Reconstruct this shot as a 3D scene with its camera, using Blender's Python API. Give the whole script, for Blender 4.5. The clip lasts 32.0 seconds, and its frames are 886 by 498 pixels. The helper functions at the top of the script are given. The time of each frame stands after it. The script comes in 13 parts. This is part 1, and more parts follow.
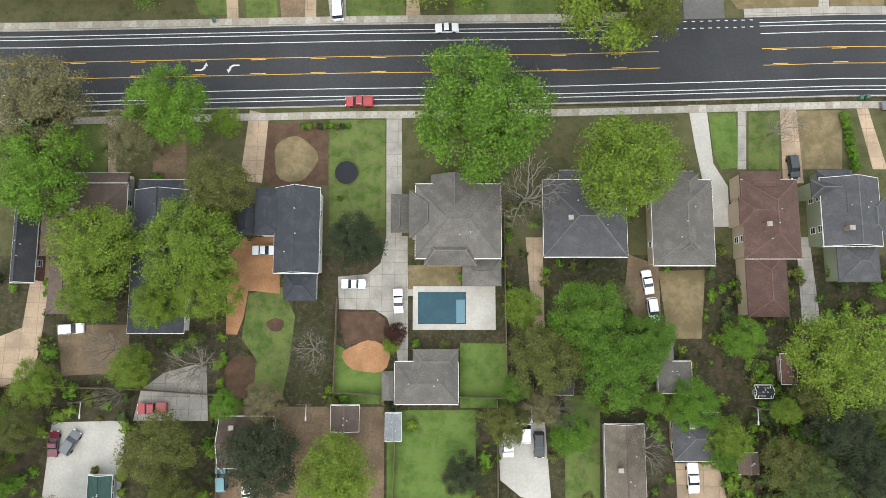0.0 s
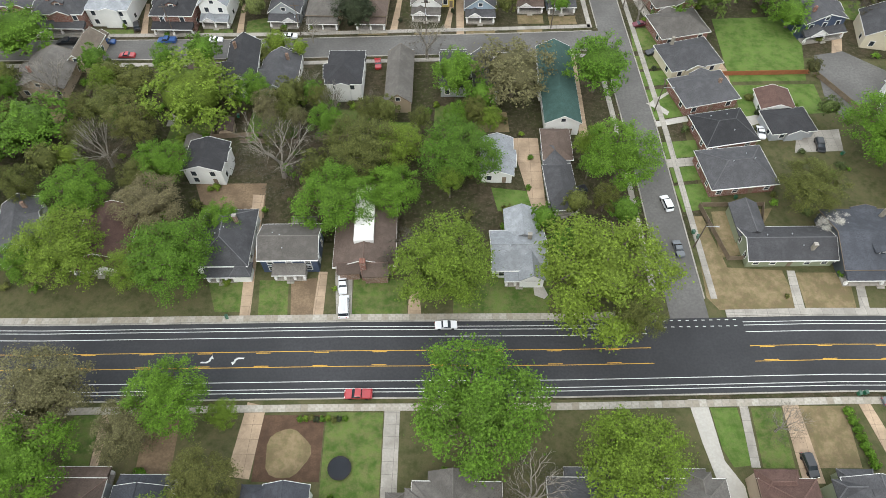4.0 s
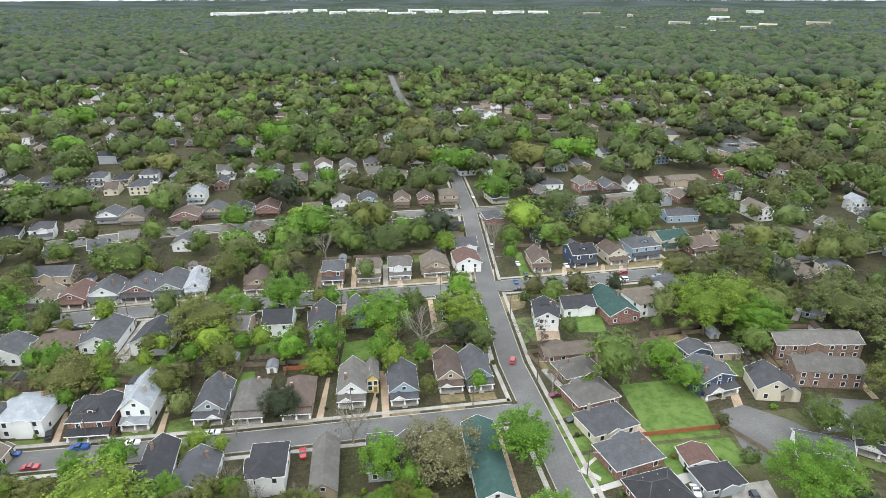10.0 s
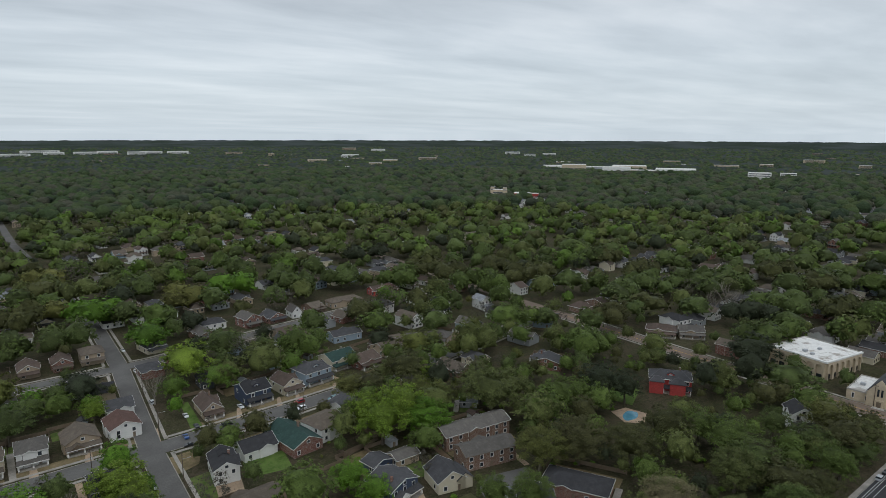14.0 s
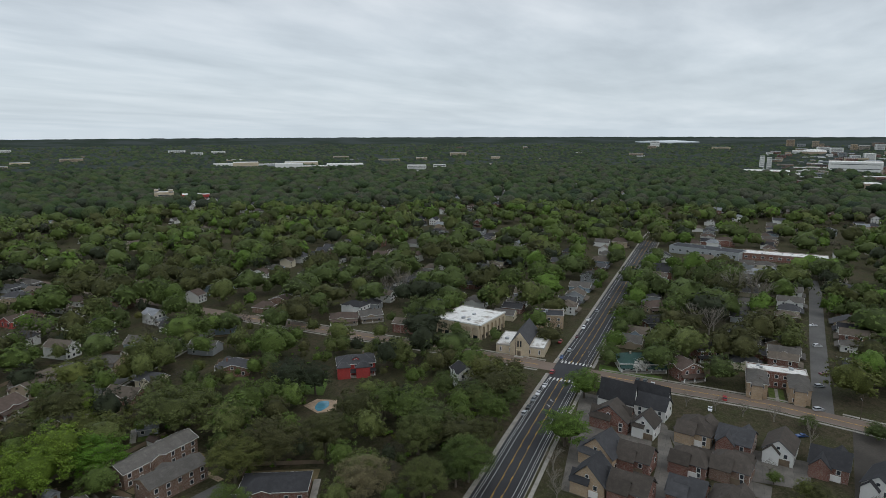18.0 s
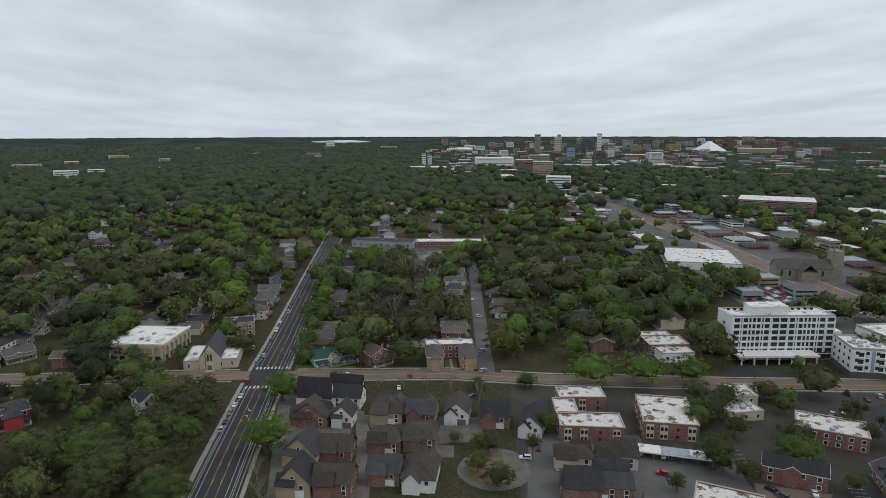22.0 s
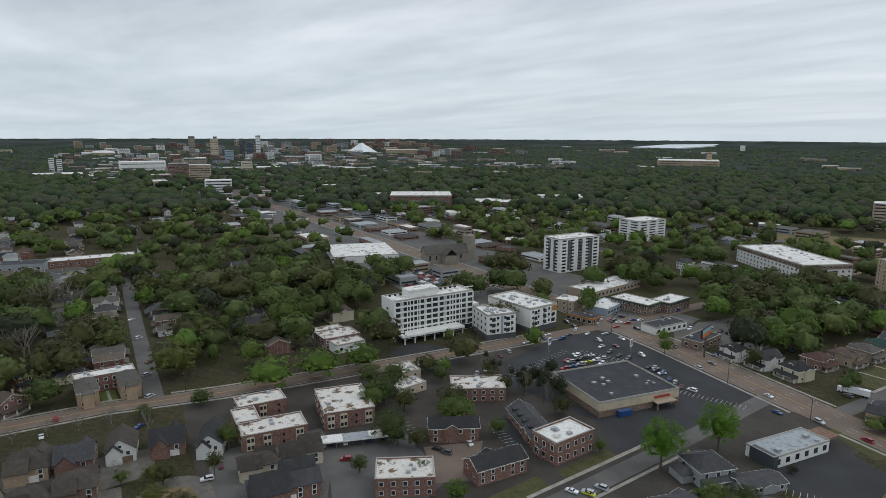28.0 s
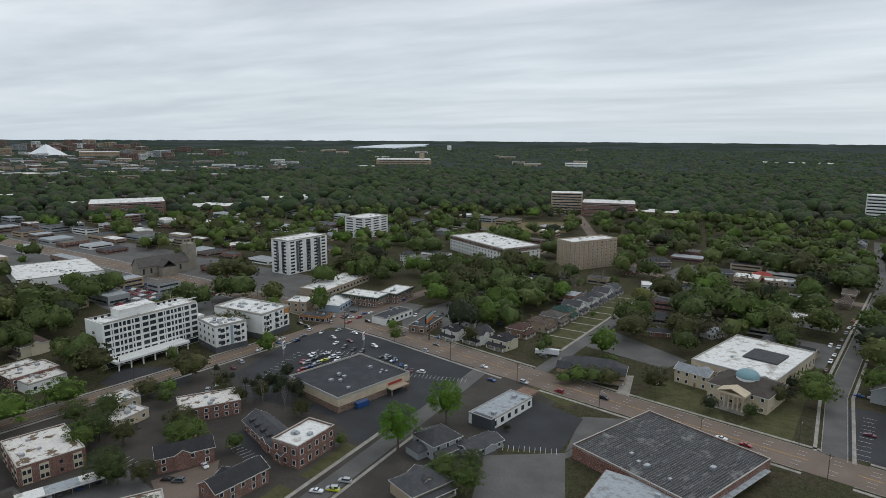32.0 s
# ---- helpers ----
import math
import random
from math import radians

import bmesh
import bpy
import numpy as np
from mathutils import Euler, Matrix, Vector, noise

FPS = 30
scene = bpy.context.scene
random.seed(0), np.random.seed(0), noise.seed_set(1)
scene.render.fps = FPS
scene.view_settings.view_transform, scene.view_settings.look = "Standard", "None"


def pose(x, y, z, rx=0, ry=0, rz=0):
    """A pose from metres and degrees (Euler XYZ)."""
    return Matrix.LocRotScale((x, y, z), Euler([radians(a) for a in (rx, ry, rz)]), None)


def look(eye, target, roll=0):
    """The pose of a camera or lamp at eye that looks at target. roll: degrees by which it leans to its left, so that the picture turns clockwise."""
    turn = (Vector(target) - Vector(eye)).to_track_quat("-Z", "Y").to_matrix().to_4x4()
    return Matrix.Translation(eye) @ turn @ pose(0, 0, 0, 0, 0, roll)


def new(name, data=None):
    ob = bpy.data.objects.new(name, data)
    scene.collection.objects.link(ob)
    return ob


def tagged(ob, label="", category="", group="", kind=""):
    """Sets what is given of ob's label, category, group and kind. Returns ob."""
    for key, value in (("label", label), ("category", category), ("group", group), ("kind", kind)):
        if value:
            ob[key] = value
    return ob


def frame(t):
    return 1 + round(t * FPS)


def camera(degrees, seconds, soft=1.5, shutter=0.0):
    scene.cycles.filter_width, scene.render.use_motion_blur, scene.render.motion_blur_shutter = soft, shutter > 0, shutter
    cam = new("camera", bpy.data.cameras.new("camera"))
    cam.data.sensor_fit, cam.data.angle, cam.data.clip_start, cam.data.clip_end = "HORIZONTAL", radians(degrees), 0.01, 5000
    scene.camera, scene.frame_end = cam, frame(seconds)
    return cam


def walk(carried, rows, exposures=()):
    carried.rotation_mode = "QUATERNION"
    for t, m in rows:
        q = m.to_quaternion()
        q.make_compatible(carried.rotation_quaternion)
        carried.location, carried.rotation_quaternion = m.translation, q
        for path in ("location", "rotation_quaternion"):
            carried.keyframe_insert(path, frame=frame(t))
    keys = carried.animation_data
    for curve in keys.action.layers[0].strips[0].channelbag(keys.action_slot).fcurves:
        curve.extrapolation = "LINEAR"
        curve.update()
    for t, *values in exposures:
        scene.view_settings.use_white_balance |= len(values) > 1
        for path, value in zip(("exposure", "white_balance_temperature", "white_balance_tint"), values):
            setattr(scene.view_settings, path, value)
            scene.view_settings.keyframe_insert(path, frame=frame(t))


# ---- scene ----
cam = camera(70.52, 32.0, soft=0.6)
# seconds, eye x y z, yaw, pitch, roll
ROWS = [
    (0, -0.00, 0.00, 121.77, 1.03, -83.07, -0.01),
    (0.5, 0.06, -0.34, 121.61, 1.07, -77.96, -0.03),
    (1, 0.12, -0.63, 121.48, 1.11, -73.23, -0.03),
    (1.5, 0.19, -0.86, 121.38, 1.15, -69.77, -0.03),
    (2, 0.27, -1.06, 121.30, 1.21, -67.01, -0.04),
    (2.5, 0.40, -1.21, 121.24, 1.33, -64.28, -0.07),
    (3, 0.59, -1.33, 121.21, 1.41, -61.54, -0.14),
    (3.5, 0.81, -1.43, 121.21, 1.60, -58.81, -0.24),
    (5.5, 1.19, -1.76, 120.53, 1.64, -47.47, -0.17),
    (6, 1.30, -1.82, 120.43, 1.68, -44.67, -0.15),
    (6.5, 1.38, -1.86, 120.34, 1.68, -41.81, -0.14),
    (7, 1.44, -1.87, 120.30, 1.68, -38.97, -0.13),
    (7.5, 1.50, -1.84, 120.31, 1.65, -36.15, -0.12),
    (8, 1.59, -1.77, 120.39, 1.63, -33.31, -0.11),
    (8.5, 1.79, -1.69, 120.53, 1.37, -30.65, -0.10),
    (9, 2.12, -1.60, 120.69, 0.33, -27.89, -0.08),
    (9.5, 2.56, -1.54, 120.85, -2.54, -25.08, -0.05),
    (10, 3.05, -1.52, 121.03, -5.87, -22.21, -0.05),
    (10.5, 3.49, -1.53, 121.23, -10.31, -19.21, -0.05),
    (11, 3.77, -1.63, 121.42, -14.43, -16.18, -0.05),
    (11.5, 3.88, -1.86, 121.57, -18.52, -13.11, -0.03),
    (12, 3.87, -2.17, 121.69, -21.11, -10.54, 0.00),
    (12.5, 3.84, -2.45, 121.77, -23.82, -10.38, 0.05),
    (13, 3.82, -2.64, 121.82, -28.75, -10.37, 0.11),
    (13.5, 3.81, -2.76, 121.87, -33.17, -10.36, 0.16),
    (15.5, 5.24, -3.64, 120.93, -45.25, -10.34, -0.07),
    (16, 5.43, -3.80, 120.96, -48.58, -10.40, -0.06),
    (16.5, 5.59, -3.97, 121.08, -52.80, -10.44, -0.07),
    (17, 5.70, -4.14, 121.31, -57.15, -10.51, -0.12),
    (17.5, 5.75, -4.27, 121.57, -61.47, -10.58, -0.16),
    (18, 5.72, -4.36, 121.76, -65.65, -10.63, -0.17),
    (18.5, 5.64, -4.43, 121.86, -69.56, -10.67, -0.14),
    (19, 5.55, -4.54, 121.94, -73.38, -10.65, -0.13),
    (19.5, 5.47, -4.72, 122.04, -77.55, -10.72, -0.12),
    (20, 5.38, -4.94, 122.14, -82.44, -10.75, -0.11),
    (20.5, 5.31, -5.15, 122.24, -87.05, -10.73, -0.09),
    (21, 5.25, -5.31, 122.32, -90.20, -10.74, -0.08),
    (21.5, 5.22, -5.44, 122.36, -92.15, -10.71, -0.09),
    (22, 5.23, -5.58, 122.35, -94.15, -10.68, -0.10),
    (22.5, 5.25, -5.71, 122.29, -96.41, -10.67, -0.12),
    (23, 5.27, -5.82, 122.22, -98.78, -10.63, -0.12),
    (23.5, 5.28, -5.92, 122.19, -101.32, -10.66, -0.09),
    (24, 5.28, -6.01, 122.19, -103.94, -10.66, -0.05),
    (24.5, 5.27, -6.11, 122.21, -106.48, -10.67, -0.01),
    (25, 5.27, -6.23, 122.23, -108.81, -10.66, 0.02),
    (25.5, 5.29, -6.37, 122.25, -111.15, -10.60, 0.01),
    (27.5, 5.01, -6.43, 121.92, -121.68, -10.50, 0.23),
    (28, 5.02, -6.53, 121.98, -124.24, -10.45, 0.25),
    (28.5, 4.97, -6.66, 122.10, -126.67, -10.50, 0.27),
    (29, 4.83, -6.83, 122.25, -129.09, -10.45, 0.28),
    (29.5, 4.64, -6.98, 122.37, -132.47, -10.46, 0.29),
    (30, 4.45, -7.12, 122.43, -136.42, -10.45, 0.27),
    (30.5, 4.28, -7.24, 122.40, -140.16, -10.40, 0.26),
    (31, 4.15, -7.34, 122.28, -143.39, -10.38, 0.25),
    (31.5, 4.07, -7.42, 122.08, -146.32, -10.35, 0.28),
    (32, 4.01, -7.49, 121.82, -148.95, -10.28, 0.34),
]


def aim(x, y, z, yaw, pitch, roll):
    a, b = radians(yaw), radians(pitch)
    return look((x, y, z), (x - math.sin(a) * math.cos(b), y + math.cos(a) * math.cos(b), z + math.sin(b)), roll)


walk(cam, [(r[0], aim(*r[1:])) for r in ROWS],
     exposures=[(0, 0.75, 6700, 10), (5.0, 0.75, 6650, 10), (8.0, 0.86, 6550, 10), (9.0, 1.02, 6450, 10), (10, 1.1, 6350, 10), (10.5, 0.65, 6350, 10), (11, 0.05, 6350, 10), (12, -0.58, 6350, 10), (13, -0.6, 6350, 10), (32, -0.6, 6350, 10)])

# ---------------------------------------------------------------- sky and light
SUN_ELEV, SUN_AZ = radians(52), radians(200)
world = bpy.data.worlds.new("overcast_sky")
scene.world = world
world.use_nodes = True
wn, wl = world.node_tree.nodes, world.node_tree.links
wn.clear()


def wnode(kind, **kw):
    n = wn.new(kind)
    for k, v in kw.items():
        n.inputs[k].default_value = v
    return n


w_sky = wn.new("ShaderNodeTexSky")
w_sky.sky_type, w_sky.sun_disc = "NISHITA", False
w_sky.sun_elevation, w_sky.sun_rotation = SUN_ELEV, SUN_AZ
w_sky.dust_density = 2.0
w_tc = wn.new("ShaderNodeTexCoord")
w_sep = wn.new("ShaderNodeSeparateXYZ")
wl.new(w_tc.outputs["Generated"], w_sep.inputs[0])


def wmath(op, a, b=None, clamp=False):
    n = wn.new("ShaderNodeMath")
    n.operation, n.use_clamp = op, clamp
    for i, v in enumerate((a, b)):
        if v is None:
            continue
        if isinstance(v, (int, float)):
            n.inputs[i].default_value = v
        else:
            wl.new(v, n.inputs[i])
    return n.outputs[0]


# a cloud deck: directions are spread on a flat layer overhead
w_h = wmath("ADD", wmath("MAXIMUM", w_sep.outputs[2], 0.0), 0.06)
w_u = wmath("DIVIDE", w_sep.outputs[0], w_h)
w_v = wmath("DIVIDE", w_sep.outputs[1], w_h)
w_xy = wn.new("ShaderNodeCombineXYZ")
wl.new(w_u, w_xy.inputs[0])
wl.new(w_v, w_xy.inputs[1])
w_map = wn.new("ShaderNodeMapping")
w_map.inputs["Rotation"].default_value = (0, 0, radians(35))
w_map.inputs["Scale"].default_value = (0.42, 0.9, 1)
wl.new(w_xy.outputs[0], w_map.inputs[0])
w_n1 = wnode("ShaderNodeTexNoise", Scale=0.55, Detail=6.0, Roughness=0.52, Distortion=0.35)
wl.new(w_map.outputs[0], w_n1.inputs["Vector"])
w_n2 = wnode("ShaderNodeTexNoise", Scale=1.7, Detail=5.0, Roughness=0.55, Distortion=0.2)
wl.new(w_map.outputs[0], w_n2.inputs["Vector"])
w_mix = wmath("ADD", wmath("MULTIPLY", w_n1.outputs[0], 0.68), wmath("MULTIPLY", w_n2.outputs[0], 0.32))
w_ramp = wn.new("ShaderNodeValToRGB")
e = w_ramp.color_ramp.elements
e[0].position, e[0].color = 0.38, (0.46, 0.50, 0.535, 1)
e[1].position, e[1].color = 0.66, (0.82, 0.85, 0.87, 1)
m1 = w_ramp.color_ramp.elements.new(0.5)
m1.color = (0.60, 0.645, 0.68, 1)
wl.new(w_mix, w_ramp.inputs[0])
# the deck pales towards the horizon, where its gaps merge
w_hz = wn.new("ShaderNodeMapRange")
w_hz.inputs[1].default_value, w_hz.inputs[2].default_value = 0.0, 0.20
w_hz.inputs[3].default_value, w_hz.inputs[4].default_value = 0.7, 0.0
wl.new(w_sep.outputs[2], w_hz.inputs[0])
w_pale = wn.new("ShaderNodeMix")
w_pale.data_type = "RGBA"
wl.new(w_hz.outputs[0], w_pale.inputs[0])
wl.new(w_ramp.outputs[0], w_pale.inputs[6])
w_pale.inputs[7].default_value = (0.66, 0.75, 0.81, 1)
w_bg1 = wn.new("ShaderNodeBackground")
wl.new(w_sky.outputs[0], w_bg1.inputs[0])
w_bg1.inputs[1].default_value = 0.02
w_bg2 = wn.new("ShaderNodeBackground")
wl.new(w_pale.outputs[2], w_bg2.inputs[0])
# an overcast deck is brightest overhead
w_top = wn.new("ShaderNodeMapRange")
w_top.inputs[1].default_value, w_top.inputs[2].default_value = 0.2, 0.85
w_top.inputs[3].default_value, w_top.inputs[4].default_value = 1.38, 1.87
wl.new(w_sep.outputs[2], w_top.inputs[0])
wl.new(w_top.outputs[0], w_bg2.inputs[1])
w_add = wn.new("ShaderNodeAddShader")
wl.new(w_bg1.outputs[0], w_add.inputs[0])
wl.new(w_bg2.outputs[0], w_add.inputs[1])
w_out = wn.new("ShaderNodeOutputWorld")
wl.new(w_add.outputs[0], w_out.inputs[0])

sun = new("sun", bpy.data.lights.new("sun", "SUN"))
sun.data.energy, sun.data.angle, sun.data.color = 0.45, radians(16), (1.0, 0.96, 0.9)
sun.matrix_world = pose(0, 0, 300, 90 - math.degrees(SUN_ELEV), 0, 180 - math.degrees(SUN_AZ))

# ---------------------------------------------------------------- materials
MATS = {}


def material(name, build):
    if name not in MATS:
        m = bpy.data.materials.new(name)
        m.use_nodes = True
        build(m.node_tree, m.node_tree.nodes["Principled BSDF"])
        MATS[name] = m
    return MATS[name]


def rgb_mix(nt, fac, a, b, mode="MIX"):
    n = nt.nodes.new("ShaderNodeMix")
    n.data_type, n.blend_type = "RGBA", mode
    for i, v in ((0, fac), (6, a), (7, b)):
        if isinstance(v, (int, float)):
            n.inputs[i].default_value = v
        elif isinstance(v, tuple):
            n.inputs[i].default_value = (*v[:3], 1)
        else:
            nt.links.new(v, n.inputs[i])
    return n.outputs[2]


def noise_fac(nt, scale, detail=4.0, lo=0.35, hi=0.65, rough=0.55, stretch=None, space="Object"):
    tc = nt.nodes.new("ShaderNodeTexCoord")
    vec = tc.outputs[space]
    if stretch:
        mp = nt.nodes.new("ShaderNodeMapping")
        mp.inputs["Scale"].default_value = stretch
        nt.links.new(vec, mp.inputs[0])
        vec = mp.outputs[0]
    n = nt.nodes.new("ShaderNodeTexNoise")
    n.inputs["Scale"].default_value, n.inputs["Detail"].default_value, n.inputs["Roughness"].default_value = scale, detail, rough
    nt.links.new(vec, n.inputs["Vector"])
    mr = nt.nodes.new("ShaderNodeMapRange")
    mr.inputs[1].default_value, mr.inputs[2].default_value = lo, hi
    nt.links.new(n.outputs[0], mr.inputs[0])
    return mr.outputs[0]


def bump(nt, bsdf, fac, strength, dist=0.05):
    b = nt.nodes.new("ShaderNodeBump")
    b.inputs["Strength"].default_value, b.inputs["Distance"].default_value = strength, dist
    nt.links.new(fac, b.inputs["Height"])
    nt.links.new(b.outputs[0], bsdf.inputs["Normal"])


def darker(c, k):
    return tuple(v * k for v in c[:3])


def rough_mat(name, col, rough=0.85, big=0.15, small=1.6, vary=0.3, relief=0.3, spec=0.3, metal=0.0):
    """A plain weathered surface: broad stains, fine grain, slight relief."""
    def build(nt, b):
        f1, f2 = noise_fac(nt, big, 3.0), noise_fac(nt, small, 5.0)
        c = rgb_mix(nt, f1, darker(col, 1 - vary * 0.55), darker(col, 1 + vary * 0.35))
        c = rgb_mix(nt, f2, c, rgb_mix(nt, 0.5, c, darker(col, 1 - vary)))
        nt.links.new(c, b.inputs["Base Color"])
        b.inputs["Roughness"].default_value, b.inputs["Specular IOR Level"].default_value, b.inputs["Metallic"].default_value = rough, spec, metal
        if relief:
            bump(nt, b, f2, relief)
    return material(name, build)


def shingle_mat(name, col, rnd=0.16):
    """Asphalt shingles: courses, mottled tabs, streaks down the slope."""
    def build(nt, b):
        f1 = noise_fac(nt, 0.22, 3.0)
        f2 = noise_fac(nt, 3.2, 3.0, 0.3, 0.7, stretch=(1, 1, 3))
        f3 = noise_fac(nt, 0.6, 4.0, 0.5, 0.85)
        oi = nt.nodes.new("ShaderNodeObjectInfo")
        c = rgb_mix(nt, f1, darker(col, 0.82), darker(col, 1.16))
        c = rgb_mix(nt, f2, c, darker(col, 0.66))
        c = rgb_mix(nt, f3, c, darker(col, 1.2))
        k = nt.nodes.new("ShaderNodeMapRange")
        k.inputs[3].default_value, k.inputs[4].default_value = 1 - rnd, 1 + rnd
        nt.links.new(oi.outputs["Random"], k.inputs[0])
        h = nt.nodes.new("ShaderNodeHueSaturation")
        nt.links.new(k.outputs[0], h.inputs["Value"])
        nt.links.new(c, h.inputs["Color"])
        nt.links.new(h.outputs[0], b.inputs["Base Color"])
        b.inputs["Roughness"].default_value, b.inputs["Specular IOR Level"].default_value = 0.92, 0.2
        bump(nt, b, f2, 0.35)
    return material(name, build)


def brick_mat(name, col, mortar=(0.42, 0.38, 0.34)):
    def build(nt, b):
        tc = nt.nodes.new("ShaderNodeTexCoord")
        mp = nt.nodes.new("ShaderNodeMapping")
        mp.inputs["Rotation"].default_value = (radians(90), 0, 0)
        nt.links.new(tc.outputs["Object"], mp.inputs[0])
        t = nt.nodes.new("ShaderNodeTexBrick")
        t.inputs["Scale"].default_value = 1.0
        t.inputs["Brick Width"].default_value, t.inputs["Row Height"].default_value, t.inputs["Mortar Size"].default_value = 0.44, 0.15, 0.012
        t.inputs["Color1"].default_value = (*darker(col, 0.8), 1)
        t.inputs["Color2"].default_value = (*darker(col, 1.25), 1)
        t.inputs["Mortar"].default_value = (*mortar, 1)
        nt.links.new(mp.outputs[0], t.inputs["Vector"])
        f1 = noise_fac(nt, 0.3, 4.0)
        c = rgb_mix(nt, f1, t.outputs[0], rgb_mix(nt, 0.35, t.outputs[0], darker(col, 0.5)))
        nt.links.new(c, b.inputs["Base Color"])
        b.inputs["Roughness"].default_value = 0.9
    return material(name, build)


def siding_mat(name, col):
    """Painted boards: narrow courses, faint dirt."""
    def build(nt, b):
        tc = nt.nodes.new("ShaderNodeTexCoord")
        w = nt.nodes.new("ShaderNodeTexWave")
        w.bands_direction = "Z"
        w.inputs["Scale"].default_value, w.inputs["Distortion"].default_value = 2.6, 0.0
        nt.links.new(tc.outputs["Object"], w.inputs["Vector"])
        f1, f2 = noise_fac(nt, 0.4, 4.0), noise_fac(nt, 2.5, 4.0)
        c = rgb_mix(nt, f1, darker(col, 0.86), col)
        c = rgb_mix(nt, f2, c, darker(col, 0.9))
        nt.links.new(c, b.inputs["Base Color"])
        b.inputs["Roughness"].default_value = 0.6
        bump(nt, b, w.outputs[1], 0.25, 0.02)
    return material(name, build)


def leaf_mat(name, cols, gloss=0.7):
    """Foliage: one tone a tree, mottled from spray to spray; some light passes through the leaves."""
    def build(nt, b):
        oi = nt.nodes.new("ShaderNodeObjectInfo")
        ge = nt.nodes.new("ShaderNodeNewGeometry")
        r = nt.nodes.new("ShaderNodeValToRGB")
        el = r.color_ramp.elements
        el[0].color, el[1].color = (*cols[0], 1), (*cols[-1], 1)
        for i, c in enumerate(cols[1:-1]):
            el.new((i + 1) / (len(cols) - 1)).color = (*c, 1)
        nt.links.new(oi.outputs["Random"], r.inputs[0])
        # sprays of leaves, about half a metre across
        n = nt.nodes.new("ShaderNodeTexNoise")
        n.inputs["Scale"].default_value, n.inputs["Detail"].default_value, n.inputs["Roughness"].default_value = 2.2, 3.0, 0.75
        nt.links.new(ge.outputs["Position"], n.inputs["Vector"])
        m = nt.nodes.new("ShaderNodeMapRange")
        m.inputs[1].default_value, m.inputs[2].default_value = 0.34, 0.66
        m.inputs[3].default_value, m.inputs[4].default_value = 0.55, 1.35
        nt.links.new(n.outputs[0], m.inputs[0])
        k = nt.nodes.new("ShaderNodeMapRange")
        k.inputs[3].default_value, k.inputs[4].default_value = 0.6, 1.4
        nt.links.new(ge.outputs["Random Per Island"], k.inputs[0])
        v = nt.nodes.new("ShaderNodeMath")
        v.operation = "MULTIPLY"
        nt.links.new(m.outputs[0], v.inputs[0])
        nt.links.new(k.outputs[0], v.inputs[1])
        h = nt.nodes.new("ShaderNodeHueSaturation")
        nt.links.new(v.outputs[0], h.inputs["Value"])
        nt.links.new(r.outputs[0], h.inputs["Color"])
        # larger patches run from fresh to brownish
        n2 = nt.nodes.new("ShaderNodeTexNoise")
        n2.inputs["Scale"].default_value, n2.inputs["Detail"].default_value = 0.13, 2.0
        nt.links.new(ge.outputs["Position"], n2.inputs["Vector"])
        c = rgb_mix(nt, n2.outputs[0], h.outputs[0], rgb_mix(nt, 0.3, h.outputs[0], (0.08, 0.08, 0.035)))
        nt.links.new(c, b.inputs["Base Color"])
        b.inputs["Roughness"].default_value, b.inputs["Specular IOR Level"].default_value = gloss, 0.15
        bump(nt, b, n.outputs[0], 0.45, 0.4)
        tr = nt.nodes.new("ShaderNodeBsdfTranslucent")
        nt.links.new(c, tr.inputs[0])
        mx = nt.nodes.new("ShaderNodeMixShader")
        mx.inputs[0].default_value = 0.1
        nt.links.new(b.outputs[0], mx.inputs[1])
        nt.links.new(tr.outputs[0], mx.inputs[2])
        nt.links.new(mx.outputs[0], nt.nodes["Material Output"].inputs[0])
    return material(name, build)


def wood_stuff_mat(name, cols, value=(0.62, 1.25), grain=0.55):
    """Far crowns: one tone a crown, clumps of light and dark in each."""
    def build(nt, b):
        ge = nt.nodes.new("ShaderNodeNewGeometry")
        r = nt.nodes.new("ShaderNodeValToRGB")
        el = r.color_ramp.elements
        el[0].color, el[1].color = (*cols[0], 1), (*cols[-1], 1)
        for i, c in enumerate(cols[1:-1]):
            el.new((i + 1) / (len(cols) - 1)).color = (*c, 1)
        nt.links.new(ge.outputs["Random Per Island"], r.inputs[0])
        f = noise_fac(nt, grain, 4.0, 0.3, 0.7, 0.65)
        k = nt.nodes.new("ShaderNodeMapRange")
        k.inputs[3].default_value, k.inputs[4].default_value = value
        nt.links.new(f, k.inputs[0])
        h = nt.nodes.new("ShaderNodeHueSaturation")
        nt.links.new(k.outputs[0], h.inputs["Value"])
        nt.links.new(r.outputs[0], h.inputs["Color"])
        nt.links.new(h.outputs[0], b.inputs["Base Color"])
        b.inputs["Roughness"].default_value, b.inputs["Specular IOR Level"].default_value = 0.9, 0.1
        bump(nt, b, f, 1.0, 1.2)
    return material(name, build)


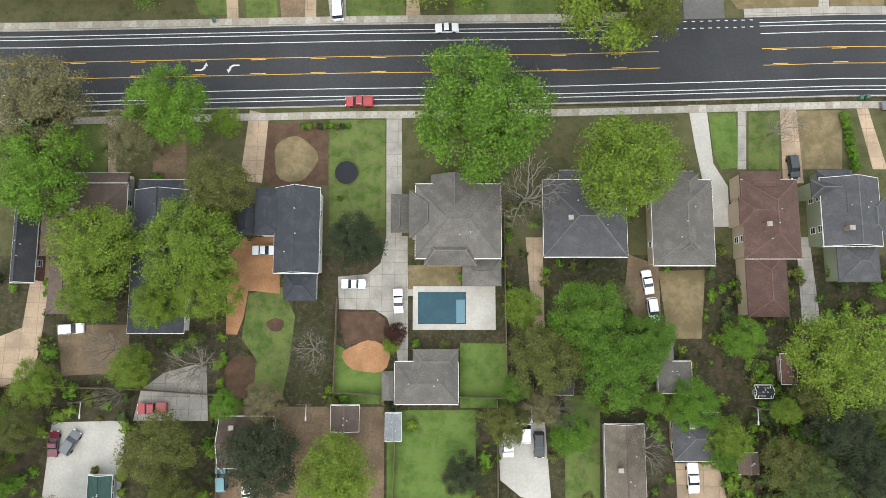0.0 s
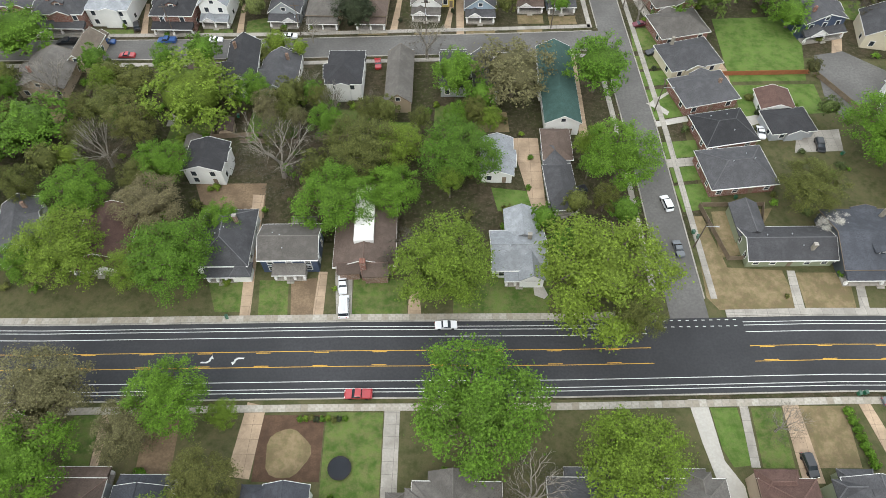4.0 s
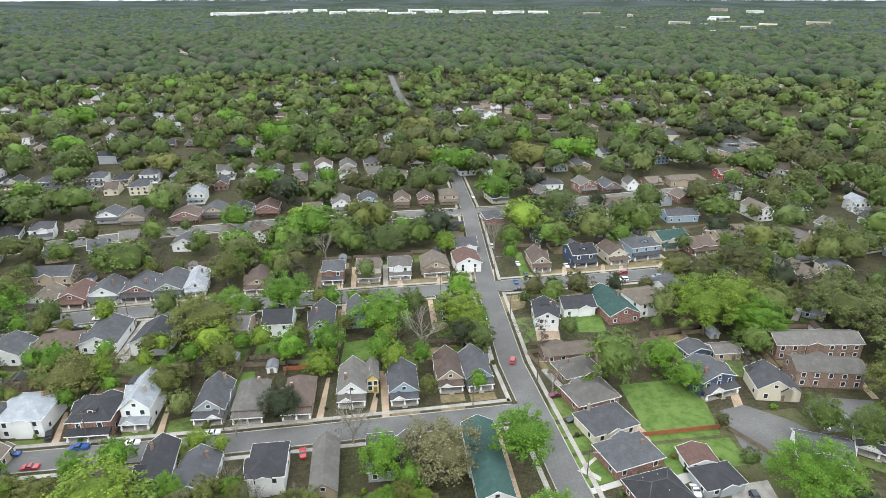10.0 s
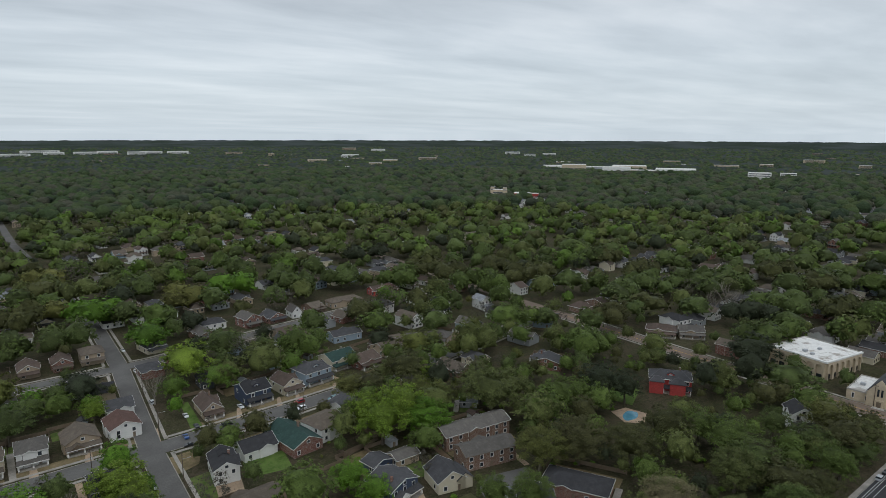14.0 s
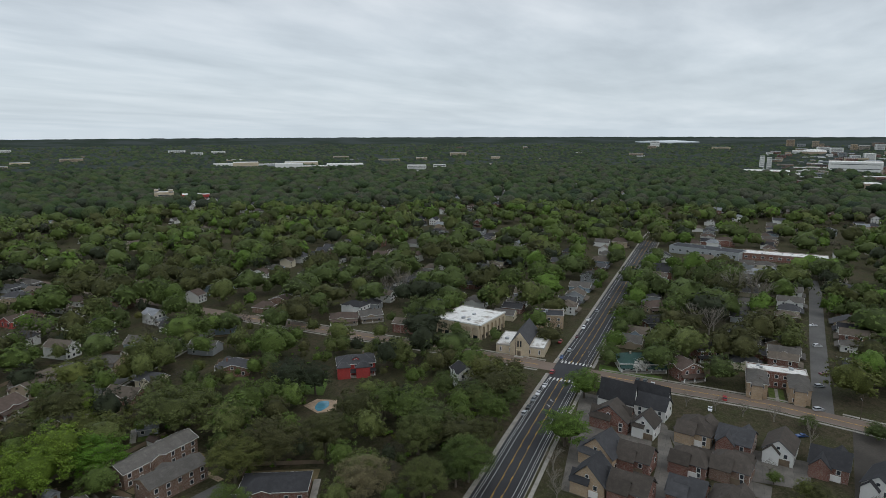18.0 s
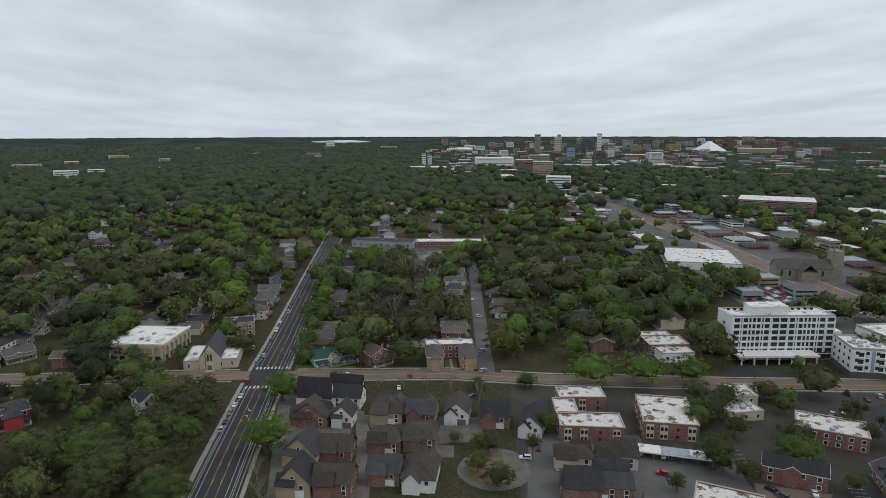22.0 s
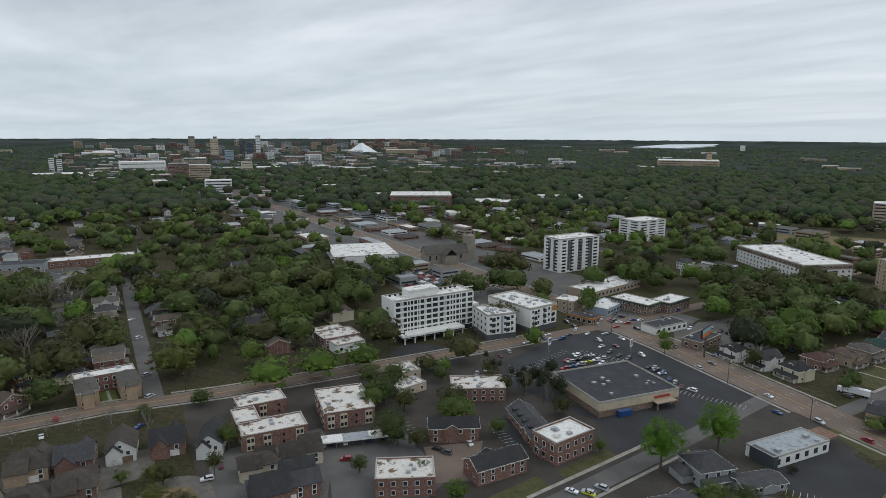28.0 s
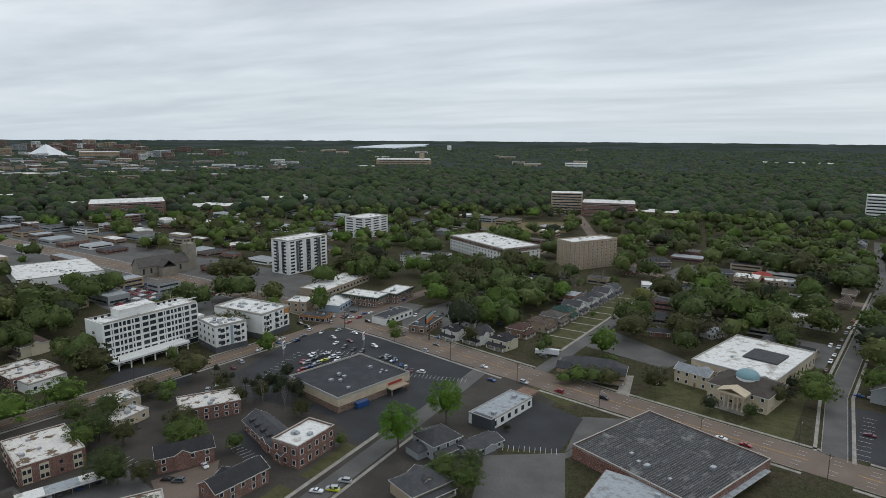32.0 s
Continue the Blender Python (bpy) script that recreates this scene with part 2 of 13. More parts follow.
def ground_mat():
    """Untended ground: bare earth, leaf litter, thin grass, twigs."""
    def build(nt, b):
        f1 = noise_fac(nt, 0.06, 4.0, 0.42, 0.58)
        f2 = noise_fac(nt, 0.35, 6.0, 0.42, 0.6, 0.65)
        f3 = noise_fac(nt, 2.5, 6.0, 0.35, 0.65, 0.75)
        f4 = noise_fac(nt, 1.1, 6.0, 0.5, 0.62, 0.7)
        c = rgb_mix(nt, f1, (0.058, 0.068, 0.026), (0.090, 0.071, 0.048))
        c = rgb_mix(nt, f2, c, (0.04, 0.044, 0.02))
        c = rgb_mix(nt, f4, c, (0.115, 0.09, 0.062))
        c = rgb_mix(nt, f3, c, rgb_mix(nt, 0.55, c, (0.04, 0.036, 0.02)))
        nt.links.new(c, b.inputs["Base Color"])
        b.inputs["Roughness"].default_value, b.inputs["Specular IOR Level"].default_value = 0.95, 0.1
        bump(nt, b, f3, 0.7, 0.2)
    return material("rough_grass_and_leaf_litter", build)


def lawn_mat(name, a, c2, dry):
    def build(nt, b):
        f1 = noise_fac(nt, 0.22, 5.0, 0.42, 0.58, 0.65)
        f2 = noise_fac(nt, 0.7, 6.0, 0.4, 0.62, 0.65)
        f3 = noise_fac(nt, 5.0, 5.0, 0.3, 0.7, 0.7)
        c = rgb_mix(nt, f1, darker(a, 0.75), c2)
        c = rgb_mix(nt, f2, c, rgb_mix(nt, 0.6, c, dry))
        c = rgb_mix(nt, f3, c, rgb_mix(nt, 0.4, c, darker(a, 0.45)))
        nt.links.new(c, b.inputs["Base Color"])
        b.inputs["Roughness"].default_value, b.inputs["Specular IOR Level"].default_value = 0.95, 0.1
        bump(nt, b, f3, 0.4, 0.05)
    return material(name, build)


def white_roof_mat(name, col, dirt, lo=0.52, hi=0.62, scale=0.16):
    """A coated flat roof: ponding stains with hard edges, patched sheets, scuffs."""
    def build(nt, b):
        f1 = noise_fac(nt, scale, 7.0, lo, hi, 0.65)
        f2 = noise_fac(nt, 0.9, 4.0)
        f4 = noise_fac(nt, scale * 2.6, 6.0, 0.56, 0.66, 0.7)
        c = rgb_mix(nt, f2, darker(col, 0.85), col)
        c = rgb_mix(nt, f4, c, rgb_mix(nt, 0.5, c, dirt))
        c = rgb_mix(nt, f1, c, dirt)
        nt.links.new(c, b.inputs["Base Color"])
        b.inputs["Roughness"].default_value = 0.8
    return material(name, build)


def car_paint(name, col):
    def build(nt, b):
        b.inputs["Base Color"].default_value = (*col, 1)
        b.inputs["Roughness"].default_value = 0.28
        b.inputs["Coat Weight"].default_value, b.inputs["Coat Roughness"].default_value = 0.6, 0.08
    return material(name, build)


def glass_dark():
    def build(nt, b):
        f = noise_fac(nt, 0.15, 2.0)
        nt.links.new(rgb_mix(nt, f, (0.015, 0.02, 0.025), (0.05, 0.06, 0.07)), b.inputs["Base Color"])
        b.inputs["Roughness"].default_value, b.inputs["Specular IOR Level"].default_value = 0.08, 0.6
    return material("dark_window_glass", build)


M_GROUND = ground_mat()
M_GLASS = glass_dark()
M_ASPHALT = rough_mat("fresh_dark_asphalt", (0.043, 0.044, 0.047), 0.85, 0.05, 2.0, 0.45, 0.15)
M_ASPHALT_OLD = rough_mat("worn_grey_asphalt", (0.13, 0.125, 0.118), 0.9, 0.08, 1.5, 0.4, 0.15)
M_ASPHALT_BROWN = rough_mat("worn_brownish_asphalt", (0.19, 0.145, 0.115), 0.9, 0.05, 1.5, 0.35, 0.15)


def slabbed_mat(name, col, joint=2.4):
    """Poured concrete in bays: each bay of its own tone, dark joints, tyre stains."""
    def build(nt, b):
        tc = nt.nodes.new("ShaderNodeTexCoord")
        br = nt.nodes.new("ShaderNodeTexBrick")
        br.offset = 0.0
        br.inputs["Color1"].default_value, br.inputs["Color2"].default_value = (*darker(col, 0.9), 1), (*darker(col, 1.08), 1)
        br.inputs["Mortar"].default_value = (*darker(col, 0.45), 1)
        br.inputs["Scale"].default_value, br.inputs["Mortar Size"].default_value = 1.0, 0.035
        br.inputs["Brick Width"].default_value, br.inputs["Row Height"].default_value = joint, joint
        nt.links.new(tc.outputs["Object"], br.inputs["Vector"])
        f1, f2 = noise_fac(nt, 0.25, 5.0, 0.45, 0.62), noise_fac(nt, 2.2, 5.0)
        c = rgb_mix(nt, f1, br.outputs["Color"], rgb_mix(nt, 0.45, br.outputs["Color"], darker(col, 0.4)))
        c = rgb_mix(nt, f2, c, rgb_mix(nt, 0.3, c, darker(col, 0.5)))
        nt.links.new(c, b.inputs["Base Color"])
        b.inputs["Roughness"].default_value = 0.9
        bump(nt, b, f2, 0.2)
    return material(name, build)


M_CONCRETE = slabbed_mat("weathered_concrete", (0.35, 0.325, 0.285))


def slab_mat():
    """Footway slabs: each of its own tone, speckled and stained."""
    def build(nt, b):
        oi = nt.nodes.new("ShaderNodeObjectInfo")
        f = noise_fac(nt, 1.4, 5.0)
        c = rgb_mix(nt, oi.outputs["Random"], (0.27, 0.235, 0.185), (0.44, 0.41, 0.36))
        c = rgb_mix(nt, f, c, rgb_mix(nt, 0.5, c, (0.16, 0.15, 0.11)))
        nt.links.new(c, b.inputs["Base Color"])
        b.inputs["Roughness"].default_value = 0.9
        bump(nt, b, f, 0.3)
    return material("footway_slabs", build)


M_SLAB = slab_mat()
M_CONCRETE_NEW = rough_mat("pale_concrete", (0.42, 0.40, 0.36), 0.9, 0.2, 2.0, 0.25, 0.1)
M_CONCRETE_BUFF = slabbed_mat("buff_concrete", (0.40, 0.295, 0.20), 2.9)
M_WHITE_PAINT = rough_mat("white_road_paint", (0.6, 0.6, 0.58), 0.7, 0.5, 3.0, 0.25, 0.0)
M_YELLOW_PAINT = rough_mat("yellow_road_paint", (0.62, 0.36, 0.06), 0.7, 0.5, 3.0, 0.25, 0.0)
M_LANE = slabbed_mat("worn_lane_concrete", (0.155, 0.14, 0.122), 3.4)
M_GRAVEL = rough_mat("reddish_clay_gravel", (0.36, 0.19, 0.095), 0.95, 0.3, 3.0, 0.4, 0.4)
M_DIRT = rough_mat("bare_brown_soil", (0.19, 0.135, 0.085), 0.95, 0.25, 2.2, 0.5, 0.4)
M_MULCH = rough_mat("brown_bark_mulch", (0.10, 0.06, 0.038), 0.95, 0.5, 4.0, 0.5, 0.5)
M_LAWN = lawn_mat("green_lawn", (0.075, 0.14, 0.028), (0.12, 0.17, 0.045), (0.17, 0.15, 0.075))
M_LAWN_BRIGHT = lawn_mat("bright_green_lawn", (0.085, 0.16, 0.03), (0.12, 0.19, 0.045), (0.14, 0.165, 0.06))
M_LAWN_DRY = lawn_mat("dry_straw_lawn", (0.215, 0.165, 0.095), (0.265, 0.20, 0.12), (0.13, 0.125, 0.055))
M_LAWN_WORN = lawn_mat("worn_lawn", (0.075, 0.088, 0.034), (0.10, 0.098, 0.046), (0.125, 0.105, 0.06))
M_TRUNK = rough_mat("grey_brown_bark", (0.15, 0.125, 0.10), 0.95, 0.6, 3.0, 0.5, 0.5)
M_TWIG = rough_mat("pale_grey_twigs", (0.27, 0.245, 0.205), 0.95, 0.6, 3.0, 0.4, 0.3)
M_TRIM = rough_mat("white_painted_trim", (0.78, 0.77, 0.74), 0.5, 0.4, 3.0, 0.15, 0.0)
M_DARK = rough_mat("dark_rubber_and_shade", (0.02, 0.02, 0.022), 0.8, 0.5, 3.0, 0.3, 0.0)
M_METAL = rough_mat("galvanised_grey_metal", (0.42, 0.44, 0.46), 0.45, 0.5, 3.0, 0.2, 0.0, 0.5, 0.6)
M_WOODF = rough_mat("weathered_fence_boards", (0.20, 0.155, 0.11), 0.9, 0.4, 3.0, 0.4, 0.3)
M_WOOD_RED = rough_mat("reddish_stained_boards", (0.30, 0.11, 0.05), 0.85, 0.4, 3.0, 0.3, 0.3)
M_POLE = rough_mat("tarred_wooden_pole", (0.11, 0.085, 0.065), 0.9, 0.5, 3.0, 0.4, 0.3)
M_RIVER = rough_mat("pale_river_water", (0.55, 0.60, 0.63), 0.25, 0.01, 0.1, 0.1, 0.0, 0.6)
M_WATER = rough_mat("still_pool_water", (0.016, 0.062, 0.085), 0.12, 0.3, 1.5, 0.3, 0.0, 0.35)

SH = {k: shingle_mat(f"{k}_shingles", c) for k, c in {
    "grey": (0.132, 0.122, 0.11), "dark": (0.046, 0.046, 0.049), "blue": (0.062, 0.066, 0.076), "brown": (0.115, 0.086, 0.071),
    "tan": (0.145, 0.12, 0.096), "pale": (0.27, 0.285, 0.30), "green": (0.04, 0.078, 0.068), "slate": (0.08, 0.08, 0.084),
    "redbrown": (0.115, 0.07, 0.058), "redpaint": (0.33, 0.07, 0.055), "umber": (0.082, 0.070, 0.060)}.items()}
RIDGE = {k: shingle_mat(f"{k}_cap_shingles", tuple(v * 1.35 for v in c)) for k, c in {"grey": (0.125, 0.116, 0.105), "slate": (0.108, 0.108, 0.112), "dark": (0.06, 0.06, 0.063), "brown": (0.125, 0.088, 0.072), "redbrown": (0.115, 0.07, 0.058)}.items()}
SID = {k: siding_mat(f"{k}_siding", c) for k, c in {
    "white": (0.74, 0.74, 0.71), "cream": (0.62, 0.56, 0.42), "grey": (0.34, 0.36, 0.37), "navy": (0.045, 0.065, 0.11), "tan": (0.40, 0.32, 0.23),
    "sage": (0.24, 0.27, 0.18), "blue": (0.30, 0.38, 0.45), "charcoal": (0.06, 0.07, 0.08), "yellow": (0.62, 0.48, 0.14)}.items()}
SID["brick"] = brick_mat("red_brick", (0.185, 0.078, 0.055))
SID["brownbrick"] = brick_mat("brown_brick", (0.18, 0.105, 0.07))
SID["tanbrick"] = brick_mat("tan_brick", (0.40, 0.29, 0.18))
SID["redpaint"] = brick_mat("painted_red_brick", (0.42, 0.05, 0.045), (0.30, 0.08, 0.07))
SID["stone"] = rough_mat("cream_limestone", (0.56, 0.47, 0.34), 0.9, 0.3, 2.0, 0.25, 0.2)
SID["greystone"] = rough_mat("grey_limestone", (0.30, 0.27, 0.22), 0.9, 0.3, 2.0, 0.35, 0.3)
SID["plaster"] = rough_mat("white_plaster", (0.76, 0.76, 0.73), 0.8, 0.2, 2.0, 0.15, 0.1)
SID["dkgrey"] = rough_mat("dark_grey_panels", (0.10, 0.105, 0.11), 0.7, 0.3, 2.0, 0.2, 0.0)
M_WROOF = white_roof_mat("white_coated_roof", (0.76, 0.75, 0.72), (0.34, 0.31, 0.27))
M_WROOF_OLD = white_roof_mat("patchy_white_roof", (0.66, 0.63, 0.58), (0.13, 0.085, 0.05), 0.54, 0.575, 0.2)
M_BROOF = white_roof_mat("black_membrane_roof", (0.022, 0.024, 0.030), (0.045, 0.046, 0.05), 0.45, 0.7)
M_METALROOF = white_roof_mat("weathered_metal_roof", (0.36, 0.39, 0.41), (0.22, 0.22, 0.22), 0.5, 0.62, 0.4)


def tar_mat():
    """Old tar paper in laid strips: pale seams, scoured patches, repairs."""
    def build(nt, b):
        tc = nt.nodes.new("ShaderNodeTexCoord")
        br = nt.nodes.new("ShaderNodeTexBrick")
        br.inputs["Color1"].default_value, br.inputs["Color2"].default_value, br.inputs["Mortar"].default_value = (0.022, 0.022, 0.024, 1), (0.055, 0.055, 0.058, 1), (0.17, 0.17, 0.17, 1)
        br.inputs["Scale"].default_value, br.inputs["Mortar Size"].default_value, br.inputs["Mortar Smooth"].default_value = 1.0, 0.12, 0.6
        br.inputs["Brick Width"].default_value, br.inputs["Row Height"].default_value = 7.0, 1.0
        nt.links.new(tc.outputs["Object"], br.inputs["Vector"])
        f1 = noise_fac(nt, 0.5, 6.0, 0.55, 0.68, 0.7, stretch=(0.35, 1.6, 1))
        f2 = noise_fac(nt, 0.12, 5.0, 0.6, 0.7, 0.6)
        c = rgb_mix(nt, f1, br.outputs["Color"], (0.2, 0.2, 0.2))
        c = rgb_mix(nt, f2, c, rgb_mix(nt, 0.7, c, (0.28, 0.28, 0.27)))
        c = rgb_mix(nt, noise_fac(nt, 2.0, 4.0), c, rgb_mix(nt, 0.5, c, (0.02, 0.02, 0.02)))
        nt.links.new(c, b.inputs["Base Color"])
        b.inputs["Roughness"].default_value = 0.85
    return material("peeling_tar_roof", build)


M_TARROOF = tar_mat()

LEAF = {
    "green": leaf_mat("fresh_green_leaves", [(0.086, 0.188, 0.016), (0.106, 0.214, 0.018), (0.075, 0.16, 0.015)]),
    "lime": leaf_mat("yellow_green_leaves", [(0.13, 0.208, 0.021), (0.147, 0.216, 0.024), (0.116, 0.188, 0.02)]),
    "olive": leaf_mat("olive_green_leaves", [(0.120, 0.132, 0.031), (0.093, 0.110, 0.026), (0.130, 0.133, 0.038)]),
    "fresh": leaf_mat("mid_green_leaves", [(0.0829, 0.1276, 0.0273), (0.0963, 0.1408, 0.0294), (0.0717, 0.1089, 0.0242)]),
    "bright": leaf_mat("bright_green_leaves", [(0.0858, 0.1534, 0.0231), (0.099, 0.1674, 0.0252), (0.077, 0.1361, 0.021)]),
    "mid": leaf_mat("dull_green_leaves", [(0.0672, 0.0979, 0.0273), (0.0795, 0.1111, 0.0305), (0.0549, 0.0814, 0.0242)]),
    "moss": leaf_mat("moss_green_leaves", [(0.072, 0.078, 0.026), (0.058, 0.064, 0.022), (0.083, 0.083, 0.031)]),
    "spring": leaf_mat("spring_green_leaves", [(0.0994, 0.122, 0.0357), (0.1102, 0.1307, 0.0389), (0.0886, 0.1091, 0.0326)]),
    "dark": leaf_mat("dark_evergreen_leaves", [(0.027, 0.040, 0.020), (0.033, 0.045, 0.024), (0.025, 0.034, 0.019)]),
    "grey": leaf_mat("sparse_budding_twigs", [(0.097, 0.084, 0.068), (0.080, 0.070, 0.058), (0.108, 0.094, 0.071)]),
    "pale": leaf_mat("pale_tasselled_leaves", [(0.162, 0.148, 0.073), (0.144, 0.136, 0.063), (0.179, 0.153, 0.084)]),
    "white": leaf_mat("white_blossom", [(0.62, 0.60, 0.55), (0.55, 0.53, 0.48), (0.66, 0.64, 0.60)]),
    "red": leaf_mat("dark_red_leaves", [(0.048, 0.015, 0.018), (0.064, 0.018, 0.019), (0.038, 0.011, 0.015)]),
}
# extra blue in these greens takes the place of distance haze
M_WOODS = wood_stuff_mat("far_tree_crowns", [(0.049, 0.075, 0.033), (0.063, 0.097, 0.039), (0.083, 0.107, 0.044), (0.051, 0.077, 0.035), (0.083, 0.086, 0.059), (0.034, 0.051, 0.033), (0.069, 0.105, 0.040), (0.089, 0.090, 0.065), (0.056, 0.084, 0.038)])


def hazy_canopy_mat():
    """The roof of far woods: crowns of many tones, dark between, haze painted in."""
    def build(nt, b):
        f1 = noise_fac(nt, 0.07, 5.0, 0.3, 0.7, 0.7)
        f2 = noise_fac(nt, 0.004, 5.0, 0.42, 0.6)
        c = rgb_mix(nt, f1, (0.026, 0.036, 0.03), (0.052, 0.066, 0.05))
        # broad blue-grey patches stand for the haze of distance
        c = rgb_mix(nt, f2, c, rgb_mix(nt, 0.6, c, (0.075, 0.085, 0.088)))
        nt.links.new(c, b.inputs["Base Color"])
        b.inputs["Roughness"].default_value, b.inputs["Specular IOR Level"].default_value = 0.95, 0.0
    return material("distant_canopy", build)


M_HAZY_CANOPY = hazy_canopy_mat()

# ---------------------------------------------------------------- mesh helpers
class Shape:
    """Vertices and faces gathered piece by piece."""

    def __init__(self):
        self.v, self.f = [], []

    def poly(self, pts, faces):
        n = len(self.v)
        self.v += [tuple(p) for p in pts]
        self.f += [tuple(n + i for i in q) for q in faces]
        return self

    def box(self, x0, y0, z0, x1, y1, z1):
        return self.poly([(x0, y0, z0), (x1, y0, z0), (x1, y1, z0), (x0, y1, z0), (x0, y0, z1), (x1, y0, z1), (x1, y1, z1), (x0, y1, z1)],
                         [(3, 2, 1, 0), (4, 5, 6, 7), (0, 1, 5, 4), (1, 2, 6, 5), (2, 3, 7, 6), (3, 0, 4, 7)])

    def prism(self, ring, z0, z1):
        n = len(ring)
        pts = [(x, y, z0) for x, y in ring] + [(x, y, z1) for x, y in ring]
        faces = [tuple(range(n - 1, -1, -1)), tuple(range(n, 2 * n))] + [(i, (i + 1) % n, n + (i + 1) % n, n + i) for i in range(n)]
        return self.poly(pts, faces)

    def tube(self, path, radii, sides=6):
        """A round limb along a path."""
        n0 = len(self.v)
        for i, (p, r) in enumerate(zip(path, radii)):
            p = Vector(p)
            d = (Vector(path[min(i + 1, len(path) - 1)]) - Vector(path[max(i - 1, 0)])).normalized()
            a = d.orthogonal().normalized()
            b = d.cross(a)
            for k in range(sides):
                w = 2 * math.pi * k / sides
                self.v.append(tuple(p + r * (math.cos(w) * a + math.sin(w) * b)))
        for i in range(len(path) - 1):
            for k in range(sides):
                q = n0 + i * sides
                self.f.append((q + k, q + (k + 1) % sides, q + sides + (k + 1) % sides, q + sides + k))
        self.f.append(tuple(n0 + k for k in range(sides - 1, -1, -1)))
        self.f.append(tuple(n0 + (len(path) - 1) * sides + k for k in range(sides)))
        return self

    def cyl(self, x, y, z0, z1, r, sides=8, r1=None):
        return self.tube([(x, y, z0), (x, y, z1)], [r, r if r1 is None else r1], sides)

    def mesh(self, name, mat=None, smooth=False):
        me = bpy.data.meshes.new(name)
        me.from_pydata(self.v, [], self.f)
        if mat:
            me.materials.append(mat)
        if smooth:
            me.polygons.foreach_set("use_smooth", [True] * len(me.polygons))
        return me


def part(name, shape, mat, parent=None, label="", m=None):
    """One mesh object under a thing or a part."""
    me = shape if isinstance(shape, bpy.types.Mesh) else shape.mesh(name, mat)
    ob = new(name, me)
    ob.parent = parent
    if m is not None:
        ob.matrix_basis = m
    return tagged(ob, label)


def thing(name, m, label, category, group="", kind=""):
    ob = new(name)
    ob.matrix_basis = m
    return tagged(ob, label, category, group, kind)


def setting(name, shape, mat, label="", kind="structure", category=""):
    ob = new(name, shape.mesh(name, mat))
    return tagged(ob, label, category, "", kind)


def rnd(a, b):
    return random.uniform(a, b)


# ---------------------------------------------------------------- terrain and streets
def rise(x, y):
    """Height of the land: flat near by, lifting far off so that it meets the horizon."""
    r = math.hypot(x, y)
    return 0.0 if r < 2200 else 72.0 * min(1.3, (r - 2200) / 2700) ** 2


def strip(points, width, z, shape=None, t=0.12, off=0.0):
    """A flat ribbon with real thickness along a line of points."""
    s = shape or Shape()
    n = len(points)
    L, R = [], []
    for i, (x, y) in enumerate(points):
        x0, y0 = points[max(i - 1, 0)]
        x1, y1 = points[min(i + 1, n - 1)]
        d = math.hypot(x1 - x0, y1 - y0)
        nx, ny = -(y1 - y0) / d, (x1 - x0) / d
        L.append((x + nx * (off + width / 2), y + ny * (off + width / 2)))
        R.append((x + nx * (off - width / 2), y + ny * (off - width / 2)))
    pts = [(*p, z) for p in L] + [(*p, z) for p in R] + [(*p, z - t) for p in L] + [(*p, z - t) for p in R]
    f = []
    for i in range(n - 1):
        a, b, c, d = i, i + 1, n + i + 1, n + i
        f += [(d, c, b, a), (i + 2 * n, i + 1 + 2 * n, b, a), (d, c, i + 1 + 3 * n, i + 3 * n)]
    f += [(0, n, 3 * n, 2 * n), (n - 1, 3 * n - 1, 4 * n - 1, 2 * n - 1)][:1]
    return s.poly(pts, f)


def along(points, step, start=0.0):
    """Places and headings at even steps along a line."""
    out, left = [], start
    for (x0, y0), (x1, y1) in zip(points, points[1:]):
        d = math.hypot(x1 - x0, y1 - y0)
        a = math.atan2(y1 - y0, x1 - x0)
        while left < d:
            out.append((x0 + (x1 - x0) * left / d, y0 + (y1 - y0) * left / d, a))
            left += step
        left -= d
    return out


def shifted(points, off):
    out = []
    for i, (x, y) in enumerate(points):
        x0, y0 = points[max(i - 1, 0)]
        x1, y1 = points[min(i + 1, len(points) - 1)]
        d = math.hypot(x1 - x0, y1 - y0)
        out.append((x - (y1 - y0) / d * off, y + (x1 - x0) / d * off))
    return out


def clipped(points, x0, x1):
    """The piece of an eastward line between two x."""
    xs, ys = [p[0] for p in points], [p[1] for p in points]
    inner = [p for p in points if x0 < p[0] < x1]
    return [(x0, float(np.interp(x0, xs, ys)))] + inner + [(x1, float(np.interp(x1, xs, ys)))]


POLYS = []


def patch(name, ring, mat, z=0.03, label="", t=0.15, kind="structure", category=""):
    """A slab of ground with its own surface."""
    POLYS.append((min(p[0] for p in ring), min(p[1] for p in ring), max(p[0] for p in ring), max(p[1] for p in ring), ring))
    z += 0.0011 + 0.0004 * (len(POLYS) % 5)
    a = sum(x0 * y1 - x1 * y0 for (x0, y0), (x1, y1) in zip(ring, ring[1:] + ring[:1]))
    return setting(name, Shape().prism(ring if a > 0 else ring[::-1], z - t, z), mat, label, kind, category)


def river(name, ring):
    """A reach of far water that lies on the rising land."""
    n = len(ring)
    cx, cy = sum(p[0] for p in ring) / n, sum(p[1] for p in ring) / n
    top = [(x, y, rise(x, y) + 12) for x, y in ring] + [(cx, cy, rise(cx, cy) + 12)]
    sh = Shape().poly(top, [(i, (i + 1) % n, n) for i in range(n)])
    sh.poly([(x, y, z - 14) for x, y, z in top[:n]] + top[:n], [(i, (i + 1) % n, n + (i + 1) % n, n + i) for i in range(n)])
    setting(name, sh, M_RIVER, "pale river water far off")


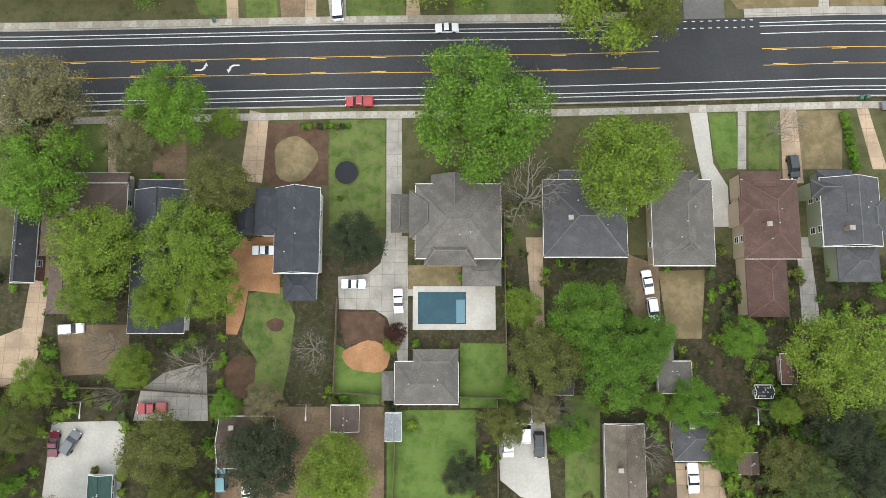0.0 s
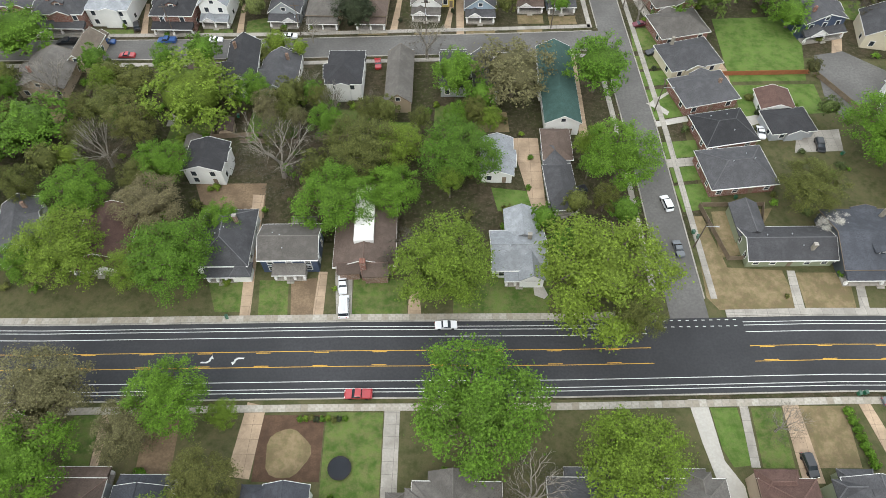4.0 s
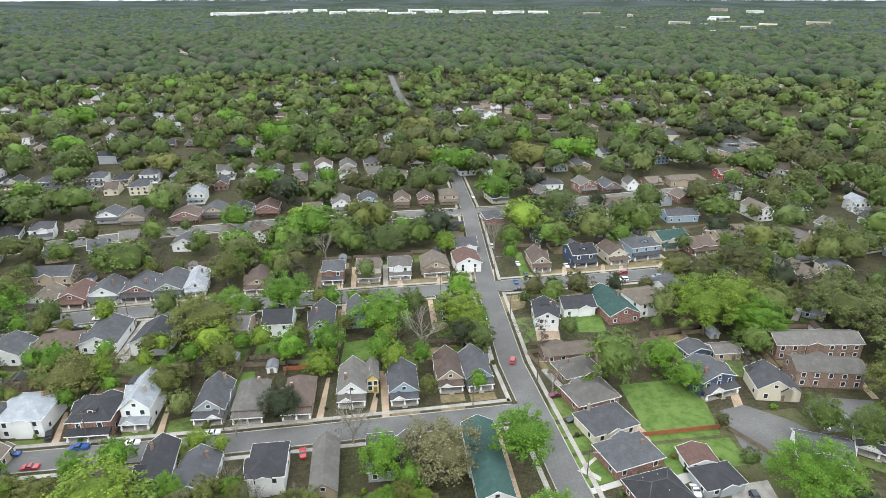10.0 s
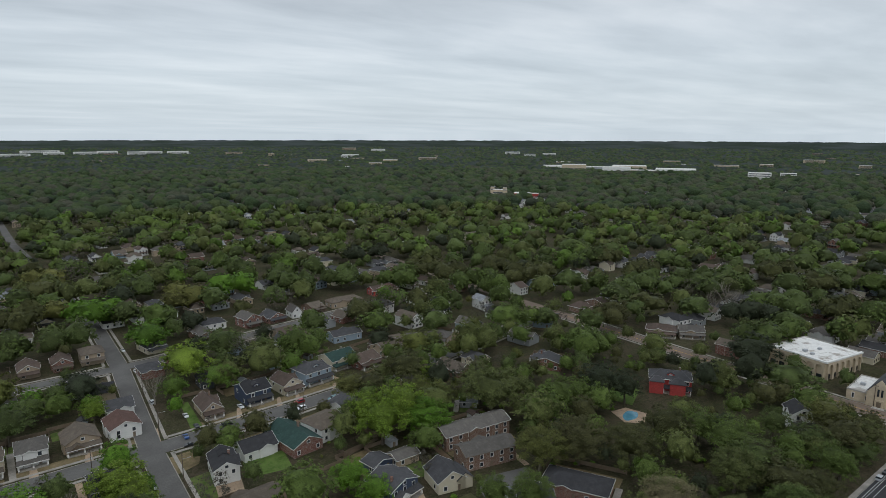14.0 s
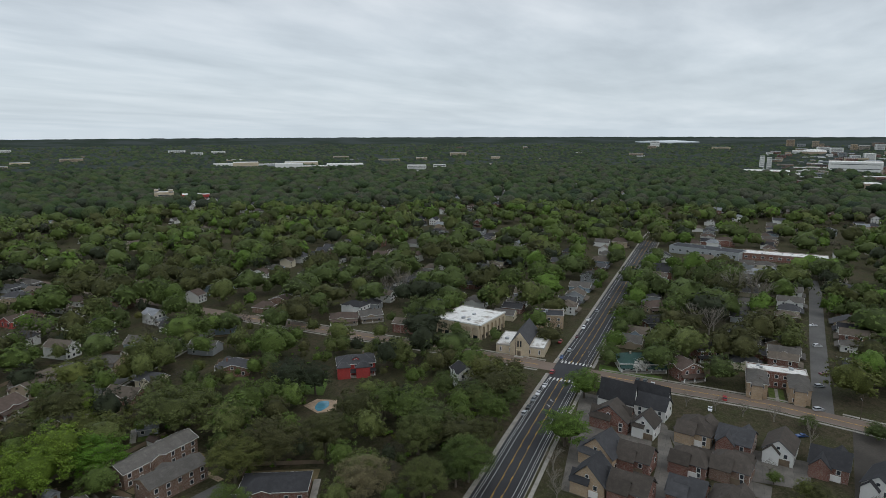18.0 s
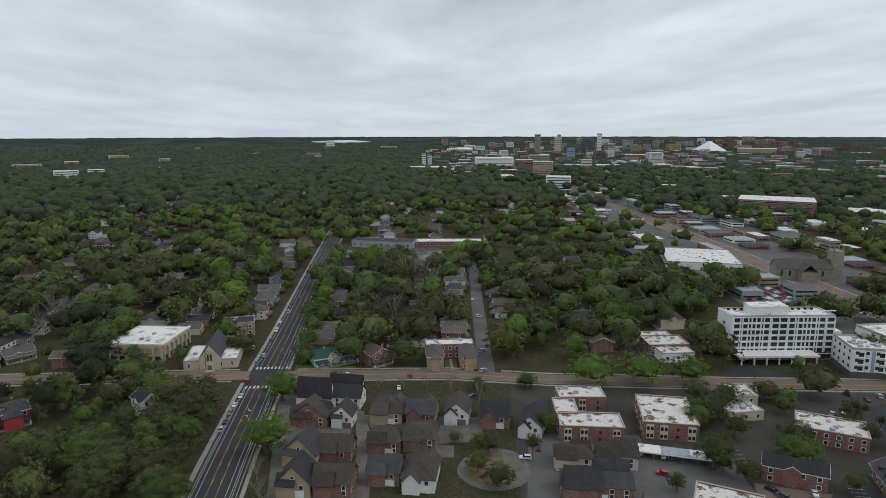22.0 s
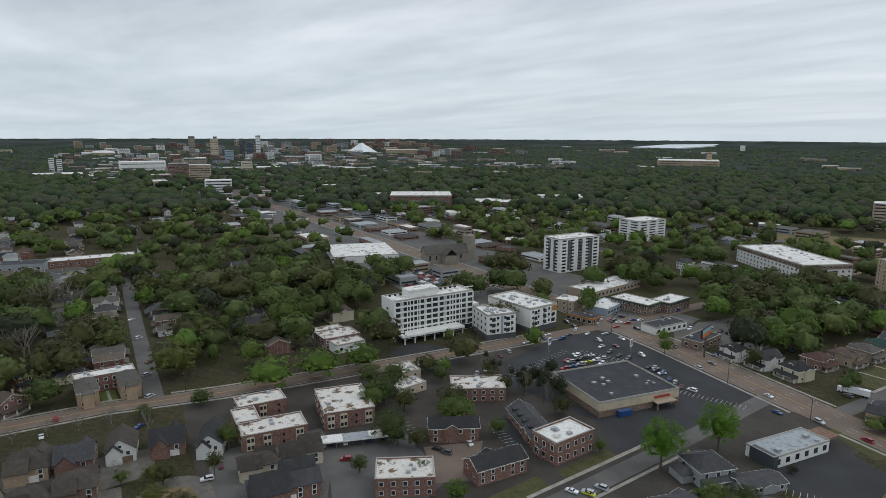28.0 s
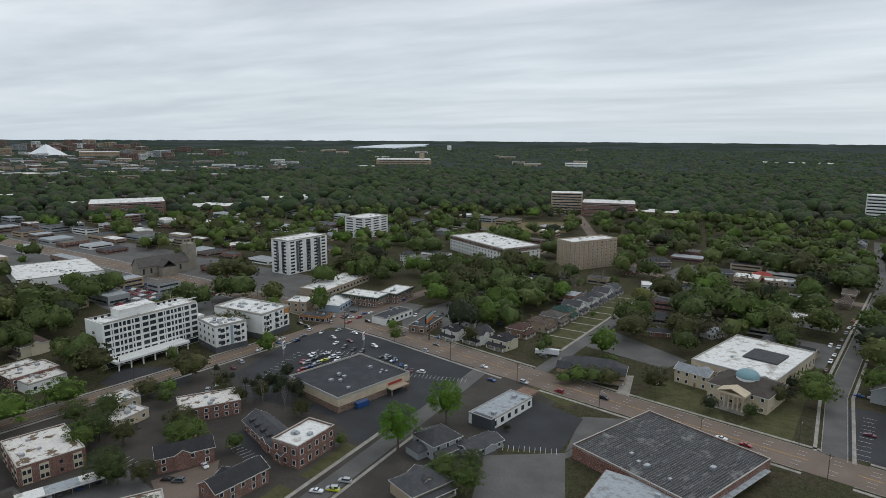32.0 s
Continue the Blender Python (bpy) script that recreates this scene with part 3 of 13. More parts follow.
def rect(x, y, w, d, deg=0.0):
    c, s = math.cos(radians(deg)), math.sin(radians(deg))
    return [(x + c * u - s * v, y + s * u + c * v) for u, v in ((-w / 2, -d / 2), (w / 2, -d / 2), (w / 2, d / 2), (-w / 2, d / 2))]


def oval(x, y, w, d, deg=0.0, n=20, wob=0.06):
    c, s = math.cos(radians(deg)), math.sin(radians(deg))
    out = []
    for i in range(n):
        a = 2 * math.pi * i / n
        k = 1 + wob * math.sin(3 * a + x) + wob * 0.7 * math.sin(5 * a + y)
        u, v = w / 2 * k * math.cos(a), d / 2 * k * math.sin(a)
        out.append((x + c * u - s * v, y + s * u + c * v))
    return out


# ---------------------------------------------------------------- houses
WINDOW_MESH = {}


def window_meshes(w, h, trim):
    key = (round(w, 1), round(h, 1), trim.name)
    if key not in WINDOW_MESH:
        w, h = key[:2]
        t = 0.12
        fr = Shape().box(-w / 2 - t, -0.07, -h / 2 - t, w / 2 + t, 0.02, -h / 2).box(-w / 2 - t, -0.07, h / 2, w / 2 + t, 0.02, h / 2 + t)
        fr.box(-w / 2 - t, -0.07, -h / 2, -w / 2, 0.02, h / 2).box(w / 2, -0.07, -h / 2, w / 2 + t, 0.02, h / 2).box(-w / 2, -0.05, -0.04, w / 2, 0.02, 0.04)
        WINDOW_MESH[key] = fr.mesh("window", trim), Shape().box(-w / 2, -0.03, -h / 2, w / 2, 0.015, h / 2).mesh("pane", M_GLASS)
    return WINDOW_MESH[key]


def plain_window(w, h, trim):
    """Frame and glass in one piece, for walls that stay far off."""
    key = ("far", round(w, 1), round(h, 1), trim.name)
    if key not in WINDOW_MESH:
        s = Shape().box(-w / 2 - 0.18, -0.05, -h / 2 - 0.18, w / 2 + 0.18, 0.02, h / 2 + 0.18)
        s.box(-w / 2, -0.08, -h / 2, w / 2, -0.04, h / 2)
        me = s.mesh("window", trim)
        me.materials.append(M_GLASS)
        for p_ in me.polygons[6:]:
            p_.material_index = 1
        WINDOW_MESH[key] = me
    return WINDOW_MESH[key]


def window(parent, x, y, z, w, h, face, trim=None, lod=0):
    """A framed window on a wall; face: the wall's heading, 0 for the front."""
    if lod:
        part("window", plain_window(w, h, trim or M_TRIM), None, parent, m=pose(x, y, z, 0, 0, face))
        return
    fr, pane = window_meshes(w, h, trim or M_TRIM)
    ob = part("window", fr, None, parent, m=pose(x, y, z, 0, 0, face))
    part("pane", pane, None, ob)


def window_set(parent, spots, trim=None):
    """The small windows of a building that stays far off: one mesh of frames and panes."""
    if not spots:
        return
    fr, pn = Shape(), Shape()
    for x, y, z, w, h, face in spots:
        c, q = math.cos(radians(face)), math.sin(radians(face))
        for sh, a, d0, d1 in ((fr, 0.2, -0.05, 0.02), (pn, 0.0, -0.08, -0.04)):
            n = len(sh.v)
            sh.box(-w / 2 - a, d0, -h / 2 - a, w / 2 + a, d1, h / 2 + a)
            sh.v[n:] = [(x + c * u - q * v, y + q * u + c * v, z + k) for u, v, k in sh.v[n:]]
    n = len(fr.f)
    fr.poly(pn.v, pn.f)
    me = fr.mesh("window_set", trim or M_TRIM)
    me.materials.append(M_GLASS)
    me.polygons.foreach_set("material_index", [0] * n + [1] * (len(fr.f) - n))
    ob = new("window_set", me)
    ob.parent = parent
    tagged(ob, "", "", "", "stuff")


def ridge_caps(s, x0, y0, x1, y1, z, rh, axis, hip):
    """Raised cap shingles along the ridge and hips of a roof."""
    if axis == "x":
        ra, rb = (x0 + hip, (y0 + y1) / 2, z + rh + 0.02), (x1 - hip, (y0 + y1) / 2, z + rh + 0.02)
        ends = (((x0, y0), (x0, y1)), ((x1, y0), (x1, y1)))
    else:
        ra, rb = ((x0 + x1) / 2, y0 + hip, z + rh + 0.02), ((x0 + x1) / 2, y1 - hip, z + rh + 0.02)
        ends = (((x0, y0), (x1, y0)), ((x0, y1), (x1, y1)))
    s.tube([ra, rb], [0.13, 0.13], 5)
    if hip > 0.1:
        for top, pair in ((ra, ends[0]), (rb, ends[1])):
            for e in pair:
                s.tube([top, (*e, z + 0.03)], [0.12, 0.12], 5)
    return s


def gable_roof(s, x0, y0, x1, y1, z, rh, axis, t=0.22, hip=0.0):
    """A roof over a rectangle. axis: the ridge's direction; hip: how far the ridge draws in at both ends, open gables at 0."""
    if axis == "x":
        ym = (y0 + y1) / 2
        ra, rb = (x0 + hip, ym, z + rh), (x1 - hip, ym, z + rh)
        base = [(x0, y0), (x1, y0), (x1, y1), (x0, y1)]
    else:
        xm = (x0 + x1) / 2
        ra, rb = (xm, y0 + hip, z + rh), (xm, y1 - hip, z + rh)
        base = [(x1, y0), (x1, y1), (x0, y1), (x0, y0)]
    if hip > 0:
        pts = [(*p, z) for p in base] + [(*p, z - t) for p in base] + [ra, rb]
        return s.poly(pts, [(0, 1, 9, 8), (2, 3, 8, 9), (1, 2, 9), (3, 0, 8), (7, 6, 5, 4), (4, 5, 1, 0), (5, 6, 2, 1), (6, 7, 3, 2), (7, 4, 0, 3)])
    top = [(*base[0], z), (*base[1], z), rb, (*base[2], z), (*base[3], z), ra]
    return s.poly(top + [(p[0], p[1], p[2] - t) for p in top], [(0, 1, 2, 5), (2, 3, 4, 5), (11, 8, 7, 6), (11, 10, 9, 8), (6, 7, 1, 0), (9, 10, 4, 3), (7, 8, 2, 1), (8, 9, 3, 2), (10, 11, 5, 4), (11, 6, 0, 5)])


def ribbon(s, path, mid, closed=True, t=0.2, e=0.04):
    """A board on edge that follows a path; mid: a point that it goes round."""
    n = len(path)
    for x, y, z in path:
        d = math.hypot(x - mid[0], y - mid[1]) or 1.0
        u, v = (x - mid[0]) / d * e, (y - mid[1]) / d * e
        s.v += [(x + u, y + v, z + 0.03), (x + u, y + v, z - t), (x - u, y - v, z - t), (x - u, y - v, z + 0.03)]
    k0 = len(s.v) - 4 * n
    for i in range(n if closed else n - 1):
        a, b = k0 + 4 * i, k0 + 4 * ((i + 1) % n)
        s.f += [(a + k, b + k, b + (k + 1) % 4, a + (k + 1) % 4) for k in range(4)]
    return s


def roof_trim(s, x0, y0, x1, y1, z, rh, axis, hip=0.0):
    """Painted boards along the eaves and, on open gables, up the rakes."""
    mid = ((x0 + x1) / 2, (y0 + y1) / 2)
    if hip > 0:
        path = [(x0, y0, z), (x1, y0, z), (x1, y1, z), (x0, y1, z)]
    elif axis == "y":
        path = [(x0, y0, z), (mid[0], y0, z + rh), (x1, y0, z), (x1, y1, z), (mid[0], y1, z + rh), (x0, y1, z)]
    else:
        path = [(x0, y0, z), (x1, y0, z), (x1, mid[1], z + rh), (x1, y1, z), (x0, y1, z), (x0, mid[1], z + rh)]
    return ribbon(s, path, mid)


def cross_gable(body, rs, tr, X, Y, h, rh, axis, hr, o=0.5):
    """A side gable that breaks the main slope, over a shallow bay."""
    half, along_ = (X, Y) if axis == "y" else (Y, X)
    gw = min(2 * along_ * 0.44, 5.6)
    side, c, out = hr.choice((-1, 1)), hr.uniform(-0.35, 0.35) * along_, 0.55
    gh = min(rh * 0.92, gw * rh / (2 * half))
    a, b = sorted((side * half * 0.08, side * (half + out + o)))
    w0, w1 = sorted((side * (half - 0.4), side * (half + out)))
    if axis == "y":
        gable_roof(rs, a, c - gw / 2 - 0.3, b, c + gw / 2 + 0.3, h + 0.16, gh, "x")
        q = b if side > 0 else a
        ribbon(tr, [(q, c - gw / 2 - 0.3, h + 0.16), (q, c, h + 0.16 + gh), (q, c + gw / 2 + 0.3, h + 0.16)], (0, c), False)
        body.box(w0, c - gw / 2, -0.3, w1, c + gw / 2, h).poly([(w0, c - gw / 2, h), (w0, c + gw / 2, h), (w0, c, h + gh * 0.92), (w1, c - gw / 2, h), (w1, c + gw / 2, h), (w1, c, h + gh * 0.92)], [(1, 0, 2), (3, 4, 5), (0, 3, 5, 2), (4, 1, 2, 5)])
    else:
        gable_roof(rs, c - gw / 2 - 0.3, a, c + gw / 2 + 0.3, b, h + 0.16, gh, "y")
        q = b if side > 0 else a
        ribbon(tr, [(c - gw / 2 - 0.3, q, h + 0.16), (c, q, h + 0.16 + gh), (c + gw / 2 + 0.3, q, h + 0.16)], (c, 0), False)
        body.box(c - gw / 2, w0, -0.3, c + gw / 2, w1, h).poly([(c - gw / 2, w0, h), (c + gw / 2, w0, h), (c, w0, h + gh * 0.92), (c - gw / 2, w1, h), (c + gw / 2, w1, h), (c, w1, h + gh * 0.92)], [(0, 1, 2), (4, 3, 5), (1, 4, 5, 2), (3, 0, 2, 5)])


def two_tone(name, a, ma, b, mb):
    """One mesh of two materials."""
    n = len(a.f)
    a.poly(b.v, b.f)
    me = a.mesh(name, ma)
    me.materials.append(mb)
    me.polygons.foreach_set("material_index", [0] * n + [1] * (len(a.f) - n))
    return me


YARDS = []      # houses: x, y, heading, half width, half depth, detail, seen from behind


def house(x, y, rot, w, d, h=3.4, roof="gable", axis="y", rh=2.6, wall="white", top="grey", porch=1, storeys=1, dormer=0, chimney=1, lod=1,
          wing=None, label="", trim=None, back=0, garage=0, group="houses along the streets"):
    """A detached house. Its front faces -y before it is turned by rot. w: along the front, d: depth, h: height of the eaves."""
    wallname = {"brick": "red brick", "brownbrick": "brown brick", "tanbrick": "tan brick", "redpaint": "red-painted brick", "stone": "cream stone"}.get(wall, wall + " clapboard")
    topname = {"pale": "pale metal"}.get(top, top.replace("redbrown", "reddish brown") + " shingle")
    lab = label or f"{wallname} {'two-storey' if storeys > 1 else 'one-storey'} house, {topname} {roof} roof" + (", front porch" if porch else "")
    FOOT.append((x, y, max(w, d) * 0.55))
    if lod > 2:
        far_house(x, y, rot, w, d, h, roof, axis, rh, wall, top)
        return None
    YARDS.append((x, y, rot, w / 2, d / 2 + (2.6 if porch else 0), lod, back))
    hs = thing("house", pose(x, y, 0, 0, 0, rot), lab, "house", group)
    wm, rm = SID[wall], SH[top]
    X, Y, o = w / 2, d / 2, 0.5
    body = Shape().box(-X, -Y, -0.3, X, Y, h)
    rs, tr_ = Shape(), Shape()
    hr = random.Random(int(x * 37 + y * 101))
    pale_trim = M_TRIM if wall in ("white", "brick", "blue", "navy", "grey", "cream", "redpaint") or hr.random() < 0.5 else M_WOODF
    if group.startswith("terraced"):
        pale_trim = SID["charcoal"]
    if roof == "hip":
        gable_roof(rs, -X - o, -Y - o, X + o, Y + o, h + 0.12, rh, axis, hip=min(w, d) / 2 * 0.92)
    else:
        gable_roof(rs, -X - o, -Y - o, X + o, Y + o, h + 0.12, rh, axis)
        k = rh * 0.93
        if axis == "y":
            body.poly([(-X, -Y, h), (X, -Y, h), (0, -Y, h + k), (-X, Y, h), (X, Y, h), (0, Y, h + k)], [(0, 1, 2), (4, 3, 5), (1, 4, 5, 2), (3, 0, 2, 5)])
        else:
            body.poly([(-X, -Y, h), (-X, Y, h), (-X, 0, h + k), (X, -Y, h), (X, Y, h), (X, 0, h + k)], [(1, 0, 2), (3, 4, 5), (0, 3, 5, 2), (4, 1, 2, 5)])
    hip_ = min(w, d) / 2 * 0.92 if roof == "hip" else 0
    roof_trim(tr_, -X - o, -Y - o, X + o, Y + o, h + 0.12, rh, axis, hip_)
    if not wing and lod and min(w, d) > 7 and (lod == 1 or hr.random() < 0.75):
        cross_gable(body, rs, tr_, X, Y, h, rh, axis, hr)
        if roof == "hip" and storeys > 1:
            cross_gable(body, rs, tr_, X, Y, h, rh * 0.8, "x" if axis == "y" else "y", hr)
    wl_ = part("wall", body, wm, hs)
    rf_ = part("roof", rs, rm, hs)
    part("fascia", tr_, pale_trim, hs)
    if lod == 0:
        part("ridge_cap", ridge_caps(Shape(), -X - o, -Y - o, X + o, Y + o, h + 0.12, rh, axis, min(w, d) / 2 * 0.92 if roof == "hip" else 0), RIDGE.get(top, rm), rf_)
    for wx, wy, ww, wd, wh, wr in ([wing] if isinstance(wing, tuple) else wing or []):
        ax = "y" if wd >= ww else "x"
        b2 = Shape().box(wx - ww / 2, wy - wd / 2, -0.3, wx + ww / 2, wy + wd / 2, wh)
        r2 = gable_roof(Shape(), wx - ww / 2 - 0.4, wy - wd / 2 - 0.4, wx + ww / 2 + 0.4, wy + wd / 2 + 0.4, wh + 0.1, wr, ax, hip=min(ww, wd) * 0.46 if wr < 2 else 0)
        if wr >= 2:
            k2 = wr * 0.9
            if ax == "y":
                xa, xb, ya, yb = wx - ww / 2, wx + ww / 2, wy - wd / 2, wy + wd / 2
                b2.poly([(xa, ya, wh), (xb, ya, wh), (wx, ya, wh + k2), (xa, yb, wh), (xb, yb, wh), (wx, yb, wh + k2)], [(0, 1, 2), (4, 3, 5), (1, 4, 5, 2), (3, 0, 2, 5)])
            else:
                xa, xb, ya, yb = wx - ww / 2, wx + ww / 2, wy - wd / 2, wy + wd / 2
                b2.poly([(xa, ya, wh), (xa, yb, wh), (xa, wy, wh + k2), (xb, ya, wh), (xb, yb, wh), (xb, wy, wh + k2)], [(1, 0, 2), (3, 4, 5), (0, 3, 5, 2), (4, 1, 2, 5)])
        part("wing_wall", b2, wm, hs)
        wr_ = part("wing_roof", r2, rm, hs)
        if lod == 0:
            part("ridge_cap", ridge_caps(Shape(), wx - ww / 2 - 0.4, wy - wd / 2 - 0.4, wx + ww / 2 + 0.4, wy + wd / 2 + 0.4, wh + 0.1, wr, ax, min(ww, wd) * 0.46 if wr < 2 else 0), RIDGE.get(top, rm), wr_)
    if garage:
        part("garage_door", Shape().box(-X * 0.1, -Y - 0.3, 0.05, min(X - 0.3, -X * 0.1 + 4.6), -Y + 0.02, 2.4), M_TRIM if int(x) % 2 else M_WOODF, hs, "wide panelled garage door")
    if chimney and lod < 2 and random.random() < (0.75 if lod == 0 else 0.45):
        cx = random.choice((-1, 1)) * X * 0.45
        cy = rnd(-0.3, 0.4) * d
        ch = part("chimney", Shape().box(cx - 0.4, cy - 0.35, h + 0.1, cx + 0.4, cy + 0.35, h + rh + 0.8), SID[random.choice(("brownbrick", "brick", "greystone"))], hs)
        if lod == 0:
            part("chimney_cap", Shape().box(cx - 0.48, cy - 0.43, h + rh + 0.8, cx + 0.48, cy + 0.43, h + rh + 0.95), M_CONCRETE, ch)
    if dormer:
        dw = min(3.2, w * 0.36)
        dz = h + rh * 0.28
        y0 = -Y * 0.62
        db = Shape().box(-dw / 2, y0, h, dw / 2, 0, dz + 1.3)
        db.poly([(-dw / 2, y0, dz + 1.3), (dw / 2, y0, dz + 1.3), (0, y0, dz + 2.1), (-dw / 2, 0, dz + 1.3), (dw / 2, 0, dz + 1.3), (0, 0, dz + 2.1)], [(0, 1, 2), (4, 3, 5), (1, 4, 5, 2), (3, 0, 2, 5)])
        dm = part("dormer", db, wm, hs)
        part("dormer_roof", gable_roof(Shape(), -dw / 2 - 0.3, y0 - 0.35, dw / 2 + 0.3, 0.4, dz + 1.3, 0.9, "y"), rm, dm)
        if lod < 2:
            window(dm, 0, y0, dz + 0.6, 1.2, 0.9, 0, trim, lod)
    if porch:
        pd, ph = 2.4, 2.7
        pw = w * (0.98 if porch == 1 else 0.55)
        sh = Shape()
        z1 = ph + 0.1
        sh.poly([(-pw / 2 - .3, -Y - pd - .3, z1), (pw / 2 + .3, -Y - pd - .3, z1), (pw / 2 + .3, -Y + 0.02, z1 + 0.9), (-pw / 2 - .3, -Y + 0.02, z1 + 0.9),
                 (-pw / 2 - .3, -Y - pd - .3, z1 - .22), (pw / 2 + .3, -Y - pd - .3, z1 - .22), (pw / 2 + .3, -Y + 0.02, z1 - .22), (-pw / 2 - .3, -Y + 0.02, z1 - .22)],
                [(0, 1, 2, 3), (7, 6, 5, 4), (4, 5, 1, 0), (5, 6, 2, 1), (6, 7, 3, 2), (7, 4, 0, 3)])
        part("porch_roof", sh, rm, hs)
        if lod < 2 and math.hypot(x, y) < 270:
            part("porch_fascia", Shape().box(-pw / 2 - 0.34, -Y - pd - 0.36, z1 - 0.26, pw / 2 + 0.34, -Y - pd - 0.3, z1 + 0.03), trim or M_TRIM, hs)
            if porch == 1 and roof == "gable" and axis == "y" and lod == 1:
                # a small gable over the steps
                gx, gw = (-1 if int(x * 3) % 2 else 1) * pw * 0.2, pw * 0.46
                pg, pt = gable_roof(Shape(), gx - gw / 2, -Y - pd - 0.5, gx + gw / 2, -Y + 0.8, z1 + 0.25, gw * 0.32, "y"), Shape()
                ribbon(pt, [(gx - gw / 2, -Y - pd - 0.5, z1 + 0.25), (gx, -Y - pd - 0.5, z1 + 0.25 + gw * 0.32), (gx + gw / 2, -Y - pd - 0.5, z1 + 0.25)], (gx, 0), False)
                pt.poly([(gx - gw / 2 + 0.2, -Y - pd - 0.2, z1), (gx + gw / 2 - 0.2, -Y - pd - 0.2, z1), (gx, -Y - pd - 0.2, z1 + gw * 0.3), (gx - gw / 2 + 0.2, -Y, z1), (gx + gw / 2 - 0.2, -Y, z1), (gx, -Y, z1 + gw * 0.3)], [(0, 1, 2), (4, 3, 5), (1, 4, 5, 2), (3, 0, 2, 5)])
                part("porch_gable", two_tone("porch_gable", pg, rm, pt, pale_trim), None, hs)
        if lod < 2:
            part("porch_floor", Shape().box(-pw / 2, -Y - pd, 0, pw / 2, -Y, 0.55), M_CONCRETE, hs)
        if lod < 2 and not back:
            part("steps", Shape().box(-0.8, -Y - pd - 0.35, 0, 0.8, -Y - pd, 0.37).box(-0.8, -Y - pd - 0.7, 0, 0.8, -Y - pd - 0.35, 0.19), M_CONCRETE, hs)
        n = 2 if lod == 2 or back else (4 if pw > 6 and lod == 0 else (3 if pw > 8 else 2))
        col = column_mesh(lod)
        for i in range(n if lod < 2 else 0):
            part("porch_column", col, None, hs, m=pose(-pw / 2 + 0.25 + (pw - 0.5) * i / (n - 1), -Y - pd + 0.25, 0.55))
    if lod < 3:
        fl = [1.75] if storeys == 1 else [1.75, h - 1.35]
        small = []

        def win(*q):
            if lod < 2 and math.hypot(x, y) < 230:
                window(hs, *q, trim, lod)
            else:
                small.append(q)
        for k, z in enumerate(fl):
            nx = max(2, int(w / (3.6 if lod == 0 else 4.2)))
            for i in range(nx):
                u = -X + w * (i + 0.5) / nx
                if k == 0 and i == nx // 2:
                    continue
                if lod == 0 or not back:
                    win(u, -Y, z, 1.2, 1.5, 0)
                if lod == 0 or back:
                    win(-u, Y, z, 1.1, 1.4, 180)
            ny = 2
            for i in range(ny):
                v = -Y + d * (i + 0.5) / ny
                for s_, fc in ((-1, -90), (1, 90)):
                    if lod == 0 or lod == 2 or i == k:
                        win(s_ * X, v, z, 1.1, 1.4, fc)
        if roof == "gable" and axis == "y" and rh > 2.2:
            win(0, Y if back else -Y, h + rh * 0.33, 1.1, 1.0, 180 if back else 0)
        window_set(hs, small, trim)
        u = -X + w * (nx // 2 + 0.5) / nx
        dr = None if lod > 1 or (lod and back) else part("door", Shape().box(u - 0.5, -Y - 0.06, 0.55 if porch else 0.1, u + 0.5, -Y + 0.03, 2.65 if porch else 2.2), M_WOODF, hs)
        if lod == 0:
            part("door_handle", Shape().box(u + 0.32, -Y - 0.12, 1.5, u + 0.4, -Y - 0.06, 1.62), M_METAL, dr)
            part("gutter", Shape().box(-X - o, -Y - o - 0.12, h - 0.08, X + o, -Y - o, h + 0.06), M_TRIM, hs)
            part("gutter", Shape().box(-X - o, Y + o, h - 0.08, X + o, Y + o + 0.12, h + 0.06), M_TRIM, hs)
            for i in range(3):
                vx, vy = rnd(-0.3, 0.3) * w, rnd(-0.3, 0.3) * d
                zt = h + 0.1 + rh * (1 - (abs(vx) / X if axis == "y" else abs(vy) / Y)) * 0.95
                part("roof_vent", Shape().cyl(vx, vy, zt - 0.5, zt + 0.45, 0.12), M_METAL, hs)
    return hs


FAR_HOMES = {}
OPEN_FRONT = []     # far buildings with open ground towards the avenue: x, y, half width, depth


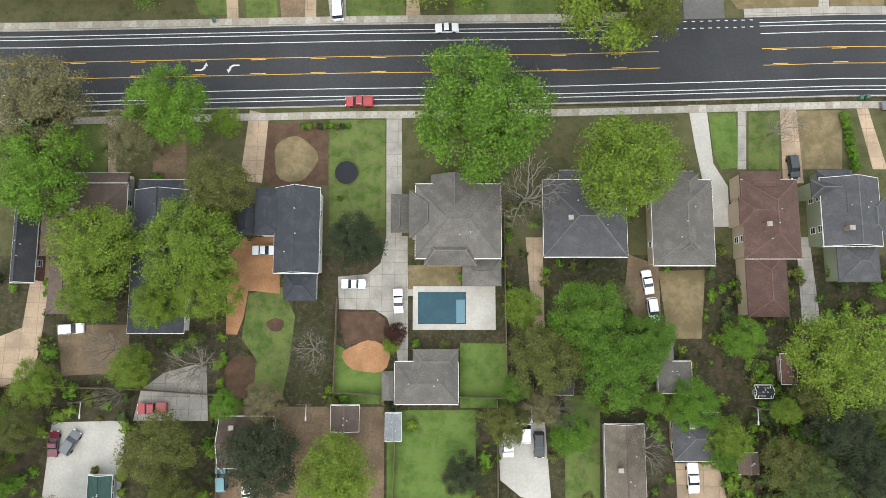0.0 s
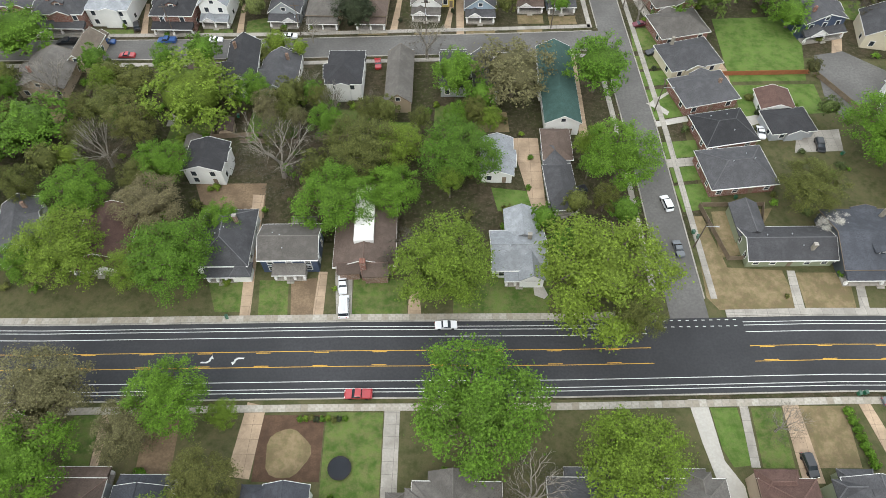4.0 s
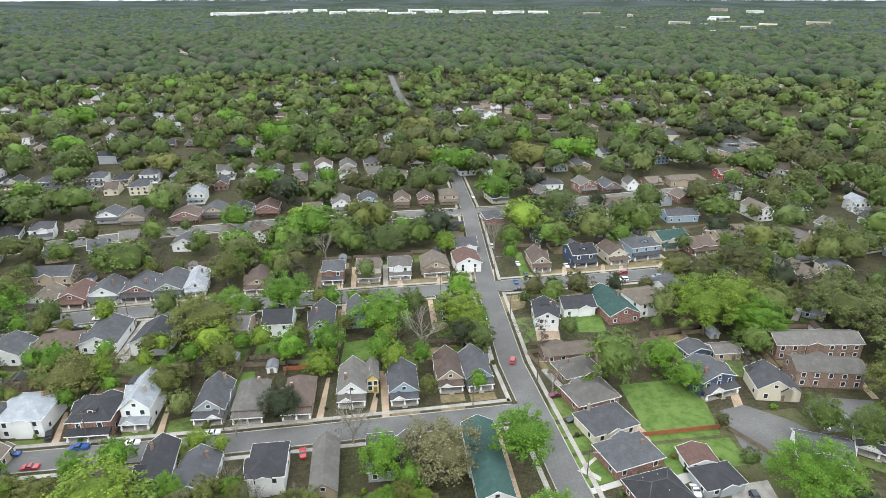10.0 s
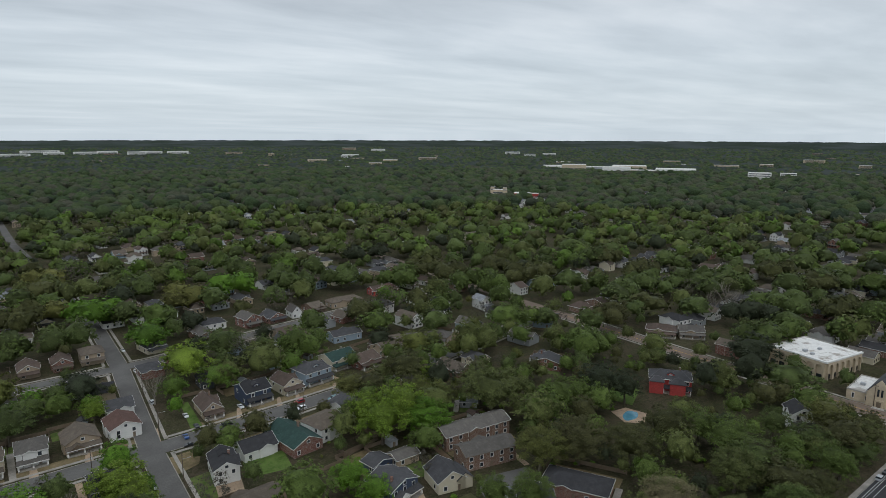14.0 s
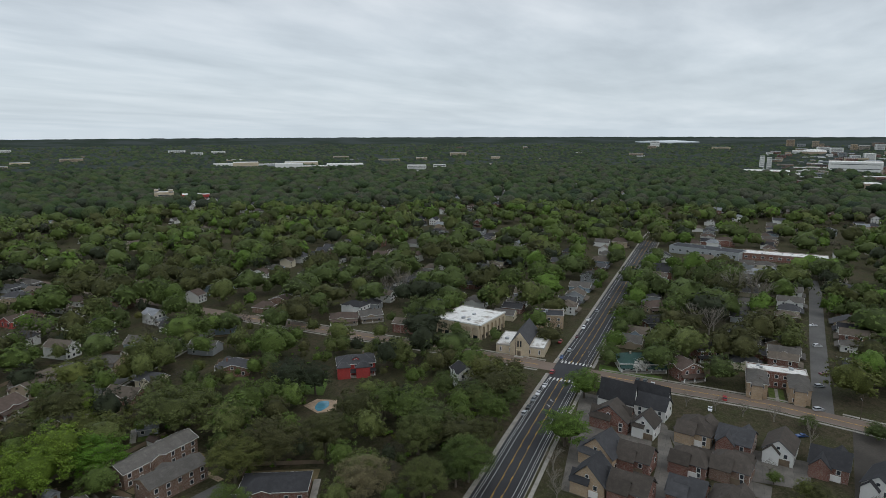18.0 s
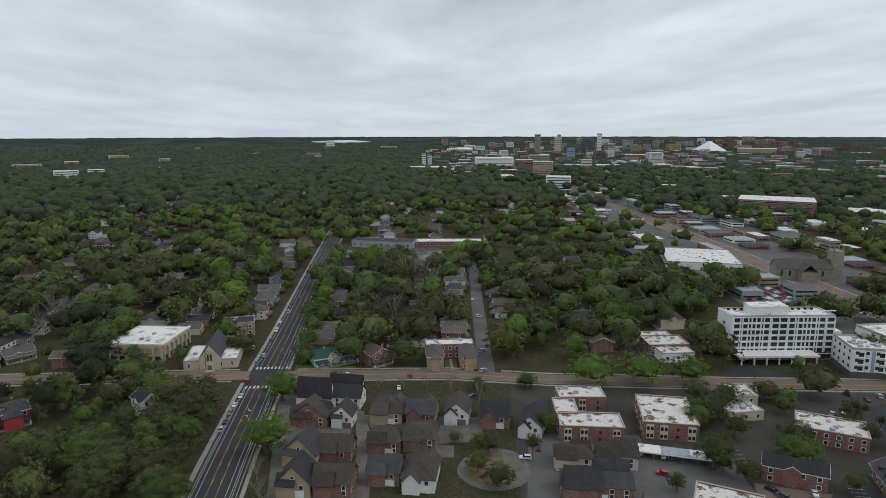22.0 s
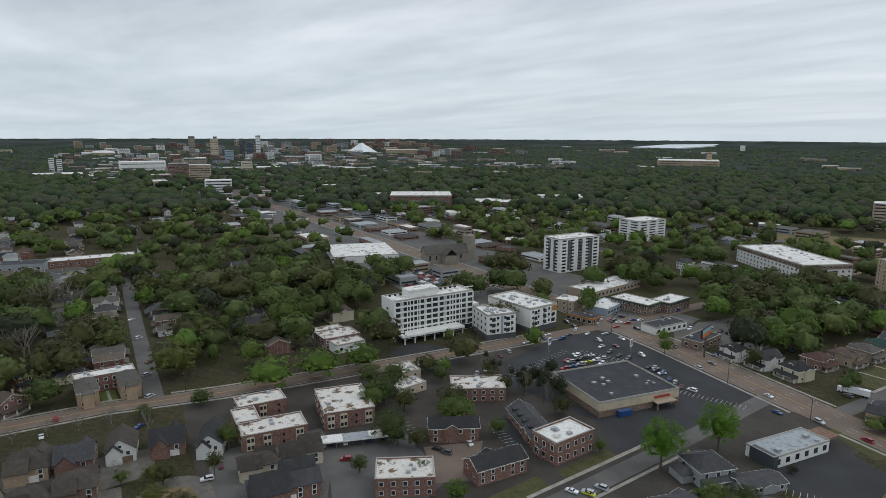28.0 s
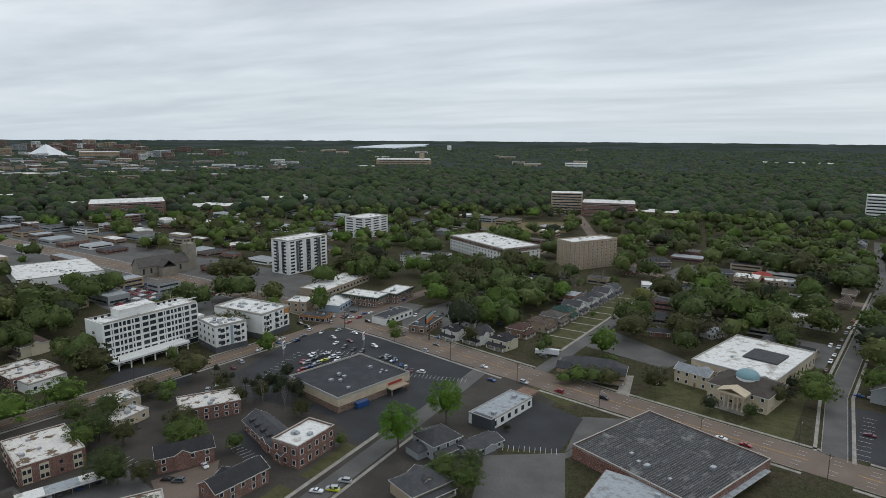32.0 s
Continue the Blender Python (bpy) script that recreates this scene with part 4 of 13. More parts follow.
def far_house(x, y, rot, w, d, h, roof, axis, rh, wall, top):
    """A home too far off to be told from its neighbours: walls and roof join those of the others."""
    b, r = Shape(), Shape()
    X, Y = w / 2, d / 2
    OPEN_FRONT.append((x, y, 7.5, 30 if x * x + y * y < 900 ** 2 else 55))
    b.box(-X, -Y, -0.3, X, Y, h)
    if roof == "gable":
        k = rh * 0.93
        if axis == "y":
            b.poly([(-X, -Y, h), (X, -Y, h), (0, -Y, h + k), (-X, Y, h), (X, Y, h), (0, Y, h + k)], [(0, 1, 2), (4, 3, 5), (1, 4, 5, 2), (3, 0, 2, 5)])
        else:
            b.poly([(-X, -Y, h), (-X, Y, h), (-X, 0, h + k), (X, -Y, h), (X, Y, h), (X, 0, h + k)], [(1, 0, 2), (3, 4, 5), (0, 3, 5, 2), (4, 1, 2, 5)])
    gable_roof(r, -X - 0.5, -Y - 0.5, X + 0.5, Y + 0.5, h + 0.12, rh, axis, hip=min(w, d) * 0.46 if roof == "hip" else 0.0)
    hr, tr_ = random.Random(int(x * 37 + y * 101)), Shape()
    hip_ = min(w, d) * 0.46 if roof == "hip" else 0.0
    roof_trim(tr_, -X - 0.5, -Y - 0.5, X + 0.5, Y + 0.5, h + 0.12, rh, axis, hip_)
    cross_gable(b, r, tr_, X, Y, h, rh, axis, hr)
    # porch
    b.box(-X, -Y - 2.2, -0.3, X, -Y, 0.5)
    r.poly([(-X - .2, -Y - 2.5, 2.8), (X + .2, -Y - 2.5, 2.8), (X + .2, -Y, 3.5), (-X - .2, -Y, 3.5), (-X - .2, -Y - 2.5, 2.6), (X + .2, -Y - 2.5, 2.6), (X + .2, -Y, 2.6), (-X - .2, -Y, 2.6)],
           [(0, 1, 2, 3), (7, 6, 5, 4), (4, 5, 1, 0), (5, 6, 2, 1), (7, 4, 0, 3)])
    g = Shape()
    for i in range(3):
        u = -X + w * (i + 0.5) / 3
        for v in (-Y, Y):
            for z in ([1.7] if h < 5 else [1.7, h - 1.4]):
                g.box(u - 0.6, v - 0.06, z - 0.7, u + 0.6, v + 0.06, z + 0.7)
    c, s = math.cos(radians(rot)), math.sin(radians(rot))
    z0 = rise(x, y)
    for key, sh in ((("far_home_walls", wall), b), (("far_home_roofs", top), r), (("far_home_windows", "dark"), g), (("far_home_trim", "white"), tr_)):
        FAR_HOMES.setdefault(key, Shape()).poly([(x + c * u - s * v, y + s * u + c * v, z0 + w_) for u, v, w_ in sh.v], sh.f)


COLS = {}


def column_mesh(lod):
    if lod not in COLS:
        s = Shape().box(-0.16, -0.16, 0, 0.16, 0.16, 2.15)
        s.box(-0.28, -0.28, 0, 0.28, 0.28, 0.8 if lod < 2 else 0.1)
        COLS[lod] = s.mesh("porch_column", M_TRIM)
    return COLS[lod]


# ---------------------------------------------------------------- trees
def ico(n):
    """A ball of even triangles."""
    bm = bmesh.new()
    bmesh.ops.create_icosphere(bm, subdivisions=n, radius=1.0)
    v = np.array([q.co[:] for q in bm.verts])
    f = np.array([[q.index for q in p.verts] for p in bm.faces])
    bm.free()
    return v, f


BALL = {2: ico(2)}


def lobes(r, blobs, size):
    """Centres and radii of the lobes of a rounded, domed crown."""
    k = (np.arange(blobs) + 0.5) / blobs
    z = np.clip(1 - 1.42 * k + r.normal(size=blobs) * 0.06, -0.5, 1)
    a = np.arange(blobs) * 2.39996 + r.rand(blobs) * 1.0
    rad = size * (0.7 + 0.65 * r.rand(blobs))
    q = 1.02 - rad * (0.85 + 0.4 * r.rand(blobs))
    # a share of the lobes fills the inside
    q = np.where(r.rand(blobs) < 0.1, q * 0.62, q)
    w = np.sqrt(1 - z ** 2) * q
    return np.stack([w * np.cos(a), w * np.sin(a), z * q * 0.94], 1), rad


def crown_arrays(r, n, leaf, blobs, core, size, fill=0.72):
    """Triangles of a crown: a lumpy heart, and leaf sprays over its lobes."""
    c, br = lobes(r, blobs, size)
    k = r.choice(blobs, n, p=br ** 2 / np.sum(br ** 2))
    out = c[k] / (np.linalg.norm(c[k], axis=1)[:, None] + 1e-6)
    d = r.normal(size=(n, 3)) + out * 0.75
    d[:, 2] += 0.25
    d /= np.linalg.norm(d, axis=1)[:, None]
    p = c[k] + d * (br[k] * (0.72 + 0.38 * r.rand(n)))[:, None] * (1, 1, 0.86)
    w = d * 0.9 + out * 0.3 + r.normal(size=(n, 3)) * 0.42
    w[:, 2] += 0.35
    w /= np.linalg.norm(w, axis=1)[:, None]
    t = np.cross(w, r.normal(size=(n, 3)))
    t /= np.linalg.norm(t, axis=1)[:, None]
    b = np.cross(w, t)
    s = leaf * (0.55 + 0.9 * r.rand(n))[:, None]
    q = np.stack([p - t * s * 0.9 - b * s * 0.7, p + t * s * 0.9 - b * s * 0.5, p + b * s * 0.8 + w * s * 0.2], 1).reshape(-1, 3)
    f = np.arange(3 * n).reshape(-1, 3)
    if core:
        v, cf = BALL[core]
        # the heart follows the lobes from inside
        reach = np.full(len(v), 0.36)
        for ci, ri in zip(c, br):
            m = v @ ci
            h2 = (ri * fill) ** 2 - (ci @ ci - m ** 2)
            reach = np.maximum(reach, np.where(h2 > 0, m + np.sqrt(np.maximum(h2, 0)), 0))
        v = v * (reach * (0.93 + 0.1 * r.rand(len(v))))[:, None]
        v[:, 2] = np.maximum(v[:, 2], -0.5)
        f = np.concatenate([f, cf + 3 * n])
        q = np.concatenate([q, v])
    return q, f


def spray_arrays(r, n, leaf, sprays, heart=0.0):
    """Triangles of a crown seen from near by: flat sprays of leaves at the ends of the twigs, in tiers, with gaps between."""
    k = (np.arange(sprays) + 0.5) / sprays
    z = np.clip(1 - 1.35 * k + r.normal(size=sprays) * 0.05, -0.42, 1)
    a = np.arange(sprays) * 2.39996 + r.rand(sprays) * 0.9
    # limbs of unequal reach make bays and bulges in the outline
    reach = 1 - 0.22 * (0.5 + 0.5 * np.sin(3 * a + r.rand() * 6)) * np.sqrt(1 - z ** 2) - 0.16 * r.rand(sprays)
    reach = np.where(r.rand(sprays) < 0.3, reach * r.uniform(0.5, 0.85, sprays), reach)
    w = np.sqrt(1 - z ** 2) * reach
    c = np.stack([w * np.cos(a), w * np.sin(a), z * reach * 0.9], 1)
    size = r.uniform(0.085, 0.17, sprays)
    q = r.choice(sprays, n, p=size ** 2 / np.sum(size ** 2))
    out = c[q] / (np.linalg.norm(c[q], axis=1)[:, None] + 1e-6)
    d = r.normal(size=(n, 3)) * 0.55
    d[:, 2] *= 0.45
    along_ = r.rand(n)[:, None] - 0.35
    p = c[q] + (d + out * along_ * 0.9) * size[q][:, None]
    p[:, 2] -= 0.05 * np.linalg.norm(d, axis=1)
    nrm = out * 0.5 + r.normal(size=(n, 3)) * 0.45
    nrm[:, 2] += 0.7
    nrm /= np.linalg.norm(nrm, axis=1)[:, None]
    t = np.cross(nrm, r.normal(size=(n, 3)))
    t /= np.linalg.norm(t, axis=1)[:, None]
    b = np.cross(nrm, t)
    s = leaf * (0.5 + 0.9 * r.rand(n))[:, None]
    V = np.stack([p - t * s * 0.8 - b * s * 0.7, p + t * s * 0.8 - b * s * 0.5, p + b * s * 0.9], 1).reshape(-1, 3)
    F = np.arange(3 * n).reshape(-1, 3)
    if heart:
        # the dense inside of the crown
        v, cf = BALL[2]
        bay = 1 - 0.2 * (0.5 + 0.5 * np.sin(3 * np.arctan2(v[:, 1], v[:, 0])))
        v = v * (heart * bay * r.uniform(0.82, 1.1, len(v)))[:, None] * (1, 1, 0.92)
        v[:, 2] = np.maximum(v[:, 2], -0.36)
        V, F = np.concatenate([V, v]), np.concatenate([F, cf + 3 * n])
    return V, F


def tri_mesh(name, V, F, mat):
    me = bpy.data.meshes.new(name)
    me.vertices.add(len(V))
    me.vertices.foreach_set("co", np.ascontiguousarray(V, dtype=np.float32).ravel())
    me.loops.add(F.size)
    me.loops.foreach_set("vertex_index", np.ascontiguousarray(F, dtype=np.int32).ravel())
    me.polygons.add(len(F))
    me.polygons.foreach_set("loop_start", np.arange(len(F), dtype=np.int32) * 3)
    me.polygons.foreach_set("use_smooth", np.ones(len(F), bool))
    me.update(calc_edges=True)
    me.materials.append(mat)
    return me


def crown_mesh(name, seed, clumps, leaf, mat, blobs, core, size):
    return tri_mesh(name, *crown_arrays(np.random.RandomState(seed), clumps, leaf, blobs, core, size), mat)


def trunk_mesh(name, seed, sides=6, limbs=7):
    """A tapered bole with forking limbs, for a crown from 0.3 to 1 of the height; one unit high."""
    r = random.Random(seed)
    s = Shape()
    s.tube([(0, 0, -0.03), (0.004, 0, 0.12), (r.uniform(-.01, .01), r.uniform(-.01, .01), 0.4), (r.uniform(-.03, .03), r.uniform(-.03, .03), 0.78)], [0.036, 0.026, 0.02, 0.006], sides)
    for i in range(limbs):
        a = 2 * math.pi * (i + r.random() * 0.6) / limbs
        z0 = r.uniform(0.25, 0.5)
        L = r.uniform(0.2, 0.38)
        z1 = z0 + r.uniform(0.16, 0.36)
        mid = (math.cos(a) * L * 0.5, math.sin(a) * L * 0.5, z0 + (z1 - z0) * 0.65)
        end = (math.cos(a + 0.25) * L, math.sin(a + 0.25) * L, z1)
        s.tube([(0, 0, z0), mid, end], [0.014, 0.009, 0.003], 4)
        for q in (-0.7, 0.6):
            e2 = (mid[0] + math.cos(a + q) * L * 0.5, mid[1] + math.sin(a + q) * L * 0.5, min(0.95, mid[2] + 0.16))
            s.tube([mid, e2], [0.007, 0.002], 3)
    return s.mesh(name, M_TRUNK)


def bare_mesh(name, seed):
    """A leafless tree: a short bole that forks again and again into fine twigs; one unit high, half a unit to each side."""
    r = random.Random(seed)
    s = Shape()
    s.tube([(0, 0, -0.03), (0.01, 0, 0.14), (0, 0.01, 0.34)], [0.034, 0.027, 0.022], 6)

    def fork(p, a, up, L, w, depth):
        mid = (p[0] + math.cos(a) * L * 0.5, p[1] + math.sin(a) * L * 0.5, p[2] + up * 0.55)
        end = (p[0] + math.cos(a + 0.2) * L, p[1] + math.sin(a + 0.2) * L, min(1.0, p[2] + up))
        s.tube([p, mid, end], [w, w * 0.8, w * 0.55], 4 if depth > 2 else 3)
        if depth:
            for i in range(3):
                fork(end if i < 2 else mid, a + (i - 1) * 0.75 + r.uniform(-0.35, 0.35), up * r.uniform(0.55, 0.85), L * r.uniform(0.6, 0.85), w * 0.52, depth - 1)
    for i in range(6):
        fork((0, 0, 0.2 + 0.03 * i), 1.05 * i + r.uniform(-0.3, 0.3), r.uniform(0.16, 0.36), r.uniform(0.1, 0.2), 0.014, 3)
    return s.mesh(name, M_TWIG)


KIND_WORDS = {"bright": "bright green", "green": "fresh green", "lime": "yellow-green", "olive": "olive-green", "mid": "dull green", "fresh": "mid-green", "moss": "moss-green", "spring": "spring-green", "dark": "dark evergreen", "grey": "nearly bare, budding", "pale": "pale tasselled", "white": "white-flowering", "red": "dark red-leaved"}
CROWNS, TRUNKS = {}, {}
TREE_SPOTS = []
GROVES = []     # trees of belts and wooded blocks: x, y, radius, height, kind


def tree(x, y, radius, height, kind="green", lod=1, where="beside the street"):
    """A tree: bole with limbs, and a crown of leaf clumps. Far ones join the belts of their kind."""
    height = max(height, radius * 1.4)
    if lod and (x > 190 or y < -100):
        kind = {"green": "fresh", "lime": "spring"}.get(kind, kind)
    if lod and math.hypot(x, y) > 300 and kind not in ("grey", "white"):
        GROVES.append((x, y, radius, height, kind))
        TREE_SPOTS.append((x, y, radius))
        return None
    v = random.randrange(3 if lod < 2 else 2)
    key = (kind, lod, v)
    if key not in CROWNS:
        n, leaf, blobs, core, size = {0: (15500, 0.0215, 52, 0, 0.215), 1: (4600, 0.034, 36, 0, 0.245), 2: (800, 0.08, 22, 2, 0.3)}[lod]
        if kind in ("grey", "pale"):
            n, leaf, core = int(n * (0.28 if kind == "grey" else 1.0)), leaf * (0.6 if kind == "grey" else 0.92), 0
        CROWNS[key] = tri_mesh("crown", *spray_arrays(np.random.RandomState(11 * v + len(kind)), n, leaf, 150 if lod == 0 else 95, (0.66 if lod else 0.5) if kind != "grey" else 0.0), LEAF[kind]) if lod < 2 else crown_mesh("crown", 11 * v + 101 * lod + len(kind), n, leaf, LEAF[kind], blobs, core, size)
        TRUNKS.setdefault(("bare", v), bare_mesh("trunk", 31 + v))
        TRUNKS.setdefault((lod, v), trunk_mesh("trunk", 5 + v + lod, 8 if lod == 0 else 5, 9 if lod == 0 else 5))
    size = "tall" if height > 15 else ("small" if height < 8 else "medium")
    tr = thing("tree", pose(x, y, 0, 0, 0, rnd(0, 360)), f"{size} {KIND_WORDS[kind]} tree {where}", "tree", "trees")
    k = min(max(height * 0.52, radius * 0.8), radius * 1.35)
    part("trunk", TRUNKS[("bare" if kind == "grey" else lod, v)], None, tr, m=Matrix.Diagonal((radius * 2.0, radius * 2.0, height * 0.94, 1)))
    part("crown", CROWNS[key], None, tr, m=Matrix.Translation((0, 0, height - k * 0.88)) @ Matrix.Diagonal((radius, radius, k, 1)))
    TREE_SPOTS.append((x, y, radius))
    return tr


def stand(x, y, radius, height, kind):
    """Three trees whose crowns have grown into one."""
    for i in range(3):
        a = 2.09 * i + x
        tree(x + math.cos(a) * radius * 0.45, y + math.sin(a) * radius * 0.45, radius * (0.56 + 0.08 * i), height * (0.85 + 0.08 * i), kind, 1, "in a stand of trees between houses")


# ---------------------------------------------------------------- vehicles
PAINT = {k: car_paint(f"{k}_car_paint", c) for k, c in {
    "white": (0.75, 0.76, 0.77), "silver": (0.42, 0.44, 0.46), "black": (0.012, 0.013, 0.016), "grey": (0.10, 0.11, 0.12), "red": (0.32, 0.02, 0.025),
    "blue": (0.02, 0.07, 0.22), "maroon": (0.12, 0.015, 0.03), "green": (0.03, 0.10, 0.05), "yellow": (0.55, 0.55, 0.03), "teal": (0.10, 0.25, 0.28)}.items()}
CARS = {}


def car_meshes(paint, style):
    key = (paint, style)
    if key not in CARS:
        b, g = Shape(), Shape()
        hood, roof, tail = {"sedan": (0.28, 1.42, 0.72), "suv": (0.27, 1.72, 0.97), "pickup": (0.27, 1.75, 0.62), "van": (0.16, 2.1, 0.98)}[style]
        L, Wd = {"sedan": (4.8, 1.82), "suv": (4.8, 1.92), "pickup": (5.6, 2.0), "van": (5.6, 2.05)}[style]
        zb = 0.95 if style == "sedan" else 1.08
        x0, x1 = -L / 2, L / 2
        W2 = Wd / 2
        # lower body with drawn-in ends
        prof = [(x0, 0.35), (x0 + 0.1, zb - 0.12), (x0 + 0.35, zb), (x1 - L * hood, zb + 0.03), (x1 - 0.25, zb - 0.2), (x1, zb - 0.4), (x1 - 0.03, 0.35)]
        n = len(prof)
        pts = [(px, -W2 * (0.93 if i in (0, 1, 5, 6) else 1), pz) for i, (px, pz) in enumerate(prof)] + [(px, W2 * (0.93 if i in (0, 1, 5, 6) else 1), pz) for i, (px, pz) in enumerate(prof)]
        b.poly(pts, [tuple(range(n)), tuple(range(2 * n - 1, n - 1, -1))] + [((i + 1) % n, i, n + i, n + (i + 1) % n) for i in range(n)])
        ca, cb = x0 + L * (1 - tail) + 0.1, x1 - L * hood
        if style == "pickup":
            ca = x0 + L * 0.36
            b.box(x0 + 0.05, -W2, zb, ca, -W2 + 0.1, zb + 0.18).box(x0 + 0.05, W2 - 0.1, zb, ca, W2, zb + 0.18).box(x0, -W2, zb, x0 + 0.1, W2, zb + 0.18)
        i1, i2 = 0.45 if style == "sedan" else 0.25, 0.75 if style != "van" else 0.5
        zs = zb + 0.01
        k = 0.86
        g.poly([(ca, -W2 * .96, zs), (cb, -W2 * .96, zs), (cb, W2 * .96, zs), (ca, W2 * .96, zs),
                (ca + i1, -W2 * k + .05, roof - .05), (cb - i2, -W2 * k + .05, roof - .05), (cb - i2, W2 * k - .05, roof - .05), (ca + i1, W2 * k - .05, roof - .05)],
               [(0, 1, 5, 4), (1, 2, 6, 5), (2, 3, 7, 6), (3, 0, 4, 7), (4, 5, 6, 7)])
        r = Shape().poly([(ca + i1 - .08, -W2 * k, roof - .05), (cb - i2 + .08, -W2 * k, roof - .05), (cb - i2 + .08, W2 * k, roof - .05), (ca + i1 - .08, W2 * k, roof - .05),
                          (ca + i1 + .15, -W2 * k + .15, roof + .02), (cb - i2 - .15, -W2 * k + .15, roof + .02), (cb - i2 - .15, W2 * k - .15, roof + .02), (ca + i1 + .15, W2 * k - .15, roof + .02)],
                         [(0, 1, 5, 4), (1, 2, 6, 5), (2, 3, 7, 6), (3, 0, 4, 7), (4, 5, 6, 7)])
        for sgn in (-1, 1):
            r.poly([(ca + .05, sgn * W2 * .95, zb), (ca + .2, sgn * W2 * .95, zb), (ca + i1 + .12, sgn * W2 * k, roof - .05), (ca + i1 - .08, sgn * W2 * k, roof - .05)], [(0, 1, 2, 3) if sgn < 0 else (3, 2, 1, 0)])
        wh = Shape().tube([(0, -0.11, 0), (0, 0.11, 0)], [0.34, 0.34], 10)
        CARS[key] = (b.mesh("body", PAINT[paint]), g.mesh("windows", M_GLASS), r.mesh("roof_panel", PAINT[paint]), wh.mesh("wheel", M_DARK), L, W2)
    return CARS[key]




def car(x, y, deg, paint="white", style="sedan", lod=1, where="parked on the street", z=0.04):
    """A parked vehicle; deg: the heading of its nose."""
    bm_, gm, rm, wm, L, W2 = car_meshes(paint, style)
    word = {"suv": "sport utility car", "pickup": "pickup truck", "van": "van", "sedan": "sedan car"}[style]
    c = thing(word.split()[0] if style in ("van",) else ("pickup_truck" if style == "pickup" else "car"), pose(x, y, z, 0, 0, deg), f"{paint} {word} with dark windows {where}", {"van": "van", "pickup": "truck"}.get(style, "car"), "vehicles")
    part("body", bm_, None, c)
    part("glasshouse", gm, None, c)
    part("roof_panel", rm, None, c)
    if lod < 2:
        for sx in (-0.31, 0.30):
            for sy in (-1, 1):
                part("wheel", wm, None, c, m=pose(sx * L, sy * (W2 - 0.1), 0.34))
    if lod == 0:
        for sy in (-1, 1):
            part("headlight", Shape().box(L / 2 - 0.12, sy * W2 * 0.7 - 0.18, 0.62, L / 2 + 0.01, sy * W2 * 0.7 + 0.18, 0.78), M_TRIM, c, "clear headlight")
            part("tail_light", Shape().box(-L / 2 - 0.01, sy * W2 * 0.74 - 0.12, 0.72, -L / 2 + 0.1, sy * W2 * 0.74 + 0.12, 0.9), PAINT["red"], c, "red tail light")
    return c


# ---------------------------------------------------------------- larger buildings
def block(x, y, rot, w, d, h, wall="brick", top=None, label="", faces="nwse", floors=2, bay=3.6, win=(1.3, 1.5), parapet=0.5, name="building", units=3, trim=None, category="building", z=0.0):
    """A flat-roofed building; faces: sides with windows (s is the front, -y before turning)."""
    FOOT.append((x, y, max(w, d) * 0.52))
    if x * x + y * y > 600 ** 2:
        OPEN_FRONT.append((x, y, max(w, d) * 0.55, max(w, d) * 0.4 + 22))
    CLEAR_ROT.append((x, y, rot, w / 2 + (4 if h > 6 else 0), d / 2 + (7 if h > 6 else 0)))
    b = thing(name, pose(x, y, z, 0, 0, rot), label, category)
    X, Y = w / 2, d / 2
    SIZES[b.name] = (X, Y, h)
    part("wall", Shape().box(-X, -Y, -0.3, X, Y, h), SID[wall], b)
    t = 0.3
    part("roof", Shape().box(-X + t, -Y + t, h, X - t, Y - t, h + 0.08), top or M_WROOF, b)
    if parapet:
        q = Shape()
        for u0, v0, u1, v1 in ((-X - .05, -Y - .05, X + .05, -Y + t), (-X - .05, Y - t, X + .05, Y + .05), (-X - .05, -Y + t, -X + t, Y - t), (X - t, -Y + t, X + .05, Y - t)):
            q.box(u0, v0, h - 0.25, u1, v1, h + parapet)
        part("parapet", q, M_CONCRETE_NEW if wall in ("plaster", "stone") else SID[wall], b)
        if wall in ("brick", "brownbrick", "tanbrick") and z == 0.0:
            q = Shape()
            for u0, v0, u1, v1 in ((-X - .12, -Y - .12, X + .12, -Y + .38), (-X - .12, Y - .38, X + .12, Y + .12), (-X - .12, -Y + .38, -X + .38, Y - .38), (X - .38, -Y + .38, X + .12, Y - .38)):
                q.box(u0, v0, h + parapet, u1, v1, h + parapet + 0.14)
            part("coping", q, M_CONCRETE_NEW, b, "pale stone coping")
    fh = h / floors
    small = []
    for f in faces:
        L, fc = (w, 0 if f == "s" else 180) if f in "sn" else (d, 90 if f == "e" else -90)
        n = max(1, int(L / (bay * (1.15 if name != "hotel" else 1.0))))
        for k in range(floors):
            for i in range(n):
                u = -L / 2 + L * (i + 0.5) / n
                px, py = {"s": (u, -Y), "n": (-u, Y), "e": (X, u), "w": (-X, -u)}[f]
                if name == "hotel" or math.hypot(x, y) < 270:
                    window(b, px, py, fh * (k + 0.52), win[0], win[1], fc, trim, 1)
                else:
                    small.append((px, py, fh * (k + 0.52), win[0], win[1], fc))
    window_set(b, small, trim)
    for i in range(units):
        ux, uy = rnd(-0.35, 0.35) * w, rnd(-0.35, 0.35) * d
        s = rnd(0.6, 1.1)
        part("roof_unit", Shape().box(ux - s, uy - s * 0.8, h + 0.08, ux + s, uy + s * 0.8, h + 0.08 + s * 1.1), M_METAL, b)
    return b


CLEAR_ROT = []
SIZES = {}

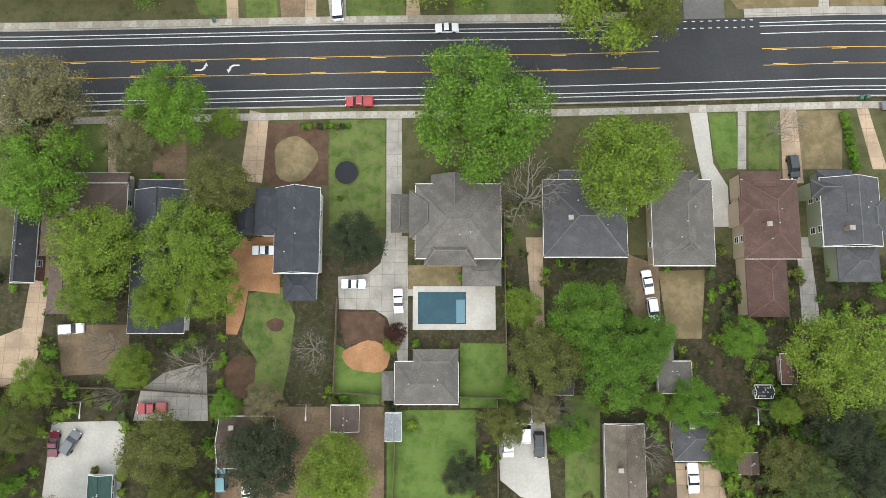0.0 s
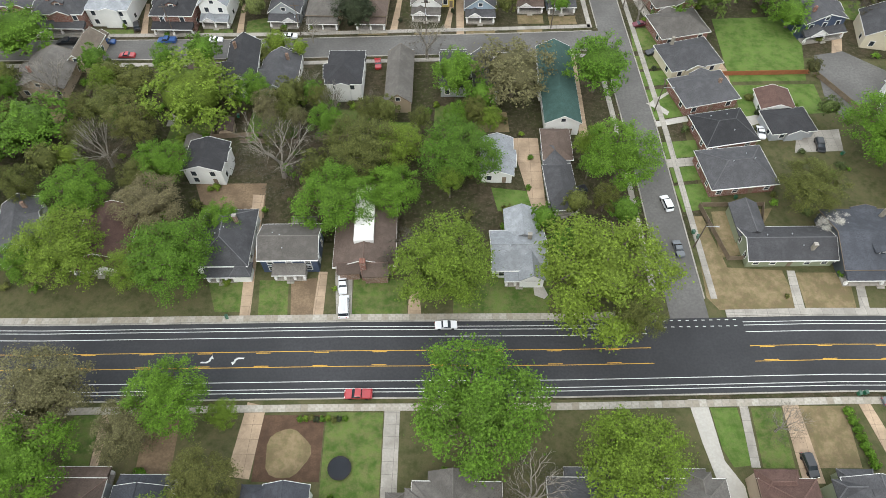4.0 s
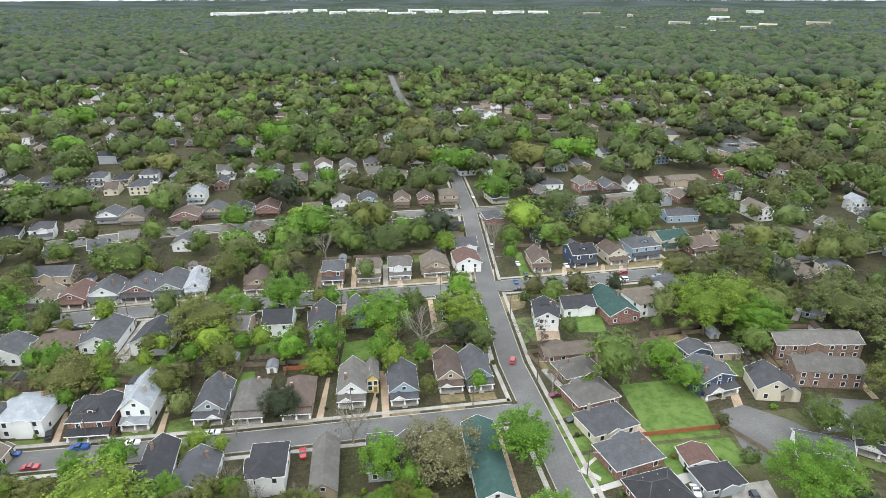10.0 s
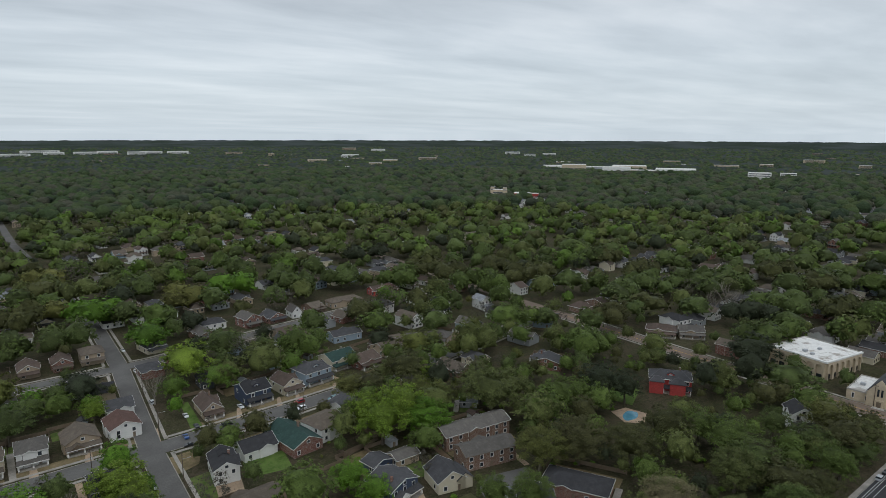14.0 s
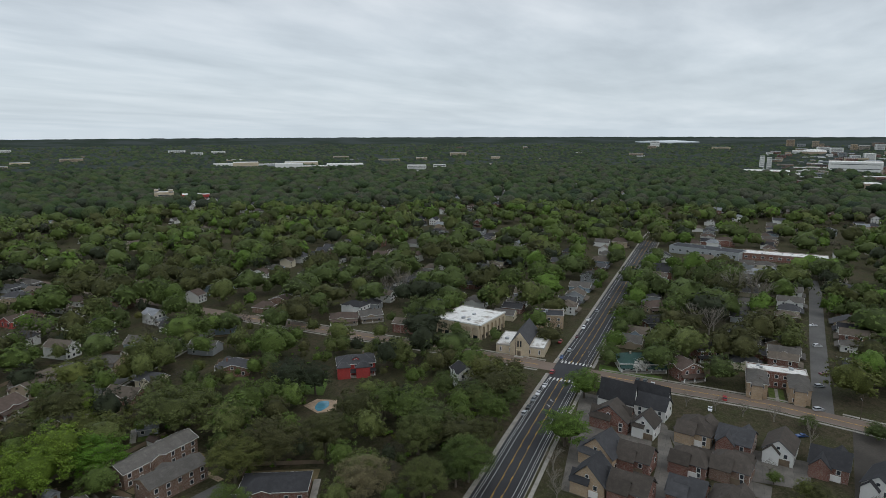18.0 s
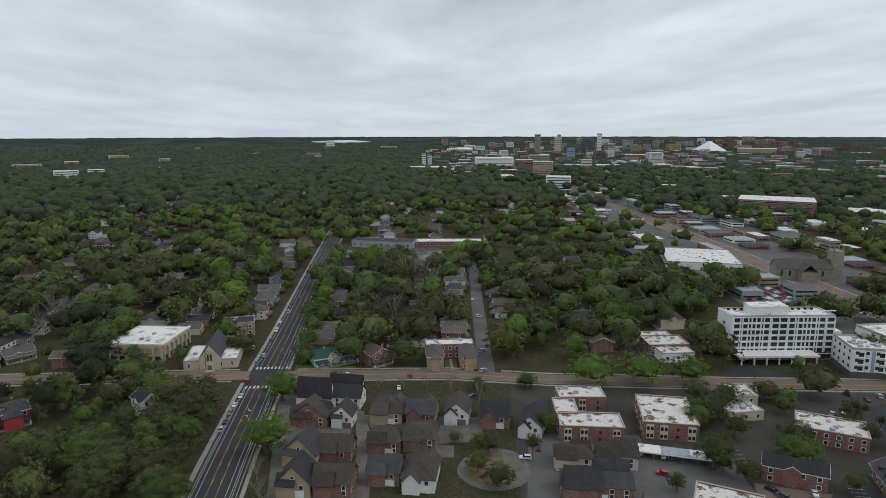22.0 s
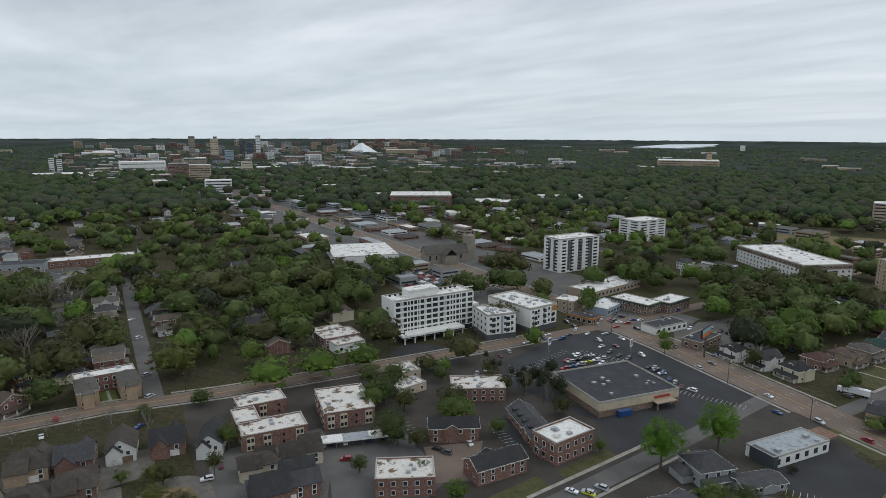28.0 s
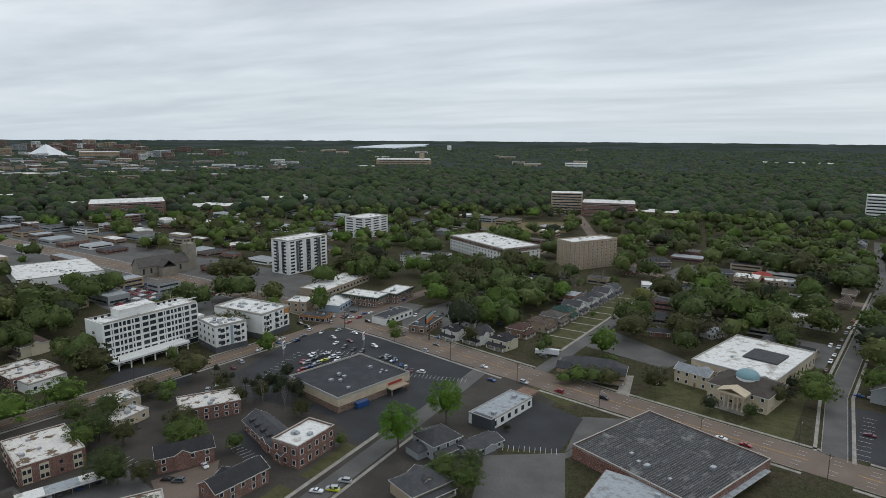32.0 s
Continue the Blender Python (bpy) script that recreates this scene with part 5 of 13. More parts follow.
# ---------------------------------------------------------------- land, streets
AVENUE = [(-900, 30), (-600, 38), (-300, 45), (-86, 49.5), (-20, 52.1), (24, 53.4), (80, 56.0), (140, 57.4), (200, 59.3), (230, 60.6), (285, 62.2), (322, 62.9), (372, 63.2), (440, 64.5), (520, 66.2), (640, 68.5), (730, 70)]
CROSS = [(52.5, 62), (50.5, 119), (46.5, 185), (48, 244), (55, 351), (56, 430), (44, 640), (30, 835), (18, 1320), (10, 1700)]
FIRST = [(-400, 138), (-123, 148.3), (-53, 150.7), (17, 155), (46, 157)]
SECOND = [(-400, 175), (-260, 210), (-160, 230), (-94, 239), (5, 245), (50, 247), (105, 250.5), (145, 254.6), (230, 270), (318, 290)]
THIRD = [(-400, 270), (-205, 310), (-120, 332), (-60, 341), (5, 348), (72, 352), (143, 367), (320, 400)]
EAST_X = [(345, 900), (330, 600), (322, 400), (318, 260), (315, 100), (312, 40), (308, -31), (297, -78), (284, -172), (272, -280), (266, -355), (250, -700)]
EAST_R = [(306, -50), (420, -60), (546, -72), (590, -74)]
AV2 = [(-420, -190), (-200, -235), (-25, -266), (47, -279), (134, -295), (222, -314), (300, -325), (448, -337), (600, -345), (991, -361), (1700, -390)]
SW_ST = [(-10, -262), (-12, -348), (-45, -602), (-60, -900)]
S_ST = [(122, -292), (113, -427), (105, -640)]
CLINIC_ST = [(141, -96), (142, -150), (143.5, -190), (145.5, -231), (149, -297)]
AV3 = [(-320, -520), (-120, -545), (11, -557), (52, -561), (95, -563), (137, -582), (175, -640), (240, -760), (330, -960)]
ROADS = [("road_avenue", AVENUE, 17.0, M_ASPHALT), ("road_cross", CROSS, 8.4, M_ASPHALT_OLD), ("road_first", FIRST, 8.6, M_ASPHALT_OLD),
         ("road_second", SECOND, 10.5, M_ASPHALT_OLD), ("road_third", THIRD, 9.0, M_ASPHALT_OLD), ("road_east_cross", EAST_X, 11.0, M_ASPHALT_BROWN),
         ("road_east_homes", EAST_R, 8.5, M_ASPHALT_OLD), ("road_south_avenue", AV2, 20.0, M_ASPHALT_BROWN), ("road_south_west", SW_ST, 8.6, M_ASPHALT_OLD),
         ("road_south", S_ST, 8.0, M_ASPHALT_OLD), ("road_far_avenue", AV3, 13.0, M_ASPHALT_BROWN), ("road_clinic", CLINIC_ST, 8.4, M_ASPHALT_OLD)]
ROAD_LABELS = {"road_avenue": "freshly paved dark asphalt avenue with lane lines", "road_south_avenue": "wide worn brownish asphalt avenue", "road_far_avenue": "worn brownish asphalt avenue beyond the homes"}

# one sheet of land out to the horizon
rings = [0, 60, 140, 300, 600, 1000, 1500, 2200, 2700, 3200, 3700, 4200, 4600, 4950]
land = Shape()
SEG = 72
for i, r in enumerate(rings):
    for k in range(SEG):
        a = 2 * math.pi * k / SEG
        land.v.append((r * math.cos(a), r * math.sin(a), rise(r, 0) - 0.02))
for i in range(len(rings) - 1):
    for k in range(SEG):
        k2 = (k + 1) % SEG
        if i == 0:
            land.f.append((0, SEG + k, SEG + k2))
        else:
            land.f.append((i * SEG + k, (i + 1) * SEG + k, (i + 1) * SEG + k2, i * SEG + k2))
setting("ground", land, M_GROUND, "flat ground of rough grass and leaf litter")

for i, (nm, line, w, mat) in enumerate(ROADS):
    setting(nm, strip(line, w, 0.03 + 0.004 * (len(ROADS) - i)), mat, ROAD_LABELS.get(nm, "worn asphalt residential street"))

setting("lawn_front_yards_north", Shape().prism([(-190, 57), (-20, 60.5), (130, 66), (130, 150), (62, 150), (62, 84), (-190, 76)], -0.1, 0.006), M_LAWN_WORN, "worn grass of the front yards along the avenue")
setting("lawn_front_yards_south", Shape().prism([(-190, 10), (130, 16), (130, 46), (-20, 43.5), (-190, 40)], -0.1, 0.006), M_LAWN_WORN, "worn grass of the front yards along the avenue")
setting("pavement_town", strip(clipped(AV2, 330, 1700), 150, 0.012), M_ASPHALT_OLD, "worn asphalt yards and car parks along the avenue")
M_YARD = rough_mat("stained_yard_asphalt", (0.066, 0.058, 0.049), 0.9, 0.06, 1.2, 0.5, 0.2)
setting("pavement_yards", Shape().prism([(105, -150), (100, -285), (275, -300), (290, -170), (300, -60), (190, -45)], -0.1, 0.009), M_YARD, "stained asphalt yards between shops and flats")
# kerbs and footways


def kerbs(nm, line, w, spans, side, foot=1.5, verge=1.4):
    """A raised kerb and a footway along one side, broken at junctions."""
    for k, (x0, x1) in enumerate(spans):
        piece = clipped(line, x0, x1)
        setting(f"kerb_{nm}_{k}", strip(piece, 0.3, 0.16, off=side * (w / 2 + 0.15), t=0.3), M_CONCRETE, "low weathered concrete kerb")
        setting(f"pavement_{nm}_{k}", strip(piece, foot, 0.13, off=side * (w / 2 + 0.3 + verge + foot / 2), t=0.25), M_CONCRETE, "weathered concrete footway of poured slabs")


kerbs("avenue_north", AVENUE, 17.0, [(-420, 46), (61, 304), (320, 800)], 1, 1.5, 0.1)
kerbs("avenue_south", AVENUE, 17.0, [(-420, 304), (320, 800)], -1, 1.5, 1.0)


def slabs(nm, line, off, foot, x0, x1):
    """Poured slabs of a footway, one by one, a little uneven."""
    rq = random.Random(len(nm))
    base = bpy.data.objects[nm]
    kinds = []
    for k in range(5):
        a, b = 0.72 - rq.random() * 0.03, foot / 2 - rq.random() * 0.06
        kinds.append(Shape().poly([(-a, -b, -0.05), (a, -b * 0.98, -0.05), (a * 0.99, b, -0.05), (-a, b * 0.97, -0.05), (-a + .02, -b + .02, 0.03), (a - .02, -b * .98 + .02, 0.03 + 0.01 * rq.random()), (a * .99 - .02, b - .02, 0.03), (-a + .02, b * .97 - .02, 0.035)],
                     [(4, 5, 6, 7), (0, 1, 5, 4), (1, 2, 6, 5), (2, 3, 7, 6), (3, 0, 4, 7)]).mesh("slab", M_SLAB))
    for x, y, a in along(shifted(clipped(line, x0, x1), off), 1.5, 0.75):
        part("slab", kinds[rq.randrange(5)], None, base, m=pose(x, y, 0.13 + rq.uniform(-0.005, 0.02), rq.uniform(-0.7, 0.7), rq.uniform(-0.7, 0.7), math.degrees(a) + rq.uniform(-1, 1)))


slabs("pavement_avenue_south_0", AVENUE, -(8.5 + 0.3 + 1.0 + 0.75), 1.5, -92, 98)
slabs("pavement_avenue_north_0", AVENUE, 8.5 + 0.3 + 0.1 + 0.75, 1.5, -92, 46)
kerbs("first_north", FIRST, 8.6, [(-390, 42)], 1)
kerbs("first_south", FIRST, 8.6, [(-390, 42)], -1)
kerbs("second_north", SECOND, 10.5, [(-390, 42), (56, 310)], 1)
kerbs("second_south", SECOND, 10.5, [(-390, 42), (54, 310)], -1)
kerbs("third_north", THIRD, 9.0, [(-390, 49), (61, 310)], 1)
kerbs("third_south", THIRD, 9.0, [(-390, 49), (61, 310)], -1)
kerbs("south_avenue_north", AV2, 20.0, [(-400, -18), (-2, 110), (132, 255), (282, 990)], 1)
kerbs("south_avenue_south", AV2, 20.0, [(-400, -20), (-4, 108), (128, 255), (282, 990)], -1)


def upright(line):
    return [(y, x) for x, y in line]


def kerbs_ns(nm, line, w, spans, side, foot=1.4, verge=1.3):
    pts = sorted(upright(line))
    for k, (y0, y1) in enumerate(spans):
        piece = [(x, y) for y, x in clipped(pts, y0, y1)]
        setting(f"kerb_{nm}_{k}", strip(piece, 0.3, 0.16, off=side * (w / 2 + 0.15), t=0.3), M_CONCRETE, "low weathered concrete kerb")
        setting(f"pavement_{nm}_{k}", strip(piece, foot, 0.13, off=side * (w / 2 + 0.3 + verge + foot / 2), t=0.25), M_CONCRETE, "concrete footway of poured slabs")


kerbs_ns("cross_east", CROSS, 8.4, [(68, 241), (254, 346), (358, 640)], -1)
kerbs_ns("cross_west", CROSS, 8.4, [(70, 151), (163, 240), (252, 345), (358, 640)], 1)
kerbs_ns("east_cross_west", EAST_X, 11.0, [(-270, 46), (78, 280)], 1)
kerbs_ns("east_cross_east", EAST_X, 11.0, [(-270, -56), (-42, 48), (78, 280)], -1)
kerbs_ns("south_west_west", SW_ST, 8.6, [(-600, -276)], 1)
kerbs_ns("south_west_east", SW_ST, 8.6, [(-600, -280)], -1)

# avenue paint: edge and cycle lines, turn-lane lines
lines_w, lines_y = Shape(), Shape()
ZP = 0.082
for x0, x1 in ((-420, 43), (64, 300), (322, 800)):
    piece = clipped(AVENUE, x0, x1)
    for off in (7.35, 6.6, 5.0) if x0 < 300 else (5.0, -5.0, 7.0, -7.0):
        strip(piece, 0.15, ZP, lines_w, 0.02, off)
    for off in (1.75, -1.75):
        strip(piece, 0.13, ZP, lines_y, 0.02, off)
        for x, y, a in along(shifted(piece, off - math.copysign(0.28, off)), 12.2, 2.0):
            lines_y.prism([(x + math.cos(a) * u - math.sin(a) * v, y + math.sin(a) * u + math.cos(a) * v) for u, v in ((0, -.08), (3.05, -.08), (3.05, .08), (0, .08))], ZP - 0.02, ZP)
for off in (-5.0, -6.6, -7.35):
    strip(clipped(AVENUE, -420, 300), 0.15, ZP, lines_w, 0.02, off)
for x, y, a in along(shifted(clipped(AVENUE, 45, 62), 7.1), 1.7):
    for v in (-0.6, 0.9):
        lines_w.box(x, y + v - 0.08, ZP - 0.02, x + 0.7, y + v + 0.08, ZP)
# zebra crossings at the east junction
for xx in (298, 323):
    for k in range(9):
        y = 53.5 + k * 1.9
        lines_w.box(xx - 1.6, y, ZP - 0.02, xx + 1.6, y + 0.85, ZP)


def arrow(x, y, flip):
    """A turn arrow: bent shaft and head."""
    k = flip
    lines_w.prism([(x + k * a, y + k * b) for a, b in ((-1.6, -0.75), (-0.3, -0.72), (0.35, -0.3), (0.55, 0.35), (0.15, 0.35), (-0.05, -0.1), (-0.5, -0.4), (-1.6, -0.45))], ZP - 0.02, ZP)
    lines_w.prism([(x + k * a, y + k * b) for a, b in ((0.05, 0.3), (0.95, 0.3), (0.55, 1.05))], ZP - 0.02, ZP)


for ax in (-48.0, 178.0, 268.0):
    arrow(ax - 1.5, float(np.interp(ax, [p[0] for p in AVENUE], [p[1] for p in AVENUE])), 1)
    arrow(ax + 4.2, float(np.interp(ax, [p[0] for p in AVENUE], [p[1] for p in AVENUE])), -1)
lines_w.prism([(36.0, 60.3), (37.0, 60.8), (37.0, 60.45), (39.0, 60.5), (39.0, 60.2), (37.0, 60.15), (37.0, 59.85)], ZP - 0.02, ZP)
for dx in (0, 1.1):
    for k in range(10):
        a0, a1 = 2 * math.pi * k / 10, 2 * math.pi * (k + 1) / 10
        lines_w.prism([(41.0 + dx + r * math.cos(a), 60.4 + r * math.sin(a)) for r, a in ((0.3, a0), (0.42, a0), (0.42, a1), (0.3, a1))], ZP - 0.02, ZP)
setting("trim_white_lane_lines", lines_w, M_WHITE_PAINT, "white painted lane lines, arrows and crossings")
setting("trim_yellow_lane_lines", lines_y, M_YELLOW_PAINT, "yellow painted turn-lane lines")
av2w, av2y = Shape(), Shape()
for off in (-6.4, -3.2, 3.2, 6.4):
    for x, y, a in along(shifted(clipped(AV2, -300, 980), off), 12.2):
        if not 250 < x < 285:
            av2w.prism([(x + math.cos(a) * u - math.sin(a) * v, y + math.sin(a) * u + math.cos(a) * v) for u, v in ((0, -.07), (3, -.07), (3, .07), (0, .07))], 0.05, 0.062)
for off in (-0.25, 0.25):
    for x0, x1 in ((-300, -18), (-2, 108), (130, 250), (286, 980)):
        strip(clipped(AV2, x0, x1), 0.12, 0.062, av2y, 0.012, off)
setting("trim_south_avenue_white_lines", av2w, M_WHITE_PAINT, "worn white lane dashes")
setting("trim_south_avenue_yellow_lines", av2y, M_YELLOW_PAINT, "worn double yellow line")
exl = Shape()
ns = sorted(upright(EAST_X))
for off in (-0.2, 0.2):
    for y0, y1 in ((-270, 44), (80, 280)):
        strip([(x, y) for y, x in clipped(ns, y0, y1)], 0.12, 0.075, exl, 0.012, off)
setting("trim_east_cross_yellow_lines", exl, M_YELLOW_PAINT, "worn double yellow line")


# distances to streets, for planting
def road_gap(x, y):
    best = 1e9
    for nm, line, w, m_ in ROADS:
        for (x0, y0), (x1, y1) in zip(line, line[1:]):
            dx, dy = x1 - x0, y1 - y0
            t = max(0, min(1, ((x - x0) * dx + (y - y0) * dy) / (dx * dx + dy * dy)))
            g = math.hypot(x - x0 - t * dx, y - y0 - t * dy) - w / 2
            if g < best:
                best = g
    return best


CLEAR = []      # open rectangles: x0, y0, x1, y1
FOOT = []       # buildings: x, y, reach


def is_open(x, y, r=0.0):
    if any(a - r < x < c + r and b - r < y < d + r for a, b, c, d in CLEAR):
        return False
    if any((x - fx) ** 2 + (y - fy) ** 2 < (fr + r) ** 2 for fx, fy, fr in FOOT):
        return False
    for ax, ay, cx, cy, ring in POLYS:
        if ax < x < cx and ay < y < cy:
            inside = False
            for (px0, py0), (px1, py1) in zip(ring, ring[1:] + ring[:1]):
                if (py0 > y) != (py1 > y) and x < px0 + (y - py0) / (py1 - py0) * (px1 - px0):
                    inside = not inside
            if inside:
                return False
    for bx, by, br, bw, bd in CLEAR_ROT:
        c, q = math.cos(radians(br)), math.sin(radians(br))
        u, v = (x - bx) * c + (y - by) * q, -(x - bx) * q + (y - by) * c
        if abs(u) < bw + r and abs(v) < bd + r:
            return False
    return road_gap(x, y) > 1.5 + r * 0.55


def stall_lines(x0, y0, x1, y1, n, d):
    """White bay marks of a car park, across a line."""
    L = math.hypot(x1 - x0, y1 - y0)
    ux, uy = (x1 - x0) / L, (y1 - y0) / L
    sh = Shape()
    for k in range(n + 1):
        cx, cy = x0 + ux * L * k / n, y0 + uy * L * k / n
        sh.prism([(cx + ux * a - uy * b, cy + uy * a + ux * b) for a, b in ((-.07, -d / 2), (.07, -d / 2), (.07, d / 2), (-.07, d / 2))], 0.03, 0.045)
    setting("trim_bay_lines", sh, M_WHITE_PAINT, "white painted parking bay lines")


def in_town(x, y):
    """The share of open, built-up ground: shops along the south avenue towards the city."""
    k = abs(y - (-345 - 0.035 * (x - 450)))
    if x > 300 and k < 150:
        return 0.95 * (1 - k / 150) ** 0.4
    if x > 1300 and -1700 < y < -100:
        return 0.55
    if x > 700 and -1000 < y < -300:
        return 0.3
    if x > 0 and y < -350:
        return 0.12
    return 0.0



# ---------------------------------------------------------------- houses, trees and cars
# south side of the avenue
house(-79.7, 13.7, 181, 3.7, 13.3, 3.6, "gable", "y", 2.6, "brick", "dark", 0, 2, lod=0)
house(-66.8, 19.3, 181, 10.8, 12.3, 3.5, "hip", "x", 2.8, "grey", "brown", 1, lod=0, wing=[(6.1, 3.0, 7.7, 8.1, 3.3, 1.8), (5.2, 12.7, 5.8, 10.6, 2.9, 1.0)])
house(-54.0, 11.2, 181, 9.7, 26.3, 3.5, "gable", "y", 2.6, "white", "blue", 1, lod=0)
house(-27.7, 17.2, 181, 7.5, 15.2, 5.4, "gable", "y", 3.0, "white", "blue", 0, 2, lod=0, chimney=0, wing=[(5.5, -3.6, 4.3, 8.2, 5.2, 1.9), (10.2, -2.5, 3.2, 5.5, 3.0, 1.0), (-0.3, 10.3, 5.4, 4.8, 3.2, 0.9)])
house(2.5, 19.4, 181, 15.1, 13.1, 5.9, "hip", "x", 3.4, "cream", "grey", 2, 2, lod=0, chimney=0, wing=[(5.7, -1.4, 6.2, 8.2, 5.6, 1.9), (0.7, -4.0, 8.1, 8.9, 5.7, 2.4), (1.5, 5.7, 9.0, 4.5, 5.5, 1.9), (-4.5, 9.3, 6.6, 4.6, 3.5, 1.0), (11.1, -2.0, 2.7, 6.7, 3.0, 0.3)])
house(-2.9, -10.7, 1, 10.9, 6.8, 3.2, "hip", "x", 1.9, "white", "grey", 0, lod=0, chimney=0, wing=[(1.7, 3.9, 7.7, 3.8, 3.1, 1.2), (-7.0, -0.6, 1.9, 4.6, 2.6, 0.5)])
house(-8.9, -18.9, 1, 2.1, 4.1, 2.3, "gable", "y", 0.8, "white", "pale", 0, lod=0, chimney=0, label="white metal garden shed with a ridged roof")
house(65.0, -7.0, 1, 2.0, 4.6, 2.3, "gable", "y", 0.9, "tan", "redbrown", 0, lod=0, chimney=0, label="small brown garden shed with a shingle roof")
house(60.2, -11.3, 1, 2.3, 1.4, 2.1, "gable", "x", 0.8, "grey", "dark", 0, lod=0, chimney=0, label="small dark garden shed beside a stone circle")
house(56.7, -24.3, 1, 2.7, 2.7, 2.4, "gable", "y", 0.9, "tan", "brown", 0, lod=0, chimney=0, label="small brown shed under trees")
house(-62.3, -31.3, 1, 3.5, 4.7, 2.6, "gable", "y", 0.9, "grey", "green", 0, lod=0, chimney=0, label="small shed under a dark green roof")
house(26.6, 20.7, 181, 14.9, 13.9, 4.2, "hip", "x", 2.8, "grey", "slate", 2, lod=0)
house(45.0, 20.1, 181, 10.7, 15.4, 4.6, "hip", "y", 2.8, "tan", "grey", 2, lod=0, wing=[(-1.0, -5.9, 4.1, 6.2, 4.5, 1.8), (-0.4, 3.5, 2.2, 3.4, 6.2, 0.9)])
house(61.2, 20.9, 181, 9.6, 14.0, 5.6, "hip", "y", 2.8, "tan", "redbrown", 0, 2, lod=0, wing=[(1.3, -6.7, 7.1, 4.3, 5.2, 1.8), (2.6, -1.4, 5.6, 4.6, 5.5, 1.9), (1.0, 12.4, 6.9, 11.0, 4.7, 1.9)])
house(76.3, 22.5, 181, 10.1, 12.0, 5.6, "gable", "y", 2.8, "sage", "slate", 0, 2, dormer=1, lod=0, wing=[(0.9, -7.1, 5.9, 2.4, 3.0, 1.0), (3.6, -4.5, 6.0, 2.7, 5.3, 1.9), (-1.3, 9.3, 7.1, 6.9, 4.7, 1.9), (-4.2, 0.9, 4.9, 6.8, 4.8, 1.9)])
house(47.0, -19.6, 1, 7.7, 7.6, 3.0, "hip", "x", 2.0, "tan", "slate", 0, lod=0)
house(33.8, -24.9, 1, 6.4, 13.8, 3.2, "gable", "y", 1.6, "grey", "tan", 0, lod=0)
house(-35.8, -22.0, 1, 9.1, 8.3, 3.2, "gable", "x", 1.8, "tan", "brown", 0, lod=0)
house(-17.9, -17.5, 1, 4.3, 3.8, 2.5, "gable", "y", 1.2, "tan", "brown", 0, lod=0, chimney=0)
house(43.5, -8.9, 1, 5.4, 4.9, 2.6, "hip", "y", 1.2, "grey", "grey", 0, lod=0, chimney=0, wing=[(-1.4, 5.9, 2.0, 6.1, 2.4, 0.7)])
house(20.7, -10.2, 1, 6.5, 3.6, 2.6, "gable", "x", 1.2, "charcoal", "dark", 0, lod=0, chimney=0)
# north side of the avenue
house(-51.0, 79.6, 2, 11.5, 15.0, 3.8, "hip", "y", 4.2, "white", "slate", 2, chimney=1, lod=0, wing=[(4.5, -8.2, 4, 3, 2.8, 1.2)])
house(-60.7, 102.8, -1, 9.3, 9.0, 5.4, "gable", "y", 1.8, "white", "dark", 0, 2, chimney=0)
house(-35.7, 77.5, 2, 12.6, 9.0, 5.4, "gable", "x", 2.4, "navy", "grey", 2, 2, lod=0, wing=[(2, 6, 5, 5, 3.2, 1.2)])
brown_home = house(-19.3, 83.5, 3, 13.2, 21.0, 3.4, "gable", "y", 2.8, "brownbrick", "brown", 0, lod=0, wing=[(2.6, -11.2, 5.0, 4, 3.2, 2.1), (-3.4, -10.8, 4.4, 2.6, 3.0, 2.0)])
part("flat_roof_deck", Shape().box(-2.3, -6.0, 5.4, 2.1, 10.0, 6.7), M_WROOF, brown_home, "white coated flat roof deck")
part("front_chimney", Shape().box(-0.7, -12.4, 0, 0.6, -11.2, 7.4), SID["brick"], brown_home, "tall red brick chimney")
house(15.6, 77.7, 2, 11.6, 10.0, 3.6, "gable", "x", 2.4, "white", "pale", 2, lod=0, wing=[(2.6, -4.6, 5.2, 6, 3.4, 2.2), (1.5, 7.5, 7.5, 8, 3.4, 2.1)])
house(77.1, 81.4, 2, 19.4, 8.5, 3.0, "gable", "x", 2.4, "sage", "slate", 0, chimney=1, lod=0, wing=(-7, 7, 6, 9, 3, 2))
house(96.1, 82.8, 2, 17.0, 16.0, 3.6, "gable", "x", 3.0, "charcoal", "blue", 1, dormer=1)
house(70.8, 104.1, 8, 16.2, 12.0, 3.2, "hip", "x", 2.8, "brick", "slate", 0, lod=0)
house(70.8, 117.8, 12, 13.7, 11.0, 3.2, "hip", "x", 2.8, "brick", "dark", 0, lod=0)
house(68.6, 132.5, 15, 15.2, 11.0, 3.2, "hip", "x", 2.8, "brick", "slate", 0)
house(67.2, 146.9, 16, 15.1, 11.0, 3.2, "hip", "x", 2.6, "cream", "slate", 0)
house(66.8, 160.9, 15, 14.7, 11.0, 3.2, "hip", "x", 2.6, "brick", "grey", 0)
house(67.0, 175.2, 15, 13.6, 10.0, 3.2, "hip", "x", 2.4, "brick", "grey", 0)
house(66.8, 187.5, 4, 17.8, 8.0, 3.0, "gable", "x", 1.6, "brownbrick", "tan", 0)
house(88.5, 121.1, 8, 11.4, 8.0, 2.8, "hip", "x", 2.0, "grey", "dark", 0, chimney=0)
house(87.3, 129.5, 1, 8.5, 7.0, 2.6, "gable", "y", 1.6, "white", "redbrown", 0, chimney=0)
house(107.9, 165.6, 14, 13.1, 12.0, 5.6, "gable", "y", 2.4, "navy", "slate", 1, 2)
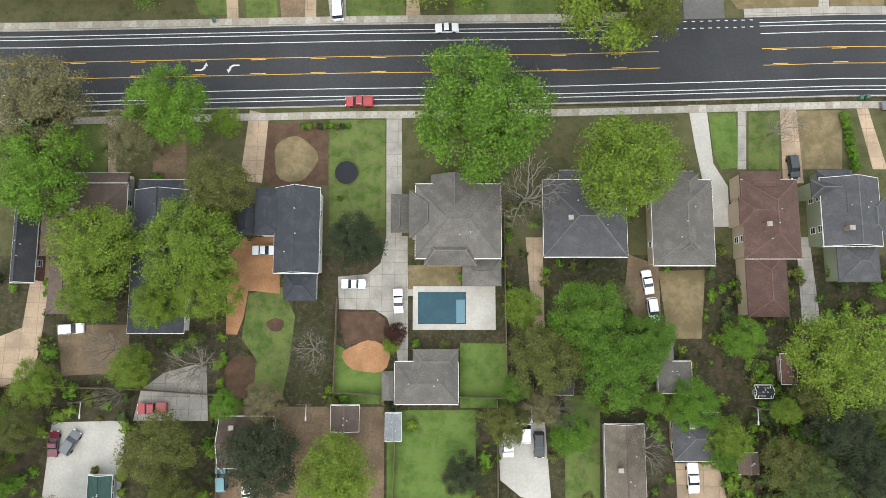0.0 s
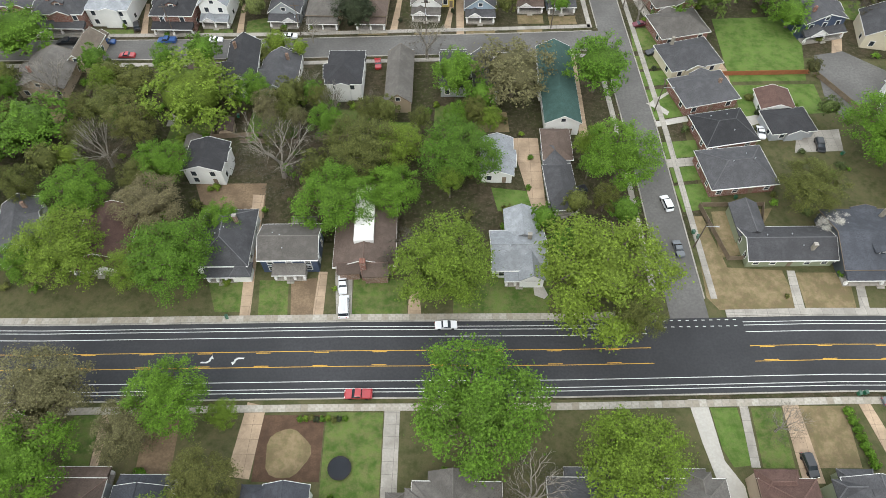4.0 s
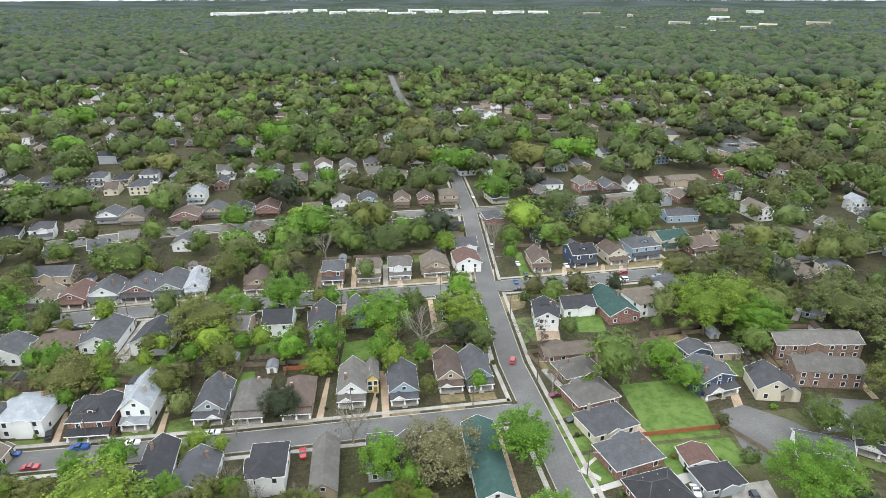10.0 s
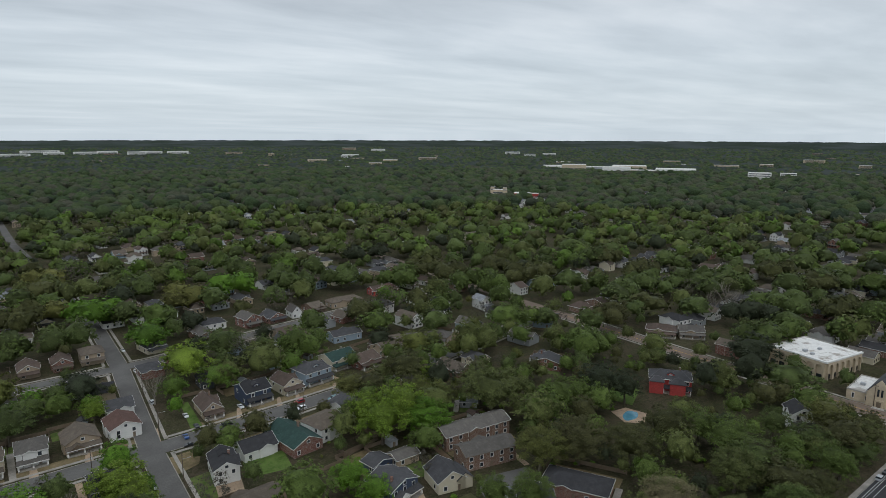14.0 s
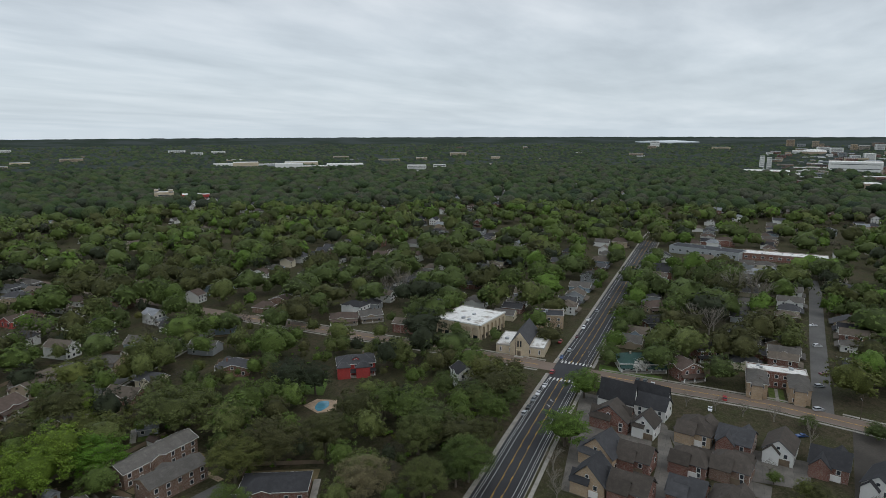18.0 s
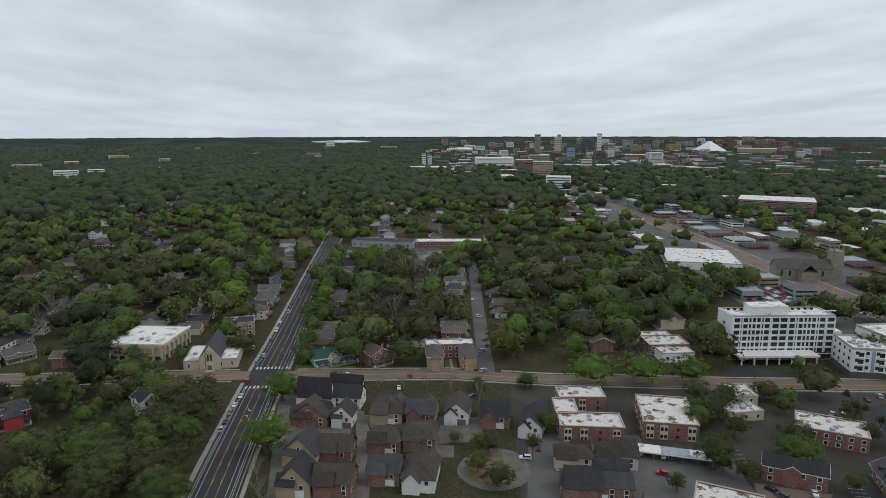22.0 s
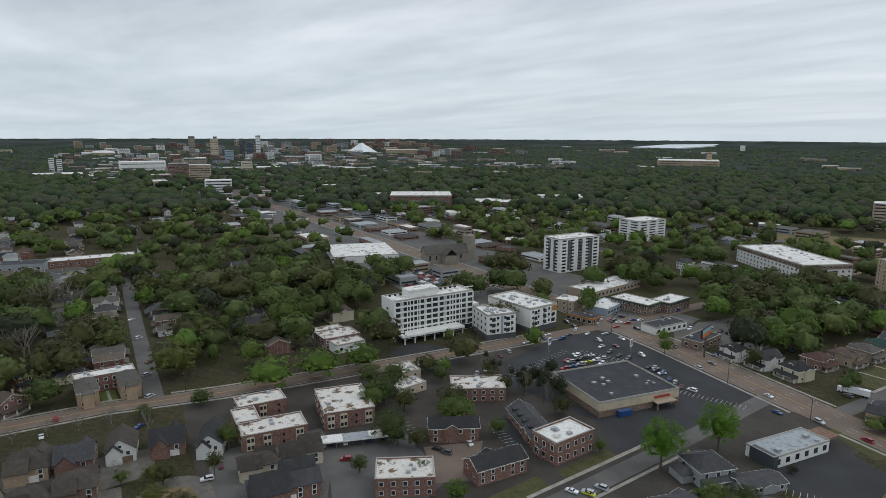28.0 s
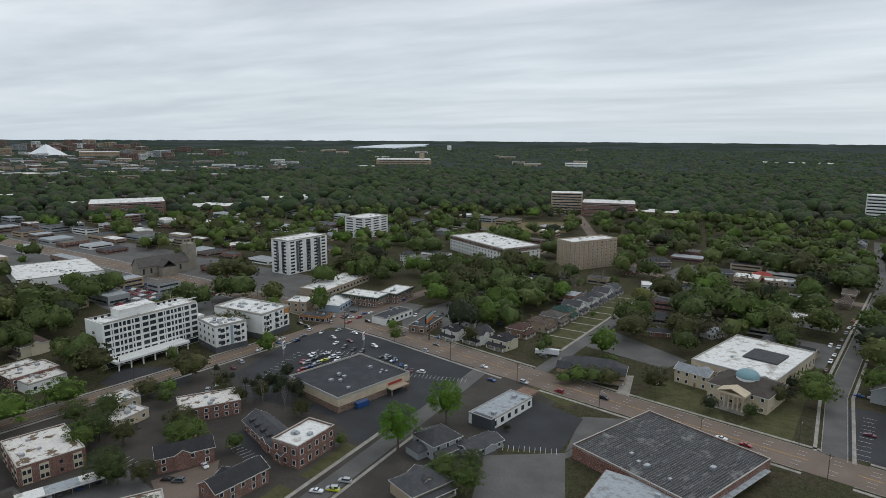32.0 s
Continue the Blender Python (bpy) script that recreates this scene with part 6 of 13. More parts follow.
house(112.7, 183.7, 10, 9.2, 7.0, 3, "gable", "y", 1.6, "navy", "slate", 0, chimney=0)
house(123.1, 182.0, 1, 9.8, 7.0, 3, "gable", "x", 1.6, "tan", "grey", 0, chimney=0)
house(126.5, 160.1, -11, 10.6, 12.0, 4.2, "gable", "y", 3.6, "cream", "slate", 0, wing=(5, -2, 6, 8, 3.6, 2.6))
house(11.5, 106.5, -1, 7.5, 12.0, 3.2, "gable", "y", 1.6, "white", "pale", 0, chimney=0)
house(26.8, 98.2, 5, 6.3, 11.0, 3.0, "hip", "y", 1.9, "grey", "slate", 1, chimney=0, wing=[(0, 9, 5.2, 8, 2.8, 1.6)])
house(26.8, 111.1, 1, 6.7, 10.0, 3.0, "hip", "y", 1.8, "grey", "brown", 0, chimney=0)
house(28.6, 132.5, 1, 8.8, 30.0, 4.4, "gable", "y", 2.6, "white", "green", 0, chimney=0)
house(-100.1, 82.1, 17, 8.2, 14.0, 3.6, "gable", "y", 2.6, "white", "slate", 1)
house(-78.9, 80.3, 2, 12.0, 14.0, 3.6, "gable", "y", 2.6, "brick", "redbrown", 1)
# first street, south side
house(-58.8, 138.0, -175, 8.0, 17.0, 5.4, "gable", "y", 3.2, "white", "dark", 1, 2, back=1)
house(-48.4, 135.2, -179, 9.9, 15.0, 3.6, "gable", "y", 3.2, "white", "slate", 1, back=1)
house(-29.7, 135.8, -179, 9.2, 13.0, 6.0, "hip", "y", 3.2, "white", "dark", 1, 2, back=1)
house(-14.8, 134.8, -179, 6.6, 20.0, 3.8, "gable", "y", 3.0, "tan", "grey", 1, back=1)
house(8.5, 136.4, -174, 5.8, 15.0, 3.8, "gable", "y", 2.8, "white", "slate", 1, back=1)
house(0.1, 138.3, -179, 7.1, 14.0, 3.6, "hip", "y", 2.6, "grey", "slate", 1, back=1)
house(-70.2, 130.4, -179, 7.9, 15.0, 3.6, "gable", "y", 3.0, "tan", "brown", 1, back=1)
house(-113.5, 135.4, -179, 13.0, 14.0, 3.6, "gable", "y", 3.0, "tan", "grey", 1, back=1)
house(-106.4, 144.9, 177, 6.1, 12.0, 3.6, "gable", "y", 2.8, "tan", "tan", 1, back=1)
# first street, north side
house(-131.8, 168.1, -2, 12.1, 13.0, 5.6, "hip", "x", 3.0, "brick", "slate", 1, 2)
house(-118.3, 163.8, 0, 14.3, 12.0, 6.0, "hip", "x", 3.0, "brick", "slate", 1, 2, dormer=1)
house(-104.5, 167.1, -1, 12.6, 14.0, 6.0, "hip", "x", 2.4, "white", "pale", 0, 2)
house(-84.4, 164.5, -0, 12.0, 13.0, 5.8, "hip", "x", 3.0, "brick", "dark", 1, 2, dormer=1)
house(-72.5, 170.0, -1, 8.3, 16.0, 6.4, "gable", "y", 4.0, "white", "pale", 1, 2)
house(-51.5, 170.0, -1, 9.0, 15.0, 4.0, "gable", "y", 3.8, "grey", "slate", 1, dormer=1)
house(-39.9, 169.1, -0, 9.1, 15.0, 4.0, "hip", "y", 3.6, "tan", "grey", 1)
house(-25.2, 169.4, -1, 8.8, 15.0, 4.0, "hip", "y", 3.6, "tan", "brown", 1)
house(-8.6, 174.2, -1, 8.7, 15.0, 4.2, "gable", "y", 4.0, "white", "grey", 1, dormer=1)
house(-2.2, 177.1, 1, 3.6, 10.0, 5.0, "gable", "y", 2.0, "yellow", "grey", 0, 2, chimney=0)
house(7.7, 173.0, 1, 8.8, 14.0, 4.0, "gable", "y", 3.6, "blue", "slate", 1)
house(23.2, 178.9, 1, 7.9, 15.0, 4.0, "gable", "y", 3.6, "tan", "brown", 1)
house(32.4, 178.7, 4, 8.4, 15.0, 4.0, "gable", "y", 3.8, "blue", "slate", 1, dormer=1)
house(-147.4, 169.1, -1, 13.3, 12.0, 5.0, "hip", "x", 3.0, "grey", "slate", 1, 2)
# second street, south side
house(-131.5, 207.4, 177, 13.5, 12.0, 4.0, "gable", "y", 3.4, "white", "slate", 1, dormer=1, back=1)
house(-115.9, 209.3, -176, 14.2, 14.0, 4.0, "hip", "x", 3.4, "tanbrick", "brown", 1, back=1)
house(-101.1, 215.6, -180, 13.1, 18.0, 3.8, "gable", "y", 3.0, "white", "slate", 1, back=1)
house(-81.9, 210.7, 176, 12.3, 15.0, 5.0, "gable", "y", 3.4, "white", "dark", 1, 2, dormer=1, back=1)
house(-53.3, 214.5, 175, 10.7, 12.0, 6.0, "gable", "x", 2.4, "tan", "grey", 1, 2, back=1)
house(-38.1, 218.6, -180, 10.6, 14.0, 5.6, "gable", "x", 2.8, "white", "dark", 1, 2, back=1)
house(-21.3, 215.4, -180, 8.7, 18.0, 5.4, "gable", "y", 4.0, "grey", "slate", 1, 2, back=1)
house(-8.8, 222.4, -180, 6.7, 14.0, 5.0, "gable", "y", 3.0, "blue", "slate", 1, 2, back=1)
house(28.0, 222.9, -180, 8.5, 13.0, 5.6, "gable", "x", 2.6, "charcoal", "dark", 1, 2, back=1)
house(65.5, 212.5, 172, 8.9, 14.0, 5.6, "gable", "y", 2.6, "white", "dark", 1, 2, back=1, dormer=1)
house(80.5, 221.6, -176, 13.3, 11.0, 3.6, "gable", "x", 3.0, "white", "dark", 0, back=1)
house(95.3, 219.4, -172, 12.9, 22.0, 3.8, "gable", "y", 3.4, "brick", "green", 1, back=1)
house(109.2, 220.2, -165, 13.9, 13.0, 6.0, "hip", "x", 2.8, "plaster", "tan", 1, 2, back=1)
house(124.4, 231.2, -155, 9.3, 13.0, 6.0, "hip", "x", 2.8, "white", "slate", 1, 2, back=1)
# second street, north side
house(-182.0, 242.7, 0, 13.6, 12.0, 3.8, "gable", "x", 2.8, "grey", "slate", 1)
house(-138.0, 250.1, -3, 10.1, 14.0, 3.6, "gable", "y", 3.0, "white", "tan", 1)
house(-126.4, 252.4, -3, 11.7, 14.0, 3.6, "gable", "y", 3.0, "brick", "redbrown", 1)
house(-114.4, 253.9, 0, 11.5, 14.0, 4.4, "gable", "y", 3.4, "white", "slate", 1, dormer=1)
house(-101.6, 257.2, 0, 12.6, 16.0, 3.8, "gable", "y", 3.2, "brick", "slate", 1)
house(-89.8, 259.1, 3, 11.4, 18.0, 3.8, "gable", "y", 3.2, "grey", "slate", 1)
house(-79.5, 261.1, 8, 8.4, 18.0, 3.6, "gable", "y", 2.6, "white", "pale", 1)
house(-52.2, 258.7, 0, 10.6, 14.0, 4.0, "gable", "y", 3.4, "tan", "brown", 1)
house(-20.0, 263.8, 0, 9.3, 12.0, 6.0, "hip", "x", 2.6, "brick", "slate", 1, 2)
house(-4.0, 264.4, 0, 10.3, 12.0, 6.0, "hip", "x", 2.6, "cream", "tan", 1, 2, dormer=1)
house(10.2, 265.7, 0, 9.8, 12.0, 6.0, "hip", "x", 2.6, "white", "grey", 1, 2)
house(26.6, 267.8, 3, 12.0, 13.0, 4.4, "gable", "y", 3.2, "tan", "tan", 1, 2)
house(42.1, 270.2, 3, 11.6, 14.0, 4.8, "gable", "y", 2.8, "white", "redbrown", 0, 2)
house(76.6, 269.2, 0, 8.3, 15.0, 3.8, "gable", "y", 3.4, "tan", "brown", 1)
house(97.7, 271.4, 6, 12.0, 13.0, 6.0, "gable", "x", 3.0, "navy", "dark", 1, 2, dormer=1)
house(114.5, 272.7, 8, 9.5, 13.0, 4.6, "gable", "y", 3.2, "cream", "brown", 1, 2)
house(130.0, 277.2, 10, 15.1, 13.0, 6.2, "hip", "x", 3.2, "blue", "slate", 1, 2, dormer=1)
house(150.1, 288.1, 10, 15.8, 13.0, 5.0, "gable", "x", 3.0, "cream", "green", 1, 2)
house(161.3, 279.9, 11, 13.9, 13.0, 3.8, "gable", "x", 3.0, "brick", "brown", 1)
house(181.3, 289.1, 12, 13.4, 12.0, 4.2, "gable", "x", 2.8, "tan", "tan", 1)
# third street
house(-108.0, 352.7, 0, 15.1, 13.0, 4.2, "gable", "y", 3.0, "brick", "brown", 1, lod=2)
house(-94.0, 360.8, 0, 11.4, 13.0, 4.2, "gable", "y", 3.0, "tan", "slate", 1, lod=2)
house(-78.7, 358.8, 0, 11.7, 13.0, 4.2, "gable", "y", 3.0, "white", "dark", 1, lod=2)
house(-63.5, 360.9, 0, 12.1, 13.0, 4.2, "gable", "y", 3.0, "brick", "redbrown", 1, lod=2)
house(15.4, 368.4, 0, 8.9, 13.0, 4.2, "gable", "y", 3.0, "tan", "brown", 1, lod=2)
house(30.5, 369.4, 0, 8.9, 13.0, 4.2, "gable", "y", 3.0, "brick", "brown", 1, lod=2)
house(44.7, 371.6, 0, 11.0, 13.0, 6, "hip", "x", 2.6, "tan", "tan", 1, 2, lod=2)
house(-220.8, 333.6, 0, 18.9, 13.0, 4.2, "gable", "x", 2.6, "tan", "tan", 1, lod=2)
house(-137.0, 354.7, 0, 13.9, 13.0, 4.2, "gable", "y", 3.0, "tan", "grey", 1, lod=2)
house(-151.8, 357.7, 0, 11.7, 13.0, 4.2, "gable", "y", 3.0, "white", "slate", 1, lod=2)
house(-96.9, 309.1, -180, 11.8, 11.0, 4.0, "gable", "y", 3.0, "white", "slate", 1, lod=2, back=1)
house(-60.8, 317.3, -180, 11.4, 11.0, 4.0, "gable", "y", 3.0, "white", "brown", 1, lod=2, back=1)
house(-38.5, 303.7, -180, 10.4, 11.0, 4.0, "gable", "x", 3.0, "tan", "slate", 1, lod=2, back=1)
house(-50.3, 324.1, -180, 9.2, 11.0, 4.0, "gable", "y", 3.0, "blue", "slate", 1, lod=2, back=1)
house(27.7, 324.3, -180, 11.3, 11.0, 4.0, "gable", "x", 3.0, "grey", "slate", 1, lod=2, back=1)
house(41.3, 314.2, -180, 9.8, 11.0, 4.0, "gable", "x", 3.0, "tan", "dark", 1, lod=2, back=1)
house(44.4, 291.2, -180, 10.6, 11.0, 4.0, "gable", "x", 3.0, "white", "slate", 1, lod=2, back=1)
house(-145.1, 275.0, -180, 16.1, 11.0, 4.0, "gable", "x", 3.0, "tan", "slate", 1, lod=2, back=1)
house(84.0, 300.2, -180, 6.0, 11.0, 4.0, "gable", "y", 2.5, "charcoal", "dark", 0, lod=2, back=1)
house(121.6, 304.1, -180, 7.2, 11.0, 4.0, "gable", "y", 3, "blue", "slate", 0, lod=2, back=1)
house(173.3, 324.6, -180, 18.3, 11.0, 4.0, "gable", "x", 2.4, "blue", "slate", 0, lod=2, back=1)
house(186.4, 296.7, -180, 17.0, 11.0, 4.0, "gable", "x", 2.4, "tan", "tan", 0, lod=2, back=1)
house(148.4, 333.3, -180, 14.1, 11.0, 4.0, "hip", "x", 2.6, "white", "brown", 1, 2, lod=2, back=1)
house(137.7, 333.3, -180, 5.3, 11.0, 4.0, "gable", "y", 3, "white", "slate", 1, 2, lod=2, back=1)
house(115.8, 393.5, -180, 14.4, 11.0, 4.0, "hip", "x", 2.6, "white", "slate", 1, 2, lod=2, back=1)
house(168.7, 387.6, -180, 7.1, 11.0, 4.0, "gable", "y", 4, "white", "grey", 0, lod=2, back=1)
house(209.8, 393.6, -180, 24.5, 11.0, 4.0, "hip", "x", 2.6, "tan", "tan", 1, lod=2, back=1)
house(248.3, 405.9, -180, 18.5, 11.0, 4.0, "gable", "x", 3, "redpaint", "brown", 1, 2, lod=2, back=1)
# main trees by the avenue
tree(6.2, 38.5, 13.0, 21, "green", 0, "in a back yard")
tree(32.8, 29.6, 10.0, 19, "lime", 0, "in a back yard")
tree(-51.9, 39.4, 7.9, 17, "green", 0, "in a back yard")
tree(-75.2, 39.6, 9.8, 19, "pale", 0, "in a back yard")
tree(-74.9, 26.6, 9.7, 18, "green", 0, "in a back yard")
tree(-63.5, 12.7, 9.0, 15, "lime", 0, "in a back yard")
tree(-46.2, 13.8, 9.1, 17, "lime", 0, "in a back yard")
tree(-42.8, 5.9, 6.1, 14, "lime", 0, "in a back yard")
tree(-58.3, 34.0, 6.3, 14, "pale", 0, "in a back yard")
tree(15.3, 24.1, 7.8, 14, "grey", 0, "in a back yard")
tree(-16.8, 15.5, 5.5, 9, "dark", 0, "in a back yard")
tree(14.7, 3.5, 4.0, 9, "lime", 0, "in a back yard")
tree(26.2, 2.1, 7.2, 12, "green", 0, "in a back yard")
tree(31.5, -6.9, 7.6, 13, "green", 0, "in a back yard")
tree(18.0, -6.2, 7.1, 12, "olive", 0, "in a back yard")
tree(37.8, -1.8, 5.2, 10, "green", 0, "in a back yard")
tree(-31.7, -24.1, 7.4, 13, "dark", 0, "in a back yard")
tree(-18.7, -26.8, 7.4, 13, "lime", 0, "in a back yard")
tree(-50.7, -23.3, 7.0, 11, "olive", 0, "in a back yard")
tree(4.1, -26.6, 3.9, 8, "dark", 0, "in a back yard")
tree(70.9, -5.0, 9.4, 17, "lime", 0, "in a back yard")
tree(62.2, -23.2, 5.0, 11, "olive", 0, "in a back yard")
tree(70.8, -17.0, 6.0, 13, "dark", 0, "in a back yard")
tree(51.9, -19.7, 4.1, 9, "lime", 0, "in a back yard")
tree(23.4, -19.2, 4.1, 9, "green", 0, "in a back yard")
tree(-45.4, -8.4, 6.2, 10, "grey", 0, "in a back yard")
tree(-61.1, -5.6, 5.7, 10, "grey", 0, "in a back yard")
tree(-24.1, -5.0, 5.2, 9, "grey", 0, "in a back yard")
tree(36.9, -21.8, 5.6, 10, "grey", 0, "in a back yard")
tree(-52.9, 2.7, 4.6, 12, "lime", 0, "in a back yard")
tree(-64.9, 3.5, 5.1, 13, "lime", 0, "in a back yard")
tree(-42.2, 24.5, 6.2, 15, "olive", 0, "in a back yard")
tree(-42.7, 38.4, 3.1, 7, "lime", 0, "in a back yard")
tree(64.3, 38.8, 4.3, 9, "grey", 0, "in a back yard")
tree(65.3, -25.8, 5.9, 13, "mid", 0, "in a back yard")
tree(75.8, -25.4, 7.4, 14, "dark", 0, "in a back yard")
tree(77.8, -13.2, 4.1, 10, "mid", 0, "in a back yard")
tree(-74.3, -12.0, 4.6, 9, "lime", 0, "in a back yard")
tree(45.9, -13.8, 5.1, 9, "green", 0, "in a back yard")
tree(-8.9, -1.7, 2.3, 4, "red", 0, "in a back yard")
tree(-9.8, -4.0, 1.7, 3, "lime", 0, "in a back yard")
tree(37.5, 57.7, 5.3, 18, "olive", 0, "in a back yard")
tree(-0.8, 69.8, 11.5, 19, "lime", 0, "in a yard by the street")
tree(32.4, 67.9, 15.1, 21, "lime", 0, "in a yard by the street")
tree(-59.4, 70.5, 10.0, 17, "green", 0, "in a yard by the street")
tree(-83.8, 71.9, 10.1, 17, "lime", 0, "in a yard by the street")
tree(-69.3, 85.9, 8.3, 14, "pale", 0, "in a yard by the street")
tree(-40.2, 100.4, 1.4, 6, "green", 0, "in a yard by the street")
tree(-26.6, 88.1, 9.6, 15, "green", 0, "in a yard by the street")
tree(-42.0, 101.3, 11.6, 16, "grey", 0, "in a yard by the street")
tree(1.8, 103.6, 10.4, 14, "green", 0, "in a yard by the street")
tree(41.0, 101.9, 9.8, 17, "green", 0, "in a yard by the street")
tree(39.1, 134.3, 9.0, 18, "green", 1, "in a yard by the street")
tree(-87.7, 90.1, 7.9, 13, "green", 0, "in a yard by the street")
tree(-68.3, 121.7, 12.8, 17, "lime", 1, "in a yard by the street")
tree(-21.8, 104.3, 9.7, 15, "olive", 0, "in a yard by the street")
tree(16.2, 132.1, 11.6, 17, "pale", 1, "in a yard by the street")
tree(0.7, 132.7, 7.1, 14, "green", 1, "in a yard by the street")
tree(-14.0, 92.5, 7.3, 12, "green", 0, "in a yard by the street")
tree(-13.8, 106.3, 7.1, 12, "lime", 0, "in a yard by the street")
tree(-54.2, 143.9, 3.4, 6, "olive", 1, "in a yard by the street")
tree(-7.9, 147.6, 7.5, 13, "grey", 1, "in a yard by the street")
tree(-29.7, 161.0, 6.7, 12, "dark", 1, "in a yard by the street")
tree(-36.7, 230.2, 10.9, 19, "green", 1, "in a yard by the street")
tree(-63.5, 211.2, 13.4, 19, "olive", 1, "in a yard by the street")
tree(1.6, 210.8, 12.4, 17, "green", 1, "in a yard by the street")
tree(31.6, 212.7, 10.4, 16, "lime", 1, "in a yard by the street")
tree(15.6, 196.3, 11.9, 14, "grey", 1, "in a yard by the street")
tree(30.6, 196.9, 6.0, 12, "dark", 1, "in a yard by the street")
stand(127.7, 203.7, 16.8, 22.0, "lime")
tree(-20.3, 184.9, 6.2, 8, "lime", 1, "in a yard by the street")
tree(96.4, 175.2, 7.7, 12, "green", 1, "in a yard by the street")
tree(83.5, 179.5, 5.2, 9, "grey", 1, "in a yard by the street")
tree(68.2, 166.5, 3.6, 5, "green", 1, "in a yard by the street")
tree(89.4, 85.8, 4.5, 6, "white", 0, "in a yard by the street")
tree(85.0, 95.4, 7.9, 13, "olive", 0, "in a yard by the street")
tree(109.5, 112.0, 12.0, 18, "green", 0, "in a yard by the street")
tree(-126.6, 147.1, 10.9, 15, "green", 1, "in a yard by the street")
tree(-141.9, 188.6, 9.8, 14, "green", 1, "in a yard by the street")
tree(-149.8, 234.0, 12.3, 16, "green", 1, "in a yard by the street")
tree(-99.5, 179.7, 10.4, 13, "olive", 1, "in a yard by the street")
tree(-92.2, 186.3, 5.8, 12, "lime", 1, "in a yard by the street")
tree(-67.8, 175.3, 6.5, 13, "olive", 1, "in a yard by the street")
tree(-42.1, 153.7, 3.8, 8, "grey", 1, "in a yard by the street")
tree(-51.4, 147.8, 4.3, 8, "lime", 1, "in a yard by the street")
tree(56.4, 166.5, 5.0, 10, "grey", 1, "in a yard by the street")
tree(100.9, 164.1, 7.1, 7, "green", 1, "in a yard by the street")
tree(-106.5, 110.1, 10.1, 15, "green", 1, "in a yard by the street")
tree(-86.3, 103.3, 8.4, 14, "grey", 0, "in a yard by the street")
tree(-70.0, 98.6, 6.8, 13, "green", 0, "in a yard by the street")
tree(-109.0, 127.8, 7.8, 12, "grey", 1, "in a yard by the street")
tree(-90.3, 119.0, 7.5, 12, "olive", 1, "in a yard by the street")
tree(-53.0, 83.4, 5.1, 10, "green", 0, "in a yard by the street")
tree(-87.7, 130.5, 6.4, 9, "olive", 1, "in a yard by the street")
tree(133.3, 243.3, 9.0, 14, "olive", 1, "in a yard by the street")
tree(142.3, 193.3, 11.6, 16, "green", 0, "in a yard by the street")
tree(-152.0, 243.0, 12.1, 19, "olive", 1, "among the houses")
tree(-153.2, 197.9, 7.3, 13, "green", 1, "among the houses")
tree(78.6, 310.8, 14.1, 21, "lime", 1, "among the houses")
tree(33.8, 292.7, 4.8, 11, "green", 1, "among the houses")
tree(110.4, 318.0, 9.9, 17, "grey", 1, "among the houses")
tree(157.0, 223.0, 9.0, 12, "olive", 1, "among the houses")
tree(192.6, 319.9, 11.5, 15, "green", 1, "among the houses")
tree(-38.2, 329.0, 11.8, 16, "lime", 1, "among the houses")
tree(-10.4, 331.9, 10.3, 16, "olive", 1, "among the houses")
stand(-149.8, 453.7, 14.4, 17.5, "olive")
stand(-240.7, 512.6, 15.6, 18.5, "green")
tree(35.0, 456.3, 12.4, 15, "olive", 1, "among the houses")
tree(-115.7, 400.9, 13.3, 16, "pale", 1, "among the houses")
tree(-31.9, 412.4, 9.1, 14, "green", 1, "among the houses")
stand(-283.4, 639.8, 19.6, 21.7, "green")
stand(-300.6, 531.3, 18.0, 20.4, "olive")
tree(-263.1, 394.1, 13.8, 16, "green", 1, "among the houses")
tree(-13.1, 211.6, 4.4, 9, "olive", 1, "among the houses")
tree(-67.9, 297.2, 9.7, 13, "green", 1, "among the houses")
tree(191.9, 275.1, 10.7, 13, "olive", 1, "among the houses")
tree(162.0, 210.9, 8.6, 14, "olive", 1, "among the houses")
# east of the district, along the avenue
house(266.0, 163.0, -54, 19.0, 11.0, 6.4, "hip", "x", 2.8, "redpaint", "slate", 1, 2, lod=0, dormer=1, wing=[(-6.4, -6.2, 6.4, 5.5, 6.0, 1.9), (3.2, -6.6, 7.0, 5.0, 5.6, 1.8), (6.8, 6.0, 6.2, 5.0, 5.8, 1.8), (-3.0, 6.4, 7.0, 5.0, 5.2, 1.8)], label="red-painted brick mansion of several wings with grey hip roofs")
house(155.9, 181.0, -5, 30.7, 10.0, 6, "gable", "x", 2.2, "brownbrick", "grey", 0, 2, chimney=0)
house(148.5, 164.0, -11, 21.5, 10.0, 6, "gable", "x", 2.2, "brownbrick", "grey", 0, 2, chimney=0)
house(160.4, 128.7, -62, 22.6, 12.0, 4, "hip", "x", 2.2, "brick", "dark", 0)
house(250.6, 401.3, -53, 16.2, 11.0, 4, "gable", "y", 4, "redpaint", "redbrown", 0)
house(217.0, 288.4, -56, 15.4, 12.0, 4, "hip", "x", 2.6, "tanbrick", "grey", 1)
house(184.2, 294.1, -57, 15.6, 12.0, 4, "gable", "x", 2.6, "tan", "brown", 1)
house(290.2, 272.4, -51, 12.0, 11.0, 4, "gable", "x", 2.6, "blue", "slate", 0)
house(238.9, 219.1, -56, 16.0, 11.0, 4, "gable", "y", 2.6, "brick", "slate", 0)
house(174.5, 205.9, -42, 7.6, 6.0, 2.6, "gable", "x", 1.2, "grey", "pale", 0, chimney=0)
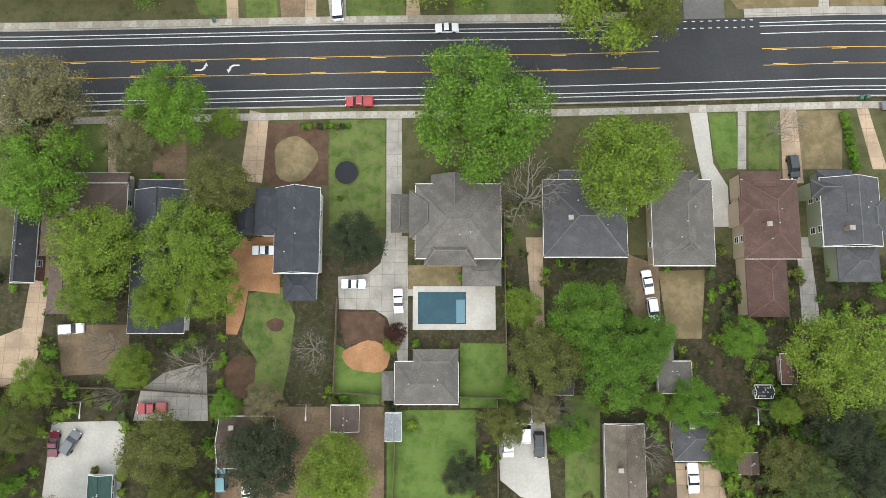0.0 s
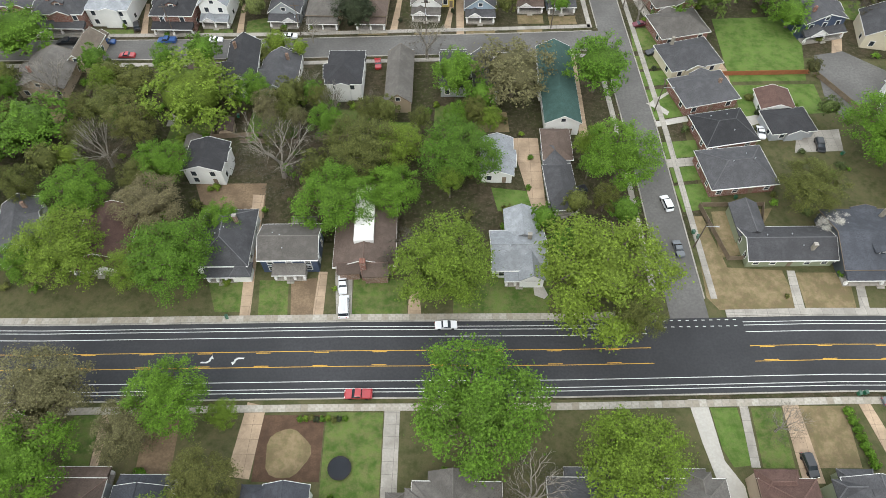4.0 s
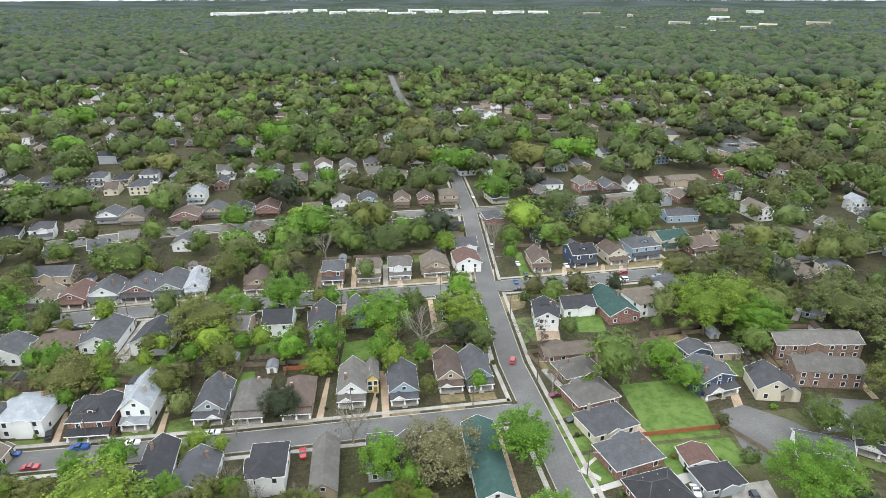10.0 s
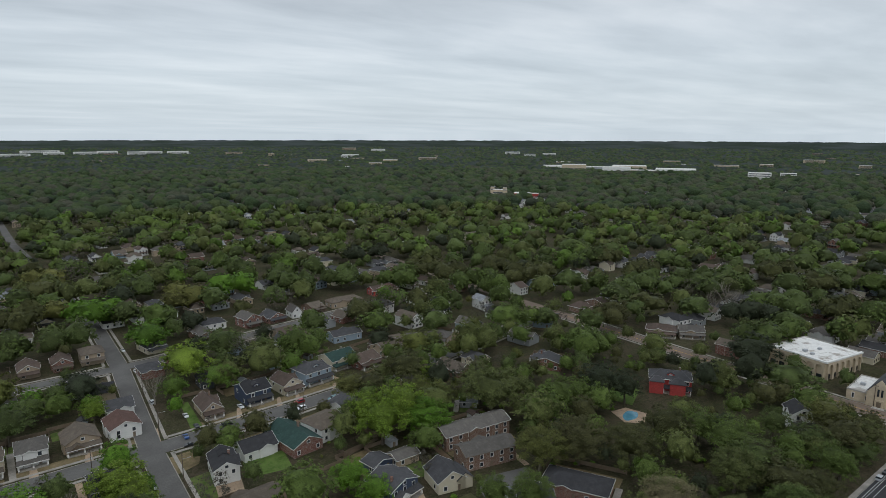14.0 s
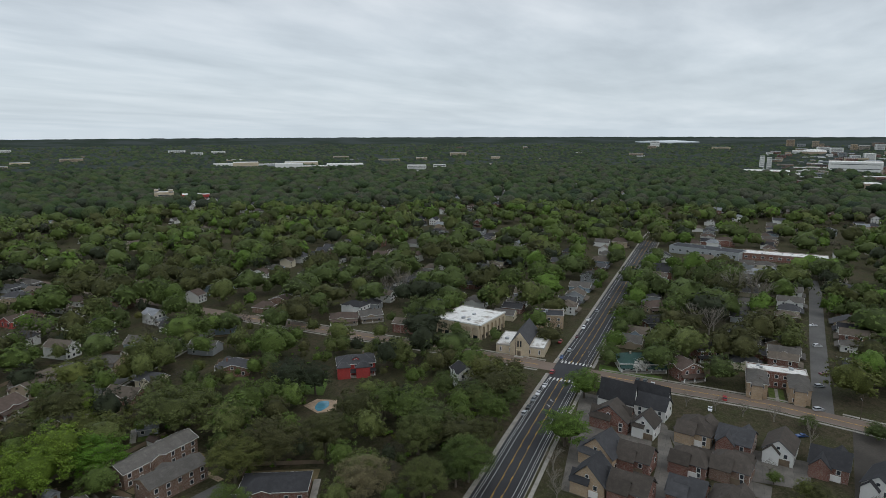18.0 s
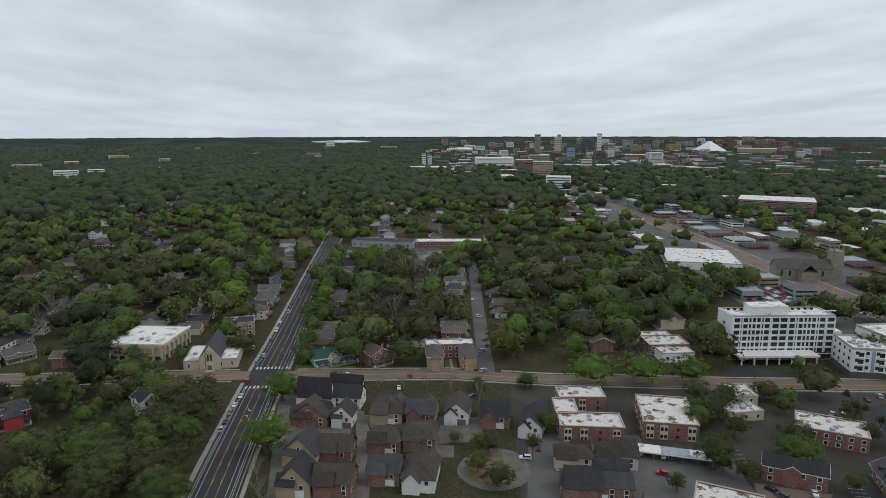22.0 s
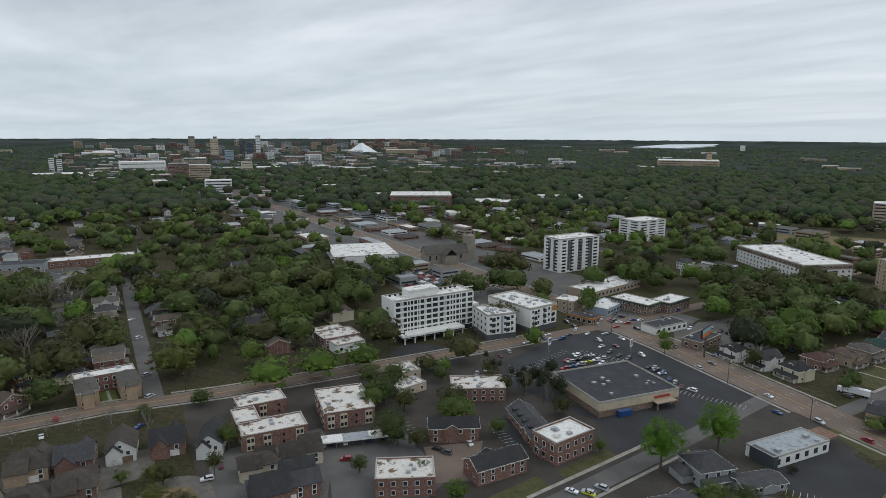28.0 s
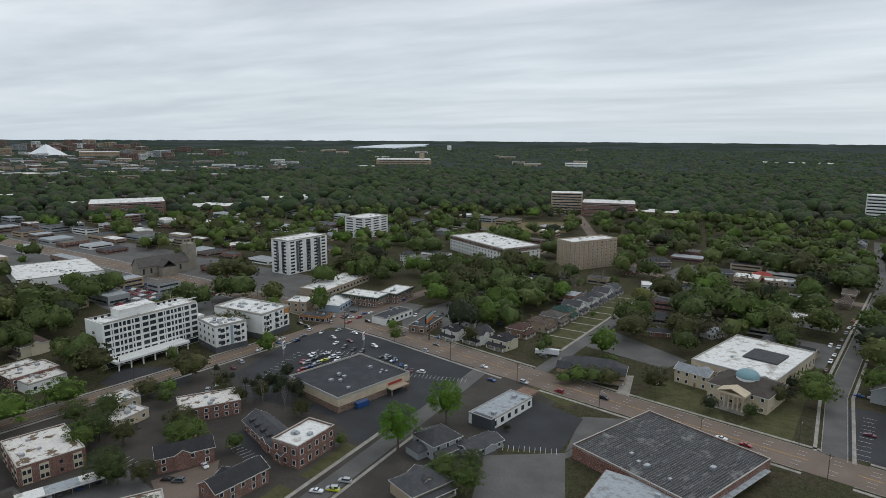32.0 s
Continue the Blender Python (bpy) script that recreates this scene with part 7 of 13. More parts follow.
house(336.3, 215.9, -58, 17.5, 12.0, 4.2, "hip", "x", 2.6, "tan", "brown", 1)
house(348.2, 203.6, -47, 14.4, 12.0, 4.2, "gable", "x", 2.6, "tan", "grey", 1)
house(274.4, 106.8, -44, 8.8, 10.0, 7, "gable", "y", 3, "white", "dark", 1, 2)
house(332.0, 30.4, -69, 23.3, 14.0, 4.4, "hip", "x", 3.4, "white", "green", 1, dormer=1, lod=0)
house(328.0, 7.6, -55, 12.0, 12.0, 6, "gable", "y", 3.2, "brick", "brown", 1, 2)
house(360.1, 0.0, -62, 12.8, 12.0, 6, "gable", "x", 3.0, "brick", "dark", 1, 2)
house(410.1, 29.3, -56, 20.5, 14.0, 4.2, "hip", "x", 3.0, "brick", "dark", 1, lod=2)
house(447.6, 32.4, -52, 21.3, 14.0, 4.2, "hip", "x", 3.0, "tan", "brown", 1, lod=2)
house(591.5, -35.1, -47, 44.0, 16.0, 3.6, "hip", "x", 2.6, "white", "pale", 0, lod=2)
def flat_bays(b):
    """Stair and window bays of low flats: tall tan panels with paired panes, and single windows between."""
    X, Y, h = SIZES[b.name]
    for L, fc, face in ((2 * X, 0, "s"), (2 * Y, -90, "w")):
        n = max(2, int(L / 5.2))
        for k in range(n):
            u = -L / 2 + L * (k + 0.5) / n
            at = pose(u, -Y, 0) if face == "s" else pose(-X, -u, 0, 0, 0, -90)
            if k % 3 != 2:
                bay = part("bay_panel", Shape().box(-1.5, -0.12, 0.4, 1.5, 0.05, h - 0.5), SID["cream"], b, "tan panelled window bay", m=at)
                for z0 in (1.0, h / 2 + 0.6):
                    for ux in (-0.75, 0.75):
                        part("pane", Shape().box(ux - 0.55, -0.17, z0, ux + 0.55, -0.1, z0 + 1.5), M_GLASS, bay)
            else:
                for z0 in (1.2, h / 2 + 0.8):
                    part("pane", Shape().box(-0.5, -0.06, z0, 0.5, 0.05, z0 + 1.2), M_GLASS, b, m=at)


# terraced homes on the lane
house(277.7, 26.0, -102, 29.9, 10.0, 5.0, "gable", "x", 4.4, "white", "dark", 0, 2, chimney=0, garage=1, wing=[(-6.0, -3.6, 15.6, 5.0, 4.5, 9.0), (6.6, 3.2, 15.0, 5.0, 4.7, 8.1)], group="terraced homes on the lane")
house(258.0, 32.3, -102, 16.1, 9.0, 5.0, "gable", "y", 6.0, "brick", "umber", 0, 2, chimney=0, garage=1, wing=[(-3.2, -3.2, 8.4, 4.5, 4.5, 4.8), (3.5, 2.9, 8.0, 4.5, 4.7, 4.3)], group="terraced homes on the lane")
house(256.6, 18.4, -102, 8.8, 9.0, 5.0, "gable", "y", 4.7, "white", "umber", 0, 2, chimney=0, garage=1, wing=[(-1.8, -3.2, 4.6, 4.5, 4.5, 2.6), (1.9, 2.9, 4.4, 4.5, 4.7, 2.4)], group="terraced homes on the lane")
house(227.5, 30.7, -109, 13.7, 11.0, 5.0, "gable", "y", 6.5, "tanbrick", "slate", 0, 2, chimney=0, garage=1, wing=[(-2.7, -4.0, 7.1, 5.5, 4.5, 4.1), (3.0, 3.5, 6.9, 5.5, 4.7, 3.7)], group="terraced homes on the lane")
house(228.3, 18.6, -101, 12.1, 10.0, 5.0, "gable", "x", 4.4, "brick", "umber", 0, 2, chimney=0, garage=1, wing=[(-2.4, -3.6, 6.3, 5.0, 4.5, 3.6), (2.7, 3.2, 6.1, 5.0, 4.7, 3.3)], group="terraced homes on the lane")
house(207.6, 30.4, -101, 12.0, 11.0, 5.0, "gable", "y", 6.5, "tanbrick", "dark", 0, 2, chimney=0, garage=1, wing=[(-2.4, -4.0, 6.3, 5.5, 4.5, 3.6), (2.6, 3.5, 6.0, 5.5, 4.7, 3.3)], group="terraced homes on the lane")
house(206.6, 17.4, -101, 13.1, 11.0, 5.0, "gable", "x", 4.4, "brick", "umber", 0, 2, chimney=0, garage=1, wing=[(-2.6, -4.0, 6.8, 5.5, 4.5, 3.9), (2.9, 3.5, 6.5, 5.5, 4.7, 3.5)], group="terraced homes on the lane")
house(261.4, -0.6, -102, 13.7, 14.0, 5.0, "hip", "y", 4.7, "tanbrick", "umber", 0, 2, chimney=0, garage=1, wing=[(-2.7, -5.0, 7.1, 7.0, 4.5, 4.1), (3.0, 4.5, 6.8, 7.0, 4.7, 3.7)], group="terraced homes on the lane")
house(257.9, -15.0, -102, 12.3, 13.0, 5.0, "gable", "x", 4.2, "brick", "slate", 0, 2, chimney=0, garage=1, wing=[(-2.5, -4.7, 6.4, 6.5, 4.5, 3.7), (2.7, 4.2, 6.1, 6.5, 4.7, 3.3)], group="terraced homes on the lane")
house(258.4, -30.3, -102, 10.3, 14.0, 5.0, "gable", "y", 4.4, "white", "umber", 0, 2, chimney=0, garage=1, wing=[(-2.1, -5.0, 5.3, 7.0, 4.5, 3.1), (2.3, 4.5, 5.1, 7.0, 4.7, 2.8)], group="terraced homes on the lane")
house(253.2, -45.8, -102, 12.3, 13.0, 5.0, "gable", "x", 4.2, "brick", "dark", 0, 2, chimney=0, garage=1, wing=[(-2.5, -4.7, 6.4, 6.5, 4.5, 3.7), (2.7, 4.2, 6.2, 6.5, 4.7, 3.3)], group="terraced homes on the lane")
house(233.9, 0.5, -102, 12.8, 10.0, 5.0, "hip", "x", 4.2, "brick", "umber", 0, 2, chimney=0, garage=1, wing=[(-2.6, -3.6, 6.7, 5.0, 4.5, 3.8), (2.8, 3.2, 6.4, 5.0, 4.7, 3.5)], group="terraced homes on the lane")
house(236.4, -13.5, -102, 13.0, 12.0, 5.0, "hip", "x", 4.4, "brownbrick", "umber", 0, 2, chimney=0, garage=1, wing=[(-2.6, -4.3, 6.8, 6.0, 4.5, 3.9), (2.9, 3.8, 6.5, 6.0, 4.7, 3.5)], group="terraced homes on the lane")
house(211.9, -0.0, -101, 11.5, 10.0, 5.0, "gable", "x", 3.9, "brick", "slate", 0, 2, chimney=0, garage=1, wing=[(-2.3, -3.6, 6.0, 5.0, 4.5, 3.4), (2.5, 3.2, 5.7, 5.0, 4.7, 3.1)], group="terraced homes on the lane")
house(209.6, -12.6, -101, 11.5, 16.0, 5.0, "hip", "y", 4.4, "white", "umber", 0, 2, chimney=0, garage=1, wing=[(-2.3, -5.8, 6.0, 8.0, 4.5, 3.5), (2.5, 5.1, 5.8, 8.0, 4.7, 3.1)], group="terraced homes on the lane")
house(245.0, -60.5, -113, 9.6, 16.0, 5.0, "gable", "y", 4.2, "white", "dark", 0, 2, chimney=0, garage=1, wing=[(-1.9, -5.8, 5.0, 8.0, 4.5, 2.9), (2.1, 5.1, 4.8, 8.0, 4.7, 2.6)], group="terraced homes on the lane")
house(216.3, -69.2, -101, 13.7, 9.0, 5.0, "hip", "x", 3.1, "cream", "umber", 0, 2, chimney=0, garage=1, wing=[(-2.7, -3.2, 7.1, 4.5, 4.5, 4.1), (3.0, 2.9, 6.8, 4.5, 4.7, 3.7)], group="terraced homes on the lane")
house(216.2, -85.7, -108, 15.6, 9.0, 5.0, "hip", "x", 3.1, "cream", "umber", 0, 2, chimney=0, garage=1, wing=[(-3.1, -3.2, 8.1, 4.5, 4.5, 4.7), (3.4, 2.9, 7.8, 4.5, 4.7, 4.2)], group="terraced homes on the lane")
house(197.3, -71.9, -101, 23.9, 10.0, 5.0, "gable", "x", 3.1, "brick", "slate", 0, 2, chimney=0, garage=1, wing=[(-4.8, -3.6, 12.4, 5.0, 4.5, 7.2), (5.3, 3.2, 11.9, 5.0, 4.7, 6.5)], group="terraced homes on the lane")
block(355, 135, -8, 31, 30, 9.5, "stone", M_WROOF, "cream two-storey hall with arched white facade and flat roof", "", 2, name="hall")
block(336.0, 94.5, -84, 27.0, 24.0, 4.8, "stone", M_WROOF, "cream stone chapel with a slate-roofed nave between flat white-roofed aisles", "sw", 1, 4.5, (0.8, 2.2), name="chapel", units=2)
block(383.8, 92.6, -76, 17.8, 14.2, 8.0, "tanbrick", M_BROOF, "tan brick school block behind the chapel", "sw", 2, 4)
for y_ in (-24.0, -41.5):
    house(322.0, y_, -90, 8.6, 17.0, 7.2, "hip", "y", 2.4, "tanbrick", "grey", 0, 2, chimney=0, wing=[(0, -9.2, 4.6, 2.4, 6.8, 1.4)], label="tan brick apartment wing with bay windows under a grey hip roof")
block(334.5, -32.8, -90, 26.0, 9.0, 7.6, "brick", M_WROOF, "brick apartment range across the back of a court", "s", 2, 3.2)
patch("lawn_court", [(313, -29.5), (329, -29.5), (329, -36), (313, -36)], M_LAWN, 0.03, "green court between apartment wings")
patch("path_court", [(309, -32.2), (329, -32.2), (329, -33.6), (309, -33.6)], M_CONCRETE, 0.045, "concrete path in the court")
block(672.0, 9.0, -108, 67.0, 22.0, 7.0, "grey", M_BROOF, "low brick school with a dark flat roof", "s", 1, 6, (2.4, 1.6))
block(670.0, -59.0, -94, 72.0, 20.0, 6.0, "brick", M_WROOF, "low brick school wing with a white roof", "s", 1, 6, (2.4, 1.6))
fl_ = block(237.7, -82.3, -99, 25.4, 13.0, 6.6, "brick", M_WROOF_OLD, "red brick apartment block with a patchy white roof", "", 2)
flat_bays(fl_)
fl_ = block(265.1, -86.1, -95, 20.5, 12.0, 6.6, "brick", M_WROOF_OLD, "red brick apartment block with a patchy white roof", "", 2)
flat_bays(fl_)
block(251.3, -75.6, -97, 9.5, 15.0, 6.6, "brick", M_WROOF_OLD, "red brick link between two apartment wings under a patchy roof", "", 2, units=0)
fl_ = block(243.8, -116.5, -104, 21.4, 27.0, 7.0, "brick", M_WROOF_OLD, "red brick apartment block with a stained roof", "", 2)
flat_bays(fl_)
block(179.1, -109.3, -120, 20.4, 14.0, 6.6, "brick", M_WROOF_OLD, "red brick apartment block with a white roof", "sw", 2, 3.0)
cp_ = thing("carport", pose(217.0, -108.9, 0, 0, 0, -110), "long open carport with a white metal roof on posts", "carport")
for k in range(6):
    part("roof_sheet", Shape().box(-15.6 + k * 5.2, -3.2, 2.75 + 0.02 * (k % 2), -10.4 + k * 5.2, 3.2, 2.95 + 0.02 * (k % 2)), M_METALROOF if k in (2, 3) else M_WROOF, cp_)
    for v_ in (-2.8, 2.8):
        part("post", Shape().cyl(-13 + k * 5.2, v_, 0, 2.75, 0.09, 6), M_METAL, cp_)
part("fascia", Shape().box(-15.7, -3.3, 2.5, 15.7, -3.2, 3.0), M_TRIM, cp_)
CLEAR_ROT.append((217.0, -108.9, -110, 16, 4))
for k, a_ in enumerate((-12.5, -9.5, -4, -1, 5, 11)):
    car(217.0 + a_ * math.cos(radians(-110)) + 0.4, -108.9 + a_ * math.sin(radians(-110)), -20, ("silver", "black", "white", "grey", "blue", "black")[k], "sedan", 1, "parked under a carport")
block(333.0, -154.5, 0, 37.0, 18.0, 5.0, "plaster", M_WROOF_OLD, "low building with a stained white flat roof", "w", 1, 4, (1.6, 1.4), 0.5, units=6)
block(332.7, -154.2, -92, 22.5, 16.0, 6.0, "brick", M_WROOF_OLD, "low brick apartments with a white roof", "sw", 2, 3.4)
# hotel, shops and offices along the south avenue
block(322.4, -211.9, -93, 55.5, 16.0, 24.0, "plaster", M_WROOF, "white seven-storey hotel slab with ribbon rows of windows", "s", 7, 4.05, (3.5, 2.2), 1.0, name="hotel", units=6)
block(295.6, -242.6, -104, 18.9, 22.0, 15.0, "plaster", M_WROOF, "white four-storey apartment wing with balconies", "sw", 4, 4.0, (1.6, 1.7), 1.0, units=14, name="apartment_wing")
block(304.1, -272.5, -87, 23.5, 40.0, 15.0, "plaster", M_WROOF, "white four-storey apartment block with tan corner panels", "se", 4, 4.0, (1.6, 1.7), 1.0, units=16, name="apartment_wing")
block(192.1, -232.6, -102, 44.1, 38.0, 6.5, "stone", M_BROOF, "single-storey supermarket with a black roof and pale walls", "", 1, name="supermarket", units=9, parapet=0.9)
block(565.5, -287.9, -108, 63.1, 70.0, 6.5, "plaster", M_WROOF, "large shop with a wide white roof", "", 1, name="shop", units=8)
block(406.8, -422.8, -93, 47.2, 22.0, 30.0, "plaster", M_WROOF, "white ten-storey apartment tower with dark grey stripes", "sw", 10, 7.0, (4.6, 1.5), 0.8, name="apartment_tower")
block(477.2, -611.5, -92, 45.2, 30.0, 24.0, "plaster", M_WROOF, "white eight-storey office with dark bands", "sw", 8, 12, (10, 1.3), 0.8, name="office_building")
block(290.0, -583.4, -118, 44.9, 96.2, 15.0, "plaster", M_WROOF, "long white four-storey apartment block with brown top floor", "sw", 4, 4.5, (1.8, 1.6), 0.8, units=14, name="apartment_block")
block(188.7, -579.3, -120, 54.7, 22.0, 26.0, "tanbrick", M_WROOF, "brown brick eight-storey apartment block", "sw", 8, 4.4, (1.8, 1.4), 0.8, name="apartment_tower")
block(165.7, -172.8, -89, 20.6, 13.0, 8.5, "brick", M_WROOF, "red brick two-storey clinic with stone trim and white roof", "sw", 2, 3.2, (1.4, 2.0), 0.8)
annex = house(182.0, -173.1, 160, 36.9, 11.0, 4, "gable", "x", 3.6, "brick", "slate", 0, 1, chimney=0)
for k in range(5):
    dm_ = part("dormer", Shape().box(-14.5 + k * 5.6, -4.6, 4.2, -12.3 + k * 5.6, -1.2, 6.4), SID["charcoal"], annex)
    part("dormer_roof", gable_roof(Shape(), -14.8 + k * 5.6, -5.0, -12.0 + k * 5.6, -0.6, 6.4, 0.7, "y"), SH["slate"], dm_)
    part("pane", Shape().box(-14.1 + k * 5.6, -4.68, 4.9, -12.7 + k * 5.6, -4.6, 6.2), M_GLASS, dm_)
house(199.0, -144.0, -120, 20.0, 9.0, 6, "gable", "x", 3, "brick", "dark", 0, 2)
house(168.1, -141.0, -96, 21.0, 10.0, 5.6, "gable", "x", 3, "brick", "dark", 0, 2)
block(227.5, -177.9, -121, 25.0, 16.0, 6.0, "brick", M_WROOF_OLD, "low brick flats with a patched white roof", "sw", 2, 3.4)
block(268.0, -161.5, -96, 12.6, 14.0, 4.0, "stone", M_WROOF_OLD, "small flat-roofed cream store", "sw", 1, 4)
block(249.8, -152.2, -85, 16.7, 10.0, 4.0, "stone", M_WROOF_OLD, "small flat-roofed cream store", "sw", 1, 4)
house(187.5, -327.0, 168, 11.0, 12.0, 5.8, "hip", "x", 2.8, "white", "dark", 1, 2, dormer=1)
house(171.5, -328.4, 168, 11.5, 13.0, 5.8, "gable", "y", 3.6, "white", "dark", 1, 2, dormer=1)
house(154.6, -326.7, 168, 12.5, 12.0, 5.8, "hip", "x", 3.0, "cream", "dark", 1, 2, dormer=1)
house(156.0, -352.0, -95, 12.0, 12.0, 5.4, "hip", "x", 2.8, "brownbrick", "redbrown", 1, 2)
house(150.0, -371.0, -95, 12.0, 13.0, 5.6, "hip", "x", 2.8, "tan", "brown", 1, 2, dormer=1)
house(148.0, -388.0, -95, 11.0, 13.0, 5.6, "hip", "x", 2.8, "brownbrick", "grey", 1, 2)
house(146.5, -404.0, -95, 11.0, 13.0, 5.6, "hip", "x", 3.2, "tan", "green", 1, 2, dormer=1)
block(116.0, -244.5, -99, 31.8, 12.0, 4.6, "plaster", M_METALROOF, "small white bank with a flat grey roof", "sw", 1, 4, (2.2, 2.2), name="bank")
house(123.8, -203.0, -110, 14.0, 13.0, 5.8, "hip", "x", 3.2, "grey", "slate", 1, 2, wing=[(-8.4, 1.5, 6.0, 8.0, 3.2, 1.7), (2.0, 8.6, 9.0, 6.0, 3.4, 1.6), (6.2, -7.4, 4.5, 5.0, 3.2, 1.4)])
house(112.5, -174.0, -110, 17.0, 13.0, 4.6, "hip", "x", 3.4, "tan", "slate", 1, dormer=1)
house(109.7, -211.9, -110, 17.2, 9.0, 2.8, "gable", "x", 1.4, "grey", "slate", 0, chimney=0)
for x_, y_, w_, d_ in ((283.0, -361.0, 17.0, 30.0), (271.0, -383.0, 26.0, 15.0)):
    fl_ = block(x_, y_, -84, w_, d_, 7.2, "brownbrick", M_WROOF, "brown brick two-storey flats with green tiled roof edges", "swe", 2, 3.6, (1.5, 1.6), 0.3)
    sk_ = Shape()
    for u0, v0, u1, v1 in ((-w_ / 2 - 1, -d_ / 2 - 1, w_ / 2 + 1, -d_ / 2), (-w_ / 2 - 1, d_ / 2, w_ / 2 + 1, d_ / 2 + 1), (-w_ / 2 - 1, -d_ / 2, -w_ / 2, d_ / 2), (w_ / 2, -d_ / 2, w_ / 2 + 1, d_ / 2)):
        sk_.box(u0, v0, 6.5, u1, v1, 7.1)
    part("roof_skirt", sk_, SH["green"], fl_, "green tiled skirt roof")
block(311.0, -323.0, -70, 16.0, 15.0, 7.4, "tan", M_WROOF, "tan two-storey corner shop with a dark mansard", "sw", 2, 3.6, (1.4, 1.6), 0.5)
or_ = block(284.5, -309.5, -78, 10.0, 20.0, 3.6, "brownbrick", M_BROOF, "low corner cafe with an orange timber fascia", "sw", 1, 3.2, (2.4, 2.0), 0.0, name="cafe")
part("fascia", Shape().box(-5.3, -10.3, 3.1, 5.3, -10.0, 4.3).box(-5.3, -10.0, 3.1, -5.0, 10.0, 4.3), rough_mat("orange_timber", (0.42, 0.19, 0.06), 0.7, 0.4, 3.0, 0.3, 0.2), or_, "orange timber fascia")
block(333.3, -386.1, -84, 61.8, 24.0, 5.0, "tan", M_WROOF, "row of tan single-storey shops", "s", 1, 4, (2.4, 2.0))
block(293.6, -341.9, -74, 27.7, 16.0, 4.5, "blue", M_WROOF, "small blue-fronted corner shop", "s", 1, 4, (2.4, 2.0))
block(212.2, -332.5, -83, 24.3, 12.0, 4.5, "brownbrick", M_BROOF, "brown brick corner filling-station shop", "sw", 1, 4, (2.2, 1.8))
block(242.3, -338.1, -94, 28.2, 12.0, 4.5, "plaster", M_BROOF, "low shop with a dark roof", "s", 1, 4, (2.2, 1.8))
block(25.5, -362.7, -105, 59.0, 41.2, 8.0, "stone", M_WROOF, "cream stone church block with a wide white flat roof", "sw", 1, 5, (1.6, 3), 0.8, name="church", units=2)
house(96.5, -311.8, -170, 33.9, 15.0, 4.4, "hip", "x", 4.6, "tanbrick", "slate", 1, 2, dormer=1, wing=[(-13.5, -7.0, 6.5, 5.0, 5.0, 3.0), (14.0, -7.0, 6.0, 5.0, 5.0, 3.0), (3.0, 10.0, 18.0, 8.0, 4.4, 1.6)], label="tan stone hall under a steep slate roof with gabled wings")
block(43.1, -238.2, -111, 49.6, 51.4, 5.2, "brick", M_TARROOF, "low brick workshop under a peeling black roof", "", 1, name="workshop", units=6)
house(145.0, -420.5, -95, 11.0, 13.0, 5.4, "gable", "y", 3.2, "white", "slate", 1, 2)
house(143.0, -437.0, -95, 10.5, 13.0, 5.6, "hip", "x", 3.0, "white", "slate", 1, 2, dormer=1)
house(141.5, -453.5, -95, 11.0, 13.0, 5.6, "hip", "x", 2.8, "white", "slate", 1, 2)
house(139.5, -469.5, -95, 10.5, 12.0, 5.4, "gable", "y", 3.2, "white", "slate", 1, 2)
house(138.0, -486.0, -95, 11.0, 12.0, 5.4, "gable", "x", 2.8, "grey", "slate", 1, 2)
block(1.8, -473.0, 169, 32.0, 16.0, 5.0, "plaster", M_WROOF, "low white flats with a flat roof", "s", 2, 4)
house(51.9, -415.3, -117, 17.0, 8.0, 3, "gable", "y", 1.6, "white", "pale", 0, chimney=0)
house(131.0, -614.0, -160, 22.0, 15.0, 5.6, "hip", "x", 3.6, "brick", "slate", 1, 2, chimney=2, dormer=1, label="dark brick house with white columns and a slate hip roof")
house(71.0, -606.0, -165, 17.0, 13.0, 3.6, "hip", "x", 2.6, "white", "slate", 1)
house(40.0, -604.0, -165, 14.0, 14.0, 5.0, "hip", "x", 2.6, "stone", "redpaint", 1, 2, label="cream stucco house under a red tiled roof")
block(29.0, -592.0, -170, 18.0, 12.0, 3.8, "tan", M_WROOF, "low tan shop with a flat roof", "s", 1, 4, (2.4, 1.8), name="shop", units=2)
block(9.0, -594.0, -175, 22.0, 13.0, 3.8, "grey", M_METALROOF, "low grey shop under a metal roof", "s", 1, 4, (2.4, 1.8), name="shop", units=1)
block(112.0, -520.0, -165, 21.0, 16.0, 4.2, "plaster", M_WROOF, "small white flat-roofed shop", "sw", 1, 4, (2.4, 1.8), name="shop", units=2)
block(10.0, -517.0, -165, 30.0, 12.0, 8.4, "greystone", SH["slate"], "grey three-storey flats beside the far avenue", "sw", 3, 3.4, (1.3, 1.4), 0.3)
house(88.0, -431.0, -170, 17.0, 12.0, 3.6, "hip", "x", 2.4, "charcoal", "slate", 1)
house(84.0, -398.0, -165, 20.0, 9.0, 3.0, "gable", "x", 1.6, "brick", "slate", 0, chimney=0)
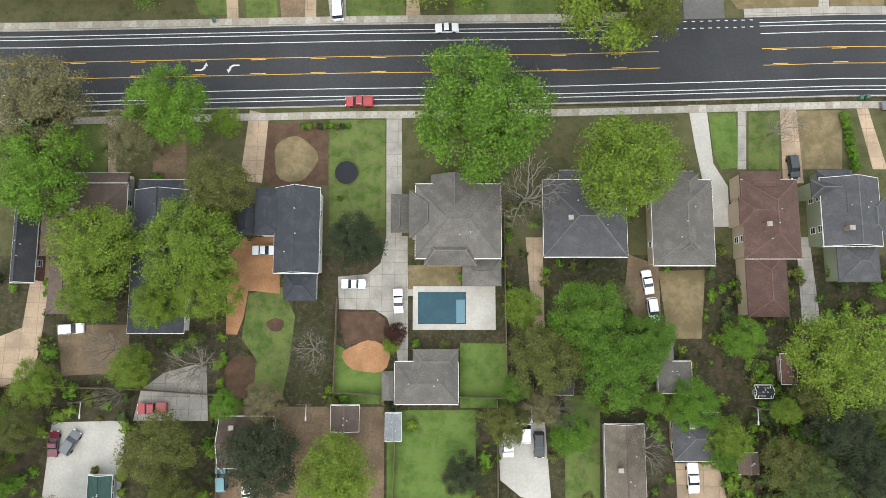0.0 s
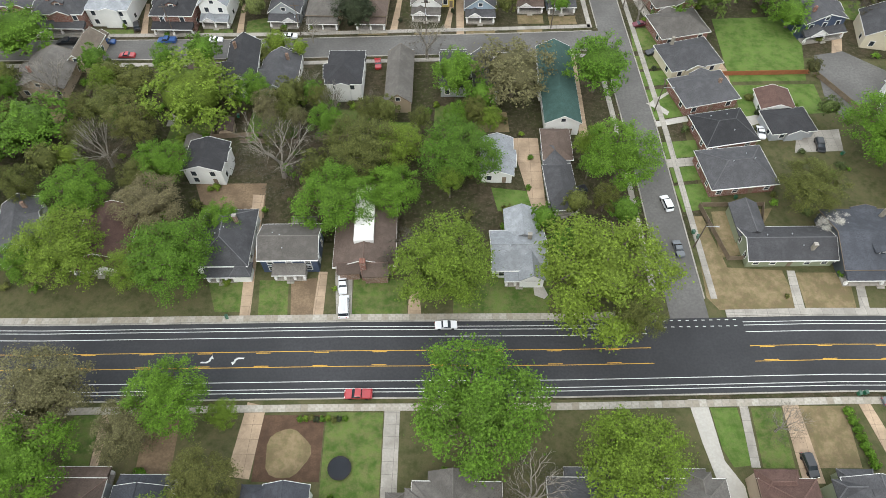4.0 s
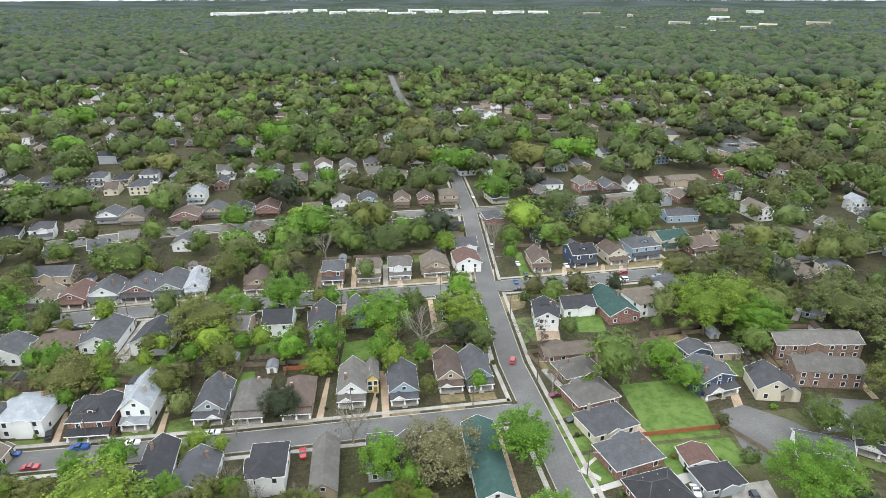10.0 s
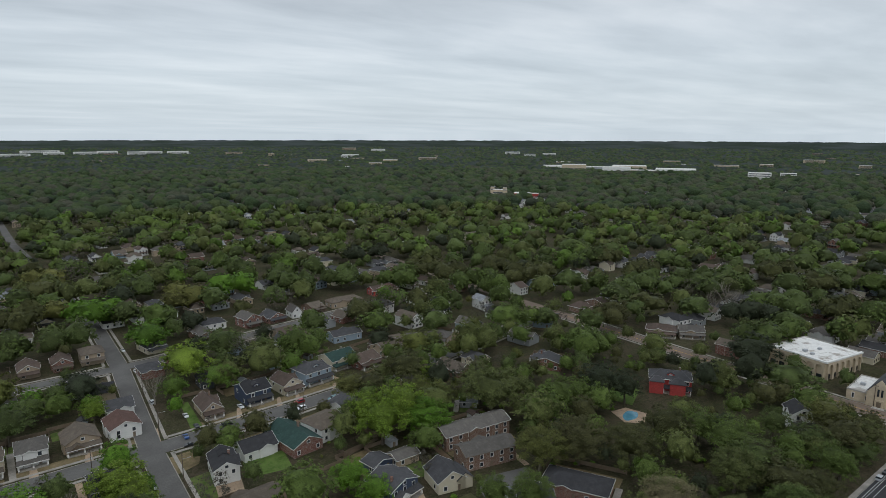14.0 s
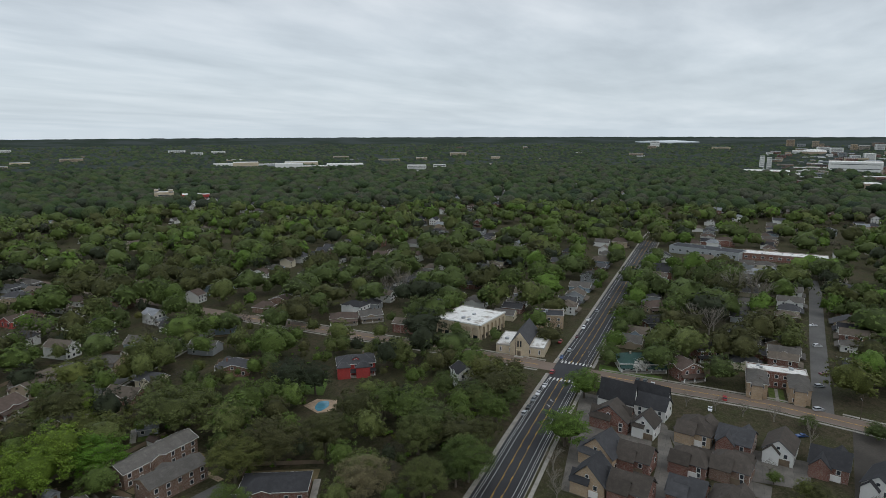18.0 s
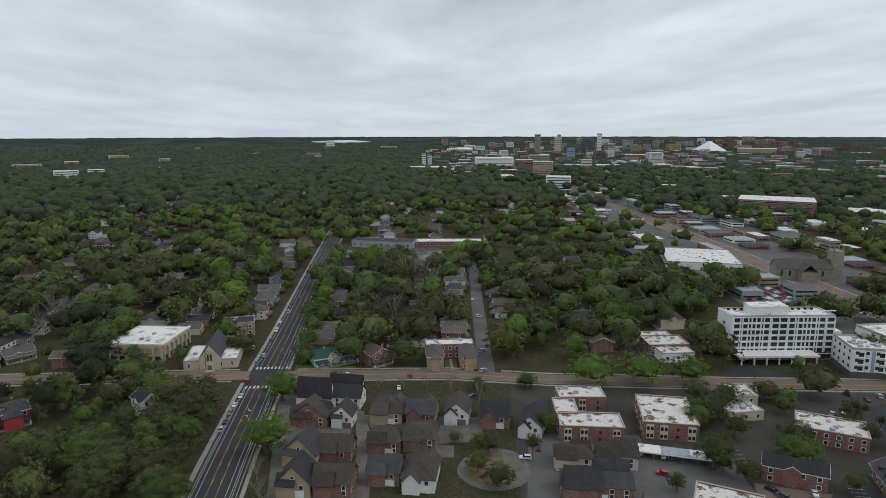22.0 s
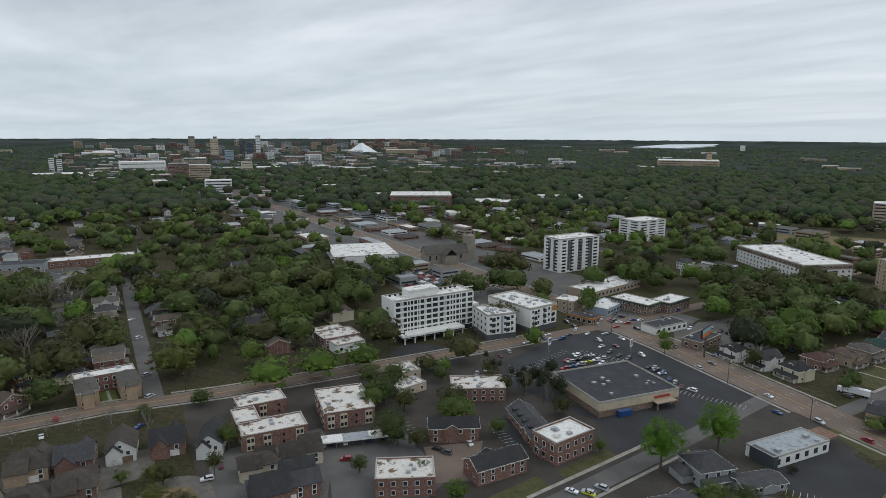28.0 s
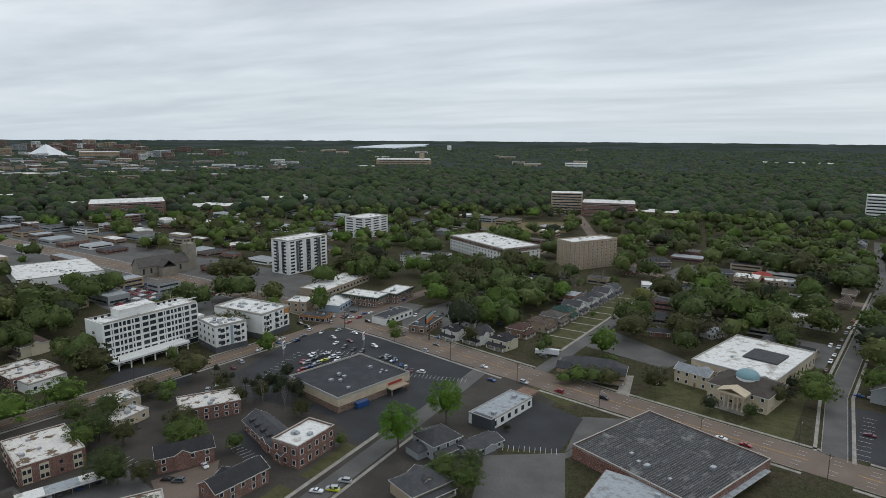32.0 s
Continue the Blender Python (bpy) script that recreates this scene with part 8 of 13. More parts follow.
# yards south of the avenue
patch("driveway_1", [(-39.6, 42.2), (-35.7, 41.4), (-36.4, 27.3), (-40.8, 27.8)], M_CONCRETE_BUFF, 0.06, "buff concrete driveway with rust stains")
patch("planting_bed_2", [(-35.9, 26.9), (-23.3, 27.1), (-23.8, 39.9), (-36.5, 39.6)], M_MULCH, 0.03, "planting bed of brown bark mulch")
patch("lawn_island", oval(-30.1, 32.3, 8.6, 9.4), M_LAWN_DRY, 0.06, "small dry oval lawn")
patch("lawn_3", [(-22.7, 18.8), (-11.7, 19.0), (-12.3, 40.7), (-23.5, 40.5)], M_LAWN, 0.032, "mown green front lawn")
patch("driveway_4", [(-11.4, 17.0), (-8.4, 17.0), (-9.0, 41.6), (-12.1, 41.6)], M_CONCRETE, 0.055, "grey concrete driveway strip")
patch("driveway_5", [(-11.4, 17.2), (-7.2, 17.2), (-6.6, -7.0), (-8.5, -7.1), (-9.2, -2.8), (-10.9, 1.3), (-13.2, 2.7), (-20.2, 2.7), (-20.6, 9.0), (-14.9, 9.6), (-12.4, 11.8)], M_CONCRETE, 0.06, "grey concrete parking court")
patch("driveway_6", [(-42.1, 12.5), (-39.3, 16.5), (-32.7, 16.6), (-31.7, 5.5), (-37.9, 6.0), (-38.5, 1.0), (-39.6, -2.5), (-41.8, -2.5)], M_GRAVEL, 0.05, "reddish gravel court")
patch("lawn_7", [(-37.8, 5.4), (-31.3, 6.8), (-28.6, 1.2), (-29.3, -7.4), (-30.3, -13.8), (-35.7, -14.5), (-37.0, -12.9), (-35.4, -7.5), (-38.7, -3.3)], M_LAWN, 0.045, "pale green back lawn")
patch("planting_bed_island", oval(-32.3, -0.5, 3.4, 2.6), M_MULCH, 0.07, "mulched bed in the lawn")
patch("planting_bed_round", oval(-38.6, -10.2, 6.0, 8.2), M_MULCH, 0.06, "mulched bed under shrubs")
patch("patio", oval(-14.4, -6.3, 9.2, 6.0), M_GRAVEL, 0.075, "rust-coloured gravel patio")
patch("planting_bed_8", [(-20.4, 2.2), (-13.2, 2.4), (-11.2, 0.9), (-11.2, -3.3), (-18.8, -4.0)], M_MULCH, 0.03, "mulched flower bed")
patch("lawn_9", [(-20.4, -4.0), (-11.1, -9.2), (-11.3, -15.1), (-21.1, -15.3)], M_LAWN_BRIGHT, 0.025, "green back lawn inside a fence")
patch("lawn_10", [(-6.9, 6.8), (3.4, 7.0), (3.3, 11.6), (-7.0, 11.5)], M_LAWN_DRY, 0.03, "dry lawn beside the house")
patch("path_11", [(-6.9, 5.5), (9.1, 5.8), (9.1, 7.1), (-6.9, 6.8)], M_CONCRETE, 0.05, "concrete path")
patch("lawn_12", [(3.5, -15.5), (12.4, -15.4), (12.3, -3.3), (3.3, -3.4)], M_LAWN_BRIGHT, 0.025, "green back lawn inside a fence")
patch("lawn_13", [(-9.9, -34.1), (6.7, -33.8), (6.5, -15.9), (-10.4, -16.2)], M_LAWN_BRIGHT, 0.03, "bright green back lawn")
patch("driveway_14", [(10.8, -18.1), (19.6, -17.9), (20.8, -32.5), (15.1, -31.6), (11.2, -28.6)], M_CONCRETE_NEW, 0.05, "pale concrete parking court")
patch("driveway_15", [(-73.7, -19.6), (-59.8, -19.0), (-59.6, -35.0), (-74.4, -35.2)], M_CONCRETE_NEW, 0.05, "pale concrete parking court")
patch("driveway_16", [(-80.0, 12.4), (-77.2, 12.4), (-76.7, 4.7), (-77.2, -2.9), (-78.0, -10.8), (-85.3, -13.7), (-86.3, -4.1), (-81.1, -1.9)], M_CONCRETE_BUFF, 0.05, "curved buff concrete driveway")
patch("driveway_17", [(48.5, 44.9), (52.2, 45.0), (53.2, 32.9), (55.9, 28.3), (56.1, 20.2), (52.0, 20.1), (51.6, 26.0), (49.7, 36.3)], M_CONCRETE_NEW, 0.06, "pale concrete driveway")
patch("lawn_18", [(52.6, 43.3), (57.9, 43.4), (58.8, 32.3), (54.7, 31.7), (53.3, 35.2)], M_LAWN_BRIGHT, 0.03, "clover lawn")
patch("path_19", [(58.0, 31.8), (59.7, 31.8), (60.2, 43.9), (58.5, 43.9)], M_CONCRETE, 0.06, "narrow concrete path")
patch("lawn_20", [(60.2, 31.8), (66.2, 31.9), (66.7, 43.6), (60.7, 43.5)], M_LAWN, 0.03, "green lawn")
patch("driveway_21", [(67.0, 45.2), (70.2, 45.3), (71.0, 29.2), (66.9, 29.1)], M_CONCRETE_BUFF, 0.06, "buff concrete driveway")
patch("lawn_22", [(69.8, 32.0), (78.8, 32.2), (79.5, 44.3), (70.4, 44.1)], M_LAWN_DRY, 0.035, "patchy lawn")
patch("driveway_23", [(82.1, 46.0), (84.4, 46.0), (87.8, 32.3), (84.9, 32.3)], M_CONCRETE_BUFF, 0.06, "buff concrete driveway")
patch("driveway_24", [(68.9, 18.4), (71.5, 18.4), (72.8, 1.7), (69.3, 1.6)], M_CONCRETE, 0.05, "grey concrete driveway beside a house")
patch("lawn_25", [(41.8, 11.2), (50.9, 11.6), (49.8, -1.7), (43.3, -1.8)], M_LAWN_DRY, 0.03, "worn dry back lawn")
patch("driveway_26", [(36.0, 14.4), (41.8, 12.3), (42.1, 0.3), (38.2, -0.9), (35.1, 6.7)], M_DIRT, 0.025, "bare parking strip")
patch("lawn_27", [(-72.4, 27.4), (-67.1, 27.5), (-68.1, 39.4), (-73.4, 39.3)], M_LAWN, 0.03, "green front lawn before a house")
patch("path_28", [(-66.9, 27.1), (-65.3, 27.1), (-66.4, 40.6), (-68.0, 40.6)], M_CONCRETE_BUFF, 0.05, "concrete path")
patch("yard_29", [(-58.0, 26.3), (-51.3, 26.4), (-52.3, 40.9), (-59.1, 40.8)], M_DIRT, 0.02, "bare yard under trees")
patch("driveway_30", [(-53.2, -10.0), (-45.2, -7.7), (-44.2, -18.8), (-58.4, -19.0), (-57.3, -13.2)], M_CONCRETE, 0.03, "old concrete parking pad")
patch("yard_31", [(-74.6, -1.2), (-60.4, -1.0), (-60.2, -10.1), (-72.6, -10.9)], M_DIRT, 0.02, "bare dirt yard")
patch("yard_32", [(-43.1, -16.1), (-10.9, -15.6), (-10.4, -34.1), (-41.9, -34.6)], M_DIRT, 0.015, "leaf-strewn yard")
patch("path_33", [(15.9, 17.4), (19.2, 17.5), (19.7, -4.4), (17.5, -2.3)], M_CONCRETE_BUFF, 0.03, "broken stone path")
patch("driveway_34", [(44.1, -25.0), (52.1, -24.8), (53.9, -32.9), (44.4, -33.1)], M_CONCRETE_BUFF, 0.04, "stained driveway")
patch("lawn_35", [(23.4, -32.5), (29.9, -32.4), (30.1, -12.7), (23.5, -12.8)], M_LAWN, 0.02, "shaded lawn")
# yards north of the avenue
patch("lawn_36", [(-54.8, 71.7), (-44.9, 72.5), (-43.3, 62.5), (-50.9, 62.3)], M_LAWN, 0.03, "green front lawn before a house")
patch("driveway_37", [(-48.8, 95.2), (-46.0, 95.2), (-42.9, 60.7), (-45.2, 60.6)], M_CONCRETE_BUFF, 0.05, "narrow concrete drive with a grass strip")
patch("driveway_38", [(-64.0, 98.4), (-46.2, 98.9), (-44.9, 88.3), (-47.5, 86.6), (-61.1, 92.2)], M_DIRT, 0.03, "bare earth parking area")
patch("lawn_39", [(-42.5, 70.6), (-36.0, 70.7), (-34.9, 61.9), (-41.3, 61.8)], M_LAWN, 0.03, "thin front lawn")
patch("yard_40", [(-35.4, 70.8), (-29.7, 71.5), (-28.9, 62.1), (-34.2, 61.9)], M_DIRT, 0.03, "worn front yard")
patch("driveway_41", [(-29.5, 73.2), (-27.5, 73.2), (-27.1, 61.9), (-29.4, 61.8)], M_CONCRETE_BUFF, 0.05, "narrow drive")
patch("driveway_42", [(-25.8, 73.3), (-21.8, 73.4), (-20.8, 61.3), (-24.1, 61.2)], M_CONCRETE, 0.055, "grey concrete driveway beside a house")
patch("lawn_43", [(-21.3, 71.7), (-9.8, 71.4), (-8.7, 62.6), (-21.0, 62.3)], M_LAWN, 0.035, "patchy front lawn")
patch("driveway_44", [(-8.7, 68.8), (-6.5, 68.9), (-5.6, 61.9), (-8.7, 61.9)], M_CONCRETE_BUFF, 0.055, "buff driveway")
patch("lawn_45", [(1.0, 72.3), (23.6, 73.7), (21.9, 63.7), (1.2, 62.9)], M_LAWN, 0.03, "green front lawn before a house")
patch("path_46", [(18.9, 71.9), (20.7, 72.0), (22.2, 68.3), (21.3, 67.3), (19.2, 68.2)], M_CONCRETE_NEW, 0.08, "white concrete steps and path")
patch("lawn_47", [(58.4, 91.0), (60.8, 91.1), (63.6, 76.5), (75.8, 76.0), (77.0, 66.2), (59.4, 65.4), (57.2, 68.5)], M_LAWN_DRY, 0.035, "dry straw-coloured corner lawn")
patch("lawn_48", [(63.3, 92.5), (78.3, 93.9), (69.3, 80.5), (62.5, 79.1)], M_LAWN_DRY, 0.03, "fenced dry yard")
patch("lawn_49", [(78.6, 75.5), (90.5, 75.8), (89.4, 66.5), (78.4, 66.2)], M_LAWN_DRY, 0.03, "dry front lawn")
patch("path_50", [(76.8, 76.0), (78.6, 76.0), (78.1, 65.9), (75.9, 65.9)], M_CONCRETE, 0.06, "front path with steps")
patch("path_51", [(92.1, 77.8), (93.9, 77.9), (92.2, 66.3), (90.1, 66.3)], M_CONCRETE, 0.06, "front path with steps")
patch("lawn_52", [(55.7, 100.4), (64.8, 101.7), (63.6, 93.5), (56.6, 92.3)], M_LAWN_BRIGHT, 0.03, "green side lawn")
patch("lawn_53", [(55.7, 106.4), (64.0, 107.4), (63.7, 102.8), (56.0, 101.5)], M_LAWN_BRIGHT, 0.03, "green front lawn before a house")
patch("lawn_54", [(55.3, 115.2), (64.2, 116.3), (64.0, 110.6), (55.5, 109.5)], M_LAWN_BRIGHT, 0.03, "green front lawn before a house")
patch("driveway_55", [(54.6, 109.1), (65.9, 110.6), (65.4, 107.8), (54.6, 106.4)], M_CONCRETE, 0.05, "front drive")
patch("lawn_56", [(52.5, 135.1), (62.5, 136.3), (63.7, 125.4), (54.3, 123.4)], M_LAWN_BRIGHT, 0.03, "bright front lawn")
patch("path_57", [(52.1, 135.0), (53.4, 135.1), (55.2, 121.6), (53.6, 121.6)], M_CONCRETE_NEW, 0.07, "new white concrete walk")
patch("path_58", [(53.4, 129.8), (56.0, 130.3), (59.2, 126.7), (58.4, 125.3), (55.5, 128.0)], M_CONCRETE_NEW, 0.074, "curved white concrete walk")
patch("path_59", [(53.6, 129.3), (56.0, 130.3), (61.0, 134.3), (60.2, 134.8), (55.6, 131.3)], M_CONCRETE_NEW, 0.074, "curved white concrete walk")
patch("path_60", [(53.5, 122.5), (63.5, 125.2), (63.8, 123.2), (54.4, 120.8)], M_CONCRETE_NEW, 0.07, "white concrete walk")
patch("lawn_61", [(52.2, 142.6), (62.5, 143.9), (61.8, 137.8), (52.4, 136.5)], M_LAWN_BRIGHT, 0.03, "green front lawn before a house")
patch("lawn_62", [(52.5, 149.6), (62.0, 150.9), (61.7, 145.0), (52.4, 143.7)], M_LAWN, 0.03, "green front lawn before a house")
patch("lawn_63", [(53.6, 162.2), (61.1, 163.6), (60.8, 153.7), (52.9, 151.8)], M_LAWN, 0.03, "patchy front lawn")
patch("lawn_64", [(79.4, 167.8), (106.6, 169.7), (100.2, 140.2), (78.6, 139.2)], M_LAWN_BRIGHT, 0.03, "wide bright green lawn")
patch("lawn_65", [(79.1, 137.7), (101.9, 138.8), (102.0, 127.3), (78.2, 124.9)], M_LAWN_BRIGHT, 0.03, "bright green lawn")
patch("road_turning_circle_66", [(105.7, 151.2), (114.6, 153.3), (124.2, 145.0), (127.4, 140.4), (126.5, 132.6), (111.6, 131.0), (105.9, 124.7), (103.3, 133.2)], M_ASPHALT_OLD, 0.04, "pale asphalt turning circle")
patch("driveway_67", [(115.7, 165.9), (119.2, 167.5), (114.6, 153.3), (111.2, 152.2)], M_CONCRETE_BUFF, 0.045, "driveway")
patch("driveway_68", [(15.4, 115.9), (22.7, 116.1), (23.5, 91.5), (20.2, 91.4)], M_CONCRETE_BUFF, 0.04, "stained concrete drive")
patch("lawn_69", [(10.1, 98.9), (20.7, 97.7), (20.5, 91.4), (11.6, 91.5)], M_LAWN_BRIGHT, 0.03, "green back lawn inside a fence")
patch("driveway_70", [(91.8, 120.0), (103.2, 121.1), (101.9, 113.3), (89.1, 112.4)], M_CONCRETE, 0.04, "concrete parking pad")
patch("driveway_71", [(78.2, 124.9), (85.8, 126.9), (86.0, 124.2), (79.0, 121.4)], M_CONCRETE_NEW, 0.05, "white concrete apron")
patch("patio_72", [(60.5, 206.5), (69.7, 206.8), (67.9, 197.7), (59.0, 197.5)], M_CONCRETE_BUFF, 0.05, "wooden-toned patio")
patch("lawn_73", [(54.6, 216.8), (62.5, 217.8), (59.5, 198.3), (52.9, 197.4)], M_LAWN, 0.03, "side lawn")
patch("lawn_74", [(73.9, 217.2), (89.8, 216.8), (87.5, 202.1), (71.4, 204.8)], M_LAWN_BRIGHT, 0.03, "bright back lawn")
patch("lawn_75", [(50.7, 236.6), (65.0, 237.9), (60.3, 225.7), (51.0, 221.9)], M_LAWN_DRY, 0.03, "dry corner lawn")
patch("lawn_76", [(-48.8, 188.5), (-42.9, 188.7), (-39.8, 174.8), (-46.4, 174.6)], M_LAWN_BRIGHT, 0.03, "green lawn")
patch("lawn_77", [(-12.8, 204.8), (-1.3, 207.1), (-1.0, 190.8), (-13.8, 187.6)], M_LAWN_BRIGHT, 0.03, "green back lawn inside a fence")
patch("lawn_78", [(-63.9, 163.6), (-57.9, 165.6), (-55.9, 158.3), (-63.4, 157.5)], M_LAWN, 0.03, "green front lawn before a house")
patch("lawn_79", [(-122.5, 155.5), (-110.3, 155.8), (-111.6, 158.4), (-123.5, 158.1)], M_LAWN_DRY, 0.03, "narrow front lawn beside the street")
patch("lawn_80", [(-108.8, 155.8), (-97.0, 156.1), (-98.1, 158.8), (-109.7, 158.5)], M_LAWN, 0.03, "narrow front lawn beside the street")
patch("lawn_81", [(-90.1, 156.3), (-77.9, 156.6), (-78.9, 159.2), (-90.9, 158.9)], M_LAWN, 0.03, "narrow front lawn beside the street")
patch("lawn_82", [(-75.8, 156.6), (-66.8, 156.8), (-67.7, 159.5), (-76.4, 159.3)], M_LAWN, 0.03, "narrow front lawn beside the street")
patch("lawn_83", [(-44.2, 157.4), (-34.5, 157.7), (-35.1, 160.3), (-44.5, 160.1)], M_LAWN_DRY, 0.03, "narrow front lawn beside the street")
patch("lawn_84", [(-29.1, 157.8), (-20.2, 158.0), (-20.6, 160.7), (-29.3, 160.5)], M_LAWN_DRY, 0.03, "narrow front lawn beside the street")
patch("lawn_85", [(-12.1, 158.2), (-4.1, 158.4), (-4.3, 161.1), (-12.1, 160.9)], M_LAWN_DRY, 0.03, "narrow front lawn beside the street")
patch("lawn_86", [(3.5, 158.6), (12.4, 158.8), (12.3, 161.5), (3.6, 161.3)], M_LAWN_DRY, 0.03, "narrow front lawn beside the street")
patch("lawn_87", [(18.9, 159.0), (26.7, 159.2), (26.8, 161.9), (19.2, 161.7)], M_LAWN_DRY, 0.03, "narrow front lawn beside the street")
patch("driveway_88", [(-95.2, 156.1), (-93.0, 156.2), (-96.8, 171.7), (-97.9, 171.7)], M_CONCRETE_BUFF, 0.045, "gravelly driveway between two houses")
patch("driveway_89", [(-66.2, 157.5), (-64.1, 157.5), (-66.0, 172.5), (-67.2, 172.5)], M_CONCRETE_BUFF, 0.045, "gravelly driveway between two houses")
patch("driveway_90", [(-19.6, 159.8), (-17.4, 159.9), (-16.6, 182.2), (-17.8, 182.2)], M_CONCRETE_BUFF, 0.045, "gravelly driveway between two houses")
patch("driveway_91", [(-3.4, 161.4), (-1.2, 161.5), (-0.2, 174.1), (-1.3, 174.1)], M_CONCRETE_BUFF, 0.045, "gravelly driveway between two houses")
patch("lawn_92", [(-152.3, 241.2), (-30.5, 249.4), (-30.9, 253.5), (-154.5, 245.6)], M_LAWN_DRY, 0.03, "dry verge and front lawns")
patch("lawn_93", [(4.7, 253.0), (48.4, 256.7), (48.5, 261.0), (4.7, 257.8)], M_LAWN_DRY, 0.03, "dry front lawns")
patch("lawn_94", [(68.4, 254.4), (145.3, 261.9), (147.3, 269.5), (69.6, 260.4)], M_LAWN_DRY, 0.03, "dry front lawns")
patch("lawn_95", [(73.9, 234.8), (134.2, 242.0), (134.7, 237.6), (75.4, 231.2)], M_LAWN_DRY, 0.03, "dry verge")
patch("lawn_96", [(65.1, 250.8), (70.2, 250.8), (72.1, 285.8), (68.7, 285.8)], M_LAWN_BRIGHT, 0.03, "green side lawn")
patch("driveway_97", [(-138.1, 250.3), (-135.1, 250.3), (-142.0, 264.9), (-143.6, 264.9)], M_CONCRETE_BUFF, 0.045, "short buff concrete house driveway")
patch("driveway_98", [(-115.4, 250.3), (-112.4, 250.3), (-118.2, 265.0), (-119.8, 265.0)], M_CONCRETE_BUFF, 0.045, "short buff concrete house driveway")
patch("driveway_99", [(-77.5, 250.4), (-74.5, 250.4), (-78.6, 265.1), (-80.2, 265.1)], M_CONCRETE_BUFF, 0.045, "short buff concrete house driveway")
patch("driveway_100", [(-44.7, 250.5), (-41.7, 250.5), (-44.3, 265.2), (-45.8, 265.2)], M_CONCRETE_BUFF, 0.045, "short buff concrete house driveway")
patch("driveway_101", [(-18.2, 250.6), (-15.2, 250.6), (-16.6, 265.3), (-18.1, 265.3)], M_CONCRETE_BUFF, 0.045, "short buff concrete house driveway")
patch("driveway_102", [(8.2, 250.7), (11.2, 250.7), (11.1, 265.3), (9.6, 265.3)], M_CONCRETE_BUFF, 0.045, "short buff concrete house driveway")
patch("driveway_103", [(25.9, 250.7), (28.9, 250.7), (29.6, 265.4), (28.0, 265.4)], M_CONCRETE_BUFF, 0.045, "short buff concrete house driveway")
patch("driveway_104", [(49.8, 250.8), (52.8, 250.8), (54.6, 265.4), (53.0, 265.4)], M_CONCRETE_BUFF, 0.045, "short buff concrete house driveway")
patch("driveway_105", [(83.2, 250.9), (86.3, 250.9), (89.6, 265.5), (88.0, 265.5)], M_CONCRETE_BUFF, 0.045, "short buff concrete house driveway")
patch("driveway_106", [(101.4, 250.9), (104.4, 250.9), (108.6, 265.6), (107.0, 265.6)], M_CONCRETE_BUFF, 0.045, "short buff concrete house driveway")
patch("driveway_107", [(110.2, 250.9), (113.2, 250.9), (117.8, 265.6), (116.2, 265.6)], M_CONCRETE_BUFF, 0.045, "short buff concrete house driveway")
patch("driveway_108", [(129.0, 251.0), (132.0, 251.0), (137.5, 265.6), (135.9, 265.6)], M_CONCRETE_BUFF, 0.045, "short buff concrete house driveway")
# grounds to the east and south-east
patch("parking_lot_109", [(254.8, -216.3), (271.1, -284.7), (248.6, -310.7), (196.7, -304.0), (155.1, -289.9), (146.7, -272.9), (143.3, -229.3), (153.3, -189.3), (177.3, -203.4), (227.9, -197.7)], M_ASPHALT, 0.028, "dark asphalt supermarket car park")
patch("parking_lot_110", [(300.8, -171.1), (310.6, -189.7), (275.9, -213.8), (263.2, -188.4), (268.9, -172.5)], M_ASPHALT, 0.028, "hotel forecourt of dark asphalt")
patch("parking_lot_111", [(226.3, -99.7), (215.3, -130.3), (174.0, -123.4), (165.0, -105.9), (180.6, -82.7)], M_ASPHALT_OLD, 0.028, "worn asphalt yard between apartment blocks")
patch("parking_lot_112", [(201.0, -164.9), (203.2, -179.6), (178.5, -169.5), (174.2, -154.8)], M_ASPHALT, 0.028, "marked asphalt car park")
patch("parking_lot_113", [(198.6, -129.5), (189.9, -152.4), (168.6, -131.5), (174.4, -118.9)], M_ASPHALT_BROWN, 0.028, "brown asphalt courtyard")
patch("parking_lot_114", [(298.0, -306.6), (294.3, -378.4), (242.9, -378.3), (233.3, -318.1), (263.7, -302.1)], M_ASPHALT_OLD, 0.028, "shop forecourts")
patch("parking_lot_115", [(241.7, -346.2), (229.3, -423.4), (214.9, -397.9), (206.3, -340.2), (210.2, -307.9)], M_ASPHALT_OLD, 0.028, "filling-station forecourt")
patch("parking_lot_116", [(510.9, -285.5), (503.2, -336.4), (392.1, -300.7), (360.5, -242.0), (445.8, -253.6)], M_ASPHALT_OLD, 0.028, "large car park beside the shop")
patch("parking_lot_117", [(129.7, -244.0), (125.0, -271.2), (83.4, -259.1), (81.6, -225.3), (100.0, -218.1)], M_ASPHALT, 0.028, "dark asphalt bank car park")
patch("parking_lot_118", [(105.9, -208.2), (79.7, -226.5), (73.8, -252.5), (60.8, -259.4), (78.1, -222.3), (66.6, -191.2), (93.8, -174.4)], M_ASPHALT_OLD, 0.028, "cracked concrete lot")
patch("parking_lot_119", [(84.6, -261.1), (67.0, -269.3), (60.8, -259.4), (73.8, -252.5), (80.0, -227.3)], M_ASPHALT_OLD, 0.028, "cracked concrete lot")
patch("lawn_120", [(70.8, -295.4), (62.0, -325.7), (41.5, -323.2), (27.1, -281.5), (51.0, -272.8)], M_LAWN_WORN, 0.03, "worn lawn before the church")
